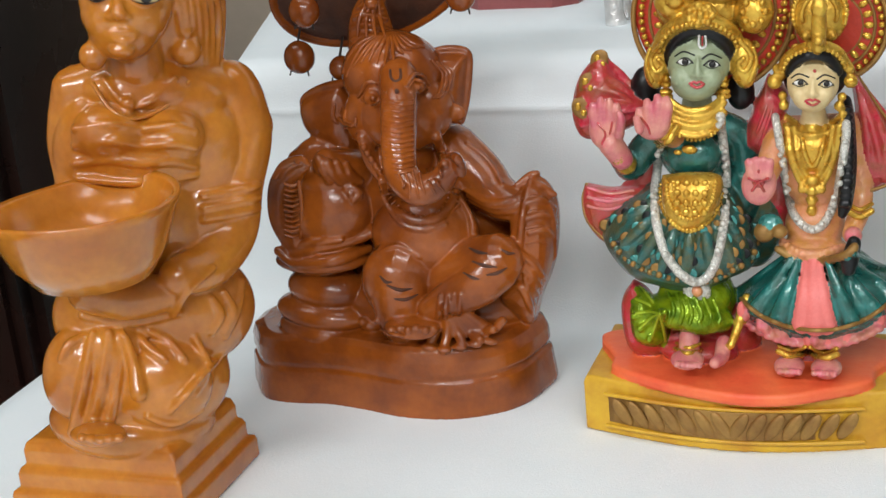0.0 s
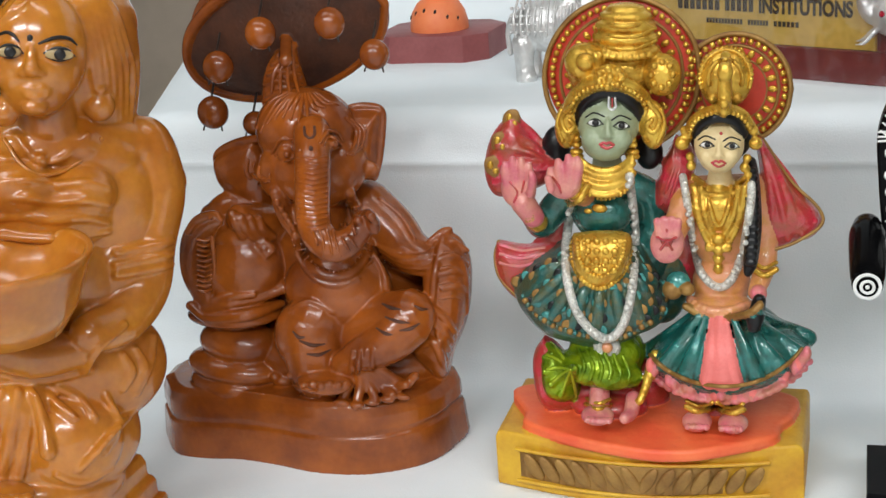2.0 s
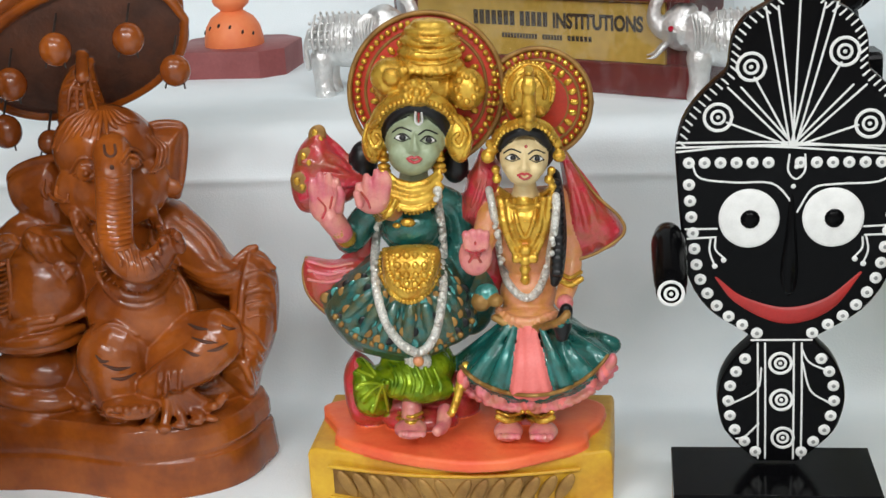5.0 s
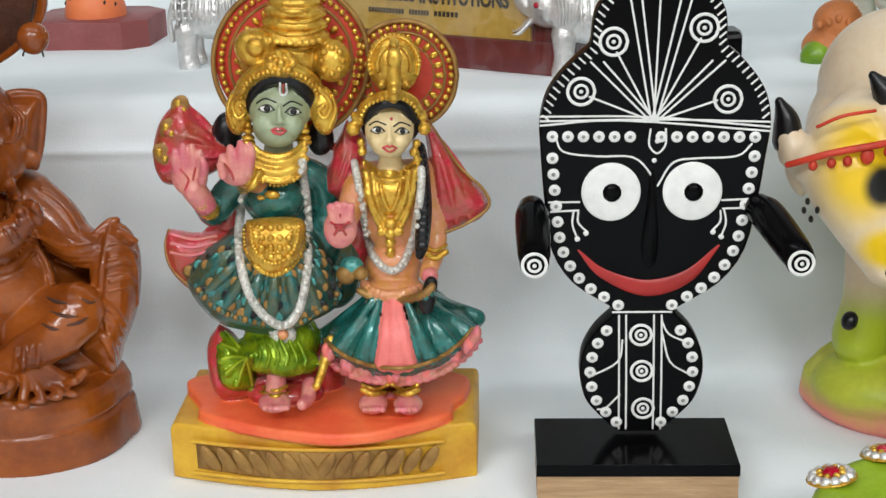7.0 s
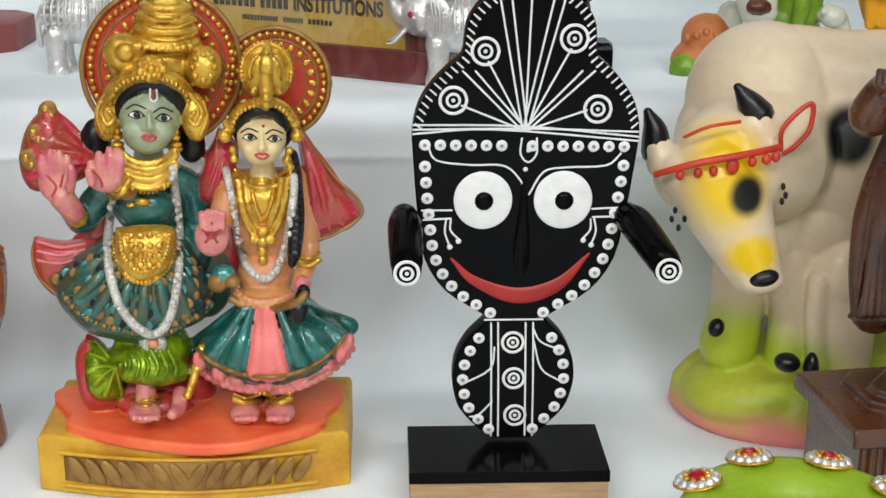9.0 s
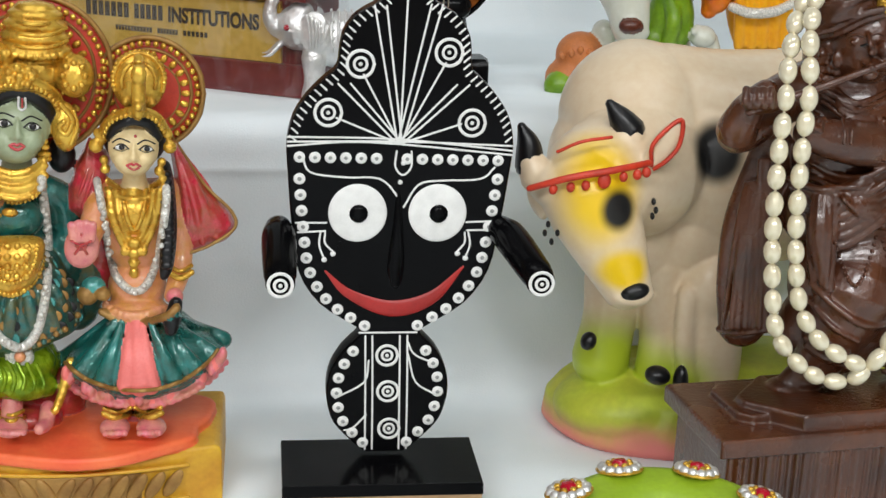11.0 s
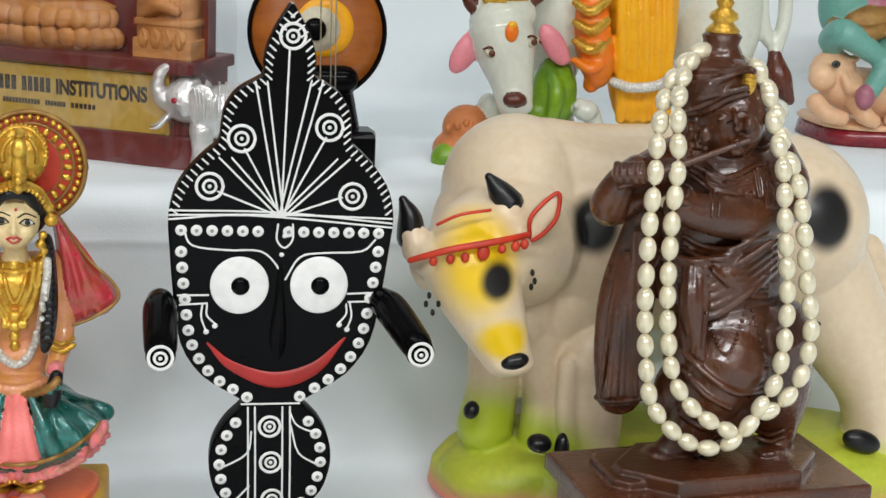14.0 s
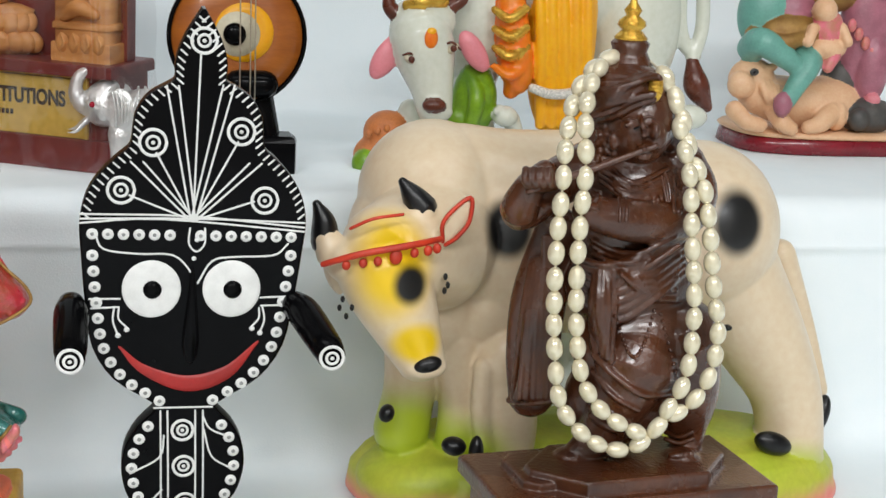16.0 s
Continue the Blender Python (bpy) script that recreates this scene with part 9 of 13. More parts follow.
    c.limb([(.0313, -.0324, .1855, .0002), (.0344, -.0343, .1848, .0002), (.0375, -.0351, .1861, .0002)], EYEINK, fine=True)
    c.limb([(.0301, -.0305, .1882, .0004), (.0338, -.0325, .1905, .0004), (.0384, -.0344, .1893, .0004)], EYEINK, fine=True)
    c.ball(.0461, -.0332, .1856, .0029, .0008, .0012, WHITEPAINT, turn=2, fine=True)
    c.ball(.0465, -.0344, .1859, .0014, .0008, .0013, EYEINK, turn=2, fine=True)
    c.limb([(.0429, -.0348, .1857, .0004), (.0453, -.0336, .1873, .0004), (.0475, -.0322, .1866, .0004), (.0493, -.0304, .1843, .0004)], EYEINK, fine=True)
    c.limb([(.0433, -.0346, .1854, .0002), (.0461, -.0334, .1839, .0002), (.0489, -.0308, .1844, .0002)], EYEINK, fine=True)
    c.limb([(.0423, -.0344, .1884, .0004), (.0456, -.0324, .1898, .0004), (.0498, -.029, .1873, .0004)], EYEINK, fine=True)
    c.limb([(.0403, -.035, .1881, .0007), (.0402, -.0357, .1843, .0012), (.0402, -.0365, .182, .0018)], CREAM)
    c.ball(.0382, -.0362, .1814, .0011, .0011, .0008, CREAM, turn=2)
    c.ball(.042, -.0358, .1812, .0011, .0011, .0008, CREAM, turn=2)
    c.limb([(.037, -.0364, .1783, .0006), (.039, -.0367, .1792, .0006), (.0401, -.0366, .1786, .0006), (.0414, -.0364, .1791, .0006), (.0433, -.0356, .1778, .0006)], CRIMSON, fine=True)
    c.limb([(.0378, -.0365, .1775, .0006), (.04, -.0362, .1762, .0006), (.0424, -.0358, .177, .0006)], CRIMSON, fine=True)
    c.ball(.0411, -.0331, .1918, .0008, .0005, .0009, CRIMSON, turn=2, fine=True)
    c.limb([(.0245, -.0055, .1627, .0017), (.0312, -.0116, .1601, .0017), (.0386, -.018, .1606, .0017), (.0454, -.0093, .1599, .0017), (.0526, -.0212, .1678, .0017)], GOLD)
    c.limb([(.0249, -.0108, .16, .0014), (.0317, -.0181, .1578, .0014), (.0386, -.0203, .1572, .0014), (.0458, -.0172, .158, .0014), (.0526, -.0236, .1644, .0014)], GOLD)
    c.limb([(.0258, -.0144, .1598, .0017), (.0281, -.0189, .1448, .0017), (.0331, -.0172, .1311, .0017), (.0374, -.017, .1276, .0017), (.0419, -.0172, .1309, .0017), (.0482, -.0193, .1447, .0017), (.0515, -.0246, .1629, .0017)], GOLD)
    c.limb([(.0293, -.016, .1602, .0014), (.0312, -.0215, .1488, .0014), (.0346, -.0179, .1372, .0014), (.0377, -.018, .1346, .0014), (.041, -.0179, .1371, .0014), (.0457, -.0214, .1486, .0014), (.0479, -.0209, .162, .0014)], GOLD)
    c.limb([(.0327, -.0156, .16, .0013), (.0341, -.022, .1522, .0013), (.0363, -.022, .1443, .0013), (.0382, -.0211, .1421, .0013), (.0403, -.022, .1443, .0013), (.0431, -.0219, .152, .0013), (.044, -.0147, .1603, .0013)], GOLD, fine=True)
    c.ball(.0379, -.0203, .1347, .0034, .0023, .0029, GOLD, turn=2)
    c.ball(.0376, -.0194, .129, .003, .0023, .0029, GOLD, turn=2)
    c.ball(.0371, -.0156, .1229, .0027, .0023, .0029, GOLD, turn=2)
    c.ball(.0369, -.0149, .1178, .0023, .0023, .0029, GOLD, turn=2)
    c.ball(.033, -.0193, .1302, .0023, .0017, .0026, GOLD, turn=2)
    c.ball(.0422, -.0192, .1301, .0023, .0017, .0026, GOLD, turn=2)
    c.limb([(.02, -.0118, .1644, .0021), (.0226, -.018, .1528, .0021), (.0238, -.0126, .1368, .0022), (.0241, .0006, .1201, .0022), (.0279, -.013, .1154, .0022), (.0337, -.0176, .1102, .0022), (.039, -.0181, .1089, .0022), (.0433, -.0168, .1122, .0022), (.0465, -.011, .1182, .0022), (.0497, -.0129, .1299, .0022), (.0534, -.0313, .149, .0021), (.0545, -.0267, .159, .0021), (.0544, -.0249, .1642, .0021)], SILVERGLITTER, fine=True)
    c.ball(.0201, -.0119, .1629, .0015, .0015, .0015, SILVERGLITTER, fine=True)
    c.ball(.0211, -.0141, .1624, .0015, .0015, .0015, SILVERGLITTER, fine=True)
    c.ball(.02, -.012, .1604, .0015, .0015, .0015, SILVERGLITTER, fine=True)
    c.ball(.0218, -.0142, .1584, .0015, .0015, .0015, SILVERGLITTER, fine=True)
    c.ball(.0215, -.0157, .1567, .0015, .0015, .0015, SILVERGLITTER, fine=True)
    c.ball(.0219, -.0185, .1565, .0015, .0015, .0015, SILVERGLITTER, fine=True)
    c.ball(.023, -.0172, .1543, .0015, .0015, .0015, SILVERGLITTER, fine=True)
    c.ball(.0222, -.0192, .1522, .0015, .0015, .0015, SILVERGLITTER, fine=True)
    c.ball(.0234, -.0195, .1506, .0015, .0015, .0015, SILVERGLITTER, fine=True)
    c.ball(.024, -.0222, .1504, .0015, .0015, .0015, SILVERGLITTER, fine=True)
    c.ball(.0232, -.0213, .1479, .0015, .0015, .0015, SILVERGLITTER, fine=True)
    c.ball(.0246, -.0206, .1451, .0015, .0015, .0015, SILVERGLITTER, fine=True)
    c.ball(.024, -.0228, .1445, .0015, .0015, .0015, SILVERGLITTER, fine=True)
    c.ball(.0247, -.0252, .1439, .0015, .0015, .0015, SILVERGLITTER, fine=True)
    c.ball(.0244, -.0136, .1377, .0016, .0016, .0016, SILVERGLITTER, fine=True)
    c.ball(.0231, -.0114, .1347, .0016, .0016, .0016, SILVERGLITTER, fine=True)
    c.ball(.0247, -.0137, .1344, .0016, .0016, .0016, SILVERGLITTER, fine=True)
    c.ball(.0245, -.0131, .1325, .0016, .0016, .0016, SILVERGLITTER, fine=True)
    c.ball(.0239, -.0108, .129, .0016, .0016, .0016, SILVERGLITTER, fine=True)
    c.ball(.0256, -.0128, .1278, .0016, .0016, .0016, SILVERGLITTER, fine=True)
    c.ball(.0249, -.0154, .1276, .0016, .0016, .0016, SILVERGLITTER, fine=True)
    c.ball(.0243, .0004, .1203, .0016, .0016, .0016, SILVERGLITTER, fine=True)
    c.ball(.0248, .0012, .1172, .0016, .0016, .0016, SILVERGLITTER, fine=True)
    c.ball(.0243, -.0011, .1166, .0016, .0016, .0016, SILVERGLITTER, fine=True)
    c.ball(.0268, -.0079, .1177, .0016, .0016, .0016, SILVERGLITTER, fine=True)
    c.ball(.0269, -.0113, .1163, .0016, .0016, .0016, SILVERGLITTER, fine=True)
    c.ball(.0278, -.0136, .1148, .0016, .0016, .0016, SILVERGLITTER, fine=True)
    c.ball(.0299, -.0153, .1145, .0016, .0016, .0016, SILVERGLITTER, fine=True)
    c.ball(.0299, -.018, .1143, .0016, .0016, .0016, SILVERGLITTER, fine=True)
    c.ball(.032, -.0172, .1116, .0016, .0016, .0016, SILVERGLITTER, fine=True)
    c.ball(.0332, -.0178, .1104, .0016, .0016, .0016, SILVERGLITTER, fine=True)
    c.ball(.0341, -.0204, .1111, .0016, .0016, .0016, SILVERGLITTER, fine=True)
    c.ball(.0369, -.0184, .1094, .0016, .0016, .0016, SILVERGLITTER, fine=True)
    c.ball(.0377, -.0209, .1092, .0016, .0016, .0016, SILVERGLITTER, fine=True)
    c.ball(.0397, -.0184, .1091, .0016, .0016, .0016, SILVERGLITTER, fine=True)
    c.ball(.0418, -.0178, .1107, .0016, .0016, .0016, SILVERGLITTER, fine=True)
    c.ball(.0421, -.0202, .1124, .0016, .0016, .0016, SILVERGLITTER, fine=True)
    c.ball(.0442, -.0168, .1121, .0016, .0016, .0016, SILVERGLITTER, fine=True)
    c.ball(.0444, -.016, .1143, .0016, .0016, .0016, SILVERGLITTER, fine=True)
    c.ball(.0448, -.0148, .1161, .0016, .0016, .0016, SILVERGLITTER, fine=True)
    c.ball(.0465, -.0133, .1166, .0016, .0016, .0016, SILVERGLITTER, fine=True)
    c.ball(.0458, -.0126, .1179, .0016, .0016, .0016, SILVERGLITTER, fine=True)
    c.ball(.047, -.0081, .1192, .0016, .0016, .0016, SILVERGLITTER, fine=True)
    c.ball(.0486, -.0213, .1254, .0015, .0015, .0015, SILVERGLITTER, fine=True)
    c.ball(.0483, -.0235, .1271, .0015, .0015, .0015, SILVERGLITTER, fine=True)
    c.ball(.0492, -.0107, .125, .0016, .0016, .0016, SILVERGLITTER, fine=True)
    c.ball(.0489, -.0135, .1286, .0016, .0016, .0016, SILVERGLITTER, fine=True)
    c.ball(.0495, -.0149, .1305, .0016, .0016, .0016, SILVERGLITTER, fine=True)
    c.ball(.052, -.033, .1374, .0015, .0015, .0015, SILVERGLITTER, fine=True)
    c.ball(.0498, -.0141, .1339, .0016, .0016, .0016, SILVERGLITTER, fine=True)
    c.ball(.0526, -.0329, .1422, .0015, .0015, .0015, SILVERGLITTER, fine=True)
    c.ball(.0527, -.0349, .1439, .0015, .0015, .0015, SILVERGLITTER, fine=True)
    c.ball(.0525, -.0361, .1458, .0015, .0015, .0015, SILVERGLITTER, fine=True)
    c.ball(.0538, -.032, .1472, .0015, .0015, .0015, SILVERGLITTER, fine=True)
    c.ball(.0528, -.0313, .149, .0015, .0015, .0015, SILVERGLITTER, fine=True)
    c.ball(.0537, -.0331, .1505, .0015, .0015, .0015, SILVERGLITTER, fine=True)
    c.ball(.0543, -.0308, .1517, .0015, .0015, .0015, SILVERGLITTER, fine=True)
    c.ball(.0533, -.0291, .1539, .0015, .0015, .0015, SILVERGLITTER, fine=True)
    c.ball(.0548, -.0292, .1554, .0015, .0015, .0015, SILVERGLITTER, fine=True)
    c.ball(.0544, -.0311, .1571, .0015, .0015, .0015, SILVERGLITTER, fine=True)
    c.ball(.0541, -.0277, .1584, .0015, .0015, .0015, SILVERGLITTER, fine=True)
    c.ball(.0552, -.0268, .1606, .0015, .0015, .0015, SILVERGLITTER, fine=True)
    c.ball(.0538, -.0262, .1617, .0015, .0015, .0015, SILVERGLITTER, fine=True)
    c.ball(.0546, -.0251, .1627, .0015, .0015, .0015, SILVERGLITTER, fine=True)
    c.form([(.0214, .0898), (.0367, .0872), (.0559, .0939), (.067, .0869), (.0817, .0759), (.0767, .0638), (.0572, .0516), (.0369, .0478), (.0133, .0546), (-.0019, .0657), (.009, .0798)], -.004, .034, .014, TEAL)
    c.ball(.0376, -.012, .0964, .017, .0117, .0076, PEACH, turn=2)
    c.limb([(.021, -.021, .0992, .002), (.0297, -.0224, .0948, .002), (.0398, -.0234, .0938, .002), (.054, -.0385, .103, .002), (.0591, -.0383, .1071, .002)], DULLGOLD)
    c.ball(.0227, -.0148, .1004, .0023, .002, .0026, PEACH, turn=2)
    c.ball(.0253, -.019, .1, .0023, .002, .0026, PEACH, turn=2)
    c.ball(.0277, -.0214, .0992, .0023, .002, .0026, PEACH, turn=2)
    c.ball(.0303, -.0228, .0985, .0023, .002, .0026, PEACH, turn=2)
    c.ball(.033, -.0237, .098, .0023, .002, .0026, PEACH, turn=2)
    c.ball(.0357, -.0241, .0977, .0023, .002, .0026, PEACH, turn=2)
    c.ball(.0385, -.0242, .0977, .0023, .002, .0026, PEACH, turn=2)
    c.ball(.0412, -.0239, .0979, .0023, .002, .0026, PEACH, turn=2)
    c.ball(.0439, -.0231, .0983, .0023, .002, .0026, PEACH, turn=2)
    c.ball(.0464, -.0219, .0988, .0023, .002, .0026, PEACH, turn=2)
    c.ball(.0489, -.0203, .0991, .0023, .002, .0026, PEACH, turn=2)
    c.ball(.0514, -.0178, .0992, .0023, .002, .0026, PEACH, turn=2)
    c.ball(.0174, -.02, .1118, .0064, .0052, .0058, BRIGHTTEAL, turn=3)
    c.ball(.0146, -.022, .1083, .0052, .0046, .0052, DULLGOLD)
    c.ball(.0223, -.024, .1095, .004, .0035, .0035, DULLGOLD, turn=3)
    c.limb([(.0222, -.0065, .0895, .0018), (.0119, -.0115, .0804, .0036), (.0002, -.0052, .0681, .0051)], TEAL, flat=.8)
    c.limb([(.0275, -.0239, .0947, .0017), (.0194, -.0267, .0819, .0035), (.0113, -.0291, .0702, .005)], TEAL, flat=.8)
    c.limb([(.031, -.0245, .094, .0017), (.0269, -.0335, .0817, .0035), (.0222, -.0356, .0678, .0049)], TEAL, flat=.8)
    c.limb([(.035, -.0247, .0931, .0017), (.0348, -.0354, .0806, .0034), (.0339, -.0373, .066, .0049)], SALMON, flat=.8)
    c.limb([(.0416, -.0274, .0941, .0017), (.0437, -.0359, .0808, .0034), (.0454, -.0377, .066, .0049)], SALMON, flat=.8)
    c.limb([(.0459, -.0307, .0959, .0017), (.0515, -.0351, .0822, .0034), (.0569, -.036, .0683, .0049)], TEAL, flat=.8)
    c.limb([(.0496, -.0181, .0924, .0017), (.0587, -.0298, .0838, .0035), (.0672, -.0322, .0729, .0049)], TEAL, flat=.8)
    c.limb([(.0557, -.0395, .1022, .0017), (.0647, -.0206, .0848, .0035), (.0751, -.0229, .0765, .005)], TEAL, flat=.8)
    c.limb([(.0586, -.0395, .1045, .0017), (.0683, -.0078, .0851, .0035), (.08, -.0043, .0773, .0051)], TEAL, flat=.8)
    c.limb([(.0383, -.0257, .0941, .0026), (.0394, -.0352, .0812, .0049), (.0403, -.0385, .067, .0063)], SALMON, flat=.7)
    c.limb([(.0023, -.0217, .0722, .0012), (.0082, -.0331, .0723, .0012), (.014, -.0329, .0678, .0012), (.0214, -.041, .0681, .0012), (.0278, -.0359, .0638, .0012), (.0357, -.0431, .0658, .0011), (.043, -.0447, .0663, .0011), (.0499, -.0401, .0653, .0011), (.0571, -.0414, .0681, .0011), (.0635, -.0343, .0687, .0012), (.0696, -.0369, .0741, .0011), (.0743, -.0281, .0752, .0012), (.0783, -.0258, .0797, .0012)], DULLGOLD, fine=True)
    c.ball(.0029, -.0269, .0689, .0023, .0029, .0041, SALMON, turn=3)
    c.ball(.005, -.0265, .0665, .0023, .0029, .0041, PINK, turn=3)
    c.ball(.0046, -.0062, .0557, .0024, .003, .0042, PINK, turn=3)
    c.ball(.0069, -.0048, .0531, .0024, .003, .0042, SALMON, turn=3)
    c.ball(.0127, -.03, .0622, .0023, .0029, .0041, PINK, turn=3)
    c.ball(.0154, -.03, .0607, .0023, .0029, .0041, PINK, turn=3)
    c.ball(.0178, -.0264, .058, .0024, .0029, .0041, SALMON, turn=3)
    c.ball(.0211, -.03, .0585, .0023, .0029, .0041, PINK, turn=3)
    c.ball(.024, -.03, .0576, .0023, .0029, .0041, PINK, turn=2)
    c.ball(.0266, -.0261, .0552, .0024, .0029, .0041, SALMON, turn=2)
    c.ball(.0297, -.0273, .0551, .0024, .0029, .0041, PINK, turn=2)
    c.ball(.0329, -.0291, .0555, .0023, .0029, .0041, PINK, turn=2)
    c.ball(.0362, -.0314, .0562, .0023, .0029, .0041, SALMON, turn=2)
    c.ball(.0394, -.0327, .0567, .0023, .0029, .0041, PINK, turn=2)
    c.ball(.0423, -.0307, .0559, .0023, .0029, .0041, PINK, turn=2)
    c.ball(.0452, -.0295, .0557, .0023, .0029, .0041, SALMON, turn=2)
    c.ball(.0483, -.0293, .0561, .0023, .0029, .0041, PINK, turn=2)
    c.ball(.0513, -.0298, .057, .0023, .0029, .0041, PINK, turn=2)
    c.ball(.0543, -.0294, .0577, .0023, .0029, .0041, SALMON, turn=2)
    c.ball(.0571, -.0279, .0581, .0023, .0029, .0041, PINK, turn=2)
    c.ball(.0599, -.0269, .059, .0023, .0029, .0041, PINK, turn=2)
    c.ball(.0626, -.0264, .0604, .0023, .0029, .0041, SALMON, turn=1)
    c.ball(.0653, -.0264, .062, .0023, .0029, .0041, PINK, turn=1)
    c.ball(.0679, -.0267, .0639, .0023, .0029, .0041, PINK, turn=1)
    c.ball(.0705, -.027, .066, .0023, .0029, .0041, SALMON, turn=1)
    c.ball(.0727, -.0222, .066, .0023, .0029, .0041, PINK, turn=1)
    c.ball(.0753, -.03, .0715, .0023, .0029, .0041, PINK, turn=1)
    c.ball(.0774, -.03, .0739, .0023, .0029, .004, SALMON, turn=1)
    c.ball(.0792, -.0306, .0767, .0023, .0029, .004, PINK, turn=1)
    c.ball(.081, -.0315, .0798, .0023, .0029, .004, PINK, turn=1)
    c.ball(.0016, -.02, .0618, .003, .0027, .0021, PINK, turn=3)
    c.ball(.0047, -.02, .0587, .003, .0027, .0021, PINK, turn=3)
    c.ball(.008, -.02, .0559, .003, .0027, .0021, PINK, turn=3)
    c.ball(.0117, -.02, .0536, .003, .0027, .0021, PINK, turn=3)
    c.ball(.0167, -.03, .0561, .0029, .0026, .0021, PINK, turn=3)
    c.ball(.0207, -.03, .0547, .0029, .0026, .0021, PINK, turn=3)
    c.ball(.0248, -.03, .0535, .0029, .0026, .0021, PINK, turn=2)
    c.ball(.0289, -.03, .0526, .0029, .0026, .0021, PINK, turn=2)
    c.ball(.0331, -.03, .0521, .0029, .0026, .0021, PINK, turn=2)
    c.ball(.0373, -.03, .0517, .0029, .0026, .0021, PINK, turn=2)
    c.ball(.0416, -.03, .0518, .0029, .0026, .0021, PINK, turn=2)
    c.ball(.0458, -.03, .0522, .0029, .0026, .0021, PINK, turn=2)
    c.ball(.05, -.03, .0529, .0029, .0026, .0021, PINK, turn=2)
    c.ball(.0541, -.03, .054, .0029, .0026, .002, PINK, turn=2)
    c.ball(.0581, -.03, .0556, .0029, .0026, .002, PINK, turn=2)
    c.ball(.062, -.03, .0575, .0029, .0026, .002, PINK, turn=1)
    c.ball(.0657, -.03, .0597, .0029, .0026, .002, PINK, turn=1)
    c.ball(.0693, -.03, .0622, .0029, .0026, .002, PINK, turn=1)
    c.ball(.0724, -.02, .0607, .0029, .0027, .0021, PINK, turn=1)
    c.ball(.0756, -.02, .0637, .0029, .0026, .0021, PINK, turn=1)
    c.ball(.0785, -.02, .0671, .0029, .0026, .0021, PINK, turn=1)
    c.ball(.0809, -.02, .0709, .0029, .0026, .0021, PINK, turn=1)
    c.limb([(.0266, -.012, .0527, .006), (.0269, -.02, .0432, .006)], PEACH)
    c.ball(.0271, -.036, .0428, .0076, .01, .0041, PALM, turn=2)
    c.limb([(.0218, -.033, .0491, .0018), (.0282, -.034, .0469, .0018), (.0332, -.0175, .0421, .0018)], GOLD, fine=True)
    c.limb([(.021, -.0248, .0486, .0012), (.0275, -.0256, .0464, .0012), (.0347, -.0326, .052, .0012)], GOLD, fine=True)
    c.ball(.0234, -.046, .0442, .0017, .0023, .0017, PINK)
    c.ball(.0266, -.046, .0442, .0017, .0023, .0017, PINK)
    c.ball(.0297, -.046, .0442, .0017, .0023, .0017, PINK)
    c.ball(.0329, -.046, .0442, .0017, .0023, .0017, PINK)
    c.limb([(.0421, -.012, .0525, .006), (.0423, -.02, .0431, .006)], PEACH)
    c.ball(.0451, -.036, .0426, .0076, .0099, .0041, PALM, turn=2)
    c.limb([(.0356, -.0174, .042, .0018), (.0434, -.0339, .0468, .0018), (.0498, -.0326, .0487, .0018)], GOLD, fine=True)
    c.limb([(.0371, -.033, .0522, .0012), (.0428, -.0256, .0463, .0012), (.0498, -.0324, .0518, .0012)], GOLD, fine=True)
    c.ball(.0401, -.046, .0441, .0017, .0023, .0017, PINK)
    c.ball(.0432, -.046, .0441, .0017, .0023, .0017, PINK)
    c.ball(.0464, -.046, .0441, .0017, .0023, .0017, PINK)
    c.ball(.0496, -.046, .0441, .0017, .0023, .0017, PINK)
    ob = c.finish("couple_figurine", pose(-0.160, 0.070, 0), 0.00075, 1)
    tagged(ob, "brightly painted plaster figurine of a standing couple with halos", "figurine")


couple_figurine()


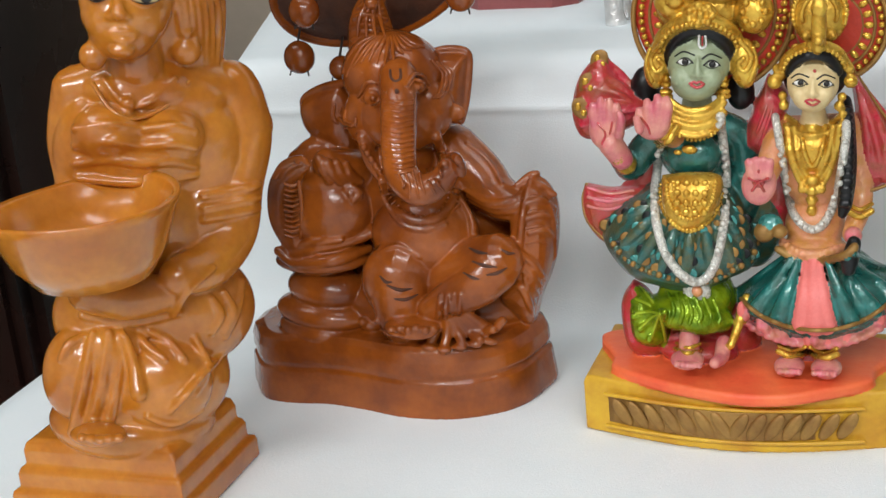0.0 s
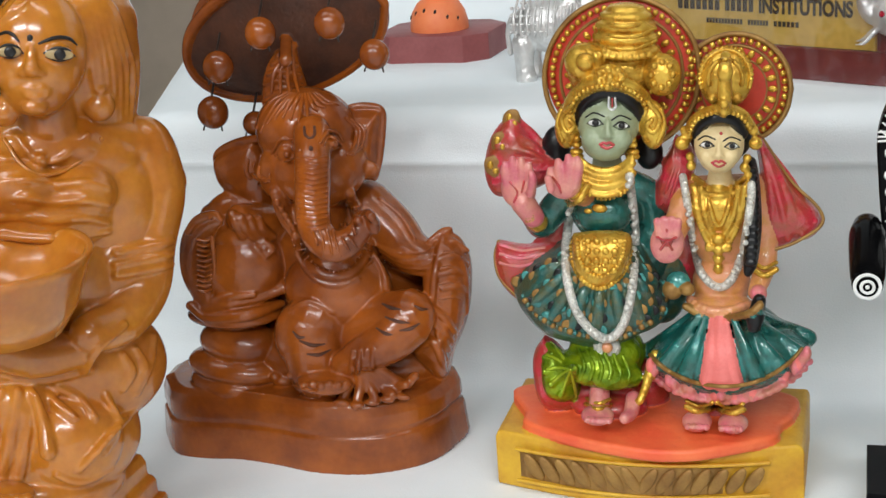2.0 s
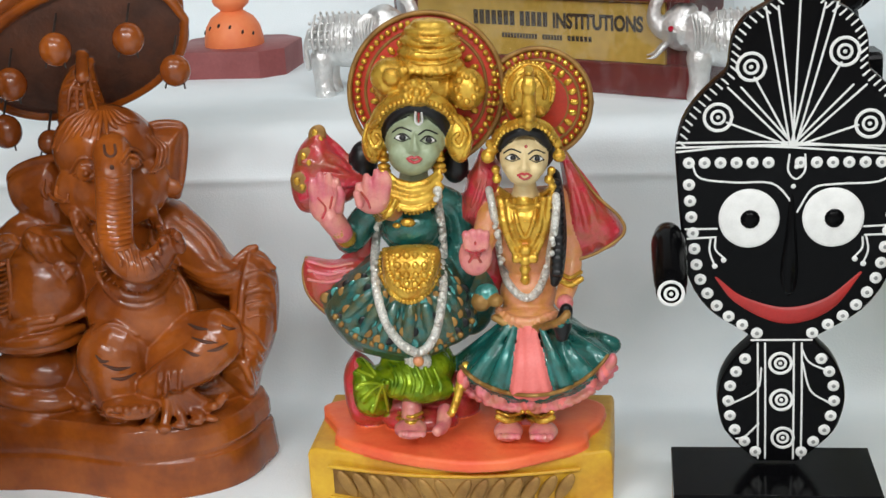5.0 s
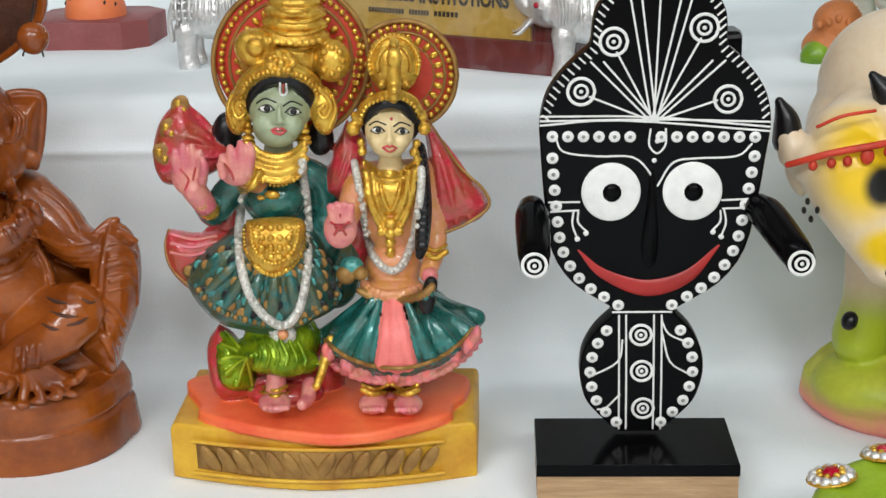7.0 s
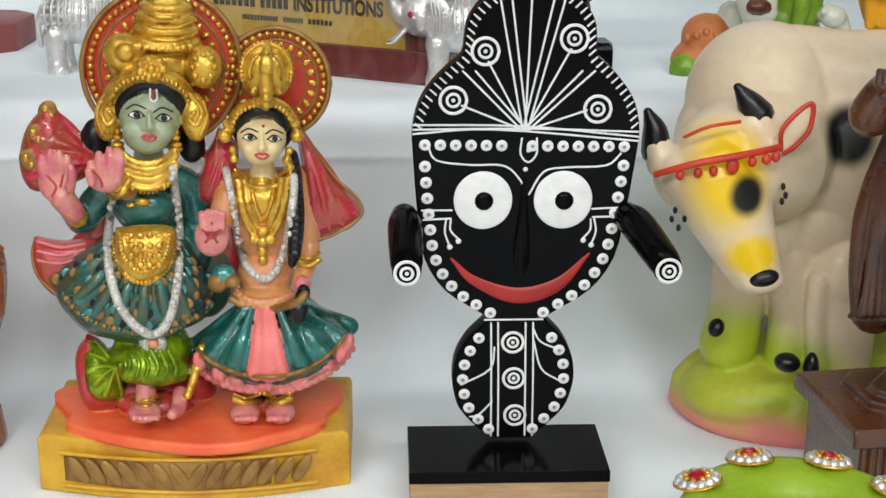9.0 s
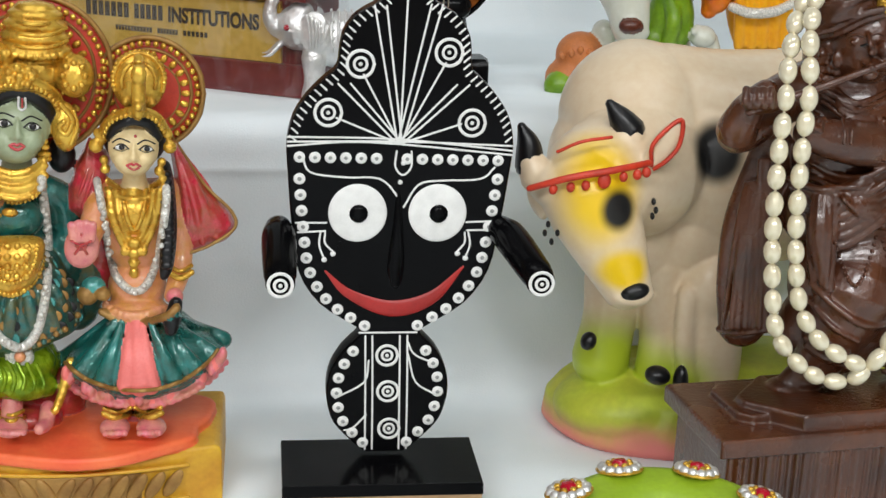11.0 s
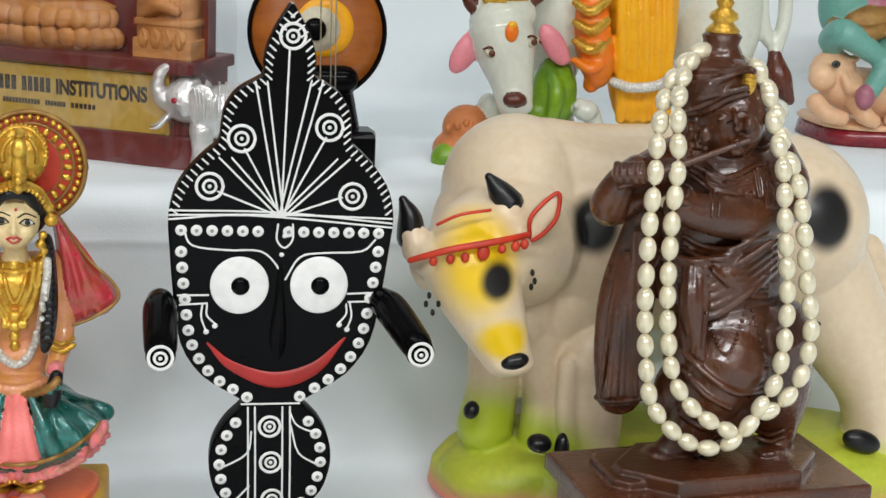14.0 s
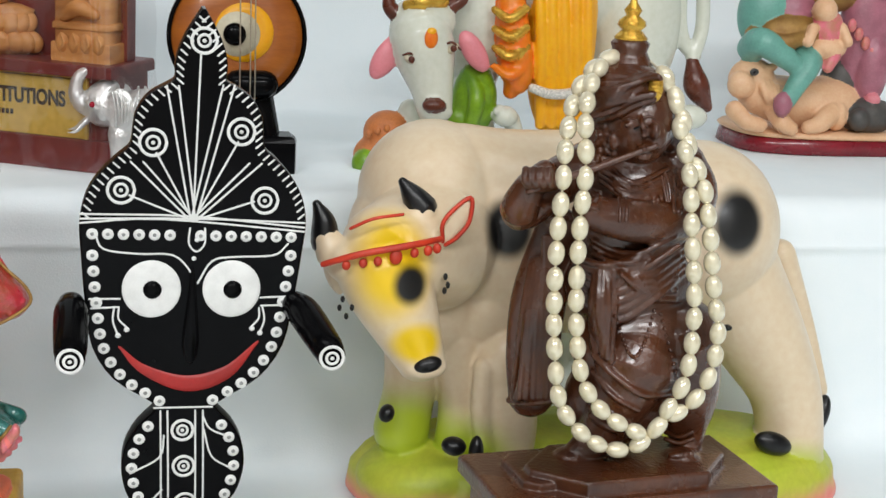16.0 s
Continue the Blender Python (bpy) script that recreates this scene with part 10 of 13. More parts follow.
def black_idol():
    c = Clay()
    front, back = 0.030, 0.043

    def mid(z):
        return 0.003 + 0.03 * (z - 0.05)

    shape = spline([(0.029, 0.0105), (0.035, 0.0175), (0.045, 0.0265), (0.055, 0.0300), (0.064, 0.0308), (0.074, 0.0290), (0.084, 0.0235), (0.0935, 0.0150),
                    (0.098, 0.0195), (0.109, 0.0360), (0.126, 0.0470), (0.150, 0.0512), (0.175, 0.0538), (0.190, 0.0548), (0.203, 0.0520), (0.213, 0.0460),
                    (0.2215, 0.0380), (0.2270, 0.0322), (0.236, 0.0312), (0.244, 0.0296), (0.252, 0.0240), (0.2575, 0.0150), (0.2600, 0.0122), (0.266, 0.0124),
                    (0.273, 0.0112), (0.282, 0.0076), (0.2935, 0.0008)], 3)
    rim = [(mid(z) + w, z) for z, w in shape] + [(mid(z) - w, z) for z, w in reversed(shape)]
    n, verts, faces = len(rim), [], []
    for y, k in ((back, 0), (front + 0.0012, 0), (front + 0.0003, 0.0006), (front, 0.0014)):
        for x, z in rim:
            s = 1 if x > mid(z) else -1
            w = max(abs(x - mid(z)) - k, 0.0002)
            verts.append((mid(z) + s * w, y, z))
    for j in range(3):
        faces += [(j * n + i, j * n + (i + 1) % n, (j + 1) * n + (i + 1) % n, (j + 1) * n + i) for i in range(n)]
    h = len(shape)
    for j, flip in ((0, 1), (3, 0)):
        for i in range(h - 1):
            q = (j * n + i, j * n + i + 1, j * n + n - 2 - i, j * n + n - 1 - i)
            faces.append(q if flip else q[::-1])
    c.put(verts, faces, LACQUER, True)

    def disc(x, z, r, m, lift=0.0004, y=front):
        c.ball(x, y, z, r, lift, r, m, fine=True)

    def ring(x, z, r, y=front, w=0.0006):
        c.limb([(x + r * math.cos(a), y, z + r * math.sin(a), w) for a in arc(10)] + [(x + r, y, z, w)], WHITEPAINT, flat=0.5, fine=True, steps=3, sides=6)

    strokes = []
    strokes.append([(-0.0471, 0.1936), (0.0051, 0.1928), (0.0612, 0.1874)])
    strokes.append([(-0.0471, 0.1913), (0.0079, 0.1916), (0.0612, 0.1898)])
    strokes.append([(-0.0471, 0.1892), (-0.0086, 0.1913), (0.0612, 0.1853)])
    strokes.append([(-0.0402, 0.1842), (-0.0361, 0.1762), (-0.0196, 0.1738), (-0.0031, 0.1732), (0.0051, 0.1655), (0.0065, 0.1604)])
    strokes.append([(0.0532, 0.1791), (0.0463, 0.1732), (0.0271, 0.1723), (0.0161, 0.1702), (0.0092, 0.1590)])
    strokes.append([(-0.0430, 0.1510), (-0.0284, 0.1510)])
    strokes.append([(-0.0421, 0.1462), (-0.0289, 0.1468)])
    strokes.append([(-0.0311, 0.1465), (-0.0317, 0.1397), (-0.0292, 0.1323)])
    strokes.append([(-0.0289, 0.1459), (-0.0289, 0.1406), (-0.0245, 0.1358)])
    strokes.append([(0.0551, 0.1519), (0.0403, 0.1513)])
    strokes.append([(0.0546, 0.1474), (0.0408, 0.1471)])
    strokes.append([(0.0414, 0.1465), (0.0425, 0.1397), (0.0403, 0.1329)])
    strokes.append([(0.0397, 0.1459), (0.0397, 0.1406), (0.0359, 0.1358)])
    strokes.append([(0.0051, 0.1868), (0.0046, 0.1791), (0.0084, 0.1750), (0.0123, 0.1791), (0.0123, 0.1868)])
    strokes.append([(-0.0114, 0.0938), (0.0175, 0.0938)])
    strokes.append([(-0.0083, 0.0920), (-0.0078, 0.0612), (-0.0075, 0.0303)])
    strokes.append([(-0.0048, 0.0920), (-0.0042, 0.0612), (-0.0039, 0.0303)])
    strokes.append([(0.0090, 0.0920), (0.0095, 0.0612), (0.0098, 0.0303)])
    strokes.append([(0.0128, 0.0920), (0.0134, 0.0612), (0.0136, 0.0303)])
    strokes.append([(0.0134, 0.0819), (0.0175, 0.0671), (0.0266, 0.0606)])
    strokes.append([(0.0128, 0.0893), (0.0167, 0.0819), (0.0266, 0.0772)])
    strokes.append([(-0.0064, 0.0789), (-0.0086, 0.0671), (-0.0229, 0.0588)])
    strokes.append([(-0.0072, 0.0493), (-0.0141, 0.0419), (-0.0182, 0.0410)])
    strokes.append([(0.0054, 0.1905), (-0.0068, 0.2565)])
    strokes.append([(0.0076, 0.1905), (-0.0012, 0.2565)])
    strokes.append([(0.0054, 0.1905), (0.0198, 0.2575)])
    strokes.append([(0.0076, 0.1905), (0.0252, 0.2575)])
    strokes.append([(0.0053, 0.1905), (-0.0235, 0.2195)])
    strokes.append([(0.0077, 0.1905), (-0.0175, 0.2195)])
    strokes.append([(0.0053, 0.1905), (0.0332, 0.2195)])
    strokes.append([(0.0077, 0.1905), (0.0392, 0.2195)])
    strokes.append([(0.0065, 0.1905), (0.0090, 0.2725)])
    strokes.append([(0.0065, 0.1905), (-0.0115, 0.2240)])
    strokes.append([(0.0065, 0.1905), (0.0275, 0.2300)])
    strokes.append([(0.0065, 0.1905), (-0.0240, 0.2030)])
    strokes.append([(0.0065, 0.1905), (0.0360, 0.2005)])
    for s in strokes:
        c.limb([(x, front, z, 0.00052) for x, z in s], WHITEPAINT, flat=0.5, fine=True, steps=4, sides=6)
    # rim dots of the face and of the body
    for z0, z1, inset in ((0.0975, 0.181, 0.0055), (0.034, 0.0895, 0.0052)):
        last = None
        for z in np.arange(z0, z1, 0.0004):
            w = float(np.interp(z, shape[:, 0], shape[:, 1])) - inset
            if w < 0.004:
                continue
            if last is None or math.hypot(z - last[0], w - last[1]) > 0.0077:
                last = (z, w)
                for s in (-1, 1):
                    disc(mid(z) + s * w, z, 0.0029, WHITEPAINT, 0.0007)
                    disc(mid(z) + s * w, z, 0.0013, GREYDOT, 0.0011)
    for i in range(14):
        if i not in (6,):
            disc(-0.0415 + 0.0074 * i, 0.1838 - 0.0001 * i, 0.0028, WHITEPAINT, 0.0007)
            disc(-0.0415 + 0.0074 * i, 0.1838 - 0.0001 * i, 0.0012, GREYDOT, 0.0011)
    for x, z, r in ((-0.0130, 0.2290, 0.0064), (0.0290, 0.2350, 0.0064), (-0.0280, 0.2055, 0.0064), (0.0412, 0.2010, 0.0064), (0.0105, 0.2785, 0.0060),
                    (0.0028, 0.0815, 0.0053), (0.0036, 0.0620, 0.0053), (0.0046, 0.0415, 0.0053)):
        ring(x, z, r, w=0.0008)
        ring(x, z, r * 0.48, w=0.0007)
        disc(x, z, 0.0010, WHITEPAINT, 0.0007)
    for x, z in ((0.0085, 0.181), (0.0072, 0.1715)):
        disc(x, z, 0.0012, WHITEPAINT, 0.0007)
    for x, z in ((-0.025, 0.1352), (-0.0292, 0.1322), (0.0405, 0.1328), (0.0365, 0.1352)):
        disc(x, z, 0.0014, WHITEPAINT, 0.0007)
    # fringe along the crown
    last = None
    for i in range(len(shape) * 12 - 12):
        u = i / 12
        z, w = shape[int(u)] + (shape[int(u) + 1] - shape[int(u)]) * (u - int(u))
        if z > 0.194 and w > 0.002 and (last is None or math.hypot(z - last[0], w - last[1]) > 0.0034):
            last = (z, w)
            for s in (-1, 1):
                c.limb([(mid(z) + s * (w - 0.0009), front, z, 0.00042), (mid(z) + s * (w - 0.0036), front, z - 0.0024, 0.00052)], WHITEPAINT, flat=0.5, fine=True, sides=6)
    for x in (-0.0132, 0.0259):
        c.ball(x, front, 0.156, 0.0143, 0.0016, 0.0146, WHITEPAINT, fine=True)
        c.ball(x + 0.0004, front - 0.0014, 0.156, 0.0047, 0.0022, 0.0047, LACQUER, fine=True)
    c.limb([(-0.0285, front, 0.1262, 0.0006), (-0.017, front, 0.1145, 0.0026), (0.004, front, 0.1065, 0.0044), (0.024, front, 0.1120, 0.0034), (0.0395, front, 0.1282, 0.0006)], SMILE, flat=0.25, fine=True, steps=8, sides=12)
    c.limb([(0.0065, front + 0.001, 0.170, 0.001), (0.0065, front, 0.150, 0.0025), (0.0060, front + 0.001, 0.130, 0.0045), (0.0060, front + 0.0025, 0.119, 0.004)], LACQUER, flat=0.8, fine=True, sides=12)
    # stub arms
    for s, x0, x1 in ((-1, -0.0515, -0.0510), (1, 0.0580, 0.0712)):
        tip = Vector((x1, -0.012, 0.1335))
        c.limb([(x0, 0.030, 0.1475, 0.0070), (x0 + (x1 - x0) * 0.3, 0.021, 0.1450, 0.0084), (x1 - (x1 - x0) * 0.12, -0.004, 0.1365, 0.0078), (x1, -0.0050, 0.1350, 0.0066)], LACQUER, fine=True, sides=24)
        ring(tip.x, tip.z, 0.0056, tip.y - 0.0005, 0.0008)
        ring(tip.x, tip.z, 0.0028, tip.y - 0.0012, 0.0007)
        disc(tip.x, tip.z, 0.0010, WHITEPAINT, 0.0007, tip.y - 0.0012)
        c.ball(tip.x, tip.y + 0.0030, tip.z, 0.0070, 0.0030, 0.0070, LACQUER, fine=True)
    # plinth
    c.prism([(-0.0495, 0.0005), (0.0495, 0.0005), (0.0495, 0.0535), (-0.0495, 0.0535)], 0, 0.0185, PALEWOOD, fine=True, bevel=0.0006)
    c.prism([(-0.050, 0), (0.050, 0), (0.050, 0.054), (-0.050, 0.054)], 0.0185, 0.025, LACQUER, fine=True, bevel=0.0008)
    ob = c.finish("black_idol", pose(0, 0, 0))
    crisp(ob)
    tagged(ob, "black lacquered wooden idol with white dots on a raw wood block", "idol")


black_idol()


HIDE = material("airbrushed_cream_plaster", (0.76, 0.615, 0.43), 0.30, second=(0.71, 0.555, 0.37), scale=22, bump=0.06, amount=0.6, spots=(
    (-0.1536, -0.0770, 0.1640, 0.020, 0.03, 0.026, 0.4, (0.84, 0.55, 0.01)), (-0.1401, -0.0870, 0.1256, 0.013, 0.03, 0.0105, 0.4, (0.84, 0.55, 0.01)),
    (-0.1445, -0.0890, 0.1567, 0.0092, 0.02, 0.0100, 0.35, (0.012, 0.012, 0.012)), (0.0504, -0.0470, 0.1804, 0.015, 0.03, 0.0185, 0.28, (0.012, 0.012, 0.012)),
    (-0.0828, -0.0520, 0.1761, 0.014, 0.03, 0.0165, 0.28, (0.012, 0.012, 0.012)),
    (-0.1315, -0.0320, 0.0449, 0.030, 0.05, 0.030, 0.45, (0.42, 0.52, 0.03)), (-0.1008, -0.0520, 0.0351, 0.030, 0.05, 0.026, 0.45, (0.42, 0.52, 0.03)), (0.1099, -0.0220, 0.0151, 0.030, 0.06, 0.022, 0.45, (0.42, 0.52, 0.03))))
MEADOW = material("airbrushed_green_and_pink_base", (0.42, 0.52, 0.03), 0.45, second=(0.50, 0.50, 0.05), scale=25, bump=0.1, spots=(
    (0, 0, -0.155, 9, 9, 0.168, 0.07, (0.78, 0.23, 0.20)),))


def cow_figurine():
    c = Clay()
    c.lathe(-0.002, 0.0, 0, [(0.150, 0), (0.155, 0.004), (0.153, 0.018), (0.144, 0.029), (0.12, 0.037), (0.06, 0.041)], MEADOW, sy=0.39, power=2.5, wave=0.015, waves=5)
    c.ball(-.1164, 0, .1845, .0425, .0483, .0431, HIDE, turn=-3)
    c.ball(-.0531, 0, .165, .0775, .0511, .0567, HIDE, turn=-4)
    c.ball(.0059, 0, .1653, .0673, .0522, .0559, HIDE, turn=-5)
    c.ball(.0457, 0, .1666, .0486, .0513, .052, HIDE, turn=-6)
    c.ball(-.1372, -.004, .1606, .0276, .0353, .0353, HIDE, turn=-3)
    c.limb([(-.1083, 0, .1869, .04), (-.071, 0, .178, .0451), (-.0194, 0, .1751, .0479), (.0336, 0, .1727, .0469)], HIDE)
    c.limb([(-.1175, -.002, .1668, .0403), (-.0766, -.002, .1536, .0459), (-.0277, 0, .1497, .0467)], HIDE)
    c.limb([(-.1172, -.004, .154, .0372), (-.1028, -.008, .1214, .031), (-.1059, -.012, .1022, .0229)], HIDE)
    c.limb([(.0602, -.004, .1439, .0359), (.0889, -.008, .1022, .0289), (.1093, -.012, .0668, .0222), (.1152, -.014, .0359, .021), (.1155, -.016, .0084, .022)], HIDE)
    c.limb([(-.1255, -.012, .0956, .0163), (-.1267, -.014, .0722, .0151), (-.1296, -.012, .0471, .0166)], HIDE)
    c.limb([(-.102, -.018, .1041, .0182), (-.0991, -.022, .0746, .0118), (-.099, -.022, .0397, .0126)], HIDE)
    c.form([(-.0947, .091), (-.0917, .1059), (-.081, .1138), (-.0676, .113), (-.0582, .1041), (-.0545, .0732), (-.0553, .0382), (-.0684, .0308), (-.0818, .0369), (-.0907, .0601)], -.03, .016, .012, HIDE)
    c.limb([(-.0894, -.04, .0944, .0064), (-.0898, -.04, .0708, .0064), (-.0857, -.038, .0458, .0065)], HIDE)
    c.ball(-.0746, -.036, .0962, .0161, .0129, .02, HIDE, turn=-4)
    c.ball(-.1079, -.012, .0209, .0472, .0371, .0209, MEADOW, turn=-3)
    c.ball(-.07, -.014, .014, .0375, .0375, .0171, MEADOW, turn=-4)
    c.ball(.1172, -.01, .0012, .0332, .0295, .0162, MEADOW, turn=-7)
    c.ball(-.086, -.006, .1275, .0295, .0361, .0361, HIDE, turn=-4)
    c.ball(-.1134, -.012, .1159, .0227, .026, .026, HIDE, turn=-3)
    c.limb([(-0.1234, -0.0320, 0.1646, 0.0382), (-0.1460, -0.0520, 0.1634, 0.0307)], HIDE)
    c.limb([(-0.1569, -0.0660, 0.1603, 0.0235), (-0.1508, -0.0690, 0.1479, 0.0230), (-0.1423, -0.0740, 0.1292, 0.0182), (-0.1356, -0.0780, 0.1141, 0.0137)], HIDE)
    c.ball(-0.1717, -0.0640, 0.1629, 0.0143, 0.0160, 0.0124, HIDE)
    c.ball(-0.1375, -0.0620, 0.1691, 0.0159, 0.0180, 0.0143, HIDE)
    c.ball(-0.1340, -0.0800, 0.1107, 0.0128, 0.0130, 0.0076, HIDE)
    c.limb([(-0.1852, -0.0580, 0.1717, 0.0077), (-0.1865, -0.0580, 0.1826, 0.0062), (-0.1903, -0.0580, 0.1917, 0.0024)], BLACKPAINT, fine=True)
    c.limb([(-0.1352, -0.0600, 0.1908, 0.0085), (-0.1401, -0.0600, 0.1974, 0.0063), (-0.1459, -0.0600, 0.2046, 0.0024)], BLACKPAINT, fine=True)
    c.limb([(-0.1808, -0.0600, 0.1670, 0.0101), (-0.1845, -0.0590, 0.1729, 0.0077)], HIDE)
    c.limb([(-0.1376, -0.0600, 0.1779, 0.0116), (-0.1353, -0.0600, 0.1877, 0.0088)], HIDE)
    c.ball(-0.1195, -0.0740, 0.1869, 0.0066, 0.0040, 0.0157, HIDE, turn=32)
    c.limb([(-0.1264, -0.0765, 0.1766, 0.0011), (-0.1266, -0.0785, 0.1885, 0.0012), (-0.1133, -0.0775, 0.2004, 0.0012), (-0.1133, -0.0785, 0.1880, 0.0012), (-0.1194, -0.0785, 0.1795, 0.0012), (-0.1247, -0.0765, 0.1748, 0.0011)], RED, fine=True)
    c.limb([(-0.1238, -0.0680, 0.1753, 0.0043), (-0.1263, -0.0600, 0.1686, 0.0049)], HIDE)
    c.ball(-0.1790, -0.0520, 0.1509, 0.0042, 0.0080, 0.0107, HIDE, turn=-25)
    c.limb([(-0.1891, -0.0820, 0.1659, 0.0017), (-0.1711, -0.0910, 0.1737, 0.0019), (-0.1481, -0.0910, 0.1779, 0.0019), (-0.1290, -0.0810, 0.1789, 0.0018)], RED, fine=True)
    c.ball(-0.1783, -0.0872, 0.1668, 0.0023, 0.0020, 0.0027, RED, fine=True)
    c.ball(-0.1698, -0.0883, 0.1682, 0.0023, 0.0020, 0.0027, RED, fine=True)
    c.ball(-0.1625, -0.0894, 0.1694, 0.0023, 0.0020, 0.0027, RED, fine=True)
    c.ball(-0.1535, -0.0905, 0.1721, 0.0035, 0.0020, 0.0042, RED, fine=True)
    c.ball(-0.1437, -0.0894, 0.1739, 0.0023, 0.0020, 0.0027, RED, fine=True)
    c.ball(-0.1365, -0.0883, 0.1748, 0.0024, 0.0020, 0.0028, RED, fine=True)
    c.ball(-0.1316, -0.0872, 0.1757, 0.0024, 0.0020, 0.0028, RED, fine=True)
    c.limb([(-0.1756, -0.0800, 0.1842, 0.0009), (-0.1650, -0.0850, 0.1905, 0.0009), (-0.1494, -0.0820, 0.1922, 0.0009)], RED, fine=True)
    c.ball(-0.1336, -0.0905, 0.1140, 0.0075, 0.0040, 0.0044, BLACKPAINT, turn=-14, fine=True)
    c.ball(-0.1792, -0.0770, 0.1412, 0.0012, 0.0020, 0.0018, BLACKPAINT, fine=True)
    c.ball(-0.1755, -0.0770, 0.1366, 0.0012, 0.0020, 0.0018, BLACKPAINT, fine=True)
    c.ball(-0.1727, -0.0770, 0.1412, 0.0012, 0.0020, 0.0018, BLACKPAINT, fine=True)
    c.ball(-0.1777, -0.0770, 0.1458, 0.0012, 0.0020, 0.0018, BLACKPAINT, fine=True)
    c.ball(-0.1239, -0.0770, 0.1578, 0.0012, 0.0020, 0.0019, BLACKPAINT, fine=True)
    c.ball(-0.1224, -0.0770, 0.1532, 0.0012, 0.0020, 0.0019, BLACKPAINT, fine=True)
    c.ball(-0.1240, -0.0770, 0.1501, 0.0012, 0.0020, 0.0019, BLACKPAINT, fine=True)
    c.ball(-0.1454, -0.0460, 0.0704, 0.0045, 0.0050, 0.0053, BLACKPAINT, turn=20, fine=True)
    c.ball(-0.1099, -0.0620, 0.0564, 0.0071, 0.0060, 0.0053, BLACKPAINT, turn=10, fine=True)
    c.ball(-0.0981, -0.0660, 0.0537, 0.0042, 0.0050, 0.0100, BLACKPAINT, fine=True)
    c.ball(0.0928, -0.0380, 0.0425, 0.0125, 0.0060, 0.0069, BLACKPAINT, turn=18, fine=True)
    c.limb([(0.1105, 0.0180, 0.1451, 0.0099), (0.1318, 0.0180, 0.0971, 0.0078), (0.1427, 0.0100, 0.0582, 0.0070)], HIDE)
    c.ball(0.1425, 0.0020, 0.0440, 0.0055, 0.0070, 0.0138, BLACKPAINT, turn=14, fine=True)
    c.ball(0.0507, -0.0480, 0.1189, 0.0028, 0.0030, 0.0018, BLACKPAINT, fine=True)
    ob = c.finish("cow_figurine", pose(0.262, 0.122, 0), 0.0014, 3)
    tagged(ob, "cream plaster cow and calf figurine on a green and pink base", "figurine")


cow_figurine()


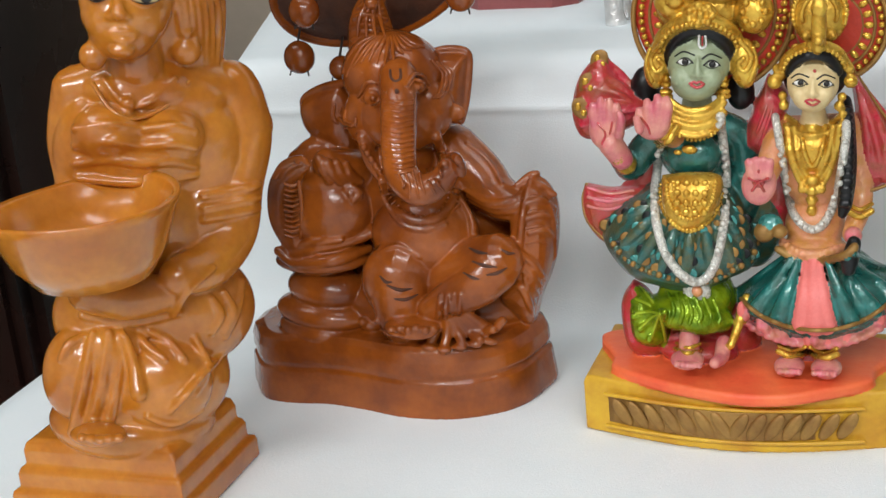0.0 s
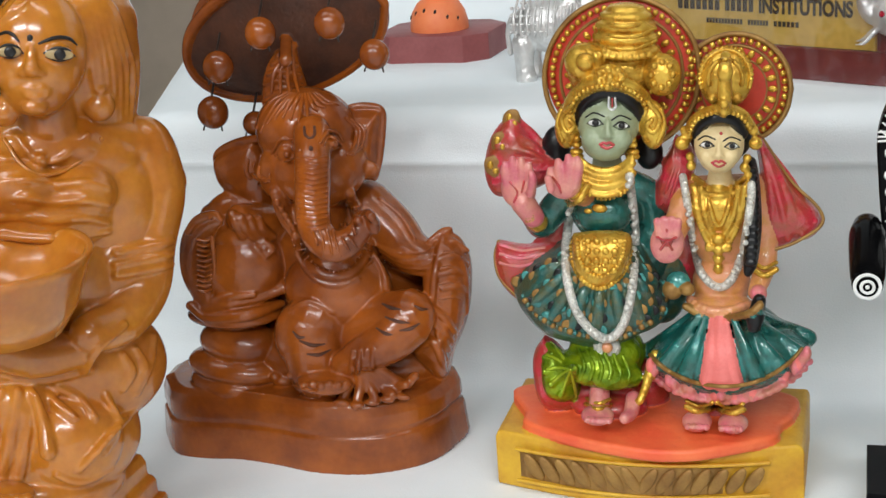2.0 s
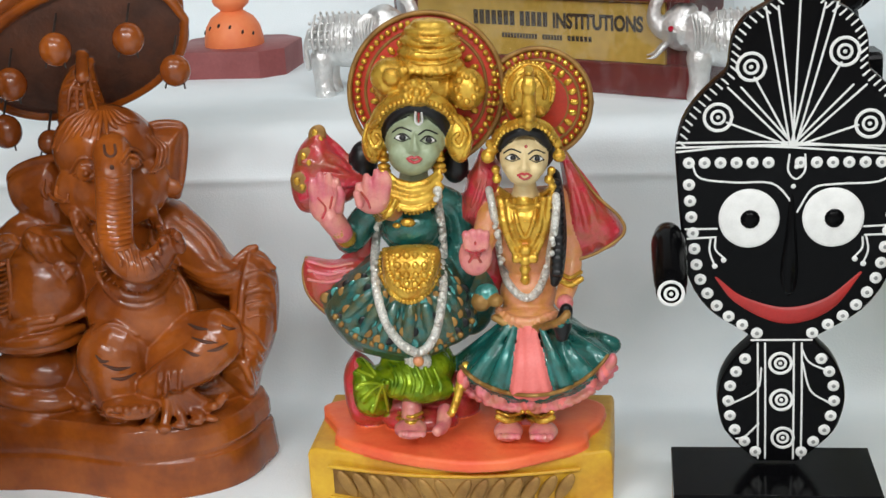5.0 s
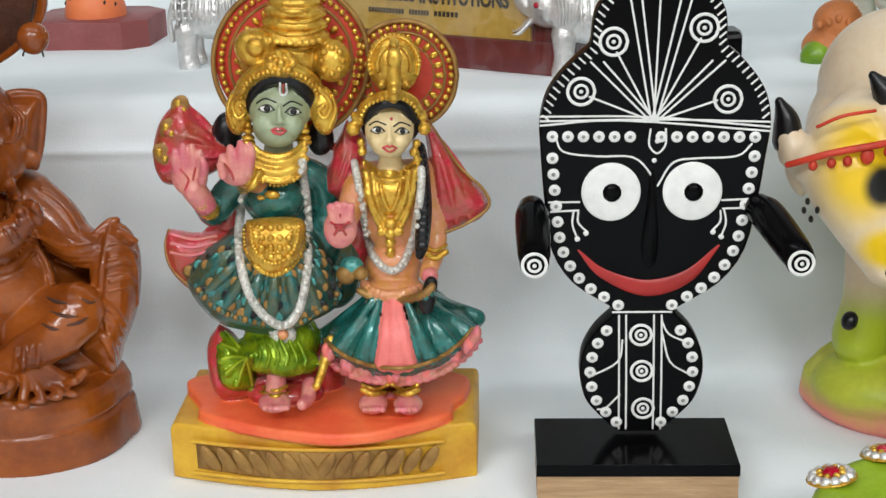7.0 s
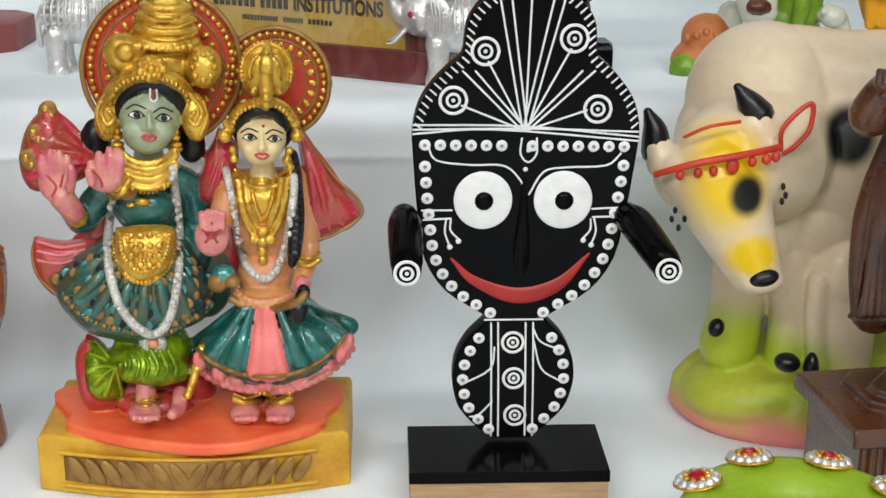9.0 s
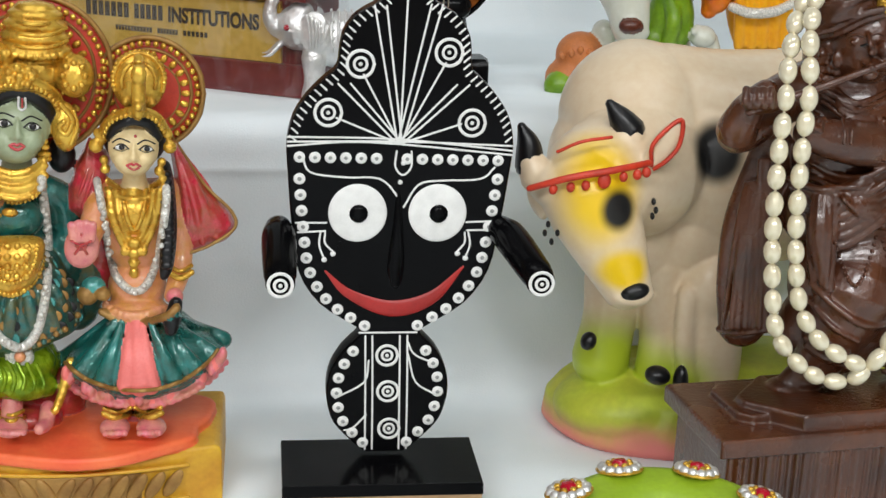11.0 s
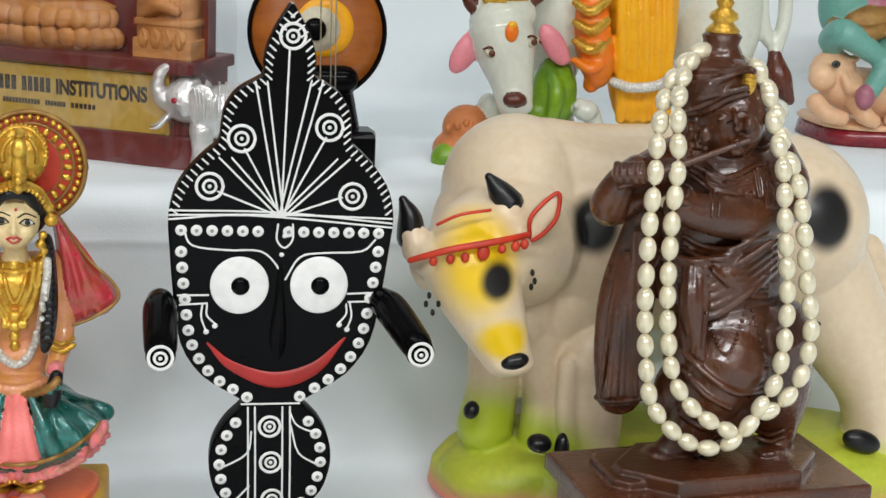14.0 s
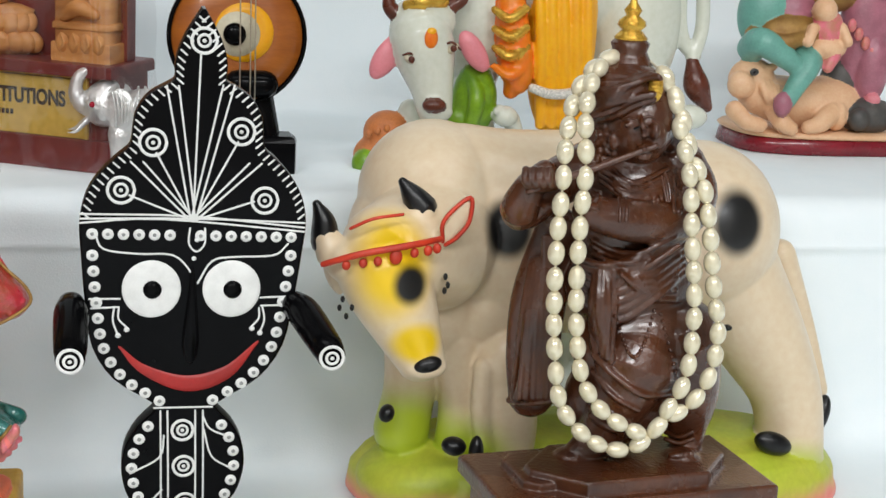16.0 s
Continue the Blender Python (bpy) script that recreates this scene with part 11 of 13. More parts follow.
def flute_player():
    c = Clay()

    def octagon(hx, hy, k, cy=-0.014):
        return [(x, y + cy) for x, y in ((-hx + k, -hy), (hx - k, -hy), (hx, -hy + k), (hx, hy - k), (hx - k, hy), (-hx + k, hy), (-hx, hy - k), (-hx, -hy + k))]

    def turned(plan, yaw, cx, cy):
        k, w = math.cos(radians(yaw)), math.sin(radians(yaw))
        return [(cx + x * k - y * w, cy + x * w + y * k) for x, y in plan]

    def box(hx, hy):
        return [(-hx, -hy), (hx, -hy), (hx, hy), (-hx, hy)]

    c.prism(turned(box(0.073, 0.034), 7, -0.010, -0.016), 0, 0.010, ROSEWOOD)
    c.prism(turned(box(0.069, 0.031), 7, -0.010, -0.016), 0.010, 0.058, ROSEWOOD)
    for i in range(34):
        x, y = turned([(-0.064 + 0.128 * i / 33, -0.0312)], 7, -0.010, -0.016)[0]
        c.limb([(x, y, 0.014, 0.0013), (x, y, 0.056, 0.0013)], ROSEWOOD)
    c.prism(turned(box(0.0755, 0.036), 7, -0.009, -0.014), 0.057, 0.0665, ROSEWOOD, bevel=0.002)
    c.prism(turned(octagon(0.056, 0.021, 0.006, 0), 8, -0.012, -0.012), 0.0665, 0.071, ROSEWOOD)
    c.prism(turned(octagon(0.056, 0.026, 0.022, 0), 8, -0.006, -0.018), 0.0665, 0.0745, ROSEWOOD)
    c.ball(-0.0095, 0.0000, 0.2114, 0.0277, 0.0200, 0.0251, ROSEWOOD)
    c.ball(-0.0100, 0.0000, 0.1908, 0.0279, 0.0190, 0.0221, ROSEWOOD)
    c.ball(-0.0069, 0.0000, 0.1638, 0.0343, 0.0230, 0.0255, ROSEWOOD)
    c.ball(0.0005, -0.0040, 0.1284, 0.0347, 0.0250, 0.0354, ROSEWOOD)
    c.ball(-0.0088, -0.0020, 0.1030, 0.0280, 0.0200, 0.0259, ROSEWOOD)
    c.limb([(0.0186, -0.0040, 0.1343, 0.0250), (0.0284, -0.0040, 0.1061, 0.0184), (0.0313, -0.0040, 0.0838, 0.0109), (0.0305, -0.0080, 0.0710, 0.0070)], ROSEWOOD)
    c.ball(0.0249, -0.0160, 0.0736, 0.0101, 0.0110, 0.0043, ROSEWOOD)
    c.limb([(-0.0051, -0.0120, 0.1251, 0.0245), (-0.0155, -0.0140, 0.0983, 0.0153), (-0.0227, -0.0120, 0.0822, 0.0105), (-0.0313, -0.0120, 0.0762, 0.0067)], ROSEWOOD)
    c.ball(-0.0343, -0.0120, 0.0747, 0.0086, 0.0090, 0.0038, ROSEWOOD)
    c.limb([(-0.0458, 0.0060, 0.1921, 0.0108), (-0.0515, 0.0080, 0.1557, 0.0145), (-0.0531, 0.0080, 0.1252, 0.0140), (-0.0519, 0.0080, 0.1003, 0.0123)], ROSEWOOD, flat=0.5)
    c.limb([(-0.0515, -0.0040, 0.1887, 0.0018), (-0.0560, -0.0050, 0.1476, 0.0024), (-0.0633, -0.0050, 0.1037, 0.0021)], ROSEWOOD)
    c.limb([(-0.0524, -0.0040, 0.1887, 0.0018), (-0.0548, -0.0050, 0.1476, 0.0024), (-0.0584, -0.0050, 0.1036, 0.0021)], ROSEWOOD)
    c.limb([(-0.0533, -0.0040, 0.1887, 0.0018), (-0.0536, -0.0050, 0.1476, 0.0024), (-0.0536, -0.0050, 0.1035, 0.0021)], ROSEWOOD)
    c.limb([(-0.0541, -0.0040, 0.1887, 0.0018), (-0.0524, -0.0050, 0.1476, 0.0024), (-0.0488, -0.0050, 0.1034, 0.0021)], ROSEWOOD)
    c.limb([(-0.0550, -0.0040, 0.1886, 0.0018), (-0.0513, -0.0050, 0.1476, 0.0024), (-0.0439, -0.0050, 0.1033, 0.0021)], ROSEWOOD)
    c.limb([(0.0147, 0.0020, 0.2259, 0.0134), (0.0223, -0.0020, 0.2107, 0.0129), (0.0081, -0.0140, 0.2008, 0.0120), (-0.0202, -0.0260, 0.2029, 0.0105), (-0.0421, -0.0300, 0.2079, 0.0080)], ROSEWOOD)
    c.limb([(-0.0327, 0.0040, 0.2248, 0.0119), (-0.0583, -0.0060, 0.2122, 0.0122), (-0.0715, -0.0140, 0.2048, 0.0103), (-0.0703, -0.0220, 0.2170, 0.0079), (-0.0637, -0.0260, 0.2262, 0.0062)], ROSEWOOD)
    c.ball(-0.0654, -0.0280, 0.2231, 0.0107, 0.0090, 0.0064, ROSEWOOD)
    c.limb([(-0.0759, -0.0340, 0.2291, 0.0019), (-0.0772, -0.0380, 0.2250, 0.0019), (-0.0747, -0.0360, 0.2214, 0.0017)], ROSEWOOD)
    c.limb([(-0.0720, -0.0340, 0.2291, 0.0019), (-0.0734, -0.0380, 0.2251, 0.0019), (-0.0712, -0.0360, 0.2214, 0.0017)], ROSEWOOD)
    c.limb([(-0.0681, -0.0340, 0.2292, 0.0019), (-0.0695, -0.0380, 0.2251, 0.0019), (-0.0676, -0.0360, 0.2215, 0.0017)], ROSEWOOD)
    c.limb([(-0.0642, -0.0340, 0.2293, 0.0019), (-0.0656, -0.0380, 0.2252, 0.0019), (-0.0639, -0.0360, 0.2215, 0.0017)], ROSEWOOD)
    c.limb([(-0.0737, -0.0340, 0.2188, 0.0019), (-0.0431, -0.0360, 0.2305, 0.0018), (-0.0130, -0.0360, 0.2419, 0.0014)], ROSEWOOD, fine=True)
    c.ball(-0.0115, -0.0060, 0.2485, 0.0177, 0.0190, 0.0221, ROSEWOOD)
    c.ball(-0.0188, -0.0020, 0.2618, 0.0217, 0.0210, 0.0171, ROSEWOOD)
    c.ball(-0.0238, 0.0040, 0.2422, 0.0125, 0.0140, 0.0216, ROSEWOOD)
    c.ball(-0.0088, -0.0200, 0.2440, 0.0064, 0.0090, 0.0085, ROSEWOOD)
    c.ball(-0.0116, -0.0290, 0.2478, 0.0026, 0.0040, 0.0042, ROSEWOOD)
    c.ball(-0.0125, -0.0270, 0.2402, 0.0040, 0.0030, 0.0018, ROSEWOOD)
    c.ball(0.0065, -0.0020, 0.2467, 0.0066, 0.0100, 0.0140, ROSEWOOD)
    c.limb([(-0.0104, 0.0000, 0.2274, 0.0108), (-0.0092, 0.0000, 0.2143, 0.0150)], ROSEWOOD)
    c.limb([(-0.0414, -0.0120, 0.2669, 0.0017), (-0.0306, -0.0235, 0.2629, 0.0020), (-0.0132, -0.0215, 0.2690, 0.0017)], ROSEWOOD)
    c.limb([(-0.0411, -0.0120, 0.2630, 0.0017), (-0.0305, -0.0235, 0.2623, 0.0020), (-0.0131, -0.0215, 0.2676, 0.0017)], ROSEWOOD)
    c.limb([(-0.0408, -0.0120, 0.2592, 0.0017), (-0.0305, -0.0235, 0.2618, 0.0020), (-0.0130, -0.0215, 0.2663, 0.0017)], ROSEWOOD)
    c.limb([(-0.0404, -0.0120, 0.2553, 0.0017), (-0.0304, -0.0235, 0.2612, 0.0020), (-0.0128, -0.0215, 0.2649, 0.0017)], ROSEWOOD)
    c.limb([(-0.0401, -0.0120, 0.2514, 0.0017), (-0.0304, -0.0235, 0.2607, 0.0020), (-0.0127, -0.0215, 0.2635, 0.0017)], ROSEWOOD)
    c.limb([(-0.0321, -0.0140, 0.2256, 0.0015), (-0.0191, -0.0225, 0.2205, 0.0017), (0.0025, -0.0140, 0.2261, 0.0015)], ROSEWOOD, fine=True)
    c.limb([(-0.0319, -0.0140, 0.2228, 0.0015), (-0.0188, -0.0225, 0.2168, 0.0017), (0.0028, -0.0140, 0.2232, 0.0015)], ROSEWOOD, fine=True)
    c.limb([(-0.0316, -0.0140, 0.2199, 0.0015), (-0.0184, -0.0225, 0.2131, 0.0017), (0.0031, -0.0140, 0.2204, 0.0015)], ROSEWOOD, fine=True)
    c.ball(-0.0110, -0.0235, 0.2680, 0.0037, 0.0030, 0.0072, GOLD, fine=True)
    c.ball(-0.0124, -0.0262, 0.2724, 0.0029, 0.0014, 0.0012, GOLD, fine=True)
    c.ball(-0.0121, -0.0262, 0.2689, 0.0029, 0.0014, 0.0012, GOLD, fine=True)
    c.ball(-0.0117, -0.0262, 0.2654, 0.0029, 0.0014, 0.0012, GOLD, fine=True)
    c.limb([(-0.0206, -0.0252, 0.2480, 0.0005), (-0.0175, -0.0272, 0.2495, 0.0006), (-0.0137, -0.0268, 0.2482, 0.0005)], BLACKPAINT, fine=True)
    c.lathe(-0.0174, 0.0000, 0.2764, [(0.014, -0.004), (0.010, 0.003), (0.0085, 0.006), (0.0098, 0.010), (0.0078, 0.012)], ROSEWOOD, sides=20, fine=True)
    c.lathe(-0.0174, 0.0000, 0.2869, [(0.0066, 0), (0.0085, 0.002), (0.0068, 0.004), (0.0048, 0.006), (0.0072, 0.008), (0.0066, 0.0105), (0.0032, 0.013), (0.0046, 0.0155), (0.002, 0.019), (0.0006, 0.026)], GOLD, sides=20, fine=True)
    c.limb([(-0.0430, -0.0120, 0.1820, 0.0015), (-0.0289, -0.0235, 0.1793, 0.0020), (-0.0096, -0.0255, 0.1856, 0.0021), (0.0148, -0.0140, 0.1944, 0.0015)], ROSEWOOD)
    c.limb([(-0.0418, -0.0120, 0.1779, 0.0015), (-0.0273, -0.0235, 0.1747, 0.0021), (-0.0081, -0.0255, 0.1822, 0.0021), (0.0151, -0.0140, 0.1908, 0.0015)], ROSEWOOD)
    c.limb([(-0.0406, -0.0120, 0.1738, 0.0015), (-0.0257, -0.0235, 0.1700, 0.0021), (-0.0065, -0.0255, 0.1787, 0.0021), (0.0155, -0.0140, 0.1873, 0.0015)], ROSEWOOD)
    c.limb([(-0.0394, -0.0120, 0.1697, 0.0015), (-0.0241, -0.0235, 0.1654, 0.0021), (-0.0050, -0.0255, 0.1752, 0.0021), (0.0159, -0.0140, 0.1838, 0.0015)], ROSEWOOD)
    c.limb([(-0.0381, -0.0120, 0.1656, 0.0015), (-0.0225, -0.0235, 0.1607, 0.0021), (-0.0035, -0.0255, 0.1717, 0.0021), (0.0162, -0.0140, 0.1802, 0.0015)], ROSEWOOD)
    c.limb([(-0.0369, -0.0120, 0.1615, 0.0015), (-0.0209, -0.0235, 0.1560, 0.0021), (-0.0020, -0.0255, 0.1682, 0.0021), (0.0166, -0.0140, 0.1767, 0.0015)], ROSEWOOD)
    c.limb([(-0.0357, -0.0120, 0.1573, 0.0015), (-0.0193, -0.0235, 0.1512, 0.0021), (-0.0004, -0.0255, 0.1646, 0.0021), (0.0170, -0.0140, 0.1731, 0.0015)], ROSEWOOD)
    c.limb([(-0.0337, -0.0200, 0.1638, 0.0018), (-0.0316, -0.0240, 0.1415, 0.0021), (-0.0264, -0.0220, 0.1228, 0.0015)], ROSEWOOD)
    c.limb([(-0.0308, -0.0200, 0.1638, 0.0018), (-0.0298, -0.0240, 0.1415, 0.0021), (-0.0255, -0.0220, 0.1228, 0.0015)], ROSEWOOD)
    c.limb([(-0.0278, -0.0200, 0.1638, 0.0018), (-0.0281, -0.0240, 0.1414, 0.0021), (-0.0246, -0.0220, 0.1228, 0.0015)], ROSEWOOD)
    c.limb([(-0.0249, -0.0200, 0.1637, 0.0018), (-0.0263, -0.0240, 0.1414, 0.0021), (-0.0237, -0.0220, 0.1228, 0.0015)], ROSEWOOD)
    c.limb([(-0.0219, -0.0200, 0.1637, 0.0018), (-0.0245, -0.0240, 0.1414, 0.0021), (-0.0228, -0.0220, 0.1228, 0.0015)], ROSEWOOD)
    c.limb([(-0.0288, -0.0200, 0.1754, 0.0041), (-0.0298, -0.0260, 0.1539, 0.0053), (-0.0239, -0.0260, 0.1302, 0.0036)], ROSEWOOD)
    c.limb([(-.0394, -.0151, .2544, .0014), (-.034, -.0228, .2605, .0014), (-.0231, -.0213, .2685, .0014), (-.0131, -.0173, .273, .0014)], ROSEWOOD)
    c.limb([(-.039, -.0151, .2579, .0014), (-.0326, -.0245, .2632, .0014), (-.0215, -.0225, .2695, .0014), (-.0127, -.019, .2729, .0014)], ROSEWOOD)
    c.limb([(-.039, -.0165, .2616, .0014), (-.0309, -.0251, .2657, .0014), (-.0198, -.0236, .2705, .0014), (-.0137, -.0241, .2733, .0014)], ROSEWOOD)
    c.limb([(-.0389, -.0177, .2652, .0014), (-.0291, -.0253, .2681, .0014), (-.0184, -.0255, .2716, .0014), (-.0137, -.0271, .2735, .0014)], ROSEWOOD)
    c.limb([(-.0365, -.0123, .2679, .0014), (-.025, -.02, .2698, .0014), (-.0173, -.0278, .2727, .0014), (-.0133, -.0287, .2734, .0014)], ROSEWOOD)
    c.limb([(-.0352, -.0103, .2712, .0014), (-.0226, -.0188, .2721, .0014), (-.016, -.0298, .2738, .0014), (-.0129, -.0304, .2734, .0014)], ROSEWOOD)
    c.limb([(-.0334, -.0065, .2742, .0014), (-.0198, -.0168, .2743, .0014), (-.0145, -.0313, .2748, .0014), (-.0124, -.0321, .2734, .0014)], ROSEWOOD)
    c.limb([(-.0391, -.0163, .2524, .0018), (-.0304, -.0191, .2558, .0018), (-.0222, -.0251, .2622, .0018), (-.0138, -.0281, .2655, .0018)], ROSEWOOD)
    c.limb([(-.0338, -.0044, .2479, .0014), (-.0287, -.0171, .2522, .0014), (-.0205, -.0231, .2587, .0014), (-.012, -.0258, .2625, .0014)], ROSEWOOD)
    c.ball(-.0329, -.0058, .2454, .0017, .0017, .0019, ROSEWOOD, turn=-6)
    c.ball(-.0318, -.0071, .2415, .0017, .0017, .0019, ROSEWOOD, turn=-6)
    c.ball(-.0322, -.0062, .2372, .0017, .0017, .002, ROSEWOOD, turn=-6)
    c.ball(-.0307, -.0065, .2331, .0017, .0017, .002, ROSEWOOD, turn=-6)
    c.ball(-.0318, -.0074, .2291, .0017, .0017, .002, ROSEWOOD, turn=-6)
    c.ball(-.0301, -.0082, .2458, .0017, .0017, .0019, ROSEWOOD, turn=-6)
    c.ball(-.0289, -.0091, .2419, .0017, .0017, .0019, ROSEWOOD, turn=-6)
    c.ball(-.0294, -.0085, .2377, .0017, .0017, .0019, ROSEWOOD, turn=-6)
    c.ball(-.0278, -.0084, .2336, .0017, .0017, .002, ROSEWOOD, turn=-6)
    c.ball(-.0277, -.0065, .2291, .0017, .0017, .002, ROSEWOOD, turn=-6)
    c.limb([(-.0251, -.0183, .2509, .0006), (-.0223, -.0208, .2527, .0006), (-.0192, -.023, .2521, .0006)], ROSEWOOD, fine=True)
    c.limb([(-.0158, -.0242, .2531, .0006), (-.0132, -.0245, .254, .0006), (-.0104, -.0247, .2533, .0006)], ROSEWOOD, fine=True)
    c.ball(-.0221, -.0214, .2491, .0025, .0011, .0012, ROSEWOOD, turn=-6)
    c.ball(-.0125, -.0251, .2504, .0019, .0011, .0012, ROSEWOOD, turn=-6)
    c.limb([(-.0174, -.0238, .2536, .0008), (-.0176, -.0284, .2496, .0014), (-.0149, -.0254, .2459, .0019)], ROSEWOOD)
    c.ball(-.0162, -.0275, .2452, .0019, .0016, .0014, ROSEWOOD, turn=-6)
    c.limb([(-.0177, -.0227, .2405, .0008), (-.015, -.0241, .2416, .0013), (-.0137, -.0293, .2415, .0008)], ROSEWOOD)
    c.limb([(-.0167, -.0222, .2383, .0008), (-.0195, -.0372, .2402, .0013), (-.0139, -.0301, .24, .0008)], ROSEWOOD)
    c.ball(-.0126, -.0202, .2336, .0039, .0028, .0025, ROSEWOOD, turn=-6)
    c.ball(-.0268, -.014, .2398, .0025, .0022, .0044, ROSEWOOD, turn=-6)
    c.ball(-.0245, -.0097, .233, .002, .002, .0022, ROSEWOOD, turn=-6)
    c.limb([(-.0249, -.0132, .2249, .0013), (-.0208, -.0229, .222, .0013), (-.0107, -.0207, .22, .0013), (-.0004, -.0171, .2227, .0013), (.0076, -.0109, .226, .0014)], ROSEWOOD)
    c.limb([(-.0271, -.0195, .2233, .0013), (-.0204, -.0229, .2184, .0013), (-.0104, -.021, .2165, .0013), (-.0004, -.0181, .2193, .0013), (.0068, -.0136, .2229, .0014)], ROSEWOOD)
    c.limb([(-.0267, -.0195, .2204, .0013), (-.02, -.0228, .2148, .0013), (-.0107, -.0228, .2133, .0013), (-.0003, -.0189, .2159, .0013), (.0065, -.0152, .2196, .0014)], ROSEWOOD)
    c.ball(-.0256, -.0204, .217, .0013, .0014, .0014, ROSEWOOD, turn=-6)
    c.ball(-.0239, -.0216, .2158, .0013, .0014, .0014, ROSEWOOD, turn=-6)
    c.ball(-.0222, -.0226, .2146, .0013, .0014, .0014, ROSEWOOD, turn=-6)
    c.ball(-.0203, -.0232, .2135, .0013, .0014, .0014, ROSEWOOD, turn=-6)
    c.ball(-.0202, -.0281, .2134, .0013, .0014, .0014, ROSEWOOD, turn=-6)
    c.ball(-.0189, -.0297, .2129, .0013, .0014, .0014, ROSEWOOD, turn=-6)
    c.ball(-.0169, -.0298, .2124, .0013, .0014, .0014, ROSEWOOD, turn=-6)
    c.ball(-.0149, -.0298, .2121, .0013, .0014, .0014, ROSEWOOD, turn=-6)
    c.ball(-.0126, -.0291, .212, .0013, .0014, .0014, ROSEWOOD, turn=-6)
    c.ball(-.0102, -.0278, .212, .0013, .0014, .0014, ROSEWOOD, turn=-6)
    c.ball(-.0075, -.0259, .2122, .0013, .0014, .0014, ROSEWOOD, turn=-6)
    c.ball(-.0047, -.0238, .2127, .0013, .0014, .0014, ROSEWOOD, turn=-6)
    c.ball(-.0013, -.0202, .213, .0013, .0014, .0015, ROSEWOOD, turn=-7)
    c.ball(.0011, -.0189, .2141, .0013, .0014, .0015, ROSEWOOD, turn=-7)
    c.ball(.0033, -.018, .2153, .0013, .0014, .0015, ROSEWOOD, turn=-7)
    c.ball(.0057, -.0167, .2166, .0013, .0014, .0015, ROSEWOOD, turn=-7)
    c.limb([(.0005, -.0172, .2244, .0013), (.0046, -.018, .2163, .0013), (.0031, -.0269, .2077, .0013)], ROSEWOOD, fine=True)
    c.limb([(-.0016, -.0185, .2235, .0007), (-.0003, -.0202, .2167, .001), (.0002, -.0231, .2118, .0007)], ROSEWOOD, fine=True)
    c.limb([(-.0001, -.0186, .223, .0007), (.0013, -.0197, .2166, .001), (.0015, -.0226, .2117, .0007)], ROSEWOOD, fine=True)
    c.limb([(.0022, -.0167, .2221, .0007), (.003, -.0191, .2165, .001), (.0031, -.0217, .2115, .0007)], ROSEWOOD, fine=True)
    c.limb([(.0034, -.0173, .2217, .0007), (.0049, -.0181, .2163, .001), (.0043, -.0217, .2115, .0007)], ROSEWOOD, fine=True)
    c.limb([(.0057, -.0155, .2208, .0007), (.0063, -.0181, .2163, .001), (.0055, -.0214, .2115, .0007)], ROSEWOOD, fine=True)
    c.limb([(-.0264, -.028, .2143, .0011), (-.028, -.0356, .2105, .0011), (-.0284, -.0375, .2055, .0011)], ROSEWOOD, fine=True)
    c.limb([(-.0216, -.0245, .2135, .0012), (-.0244, -.0349, .2104, .0011), (-.025, -.0371, .2054, .0011)], ROSEWOOD, fine=True)
    c.limb([(.0035, -.0192, .2165, .0013), (.0077, -.0188, .2126, .0013), (.0065, -.0259, .2075, .0013)], ROSEWOOD)
    c.limb([(.0089, -.0149, .2157, .0013), (.0109, -.0192, .2127, .0013), (.0106, -.0243, .2072, .0013)], ROSEWOOD)
    c.limb([(-.0362, -.0081, .2136, .0014), (-.0467, -.0333, .2141, .0013), (-.0455, -.0371, .2112, .0011)], ROSEWOOD)
    c.limb([(-.0342, -.01, .213, .0014), (-.0453, -.0356, .2136, .0013), (-.0438, -.0376, .2113, .0011)], ROSEWOOD)
    c.limb([(-.0323, -.0122, .2123, .0014), (-.0438, -.038, .2131, .0013), (-.0419, -.0377, .2114, .0011)], ROSEWOOD)
    c.limb([(-.0369, -.031, .2154, .0014), (-.042, -.0393, .2123, .0013), (-.0398, -.0373, .2113, .0011)], ROSEWOOD)
    c.limb([(-.0322, -.0121, .1893, .0015), (-.022, -.0169, .1849, .0015), (-.0115, -.0266, .1869, .0014), (.005, -.0261, .1947, .0015)], ROSEWOOD)
    c.limb([(-.0317, -.0117, .1855, .0015), (-.0213, -.0161, .1818, .0015), (-.0114, -.027, .1847, .0014), (.0095, -.0169, .189, .0015)], ROSEWOOD)
    c.limb([(-.0308, -.0104, .1814, .0015), (-.0249, -.0257, .1815, .0014), (-.0112, -.0272, .1825, .0014), (.0101, -.0166, .1855, .0015)], ROSEWOOD)
    c.limb([(-.0203, -.0179, .1772, .0011), (-.0108, -.0272, .1786, .0018), (.0057, -.031, .1915, .0014)], ROSEWOOD)
    c.limb([(-.0227, -.0253, .1783, .0011), (-.0098, -.027, .1757, .0018), (.0117, -.0179, .1824, .0014)], ROSEWOOD)
    c.limb([(-.0226, -.0268, .1779, .0011), (-.0092, -.0276, .173, .0018), (.0122, -.0169, .1764, .0014)], ROSEWOOD)
    c.limb([(-.0225, -.0282, .1774, .0011), (-.0082, -.0274, .1702, .0018), (.0111, -.0196, .1714, .0014)], ROSEWOOD)
    c.limb([(-.0224, -.0296, .177, .0011), (-.007, -.0268, .1671, .0018), (.0111, -.0199, .1657, .0014)], ROSEWOOD)
    c.limb([(-.0223, -.0309, .1765, .0011), (-.0053, -.025, .1638, .0018), (.0114, -.0194, .1598, .0014)], ROSEWOOD)
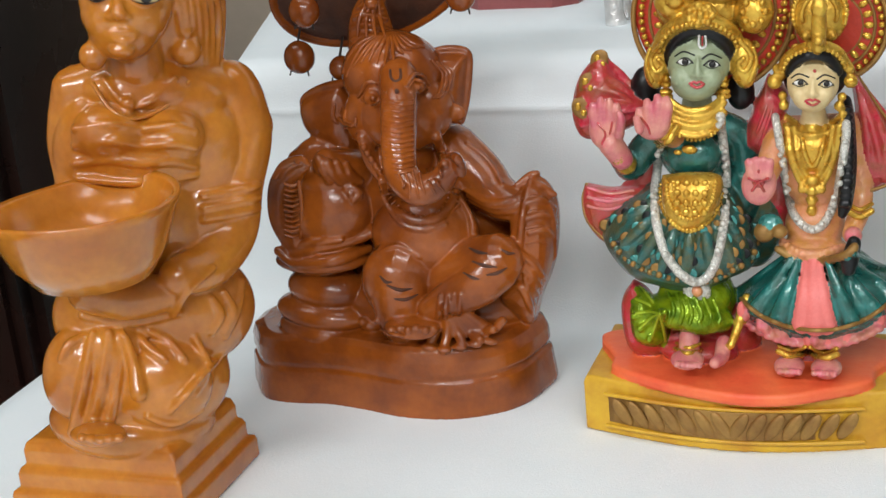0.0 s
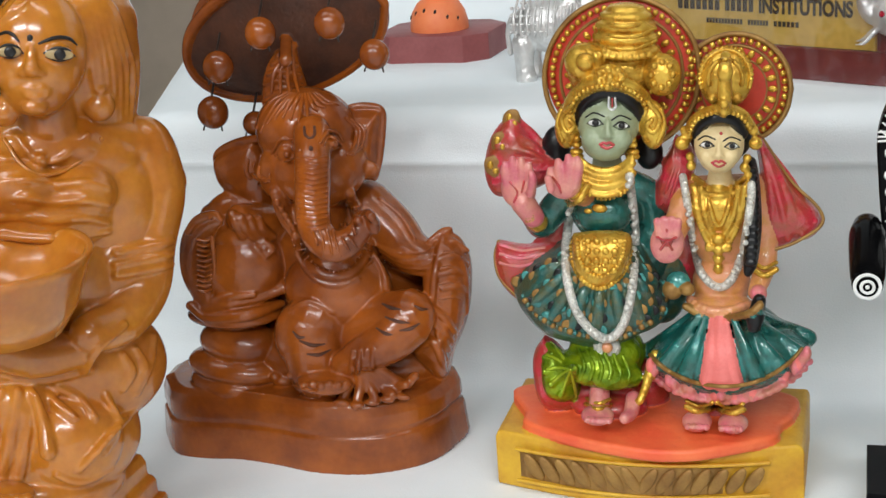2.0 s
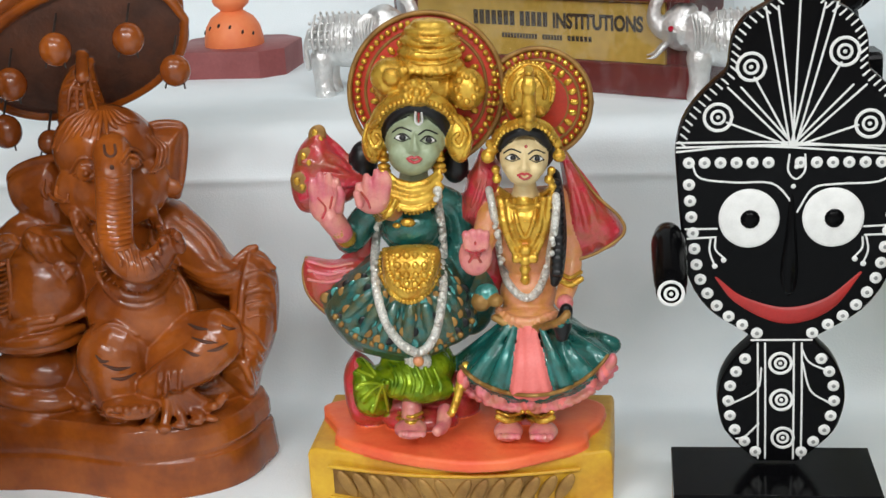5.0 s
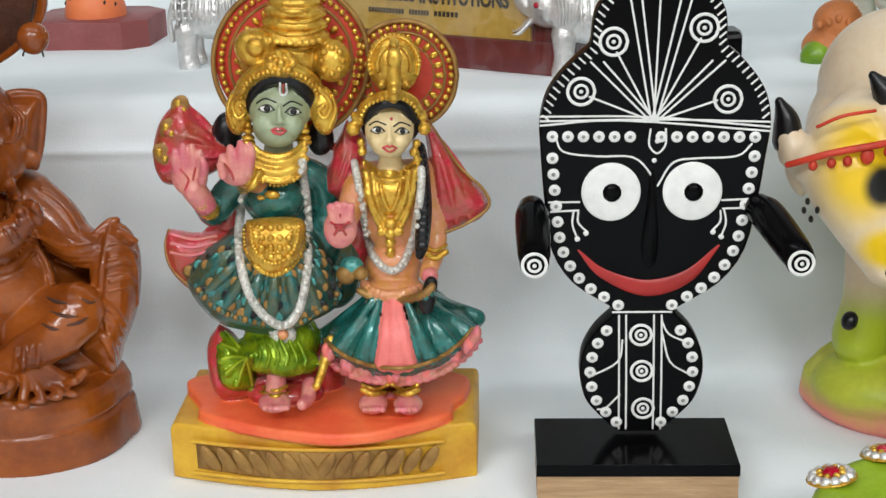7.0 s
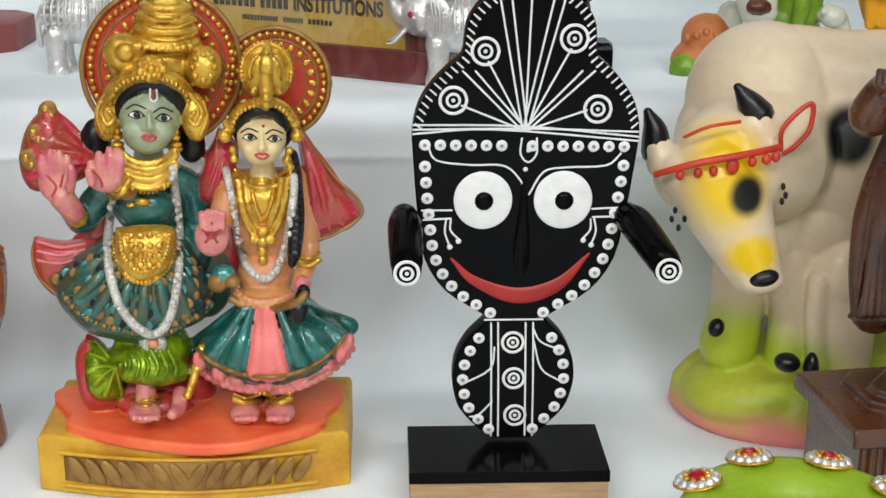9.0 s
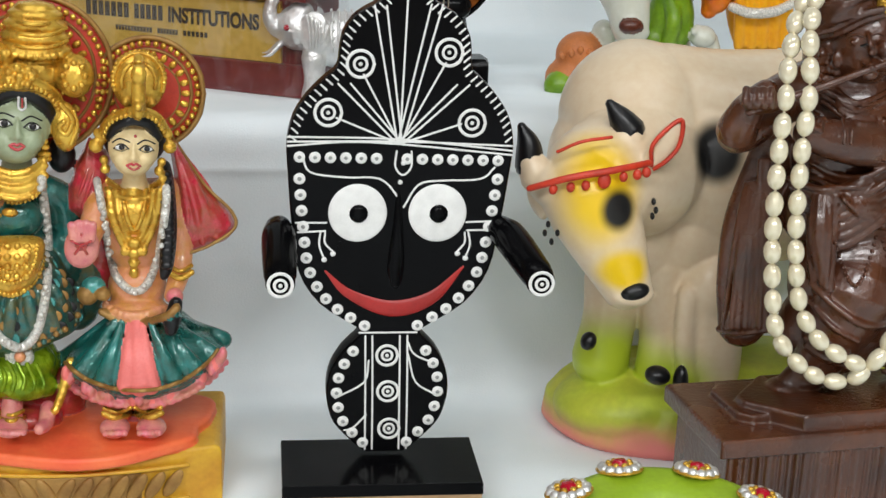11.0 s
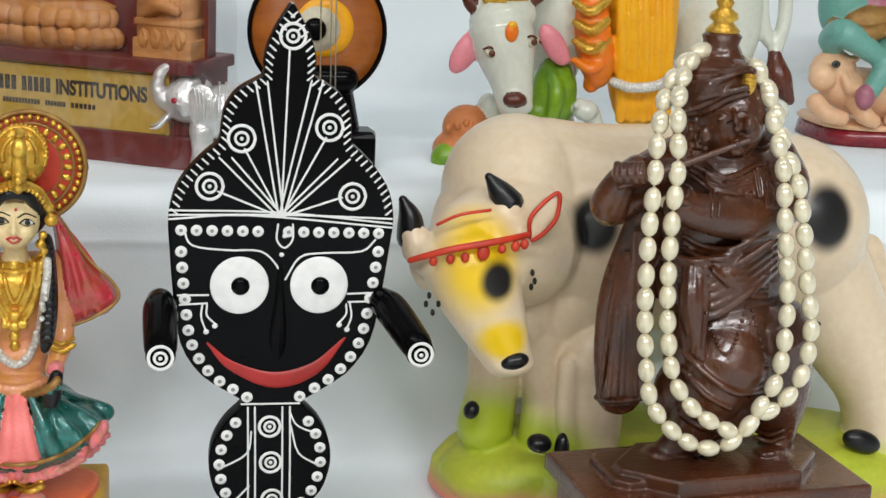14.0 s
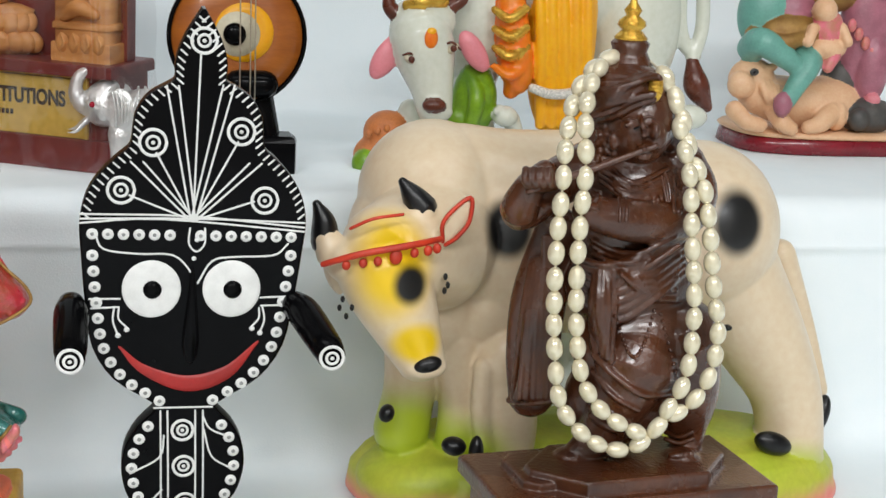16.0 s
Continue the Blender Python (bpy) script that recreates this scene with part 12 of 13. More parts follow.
    c.limb([(-.0336, -.0214, .1758, .0011), (-.0346, -.0259, .1595, .0018), (-.0294, -.0168, .1339, .0013)], ROSEWOOD)
    c.limb([(-.0317, -.0233, .1763, .0011), (-.0329, -.0287, .1603, .0018), (-.03, -.0256, .1351, .0013)], ROSEWOOD)
    c.limb([(-.0295, -.0243, .1766, .0011), (-.0304, -.0297, .1606, .0018), (-.0283, -.0285, .1343, .0013)], ROSEWOOD)
    c.limb([(-.0271, -.0246, .1767, .0011), (-.0272, -.029, .1604, .0018), (-.0261, -.0299, .1331, .0013)], ROSEWOOD)
    c.limb([(-.025, -.0259, .1771, .0011), (-.023, -.0255, .1593, .0018), (-.0233, -.0298, .1312, .0013)], ROSEWOOD)
    c.ball(-.0229, -.0282, .1544, .001, .0011, .0011, ROSEWOOD, turn=-6, fine=True)
    c.ball(-.0204, -.0254, .1503, .001, .0011, .0011, ROSEWOOD, turn=-6, fine=True)
    c.ball(-.0176, -.0217, .146, .001, .0011, .0011, ROSEWOOD, turn=-6, fine=True)
    c.ball(-.017, -.0235, .1435, .001, .0011, .0011, ROSEWOOD, turn=-6, fine=True)
    c.ball(-.0169, -.0262, .1416, .001, .0011, .0011, ROSEWOOD, turn=-6, fine=True)
    c.ball(-.0165, -.0284, .1398, .001, .0011, .0011, ROSEWOOD, turn=-6, fine=True)
    c.ball(-.016, -.03, .1382, .001, .0011, .0011, ROSEWOOD, turn=-6, fine=True)
    c.ball(-.0154, -.0313, .1369, .001, .0011, .0011, ROSEWOOD, turn=-6, fine=True)
    c.ball(-.0147, -.0322, .1358, .001, .0011, .0011, ROSEWOOD, turn=-6, fine=True)
    c.ball(-.0139, -.0329, .1352, .001, .0011, .0011, ROSEWOOD, turn=-6, fine=True)
    c.ball(-.0134, -.0341, .1352, .001, .0011, .0011, ROSEWOOD, turn=-6, fine=True)
    c.ball(-.0129, -.0352, .1357, .001, .0011, .0011, ROSEWOOD, turn=-6, fine=True)
    c.ball(-.0113, -.0335, .1358, .001, .0011, .0011, ROSEWOOD, turn=-6, fine=True)
    c.ball(-.0103, -.0332, .1368, .001, .0011, .0011, ROSEWOOD, turn=-6, fine=True)
    c.ball(-.0093, -.0326, .1382, .001, .0011, .0011, ROSEWOOD, turn=-6, fine=True)
    c.ball(-.0081, -.0316, .1399, .001, .0011, .0011, ROSEWOOD, turn=-6, fine=True)
    c.ball(-.0068, -.0302, .1419, .001, .0011, .0011, ROSEWOOD, turn=-6, fine=True)
    c.ball(-.0052, -.0281, .144, .001, .0011, .0011, ROSEWOOD, turn=-6, fine=True)
    c.ball(-.0036, -.0257, .1463, .001, .0011, .0011, ROSEWOOD, turn=-7, fine=True)
    c.ball(-.0025, -.0245, .1492, .001, .0011, .0011, ROSEWOOD, turn=-7, fine=True)
    c.ball(-.0012, -.0229, .1521, .001, .0011, .0011, ROSEWOOD, turn=-7, fine=True)
    c.ball(0, -.0214, .1552, .001, .0011, .0011, ROSEWOOD, turn=-7, fine=True)
    c.ball(.0035, -.0218, .1535, .001, .0011, .0011, ROSEWOOD, turn=-7, fine=True)
    c.ball(.0041, -.0238, .1504, .001, .0011, .0011, ROSEWOOD, turn=-7, fine=True)
    c.ball(.0049, -.0253, .1471, .001, .0011, .0011, ROSEWOOD, turn=-7, fine=True)
    c.ball(.0058, -.0266, .1437, .001, .0011, .0011, ROSEWOOD, turn=-7, fine=True)
    c.ball(.0068, -.0275, .1402, .001, .0011, .0011, ROSEWOOD, turn=-7, fine=True)
    c.ball(.0073, -.0297, .1371, .001, .0011, .0011, ROSEWOOD, turn=-7, fine=True)
    c.ball(.0081, -.031, .1337, .001, .0011, .0011, ROSEWOOD, turn=-7, fine=True)
    c.ball(.0094, -.0313, .13, .001, .0011, .0011, ROSEWOOD, turn=-7, fine=True)
    c.ball(.0113, -.0303, .1259, .001, .0011, .0011, ROSEWOOD, turn=-7, fine=True)
    c.limb([(-.0307, -.024, .1328, .0017), (-.0207, -.0312, .1236, .0017), (-.0066, -.035, .1154, .0017), (.0127, -.0245, .1119, .0017)], ROSEWOOD)
    c.limb([(-.0289, -.019, .1223, .0014), (-.0209, -.0302, .1132, .0014), (-.0074, -.032, .106, .0014)], ROSEWOOD)
    c.limb([(-.0295, -.0198, .1077, .0014), (-.0227, -.0284, .1036, .0014), (-.011, -.0299, .0981, .0014)], ROSEWOOD)
    c.limb([(-.0294, -.0206, .1038, .0014), (-.0223, -.0283, .0997, .0014), (-.0098, -.0279, .0942, .0014)], ROSEWOOD)
    c.limb([(-.0292, -.0213, .0998, .0014), (-.0218, -.0281, .0957, .0014), (-.008, -.0244, .0898, .0015)], ROSEWOOD)
    c.limb([(-.0597, .0009, .1766, .0011), (-.0628, -.0019, .1494, .0018), (-.0633, .0024, .1011, .0017)], ROSEWOOD)
    c.limb([(-.0583, -.001, .1771, .0011), (-.0609, -.0039, .1499, .0018), (-.0629, -.0074, .1047, .0017)], ROSEWOOD)
    c.limb([(-.0568, -.0025, .1775, .0011), (-.0587, -.0053, .1504, .0018), (-.0594, -.0073, .1046, .0017)], ROSEWOOD)
    c.limb([(-.0552, -.0036, .1778, .0011), (-.0564, -.0063, .1507, .0018), (-.0555, -.0065, .1043, .0017)], ROSEWOOD)
    c.limb([(-.0534, -.0044, .178, .0011), (-.054, -.0069, .1508, .0018), (-.052, -.0064, .1042, .0017)], ROSEWOOD)
    c.limb([(-.0516, -.005, .1782, .0011), (-.0514, -.007, .1509, .0018), (-.0487, -.0074, .1045, .0017)], ROSEWOOD)
    c.limb([(-.0497, -.0054, .1783, .0011), (-.0487, -.0066, .1508, .0018), (-.0451, -.0072, .1044, .0017)], ROSEWOOD)
    c.limb([(-.0641, .0069, .0982, .0018), (-.0562, -.004, .1003, .0017), (-.0427, -.0076, .1033, .0017)], ROSEWOOD)
    c.ball(.017, -.0214, .0765, .0018, .0027, .0018, ROSEWOOD)
    c.ball(.0192, -.0224, .0772, .0018, .0027, .0018, ROSEWOOD)
    c.ball(.0217, -.0228, .0776, .0018, .0027, .0018, ROSEWOOD)
    c.ball(.0245, -.0227, .0778, .0018, .0027, .0018, ROSEWOOD)
    c.ball(.0276, -.0219, .0777, .0018, .0027, .0018, ROSEWOOD)
    c.limb([(.0194, -.006, .0832, .0014), (.0236, -.0136, .0837, .0013), (.029, -.0172, .0875, .0013)], ROSEWOOD, fine=True)
    c.limb([(.0184, -.0091, .0807, .0014), (.0244, -.0129, .0797, .0014), (.0301, -.0157, .0832, .0014)], ROSEWOOD, fine=True)
    ob = c.finish("flute_player_statuette", pose(0.234, 0.012, 0), 0.0008, 1)
    tagged(ob, "dark brown carved wooden flute player statuette on a plinth", "statuette")


flute_player()


def pearl_necklace():
    neck = tagged(new("pearl_necklace"), "double strand of cream oval pearls hung on the statuette", "necklace")
    outer = [(0.2142, 0.0160, 0.2797), (0.1988, 0.0040, 0.2769), (0.1853, -0.0060, 0.2635), (0.1783, -0.0180, 0.2449), (0.1762, -0.0240, 0.2216), (0.1749, -0.0260, 0.1944), (0.1760, -0.0260, 0.1635), (0.1788, -0.0260, 0.1348), (0.1834, -0.0260, 0.1127), (0.1958, -0.0260, 0.0967), (0.2121, -0.0240, 0.0873), (0.2263, -0.0240, 0.0890), (0.2392, -0.0240, 0.1017), (0.2525, -0.0240, 0.1104), (0.2609, -0.0240, 0.1253), (0.2630, -0.0240, 0.1476), (0.2577, -0.0240, 0.1740), (0.2531, -0.0240, 0.1999), (0.2492, -0.0200, 0.2215), (0.2432, -0.0140, 0.2371), (0.2386, -0.0080, 0.2554), (0.2320, -0.0020, 0.2710), (0.2262, 0.0080, 0.2783)]
    inner = [(0.2155, 0.0160, 0.2814), (0.2016, 0.0040, 0.2776), (0.1914, -0.0080, 0.2680), (0.1862, -0.0200, 0.2536), (0.1870, -0.0240, 0.2299), (0.1858, -0.0260, 0.2028), (0.1864, -0.0260, 0.1748), (0.1886, -0.0260, 0.1491), (0.1934, -0.0260, 0.1258), (0.2035, -0.0260, 0.1102), (0.2161, -0.0260, 0.1009), (0.2323, -0.0240, 0.0949), (0.2415, -0.0240, 0.1092), (0.2481, -0.0240, 0.1240), (0.2498, -0.0240, 0.1478), (0.2476, -0.0240, 0.1740), (0.2437, -0.0240, 0.1998), (0.2413, -0.0200, 0.2270), (0.2382, -0.0120, 0.2450), (0.2360, -0.0060, 0.2606), (0.2287, 0.0020, 0.2753)]
    vs, fs = sphere_grid(14, 10)
    me = bpy.data.meshes.new("pearl")
    me.from_pydata([(a * 0.0043, b * 0.0043, c * 0.0062) for a, b, c in vs], [], fs)
    me.materials.append(PEARL)
    me.polygons.foreach_set("use_smooth", [True] * len(me.polygons))
    for run in (outer, inner):
        fine = spline(run, 24)
        gone, due = 0.0, 0.0
        for a, b in zip(fine, fine[1:]):
            gone += float(np.linalg.norm(b - a))
            if gone >= due:
                due += 0.0121
                bead = new("pearl", me)
                bead.parent = neck
                bead.matrix_basis = Matrix.Translation(b) @ Vector(b - a).to_track_quat("Z", "Y").to_matrix().to_4x4()
        thread = Clay()
        thread.limb([(*q, 0.0006) for q in run], IVORY, fine=True, steps=4)
        part("thread", thread, neck)


pearl_necklace()


def green_pot():
    pot = tagged(new("decorated_pot"), "lime green clay pot with gold and red stone flowers", "pot")
    pot.matrix_basis = pose(0.112, -0.112, 0)
    c = Clay()
    c.lathe(0, 0, 0, [(0.030, 0), (0.046, 0.006), (0.053, 0.026), (0.0535, 0.046), (0.051, 0.058), (0.047, 0.0635), (0.042, 0.0645), (0.034, 0.063), (0.026, 0.0625), (0.022, 0.057), (0.020, 0.03)], POTGREEN, sides=56, fine=True)
    part("body", c, pot)
    f = Clay()
    for a in arc(12):
        f.ball(0.0055 * math.cos(a), 0.0055 * math.sin(a), 0.0012, 0.0019, 0.0019, 0.0017, SILVER, fine=True)
    f.ball(0, 0, 0.0006, 0.0078, 0.0078, 0.0013, GOLD, fine=True)
    for a in arc(8):
        f.ball(0.0036 * math.cos(a), 0.0036 * math.sin(a), 0.0024, 0.0011, 0.0011, 0.0010, GOLD, fine=True)
    gem = Clay()
    gem.lathe(0, 0, 0.0012, [(0.0029, 0), (0.0029, 0.0012), (0.0018, 0.0026), (0.0004, 0.0028)], RUBY, sides=12, fine=True)
    places = [(a, 0.045, 0.0635, 12) for a in range(15, 375, 45)] + [(a, 0.0525, 0.040, 82) for a in range(-8, 352, 45)]
    first = None
    for a, r, z, lean in places:
        m = pose(0, 0, 0, 0, 0, a) @ pose(r, 0, z, 0, lean, 0) @ Matrix.Scale(1.4, 4)
        if first is None:
            fl = part("flower", f, pot, "gold filigree flower with a red stone", m)
            part("stone", gem, fl, "red faceted stone", smooth=False)
            first = fl
        else:
            k = first.copy()
            scene.collection.objects.link(k)
            k.matrix_basis = m
            s = first.children[0].copy()
            scene.collection.objects.link(s)
            s.parent = k


green_pot()


# ---- back row, on the shelf ----
def doll():
    c = Clay()
    c.prism([(-0.028, -0.036), (0.028, -0.036), (0.043, -0.022), (0.043, 0.022), (0.028, 0.036), (-0.028, 0.036), (-0.043, 0.022), (-0.043, -0.022)], 0, 0.020, DOLLBASE, fine=True)
    c.lathe(0, -0.004, 0.020, [(0.0215, 0), (0.0213, 0.005), (0.0195, 0.013), (0.0155, 0.0195), (0.0095, 0.0235), (0.0080, 0.0245), (0.0088, 0.026), (0.0125, 0.029), (0.0135, 0.032), (0.0125, 0.035),
            (0.0108, 0.0365), (0.0100, 0.042), (0.0105, 0.049), (0.0118, 0.055), (0.010, 0.062), (0.004, 0.066)], TERRAORANGE, sides=36, fine=True)
    for a, h in ((-155, 0.010), (-130, 0.0135), (-105, 0.016), (-78, 0.015), (-52, 0.011), (-28, 0.009)):
        r = 0.0202 - max(h - 0.010, 0) * 0.35
        c.ball(r * math.cos(radians(a)), -0.004 + r * math.sin(radians(a)), 0.020 + h, 0.0009, 0.0009, 0.0018, EYEINK, turn=20, fine=True)
    ob = c.finish("wooden_doll", pose(-0.3541, 0.3850, 0.168, 0, 0, -4))
    crisp(ob)
    tagged(ob, "orange painted turned wooden doll on a dusty rose base", "doll")


doll()


def elephant(place, spread):
    c = Clay()
    c.ball(0.004, 0, 0.036, 0.026, 0.0155, 0.0175, SILVER)
    c.ball(-0.023, 0, 0.043, 0.0135, 0.0125, 0.0140, SILVER)
    c.ball(-0.021, 0, 0.053, 0.008, 0.009, 0.006, SILVER)
    c.limb([(-0.029, 0, 0.041, 0.0070), (-0.036, 0, 0.043, 0.0056), (-0.0400, 0, 0.050, 0.0046), (-0.0385, 0, 0.059, 0.0038), (-0.0340, 0, 0.0635, 0.0036)], SILVER)
    for s in (-1, 1):
        c.ball(-0.013, s * 0.0135, 0.042, 0.0095, 0.0022, 0.0135, SILVER, yaw=s * 15)
        c.limb([(-0.033, s * 0.005, 0.034, 0.0020), (-0.040, s * 0.006, 0.027, 0.0014), (-0.0445, s * 0.006, 0.026, 0.0006)], SILVER)
        for x in (-0.013, 0.020):
            c.limb([(x, s * 0.008, 0.026, 0.0080), (x, s * 0.009, 0.012, 0.0062), (x - 0.001, s * 0.009, 0.002, 0.0070)], SILVER)
        for i in range(6):
            c.limb([(-0.018 + i * 0.0026, s * 0.0158, 0.053 - i * 0.0012, 0.0009), (-0.016 + i * 0.0020, s * 0.0166, 0.042, 0.0010), (-0.016 + i * 0.0018, s * 0.0156, 0.032 + i * 0.0008, 0.0008)], SILVER, fine=True)
        for i in range(7):
            c.limb([(-0.002 + i * 0.0042, s * 0.006, 0.0535, 0.0008), (-0.003 + i * 0.0045, s * 0.0150, 0.043, 0.0010), (-0.002 + i * 0.0042, s * 0.0160, 0.031, 0.0008)], SILVER, fine=True)
        for j in range(4):
            for i in range(8):
                c.ball(-0.002 + i * 0.0040, s * (0.0160 - 0.0009 * j * j * 0.6), 0.034 + j * 0.005, 0.0012, 0.0012, 0.0012, SILVER, fine=True)
        c.ball(-0.0300, s * 0.0108, 0.0445, 0.0019, 0.0016, 0.0019, RUBY, fine=True)
    c.limb([(0.029, 0, 0.042, 0.0025), (0.033, 0, 0.032, 0.0018), (0.032, 0, 0.018, 0.0022)], SILVER)
    ob = c.finish("silver_elephant", place, 0.0010, 1)
    tagged(ob, "small white-metal elephant with a raised trunk and red stone eyes", "elephant", "pair of elephants")


elephant(pose(-0.0145, 0.252, 0.168), 0)
elephant(pose(-0.248, 0.287, 0.168, 0, 0, 176), 0)


def plaque():
    pl = tagged(new("award_plaque"), "maroon wooden memento with a gold plate and carved panel", "plaque")
    pl.matrix_basis = pose(-0.1300, 0.2920, 0.168, 0, 0, -26.4)

    def box(name, x0, x1, y0, y1, z0, z1, m, label="", bevel=0.001):
        c = Clay()
        c.prism([(x0, y0), (x1, y0), (x1, y1), (x0, y1)], z0, z1, m, fine=True, bevel=bevel)
        return part(name, c, pl, label, smooth=False)

    box("base", -0.109, 0.109, 0.0, 0.060, 0, 0.020, MAROON, "polished maroon wood base", 0.002)
    box("panel", -0.106, 0.106, 0.006, 0.056, 0.020, 0.0595, MAROON)
    plate = box("plate", -0.093, 0.090, 0.0035, 0.006, 0.0185, 0.0585, BRASSPLATE, "gold metal plate with dark lettering", 0.0004)
    box("ledge", -0.109, 0.109, -0.002, 0.060, 0.0595, 0.067, MAROON, "", 0.002)
    box("backboard", -0.104, 0.104, 0.030, 0.042, 0.067, 0.19, MAROON)
    ink = Clay()
    for z0, z1, x0, x1 in ((0.0198, 0.0202, -0.091, 0.088), (0.0572, 0.0576, -0.091, 0.088)):
        ink.prism([(x0, 0.0031), (x1, 0.0031), (x1, 0.0036), (x0, 0.0036)], z0, z1, PLATEINK, fine=True, bevel=0.00005)
    # unread words as plain bars
    for x0, x1, n in ((-0.0485, -0.0160, 7), (-0.0130, 0.0085, 5)):
        step = (x1 - x0) / n
        for i in range(n):
            ink.prism([(x0 + i * step, 0.0030), (x0 + i * step + step * 0.72, 0.0030), (x0 + i * step + step * 0.72, 0.0036), (x0 + i * step, 0.0036)], 0.0398, 0.0492, PLATEINK, fine=True, bevel=0.00005)
    for x0, x1, n in ((-0.0270, 0.0000, 12), (0.0035, 0.0185, 7), (0.0220, 0.0400, 6)):
        step = (x1 - x0) / n
        for i in range(n):
            ink.prism([(x0 + i * step, 0.0031), (x0 + i * step + step * 0.7, 0.0031), (x0 + i * step + step * 0.7, 0.0036), (x0 + i * step, 0.0036)], 0.0315, 0.0348, PLATEINK, fine=True, bevel=0.00005)
    part("print", ink, plate, "dark printed border and bars", smooth=False)
    text = bpy.data.curves.new("lettering", "FONT")
    text.body, text.size, text.extrude, text.offset = "INSTITUTIONS", 0.0132, 0.0002, 0.0005
    text.materials.append(PLATEINK)
    t = new("lettering", text)
    t.parent = plate
    t.matrix_basis = pose(0.0112, 0.0031, 0.0398, 90) @ Matrix.Diagonal((0.74, 1, 1, 1))
    # carved upper panel
    low = -0.007
    for s in (-1, 1):
        x = s * 0.082
        pil = box("pillar", x - 0.020, x + 0.020, 0.010, 0.030, 0.067, 0.079, CARVING, "carved light wood pillar")
        c = Clay()
        c.prism([(x - 0.018, 0.012), (x + 0.018, 0.012), (x + 0.018, 0.030), (x - 0.018, 0.030)], 0.079, 0.19, CARVING, fine=True)
        c.prism([(x - 0.0195, 0.011), (x + 0.0195, 0.011), (x + 0.0195, 0.030), (x - 0.0195, 0.030)], 0.094, 0.0985, CARVING, fine=True)
        c.prism([(x - 0.0195, 0.011), (x + 0.0195, 0.011), (x + 0.0195, 0.030), (x - 0.0195, 0.030)], 0.122, 0.126, CARVING, fine=True)
        for i in range(4):
            c.ball(x - 0.0125 + i * 0.0083, 0.0105, 0.0855, 0.0042, 0.0022, 0.0062, CARVING, fine=True)
            c.limb([(x - 0.0125 + i * 0.0083, 0.0095, 0.091, 0.0012), (x - 0.0100 + i * 0.0083, 0.0085, 0.0855, 0.0014), (x - 0.0125 + i * 0.0083, 0.0095, 0.081, 0.0010)], CARVING, fine=True)
        c.limb([(x - 0.011, 0.011, 0.102, 0.0035), (x, 0.008, 0.108, 0.0055), (x + 0.010, 0.010, 0.104, 0.0035)], CARVING, fine=True)
        c.ball(x, 0.010, 0.115, 0.006, 0.004, 0.008, CARVING, fine=True)
        part("carving", c, pil, "carved scroll relief", pose(0, 0, low))
    c = Clay()
    for j, (r, z) in enumerate(((0.050, 0.082), (0.046, 0.094))):
        for i in range(13):
            a = math.pi * (i + 0.5) / 13
            c.ball(-0.008 - r * math.cos(a), 0.026 - 0.016 * math.sin(a), z, 0.0070, 0.0050, 0.0075, CARVING, lean=-25 if j else 20, fine=True)
    c.lathe(-0.008, 0.026, 0.074, [(0.046, 0), (0.050, 0.006), (0.040, 0.013), (0.043, 0.020), (0.050, 0.028), (0.040, 0.031), (0.02, 0.033)], CARVING, sy=0.34, sides=40, fine=True)
    c.ball(-0.008, 0.024, 0.118, 0.030, 0.012, 0.012, CARVING, fine=True)
    c.limb([(-0.036, 0.02, 0.112, 0.008), (-0.008, 0.012, 0.114, 0.009), (0.020, 0.02, 0.112, 0.008)], CARVING, fine=True)
    c.ball(-0.008, 0.026, 0.142, 0.016, 0.010, 0.022, CARVING, fine=True)
    part("lotus_relief", c, pl, "carved light wood lotus seat", pose(0, 0, low))


plaque()


def wrapper():
    """Clear film, slack and creased, round the plaque."""
    nx, nz, verts, faces = 60, 40, [], []
    for j in range(nz + 1):
        for i in range(nx + 1):
            u, v = i / nx, j / nz
            x = -0.118 + 0.236 * u
            z = 0.002 + 0.188 * v
            y = -0.010 - 0.006 * v + 0.004 * abs(noise.noise((x * 22, z * 18, 2))) * 2 + 0.002 * noise.noise((x * 60, z * 40, 5))
            if u < 0.06 or u > 0.94:
                y += (0.06 - min(u, 1 - u)) * 0.9
            verts.append((x, y, z))
    n = nx + 1
    for j in range(nz):
        faces += [(j * n + i, j * n + i + 1, (j + 1) * n + i + 1, (j + 1) * n + i) for i in range(nx)]
    ob = link_mesh("plastic_wrapper", verts, faces, [FILM], place=pose(-0.1300, 0.2920, 0.168, 0, 0, -26.4))
    ob.visible_shadow = False
    tagged(ob, "clear creased plastic film wrapped round the plaque", "wrapper")


wrapper()


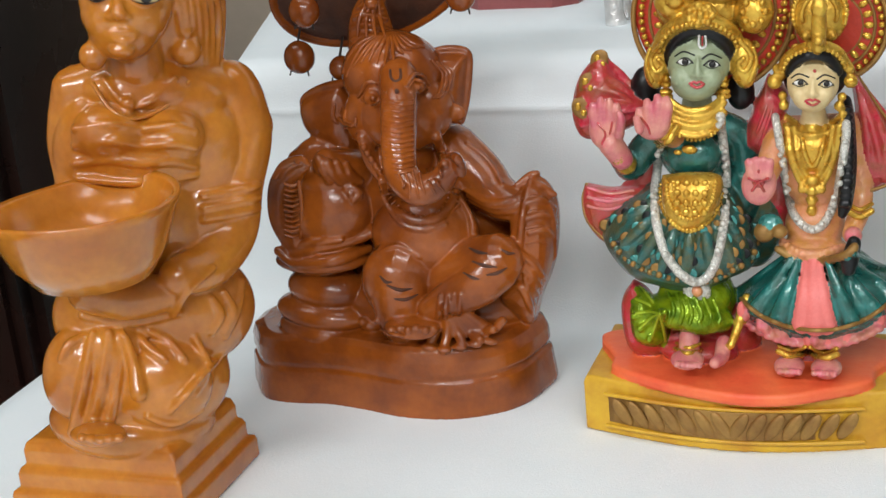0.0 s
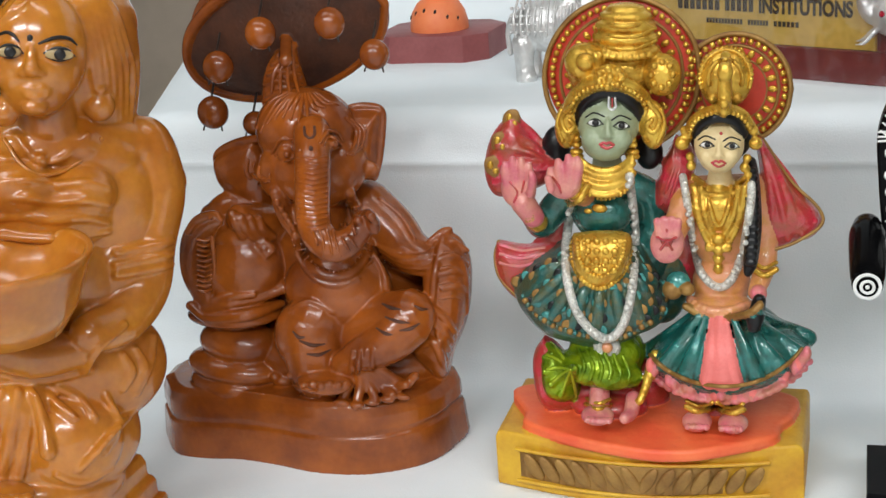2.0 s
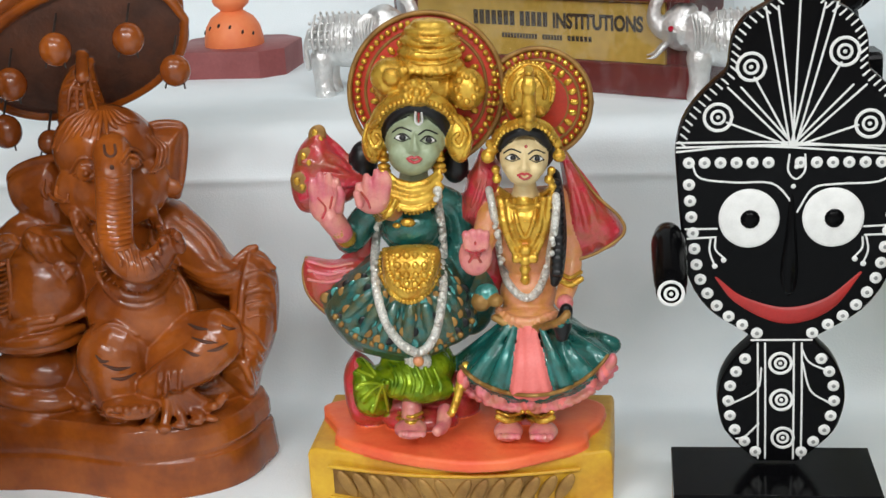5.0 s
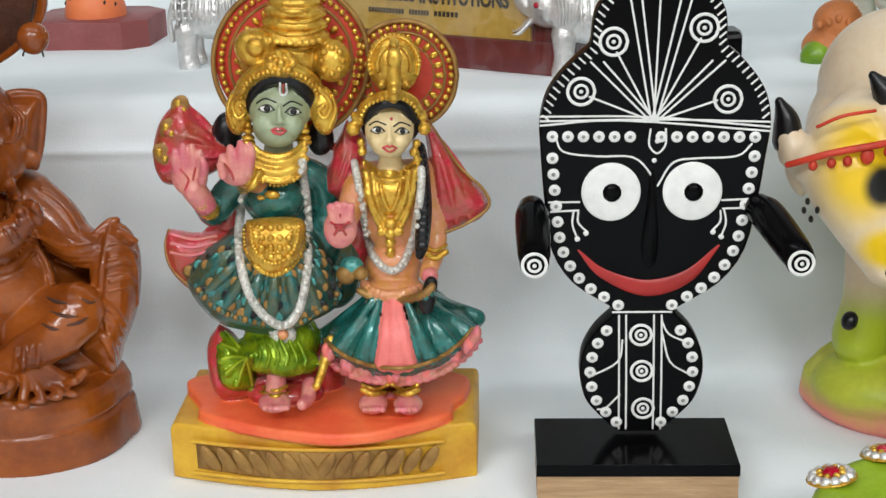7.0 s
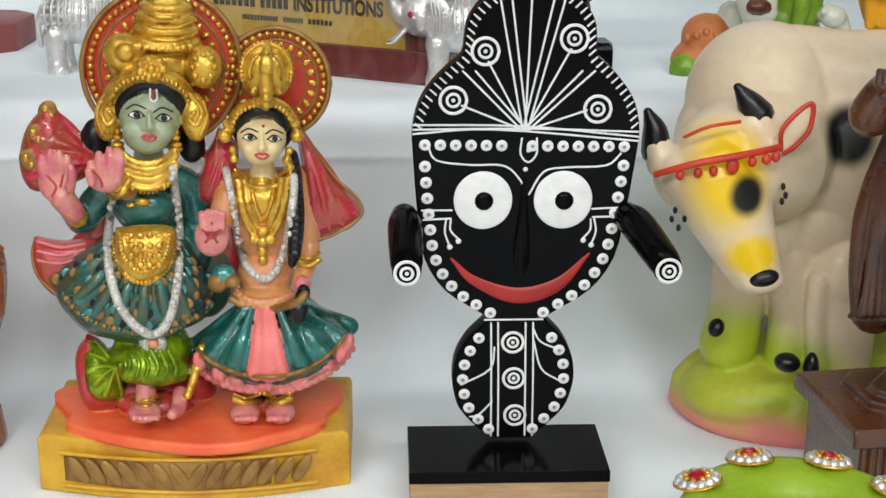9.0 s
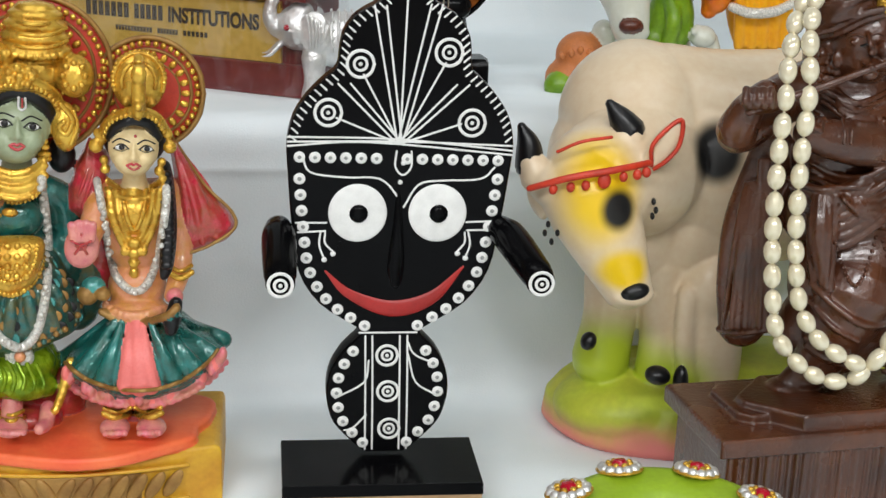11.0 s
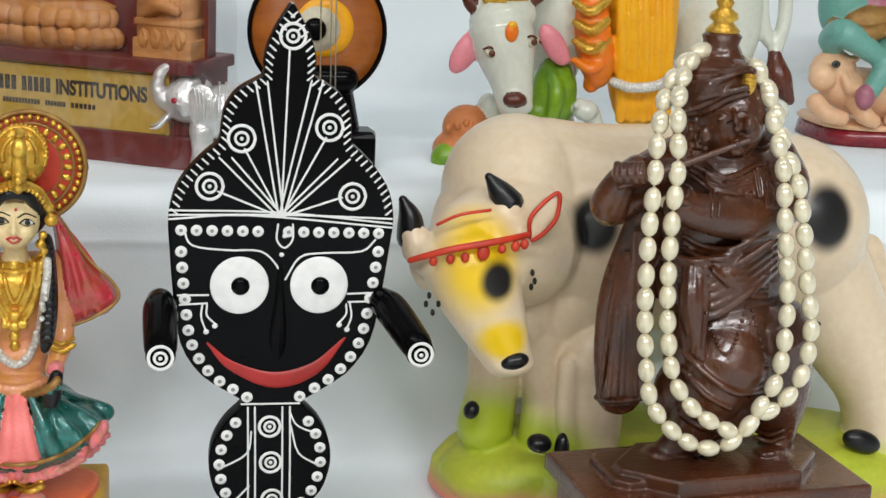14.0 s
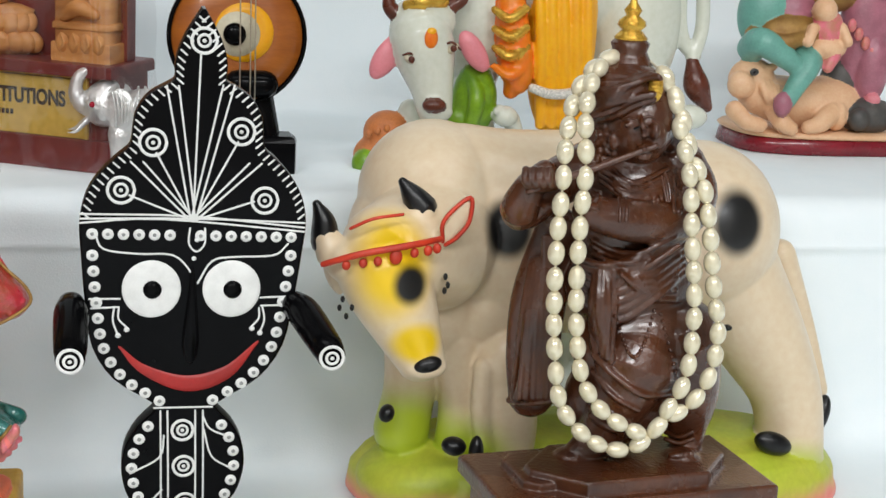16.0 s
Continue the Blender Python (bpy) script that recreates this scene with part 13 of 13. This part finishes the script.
def veena():
    v = tagged(new("miniature_veena"), "miniature stringed instrument with a polished orange wood face", "veena")
    v.matrix_basis = pose(0.0448, 0.266, 0.2543)
    r = 0.0442

    def flat(rows, m, x=0.0, y=0.0, z=0.0, sides=48):
        c = Clay()
        c.lathe(x, y, z, rows, m, sides=sides, fine=True, lean=90)
        return c

    body = part("bowl", flat([(r * 0.3, -0.040), (r * 0.7, -0.030), (r * 0.95, -0.012), (r * 0.97, 0)], LACQUER), v, "black lacquered gourd bowl")
    part("rim", flat([(r * 0.93, -0.004), (r, -0.003), (r, 0.003), (r * 0.97, 0.0044), (r * 0.945, 0.0035), (r * 0.94, -0.003)], LACQUER), v, "black rim")
    face = part("soundboard", flat([(r * 0.95, -0.002), (r * 0.93, 0.0025), (r * 0.5, 0.0032), (r * 0.02, 0.0034)], VEENAWOOD), v)
    part("inlay", flat([(r * 0.43, 0.002), (r * 0.42, 0.0042), (r * 0.30, 0.0044), (r * 0.02, 0.0044)], YELLOW, 0.004, 0, 0.003), face, "yellow inlaid ring")
    part("inlay", flat([(r * 0.33, 0.002), (r * 0.32, 0.0048), (r * 0.02, 0.0052)], IVORY, 0.0, 0, 0.002), face, "ivory disc")
    part("knob", flat([(r * 0.165, 0.003), (r * 0.16, 0.0075), (r * 0.10, 0.0095), (r * 0.02, 0.0100)], LACQUER, -0.002, 0, 0.002, 28), face, "black knob")
    c = Clay()
    c.limb([(0.0005, -0.007, -0.029, 0.0088), (0.0175, -0.007, -0.029, 0.0088)], LACQUER, fine=True, sides=20)
    c.limb([(0.0175, -0.007, -0.029, 0.0078), (0.0185, -0.007, -0.029, 0.0078)], VEENAWOOD, fine=True, sides=20)
    part("bridge", c, v, "black bridge")
    for x in (0.0010, 0.0075, 0.0105):
        c = Clay()
        c.limb([(x, -0.0135, -0.040, 0.00045), (x, -0.0165, -0.026, 0.00045), (x - 0.001, -0.010, 0.075, 0.00045)], WIRE, fine=True)
        part("string", c, v, "thin steel string")
    c = Clay()
    c.prism([(-0.012, -0.012), (0.012, -0.012), (0.014, 0.0), (0.012, 0.014), (-0.012, 0.014)], 0.168 - 0.2543, 0.168 - 0.2543 + 0.024, LACQUER, fine=True, bevel=0.004)
    for q in range(len(c.fine[0])):
        a = c.fine[0][q]
        c.fine[0][q] = (a[0] + 0.0260, a[1], a[2])
    part("foot", c, v, "black foot", smooth=False)
    c = Clay()
    c.limb([(0.0240, 0.004, -0.0716, 0.007), (0.012, 0.012, -r * 0.75, 0.012)], LACQUER, fine=True)
    part("stay", c, v, "black stay")
    c = Clay()
    c.prism([(-0.012, 0.0), (0.014, 0.0), (0.014, 0.02), (-0.012, 0.02)], r * 0.9, r * 0.9 + 0.12, LACQUER, fine=True)
    part("neck", c, v, "black neck", smooth=False)


veena()


def shrine_cow():
    c = Clay()
    c.lathe(0.005, 0.0, 0, [(0.085, 0), (0.086, 0.008), (0.080, 0.012)], SOOT, sy=0.38, power=4)
    c.limb([(-0.1058, -0.0400, 0.0912, 0.0211), (-0.1019, -0.0440, 0.0753, 0.0196), (-0.0984, -0.0500, 0.0578, 0.0143), (-0.0967, -0.0540, 0.0455, 0.0121)], COWWHITE)
    c.ball(-0.1035, -0.0360, 0.1000, 0.0219, 0.0180, 0.0157, COWWHITE)
    c.ball(-0.0964, -0.0580, 0.0435, 0.0113, 0.0090, 0.0070, COWWHITE)
    c.ball(-0.0996, -0.0660, 0.0485, 0.0082, 0.0050, 0.0046, HORNBROWN)
    c.ball(-0.1150, -0.0575, 0.0767, 0.0048, 0.0025, 0.0027, IVORY, turn=25, fine=True)
    c.ball(-0.1147, -0.0598, 0.0770, 0.0022, 0.0016, 0.0023, HORNBROWN, fine=True)
    c.limb([(-0.1197, -0.0565, 0.0794, 0.0007), (-0.1155, -0.0590, 0.0809, 0.0008), (-0.1098, -0.0575, 0.0761, 0.0007)], HORNBROWN, fine=True)
    c.ball(-0.0876, -0.0575, 0.0847, 0.0048, 0.0025, 0.0027, IVORY, turn=-40, fine=True)
    c.ball(-0.0874, -0.0598, 0.0850, 0.0022, 0.0016, 0.0023, HORNBROWN, fine=True)
    c.limb([(-0.0923, -0.0565, 0.0873, 0.0007), (-0.0882, -0.0590, 0.0888, 0.0008), (-0.0823, -0.0575, 0.0841, 0.0007)], HORNBROWN, fine=True)
    c.ball(-0.1031, -0.0622, 0.0913, 0.0044, 0.0020, 0.0065, FIERY, fine=True)
    c.ball(-0.1030, -0.0622, 0.0956, 0.0033, 0.0022, 0.0027, YELLOW, fine=True)
    c.ball(-0.1275, -0.0400, 0.0760, 0.0082, 0.0050, 0.0171, EARPINK, turn=32)
    c.ball(-0.0690, -0.0400, 0.0812, 0.0076, 0.0050, 0.0159, EARPINK, turn=-35)
    c.limb([(-0.1202, -0.0380, 0.1015, 0.0056), (-0.1269, -0.0380, 0.1086, 0.0048), (-0.1270, -0.0380, 0.1183, 0.0033)], HORNBROWN)
    c.limb([(-0.0857, -0.0380, 0.1099, 0.0053), (-0.0785, -0.0380, 0.1156, 0.0045), (-0.0801, -0.0380, 0.1228, 0.0030)], HORNBROWN)
    c.limb([(-0.1174, -0.0460, 0.1107, 0.0030), (-0.1059, -0.0520, 0.1138, 0.0037), (-0.0915, -0.0460, 0.1137, 0.0030)], GOLD)
    c.ball(-0.0604, -0.0100, 0.0948, 0.0216, 0.0220, 0.0531, COWWHITE)
    c.ball(0.0537, -0.0040, 0.1014, 0.0329, 0.0280, 0.0599, COWWHITE)
    c.ball(-0.0042, -0.0000, 0.1261, 0.0803, 0.0280, 0.0376, COWWHITE)
    c.limb([(-0.1066, -0.0220, 0.0381, 0.0078), (-0.1036, -0.0220, 0.0189, 0.0070)], COWWHITE)
    c.limb([(-0.0626, -0.0140, 0.0531, 0.0158), (-0.0565, -0.0140, 0.0221, 0.0120)], COWWHITE)
    c.limb([(0.0590, -0.0100, 0.0671, 0.0207), (0.0550, -0.0100, 0.0232, 0.0134)], COWWHITE)
    c.limb([(0.0848, -0.0100, 0.1377, 0.0041), (0.0848, -0.0100, 0.1069, 0.0050), (0.0902, -0.0100, 0.0875, 0.0050), (0.0994, -0.0100, 0.0799, 0.0042)], COWWHITE)
    c.limb([(0.1000, -0.0100, 0.1306, 0.0050), (0.1022, -0.0100, 0.0996, 0.0050), (0.0966, -0.0120, 0.0781, 0.0050)], COWWHITE)
    c.limb([(0.0962, -0.0140, 0.0744, 0.0050), (0.1000, -0.0160, 0.0590, 0.0092), (0.1092, -0.0160, 0.0444, 0.0042)], HORNBROWN)
    c.ball(-0.0638, -0.0280, 0.0476, 0.0156, 0.0120, 0.0244, GRASS)
    c.ball(-0.0722, -0.0260, 0.0337, 0.0157, 0.0120, 0.0122, GRASS)
    c.limb([(-0.0694, -0.0300, 0.0667, 0.0039), (-0.0655, -0.0420, 0.0498, 0.0054), (-0.0677, -0.0400, 0.0323, 0.0046)], GRASS)
    c.ball(-0.0041, -0.0220, 0.0902, 0.0246, 0.0160, 0.0703, YELLOW)
    c.limb([(-0.0277, -0.0360, 0.1354, 0.0031), (-0.0236, -0.0390, 0.0916, 0.0039), (-0.0182, -0.0340, 0.0321, 0.0036)], YELLOW)
    c.limb([(-0.0193, -0.0360, 0.1358, 0.0031), (-0.0154, -0.0390, 0.0918, 0.0039), (-0.0102, -0.0340, 0.0323, 0.0036)], YELLOW)
    c.limb([(-0.0108, -0.0360, 0.1361, 0.0031), (-0.0072, -0.0390, 0.0920, 0.0039), (-0.0022, -0.0340, 0.0324, 0.0036)], YELLOW)
    c.limb([(-0.0022, -0.0360, 0.1364, 0.0031), (0.0010, -0.0390, 0.0923, 0.0039), (0.0058, -0.0340, 0.0326, 0.0036)], YELLOW)
    c.limb([(0.0063, -0.0360, 0.1367, 0.0031), (0.0092, -0.0390, 0.0925, 0.0039), (0.0138, -0.0340, 0.0327, 0.0036)], YELLOW)
    c.limb([(-0.0281, -0.0445, 0.0585, 0.0031), (-0.0173, -0.0485, 0.0555, 0.0035), (-0.0018, -0.0485, 0.0566, 0.0035), (0.0111, -0.0440, 0.0611, 0.0032)], SILVERGLITTER, fine=True)
    c.limb([(-0.0444, -0.0300, 0.1234, 0.0092), (-0.0411, -0.0340, 0.0905, 0.0116), (-0.0372, -0.0340, 0.0643, 0.0109), (-0.0398, -0.0320, 0.0544, 0.0055)], FIERY)
    c.limb([(-0.0568, -0.0400, 0.1092, 0.0027), (-0.0477, -0.0470, 0.1043, 0.0034), (-0.0350, -0.0410, 0.1107, 0.0027)], GOLD)
    c.limb([(-0.0559, -0.0400, 0.0967, 0.0027), (-0.0468, -0.0470, 0.0919, 0.0034), (-0.0340, -0.0410, 0.0982, 0.0027)], GOLD)
    c.limb([(-0.0550, -0.0400, 0.0841, 0.0027), (-0.0458, -0.0470, 0.0793, 0.0035), (-0.0330, -0.0410, 0.0856, 0.0027)], GOLD)
    c.limb([(-0.0541, -0.0400, 0.0715, 0.0027), (-0.0449, -0.0470, 0.0667, 0.0035), (-0.0321, -0.0410, 0.0729, 0.0027)], FIERY)
    c.ball(-0.0442, -0.0380, 0.0381, 0.0086, 0.0090, 0.0073, COWWHITE)
    c.limb([(-0.0491, -0.0400, 0.0441, 0.0027), (-0.0523, -0.0440, 0.0420, 0.0023)], COWWHITE)
    c.limb([(-0.0390, -0.0340, 0.0356, 0.0063), (-0.0336, -0.0320, 0.0238, 0.0055)], COWWHITE)
    c.ball(0.0914, -0.0300, 0.0393, 0.0124, 0.0100, 0.0086, COWWHITE)
    c.ball(-0.1213, -0.0220, 0.0225, 0.0163, 0.0140, 0.0153, PUMPKIN)
    c.ball(-0.1287, -0.0240, 0.0074, 0.0155, 0.0140, 0.0137, PUMPKIN)
    c.ball(-0.1357, -0.0320, 0.0031, 0.0107, 0.0090, 0.0104, GRASS)
    c.ball(-0.1361, -0.0355, 0.0240, 0.0023, 0.0025, 0.0028, PUMPKIN, fine=True)
    c.ball(-0.1302, -0.0355, 0.0259, 0.0023, 0.0025, 0.0028, PUMPKIN, fine=True)
    c.ball(-0.1242, -0.0355, 0.0279, 0.0023, 0.0025, 0.0028, PUMPKIN, fine=True)
    c.ball(-0.1180, -0.0355, 0.0261, 0.0023, 0.0025, 0.0028, PUMPKIN, fine=True)
    c.ball(-0.1117, -0.0355, 0.0243, 0.0023, 0.0025, 0.0028, PUMPKIN, fine=True)
    ob = c.finish("shrine_cow_figurine", pose(0.270, 0.310, 0.168), 0.0013, 2)
    tagged(ob, "glossy white cow figurine with pink ears and a yellow-robed figure", "figurine")


shrine_cow()


def family_group():
    c = Clay()
    c.lathe(0.012, 0.0, 0, [(0.100, 0), (0.098, 0.010), (0.094, 0.012)], DARKRED, sy=0.5, power=3.5, fine=True)
    c.lathe(0.012, 0.0, 0.0122, [(0.099, 0), (0.100, 0.002), (0.097, 0.004), (0.05, 0.0045)], BULL, sy=0.5, power=3.5, fine=True)
    c.ball(-0.0820, -0.0250, 0.0546, 0.0187, 0.0130, 0.0165, BULL)
    c.ball(-0.0935, -0.0330, 0.0511, 0.0111, 0.0090, 0.0106, BULL)
    c.limb([(-0.0751, -0.0230, 0.0435, 0.0160), (-0.0421, -0.0150, 0.0364, 0.0201), (-0.0080, -0.0150, 0.0350, 0.0214), (0.0026, -0.0150, 0.0285, 0.0176)], BULL)
    c.limb([(-0.0977, -0.0350, 0.0317, 0.0074), (-0.0910, -0.0430, 0.0245, 0.0065), (-0.0800, -0.0450, 0.0220, 0.0056)], BULL)
    c.limb([(-0.0660, -0.0370, 0.0328, 0.0075), (-0.0626, -0.0470, 0.0245, 0.0070), (-0.0561, -0.0490, 0.0206, 0.0056)], BULL)
    c.limb([(-0.0165, -0.0330, 0.0310, 0.0096), (-0.0300, -0.0430, 0.0236, 0.0071), (-0.0401, -0.0450, 0.0211, 0.0056)], BULL)
    c.ball(-0.0114, -0.0330, 0.0289, 0.0086, 0.0090, 0.0120, BULL)
    c.limb([(-0.0740, -0.0310, 0.0635, 0.0037), (-0.0673, -0.0310, 0.0654, 0.0028)], BULL)
    c.ball(-0.0874, -0.0405, 0.0619, 0.0037, 0.0020, 0.0029, SOOT, fine=True)
    c.ball(-0.0880, -0.0420, 0.0620, 0.0014, 0.0014, 0.0014, BLACKPAINT, fine=True)
    c.limb([(-0.0796, -0.0350, 0.0561, 0.0032), (-0.0765, -0.0410, 0.0463, 0.0037), (-0.0703, -0.0370, 0.0371, 0.0028)], BULL)
    c.limb([(-0.0747, -0.0350, 0.0541, 0.0033), (-0.0726, -0.0410, 0.0446, 0.0037), (-0.0664, -0.0370, 0.0358, 0.0028)], BULL)
    c.limb([(-0.0698, -0.0350, 0.0520, 0.0033), (-0.0686, -0.0410, 0.0430, 0.0037), (-0.0625, -0.0370, 0.0346, 0.0028)], BULL)
    c.limb([(-0.0649, -0.0350, 0.0500, 0.0033), (-0.0647, -0.0410, 0.0413, 0.0037), (-0.0586, -0.0370, 0.0334, 0.0028)], BULL)
    c.limb([(-0.0599, -0.0350, 0.0479, 0.0033), (-0.0608, -0.0410, 0.0397, 0.0037), (-0.0547, -0.0370, 0.0322, 0.0028)], BULL)
    c.limb([(-0.0857, -0.0270, 0.0787, 0.0111), (-0.0834, -0.0410, 0.0847, 0.0110), (-0.0605, -0.0450, 0.0710, 0.0079), (-0.0541, -0.0450, 0.0647, 0.0065)], TEALSKIN)
    c.limb([(-0.0461, -0.0330, 0.0763, 0.0122), (-0.0454, -0.0450, 0.0693, 0.0093), (-0.0557, -0.0490, 0.0545, 0.0079), (-0.0624, -0.0490, 0.0413, 0.0065)], TEALSKIN)
    c.ball(-0.0663, -0.0510, 0.0394, 0.0074, 0.0070, 0.0096, MAUVE)
    c.ball(-0.0716, -0.0150, 0.1037, 0.0224, 0.0180, 0.0291, TEALSKIN)
    c.ball(-0.0522, -0.0190, 0.1027, 0.0206, 0.0160, 0.0244, MAUVE)
    c.limb([(-0.0878, -0.0290, 0.0896, 0.0055), (-0.0669, -0.0450, 0.0857, 0.0055), (-0.0417, -0.0390, 0.0923, 0.0056)], DULLGOLD)
    c.ball(-0.0557, -0.0290, 0.0928, 0.0256, 0.0140, 0.0136, DULLGOLD)
    c.ball(-0.0306, -0.0390, 0.0969, 0.0121, 0.0100, 0.0146, PINK)
    c.ball(-0.0357, -0.0410, 0.1106, 0.0093, 0.0100, 0.0096, BULL)
    c.ball(-0.0296, -0.0410, 0.0822, 0.0150, 0.0100, 0.0088, BULL)
    c.limb([(-0.0452, -0.0450, 0.0971, 0.0042), (-0.0505, -0.0490, 0.0867, 0.0041)], BULL)
    c.limb([(-0.0220, -0.0450, 0.0979, 0.0042), (-0.0180, -0.0490, 0.0878, 0.0042)], BULL)
    c.limb([(-0.0262, -0.0450, 0.0763, 0.0056), (-0.0307, -0.0470, 0.0678, 0.0042)], PINK)
    c.ball(0.0135, -0.0150, 0.0914, 0.0218, 0.0160, 0.0553, MAUVE)
    c.ball(0.0177, -0.0230, 0.0659, 0.0145, 0.0140, 0.0302, MAUVE)
    c.ball(0.0169, -0.0350, 0.0432, 0.0058, 0.0060, 0.0045, EARPINK)
    c.ball(-0.0068, -0.0315, 0.0991, 0.0038, 0.0030, 0.0054, PINK, fine=True)
    c.ball(-0.0001, -0.0315, 0.0924, 0.0038, 0.0030, 0.0054, PINK, fine=True)
    c.ball(0.0065, -0.0315, 0.0856, 0.0038, 0.0030, 0.0055, PINK, fine=True)
    c.ball(0.0133, -0.0315, 0.0788, 0.0038, 0.0030, 0.0055, PINK, fine=True)
    c.ball(0.0017, -0.0110, 0.0504, 0.0195, 0.0140, 0.0253, SOOT)
    c.ball(0.0173, -0.0290, 0.0289, 0.0243, 0.0160, 0.0141, SOOT)
    c.ball(0.0039, -0.0410, 0.0275, 0.0086, 0.0070, 0.0090, SOOT)
    c.ball(-0.0247, -0.0150, 0.1249, 0.0284, 0.0180, 0.0197, DULLGOLD)
    ob = c.finish("family_group_figurine", pose(0.530, 0.400, 0.168), 0.0011, 1)
    tagged(ob, "painted seated family figurine with a buff bull on a red base", "figurine")


family_group()


def dark_cabinet():
    cab = tagged(new("dark_cabinet"), "tall dark lacquered wooden cabinet standing on the floor", "cabinet")
    cab.matrix_basis = pose(-0.95, 0.26, -0.75, 0, 0, 6)

    def box(name, x0, x1, y0, y1, z0, z1, m, bevel=0.004):
        c = Clay()
        c.prism([(x0, y0), (x1, y0), (x1, y1), (x0, y1)], z0, z1, m, fine=True, bevel=bevel)
        return part(name, c, cab, smooth=False)

    box("body", -0.45, 0.20, 0, 0.30, 0.06, 1.75, DARKWOOD)
    box("plinth", -0.44, 0.19, 0.01, 0.29, 0, 0.06, DARKWOOD)
    for x0, x1 in ((-0.44, -0.125), (-0.115, 0.19)):
        d = box("door", x0, x1, -0.018, 0, 0.08, 1.73, DARKWOOD)
        for xx in (x0 + 0.01, x1 - 0.05):
            c = Clay()
            c.prism([(xx, -0.026), (xx + 0.04, -0.026), (xx + 0.04, -0.018), (xx, -0.018)], 0.09, 1.72, DARKWOOD, fine=True)
            part("stile", c, d, smooth=False)


dark_cabinet()
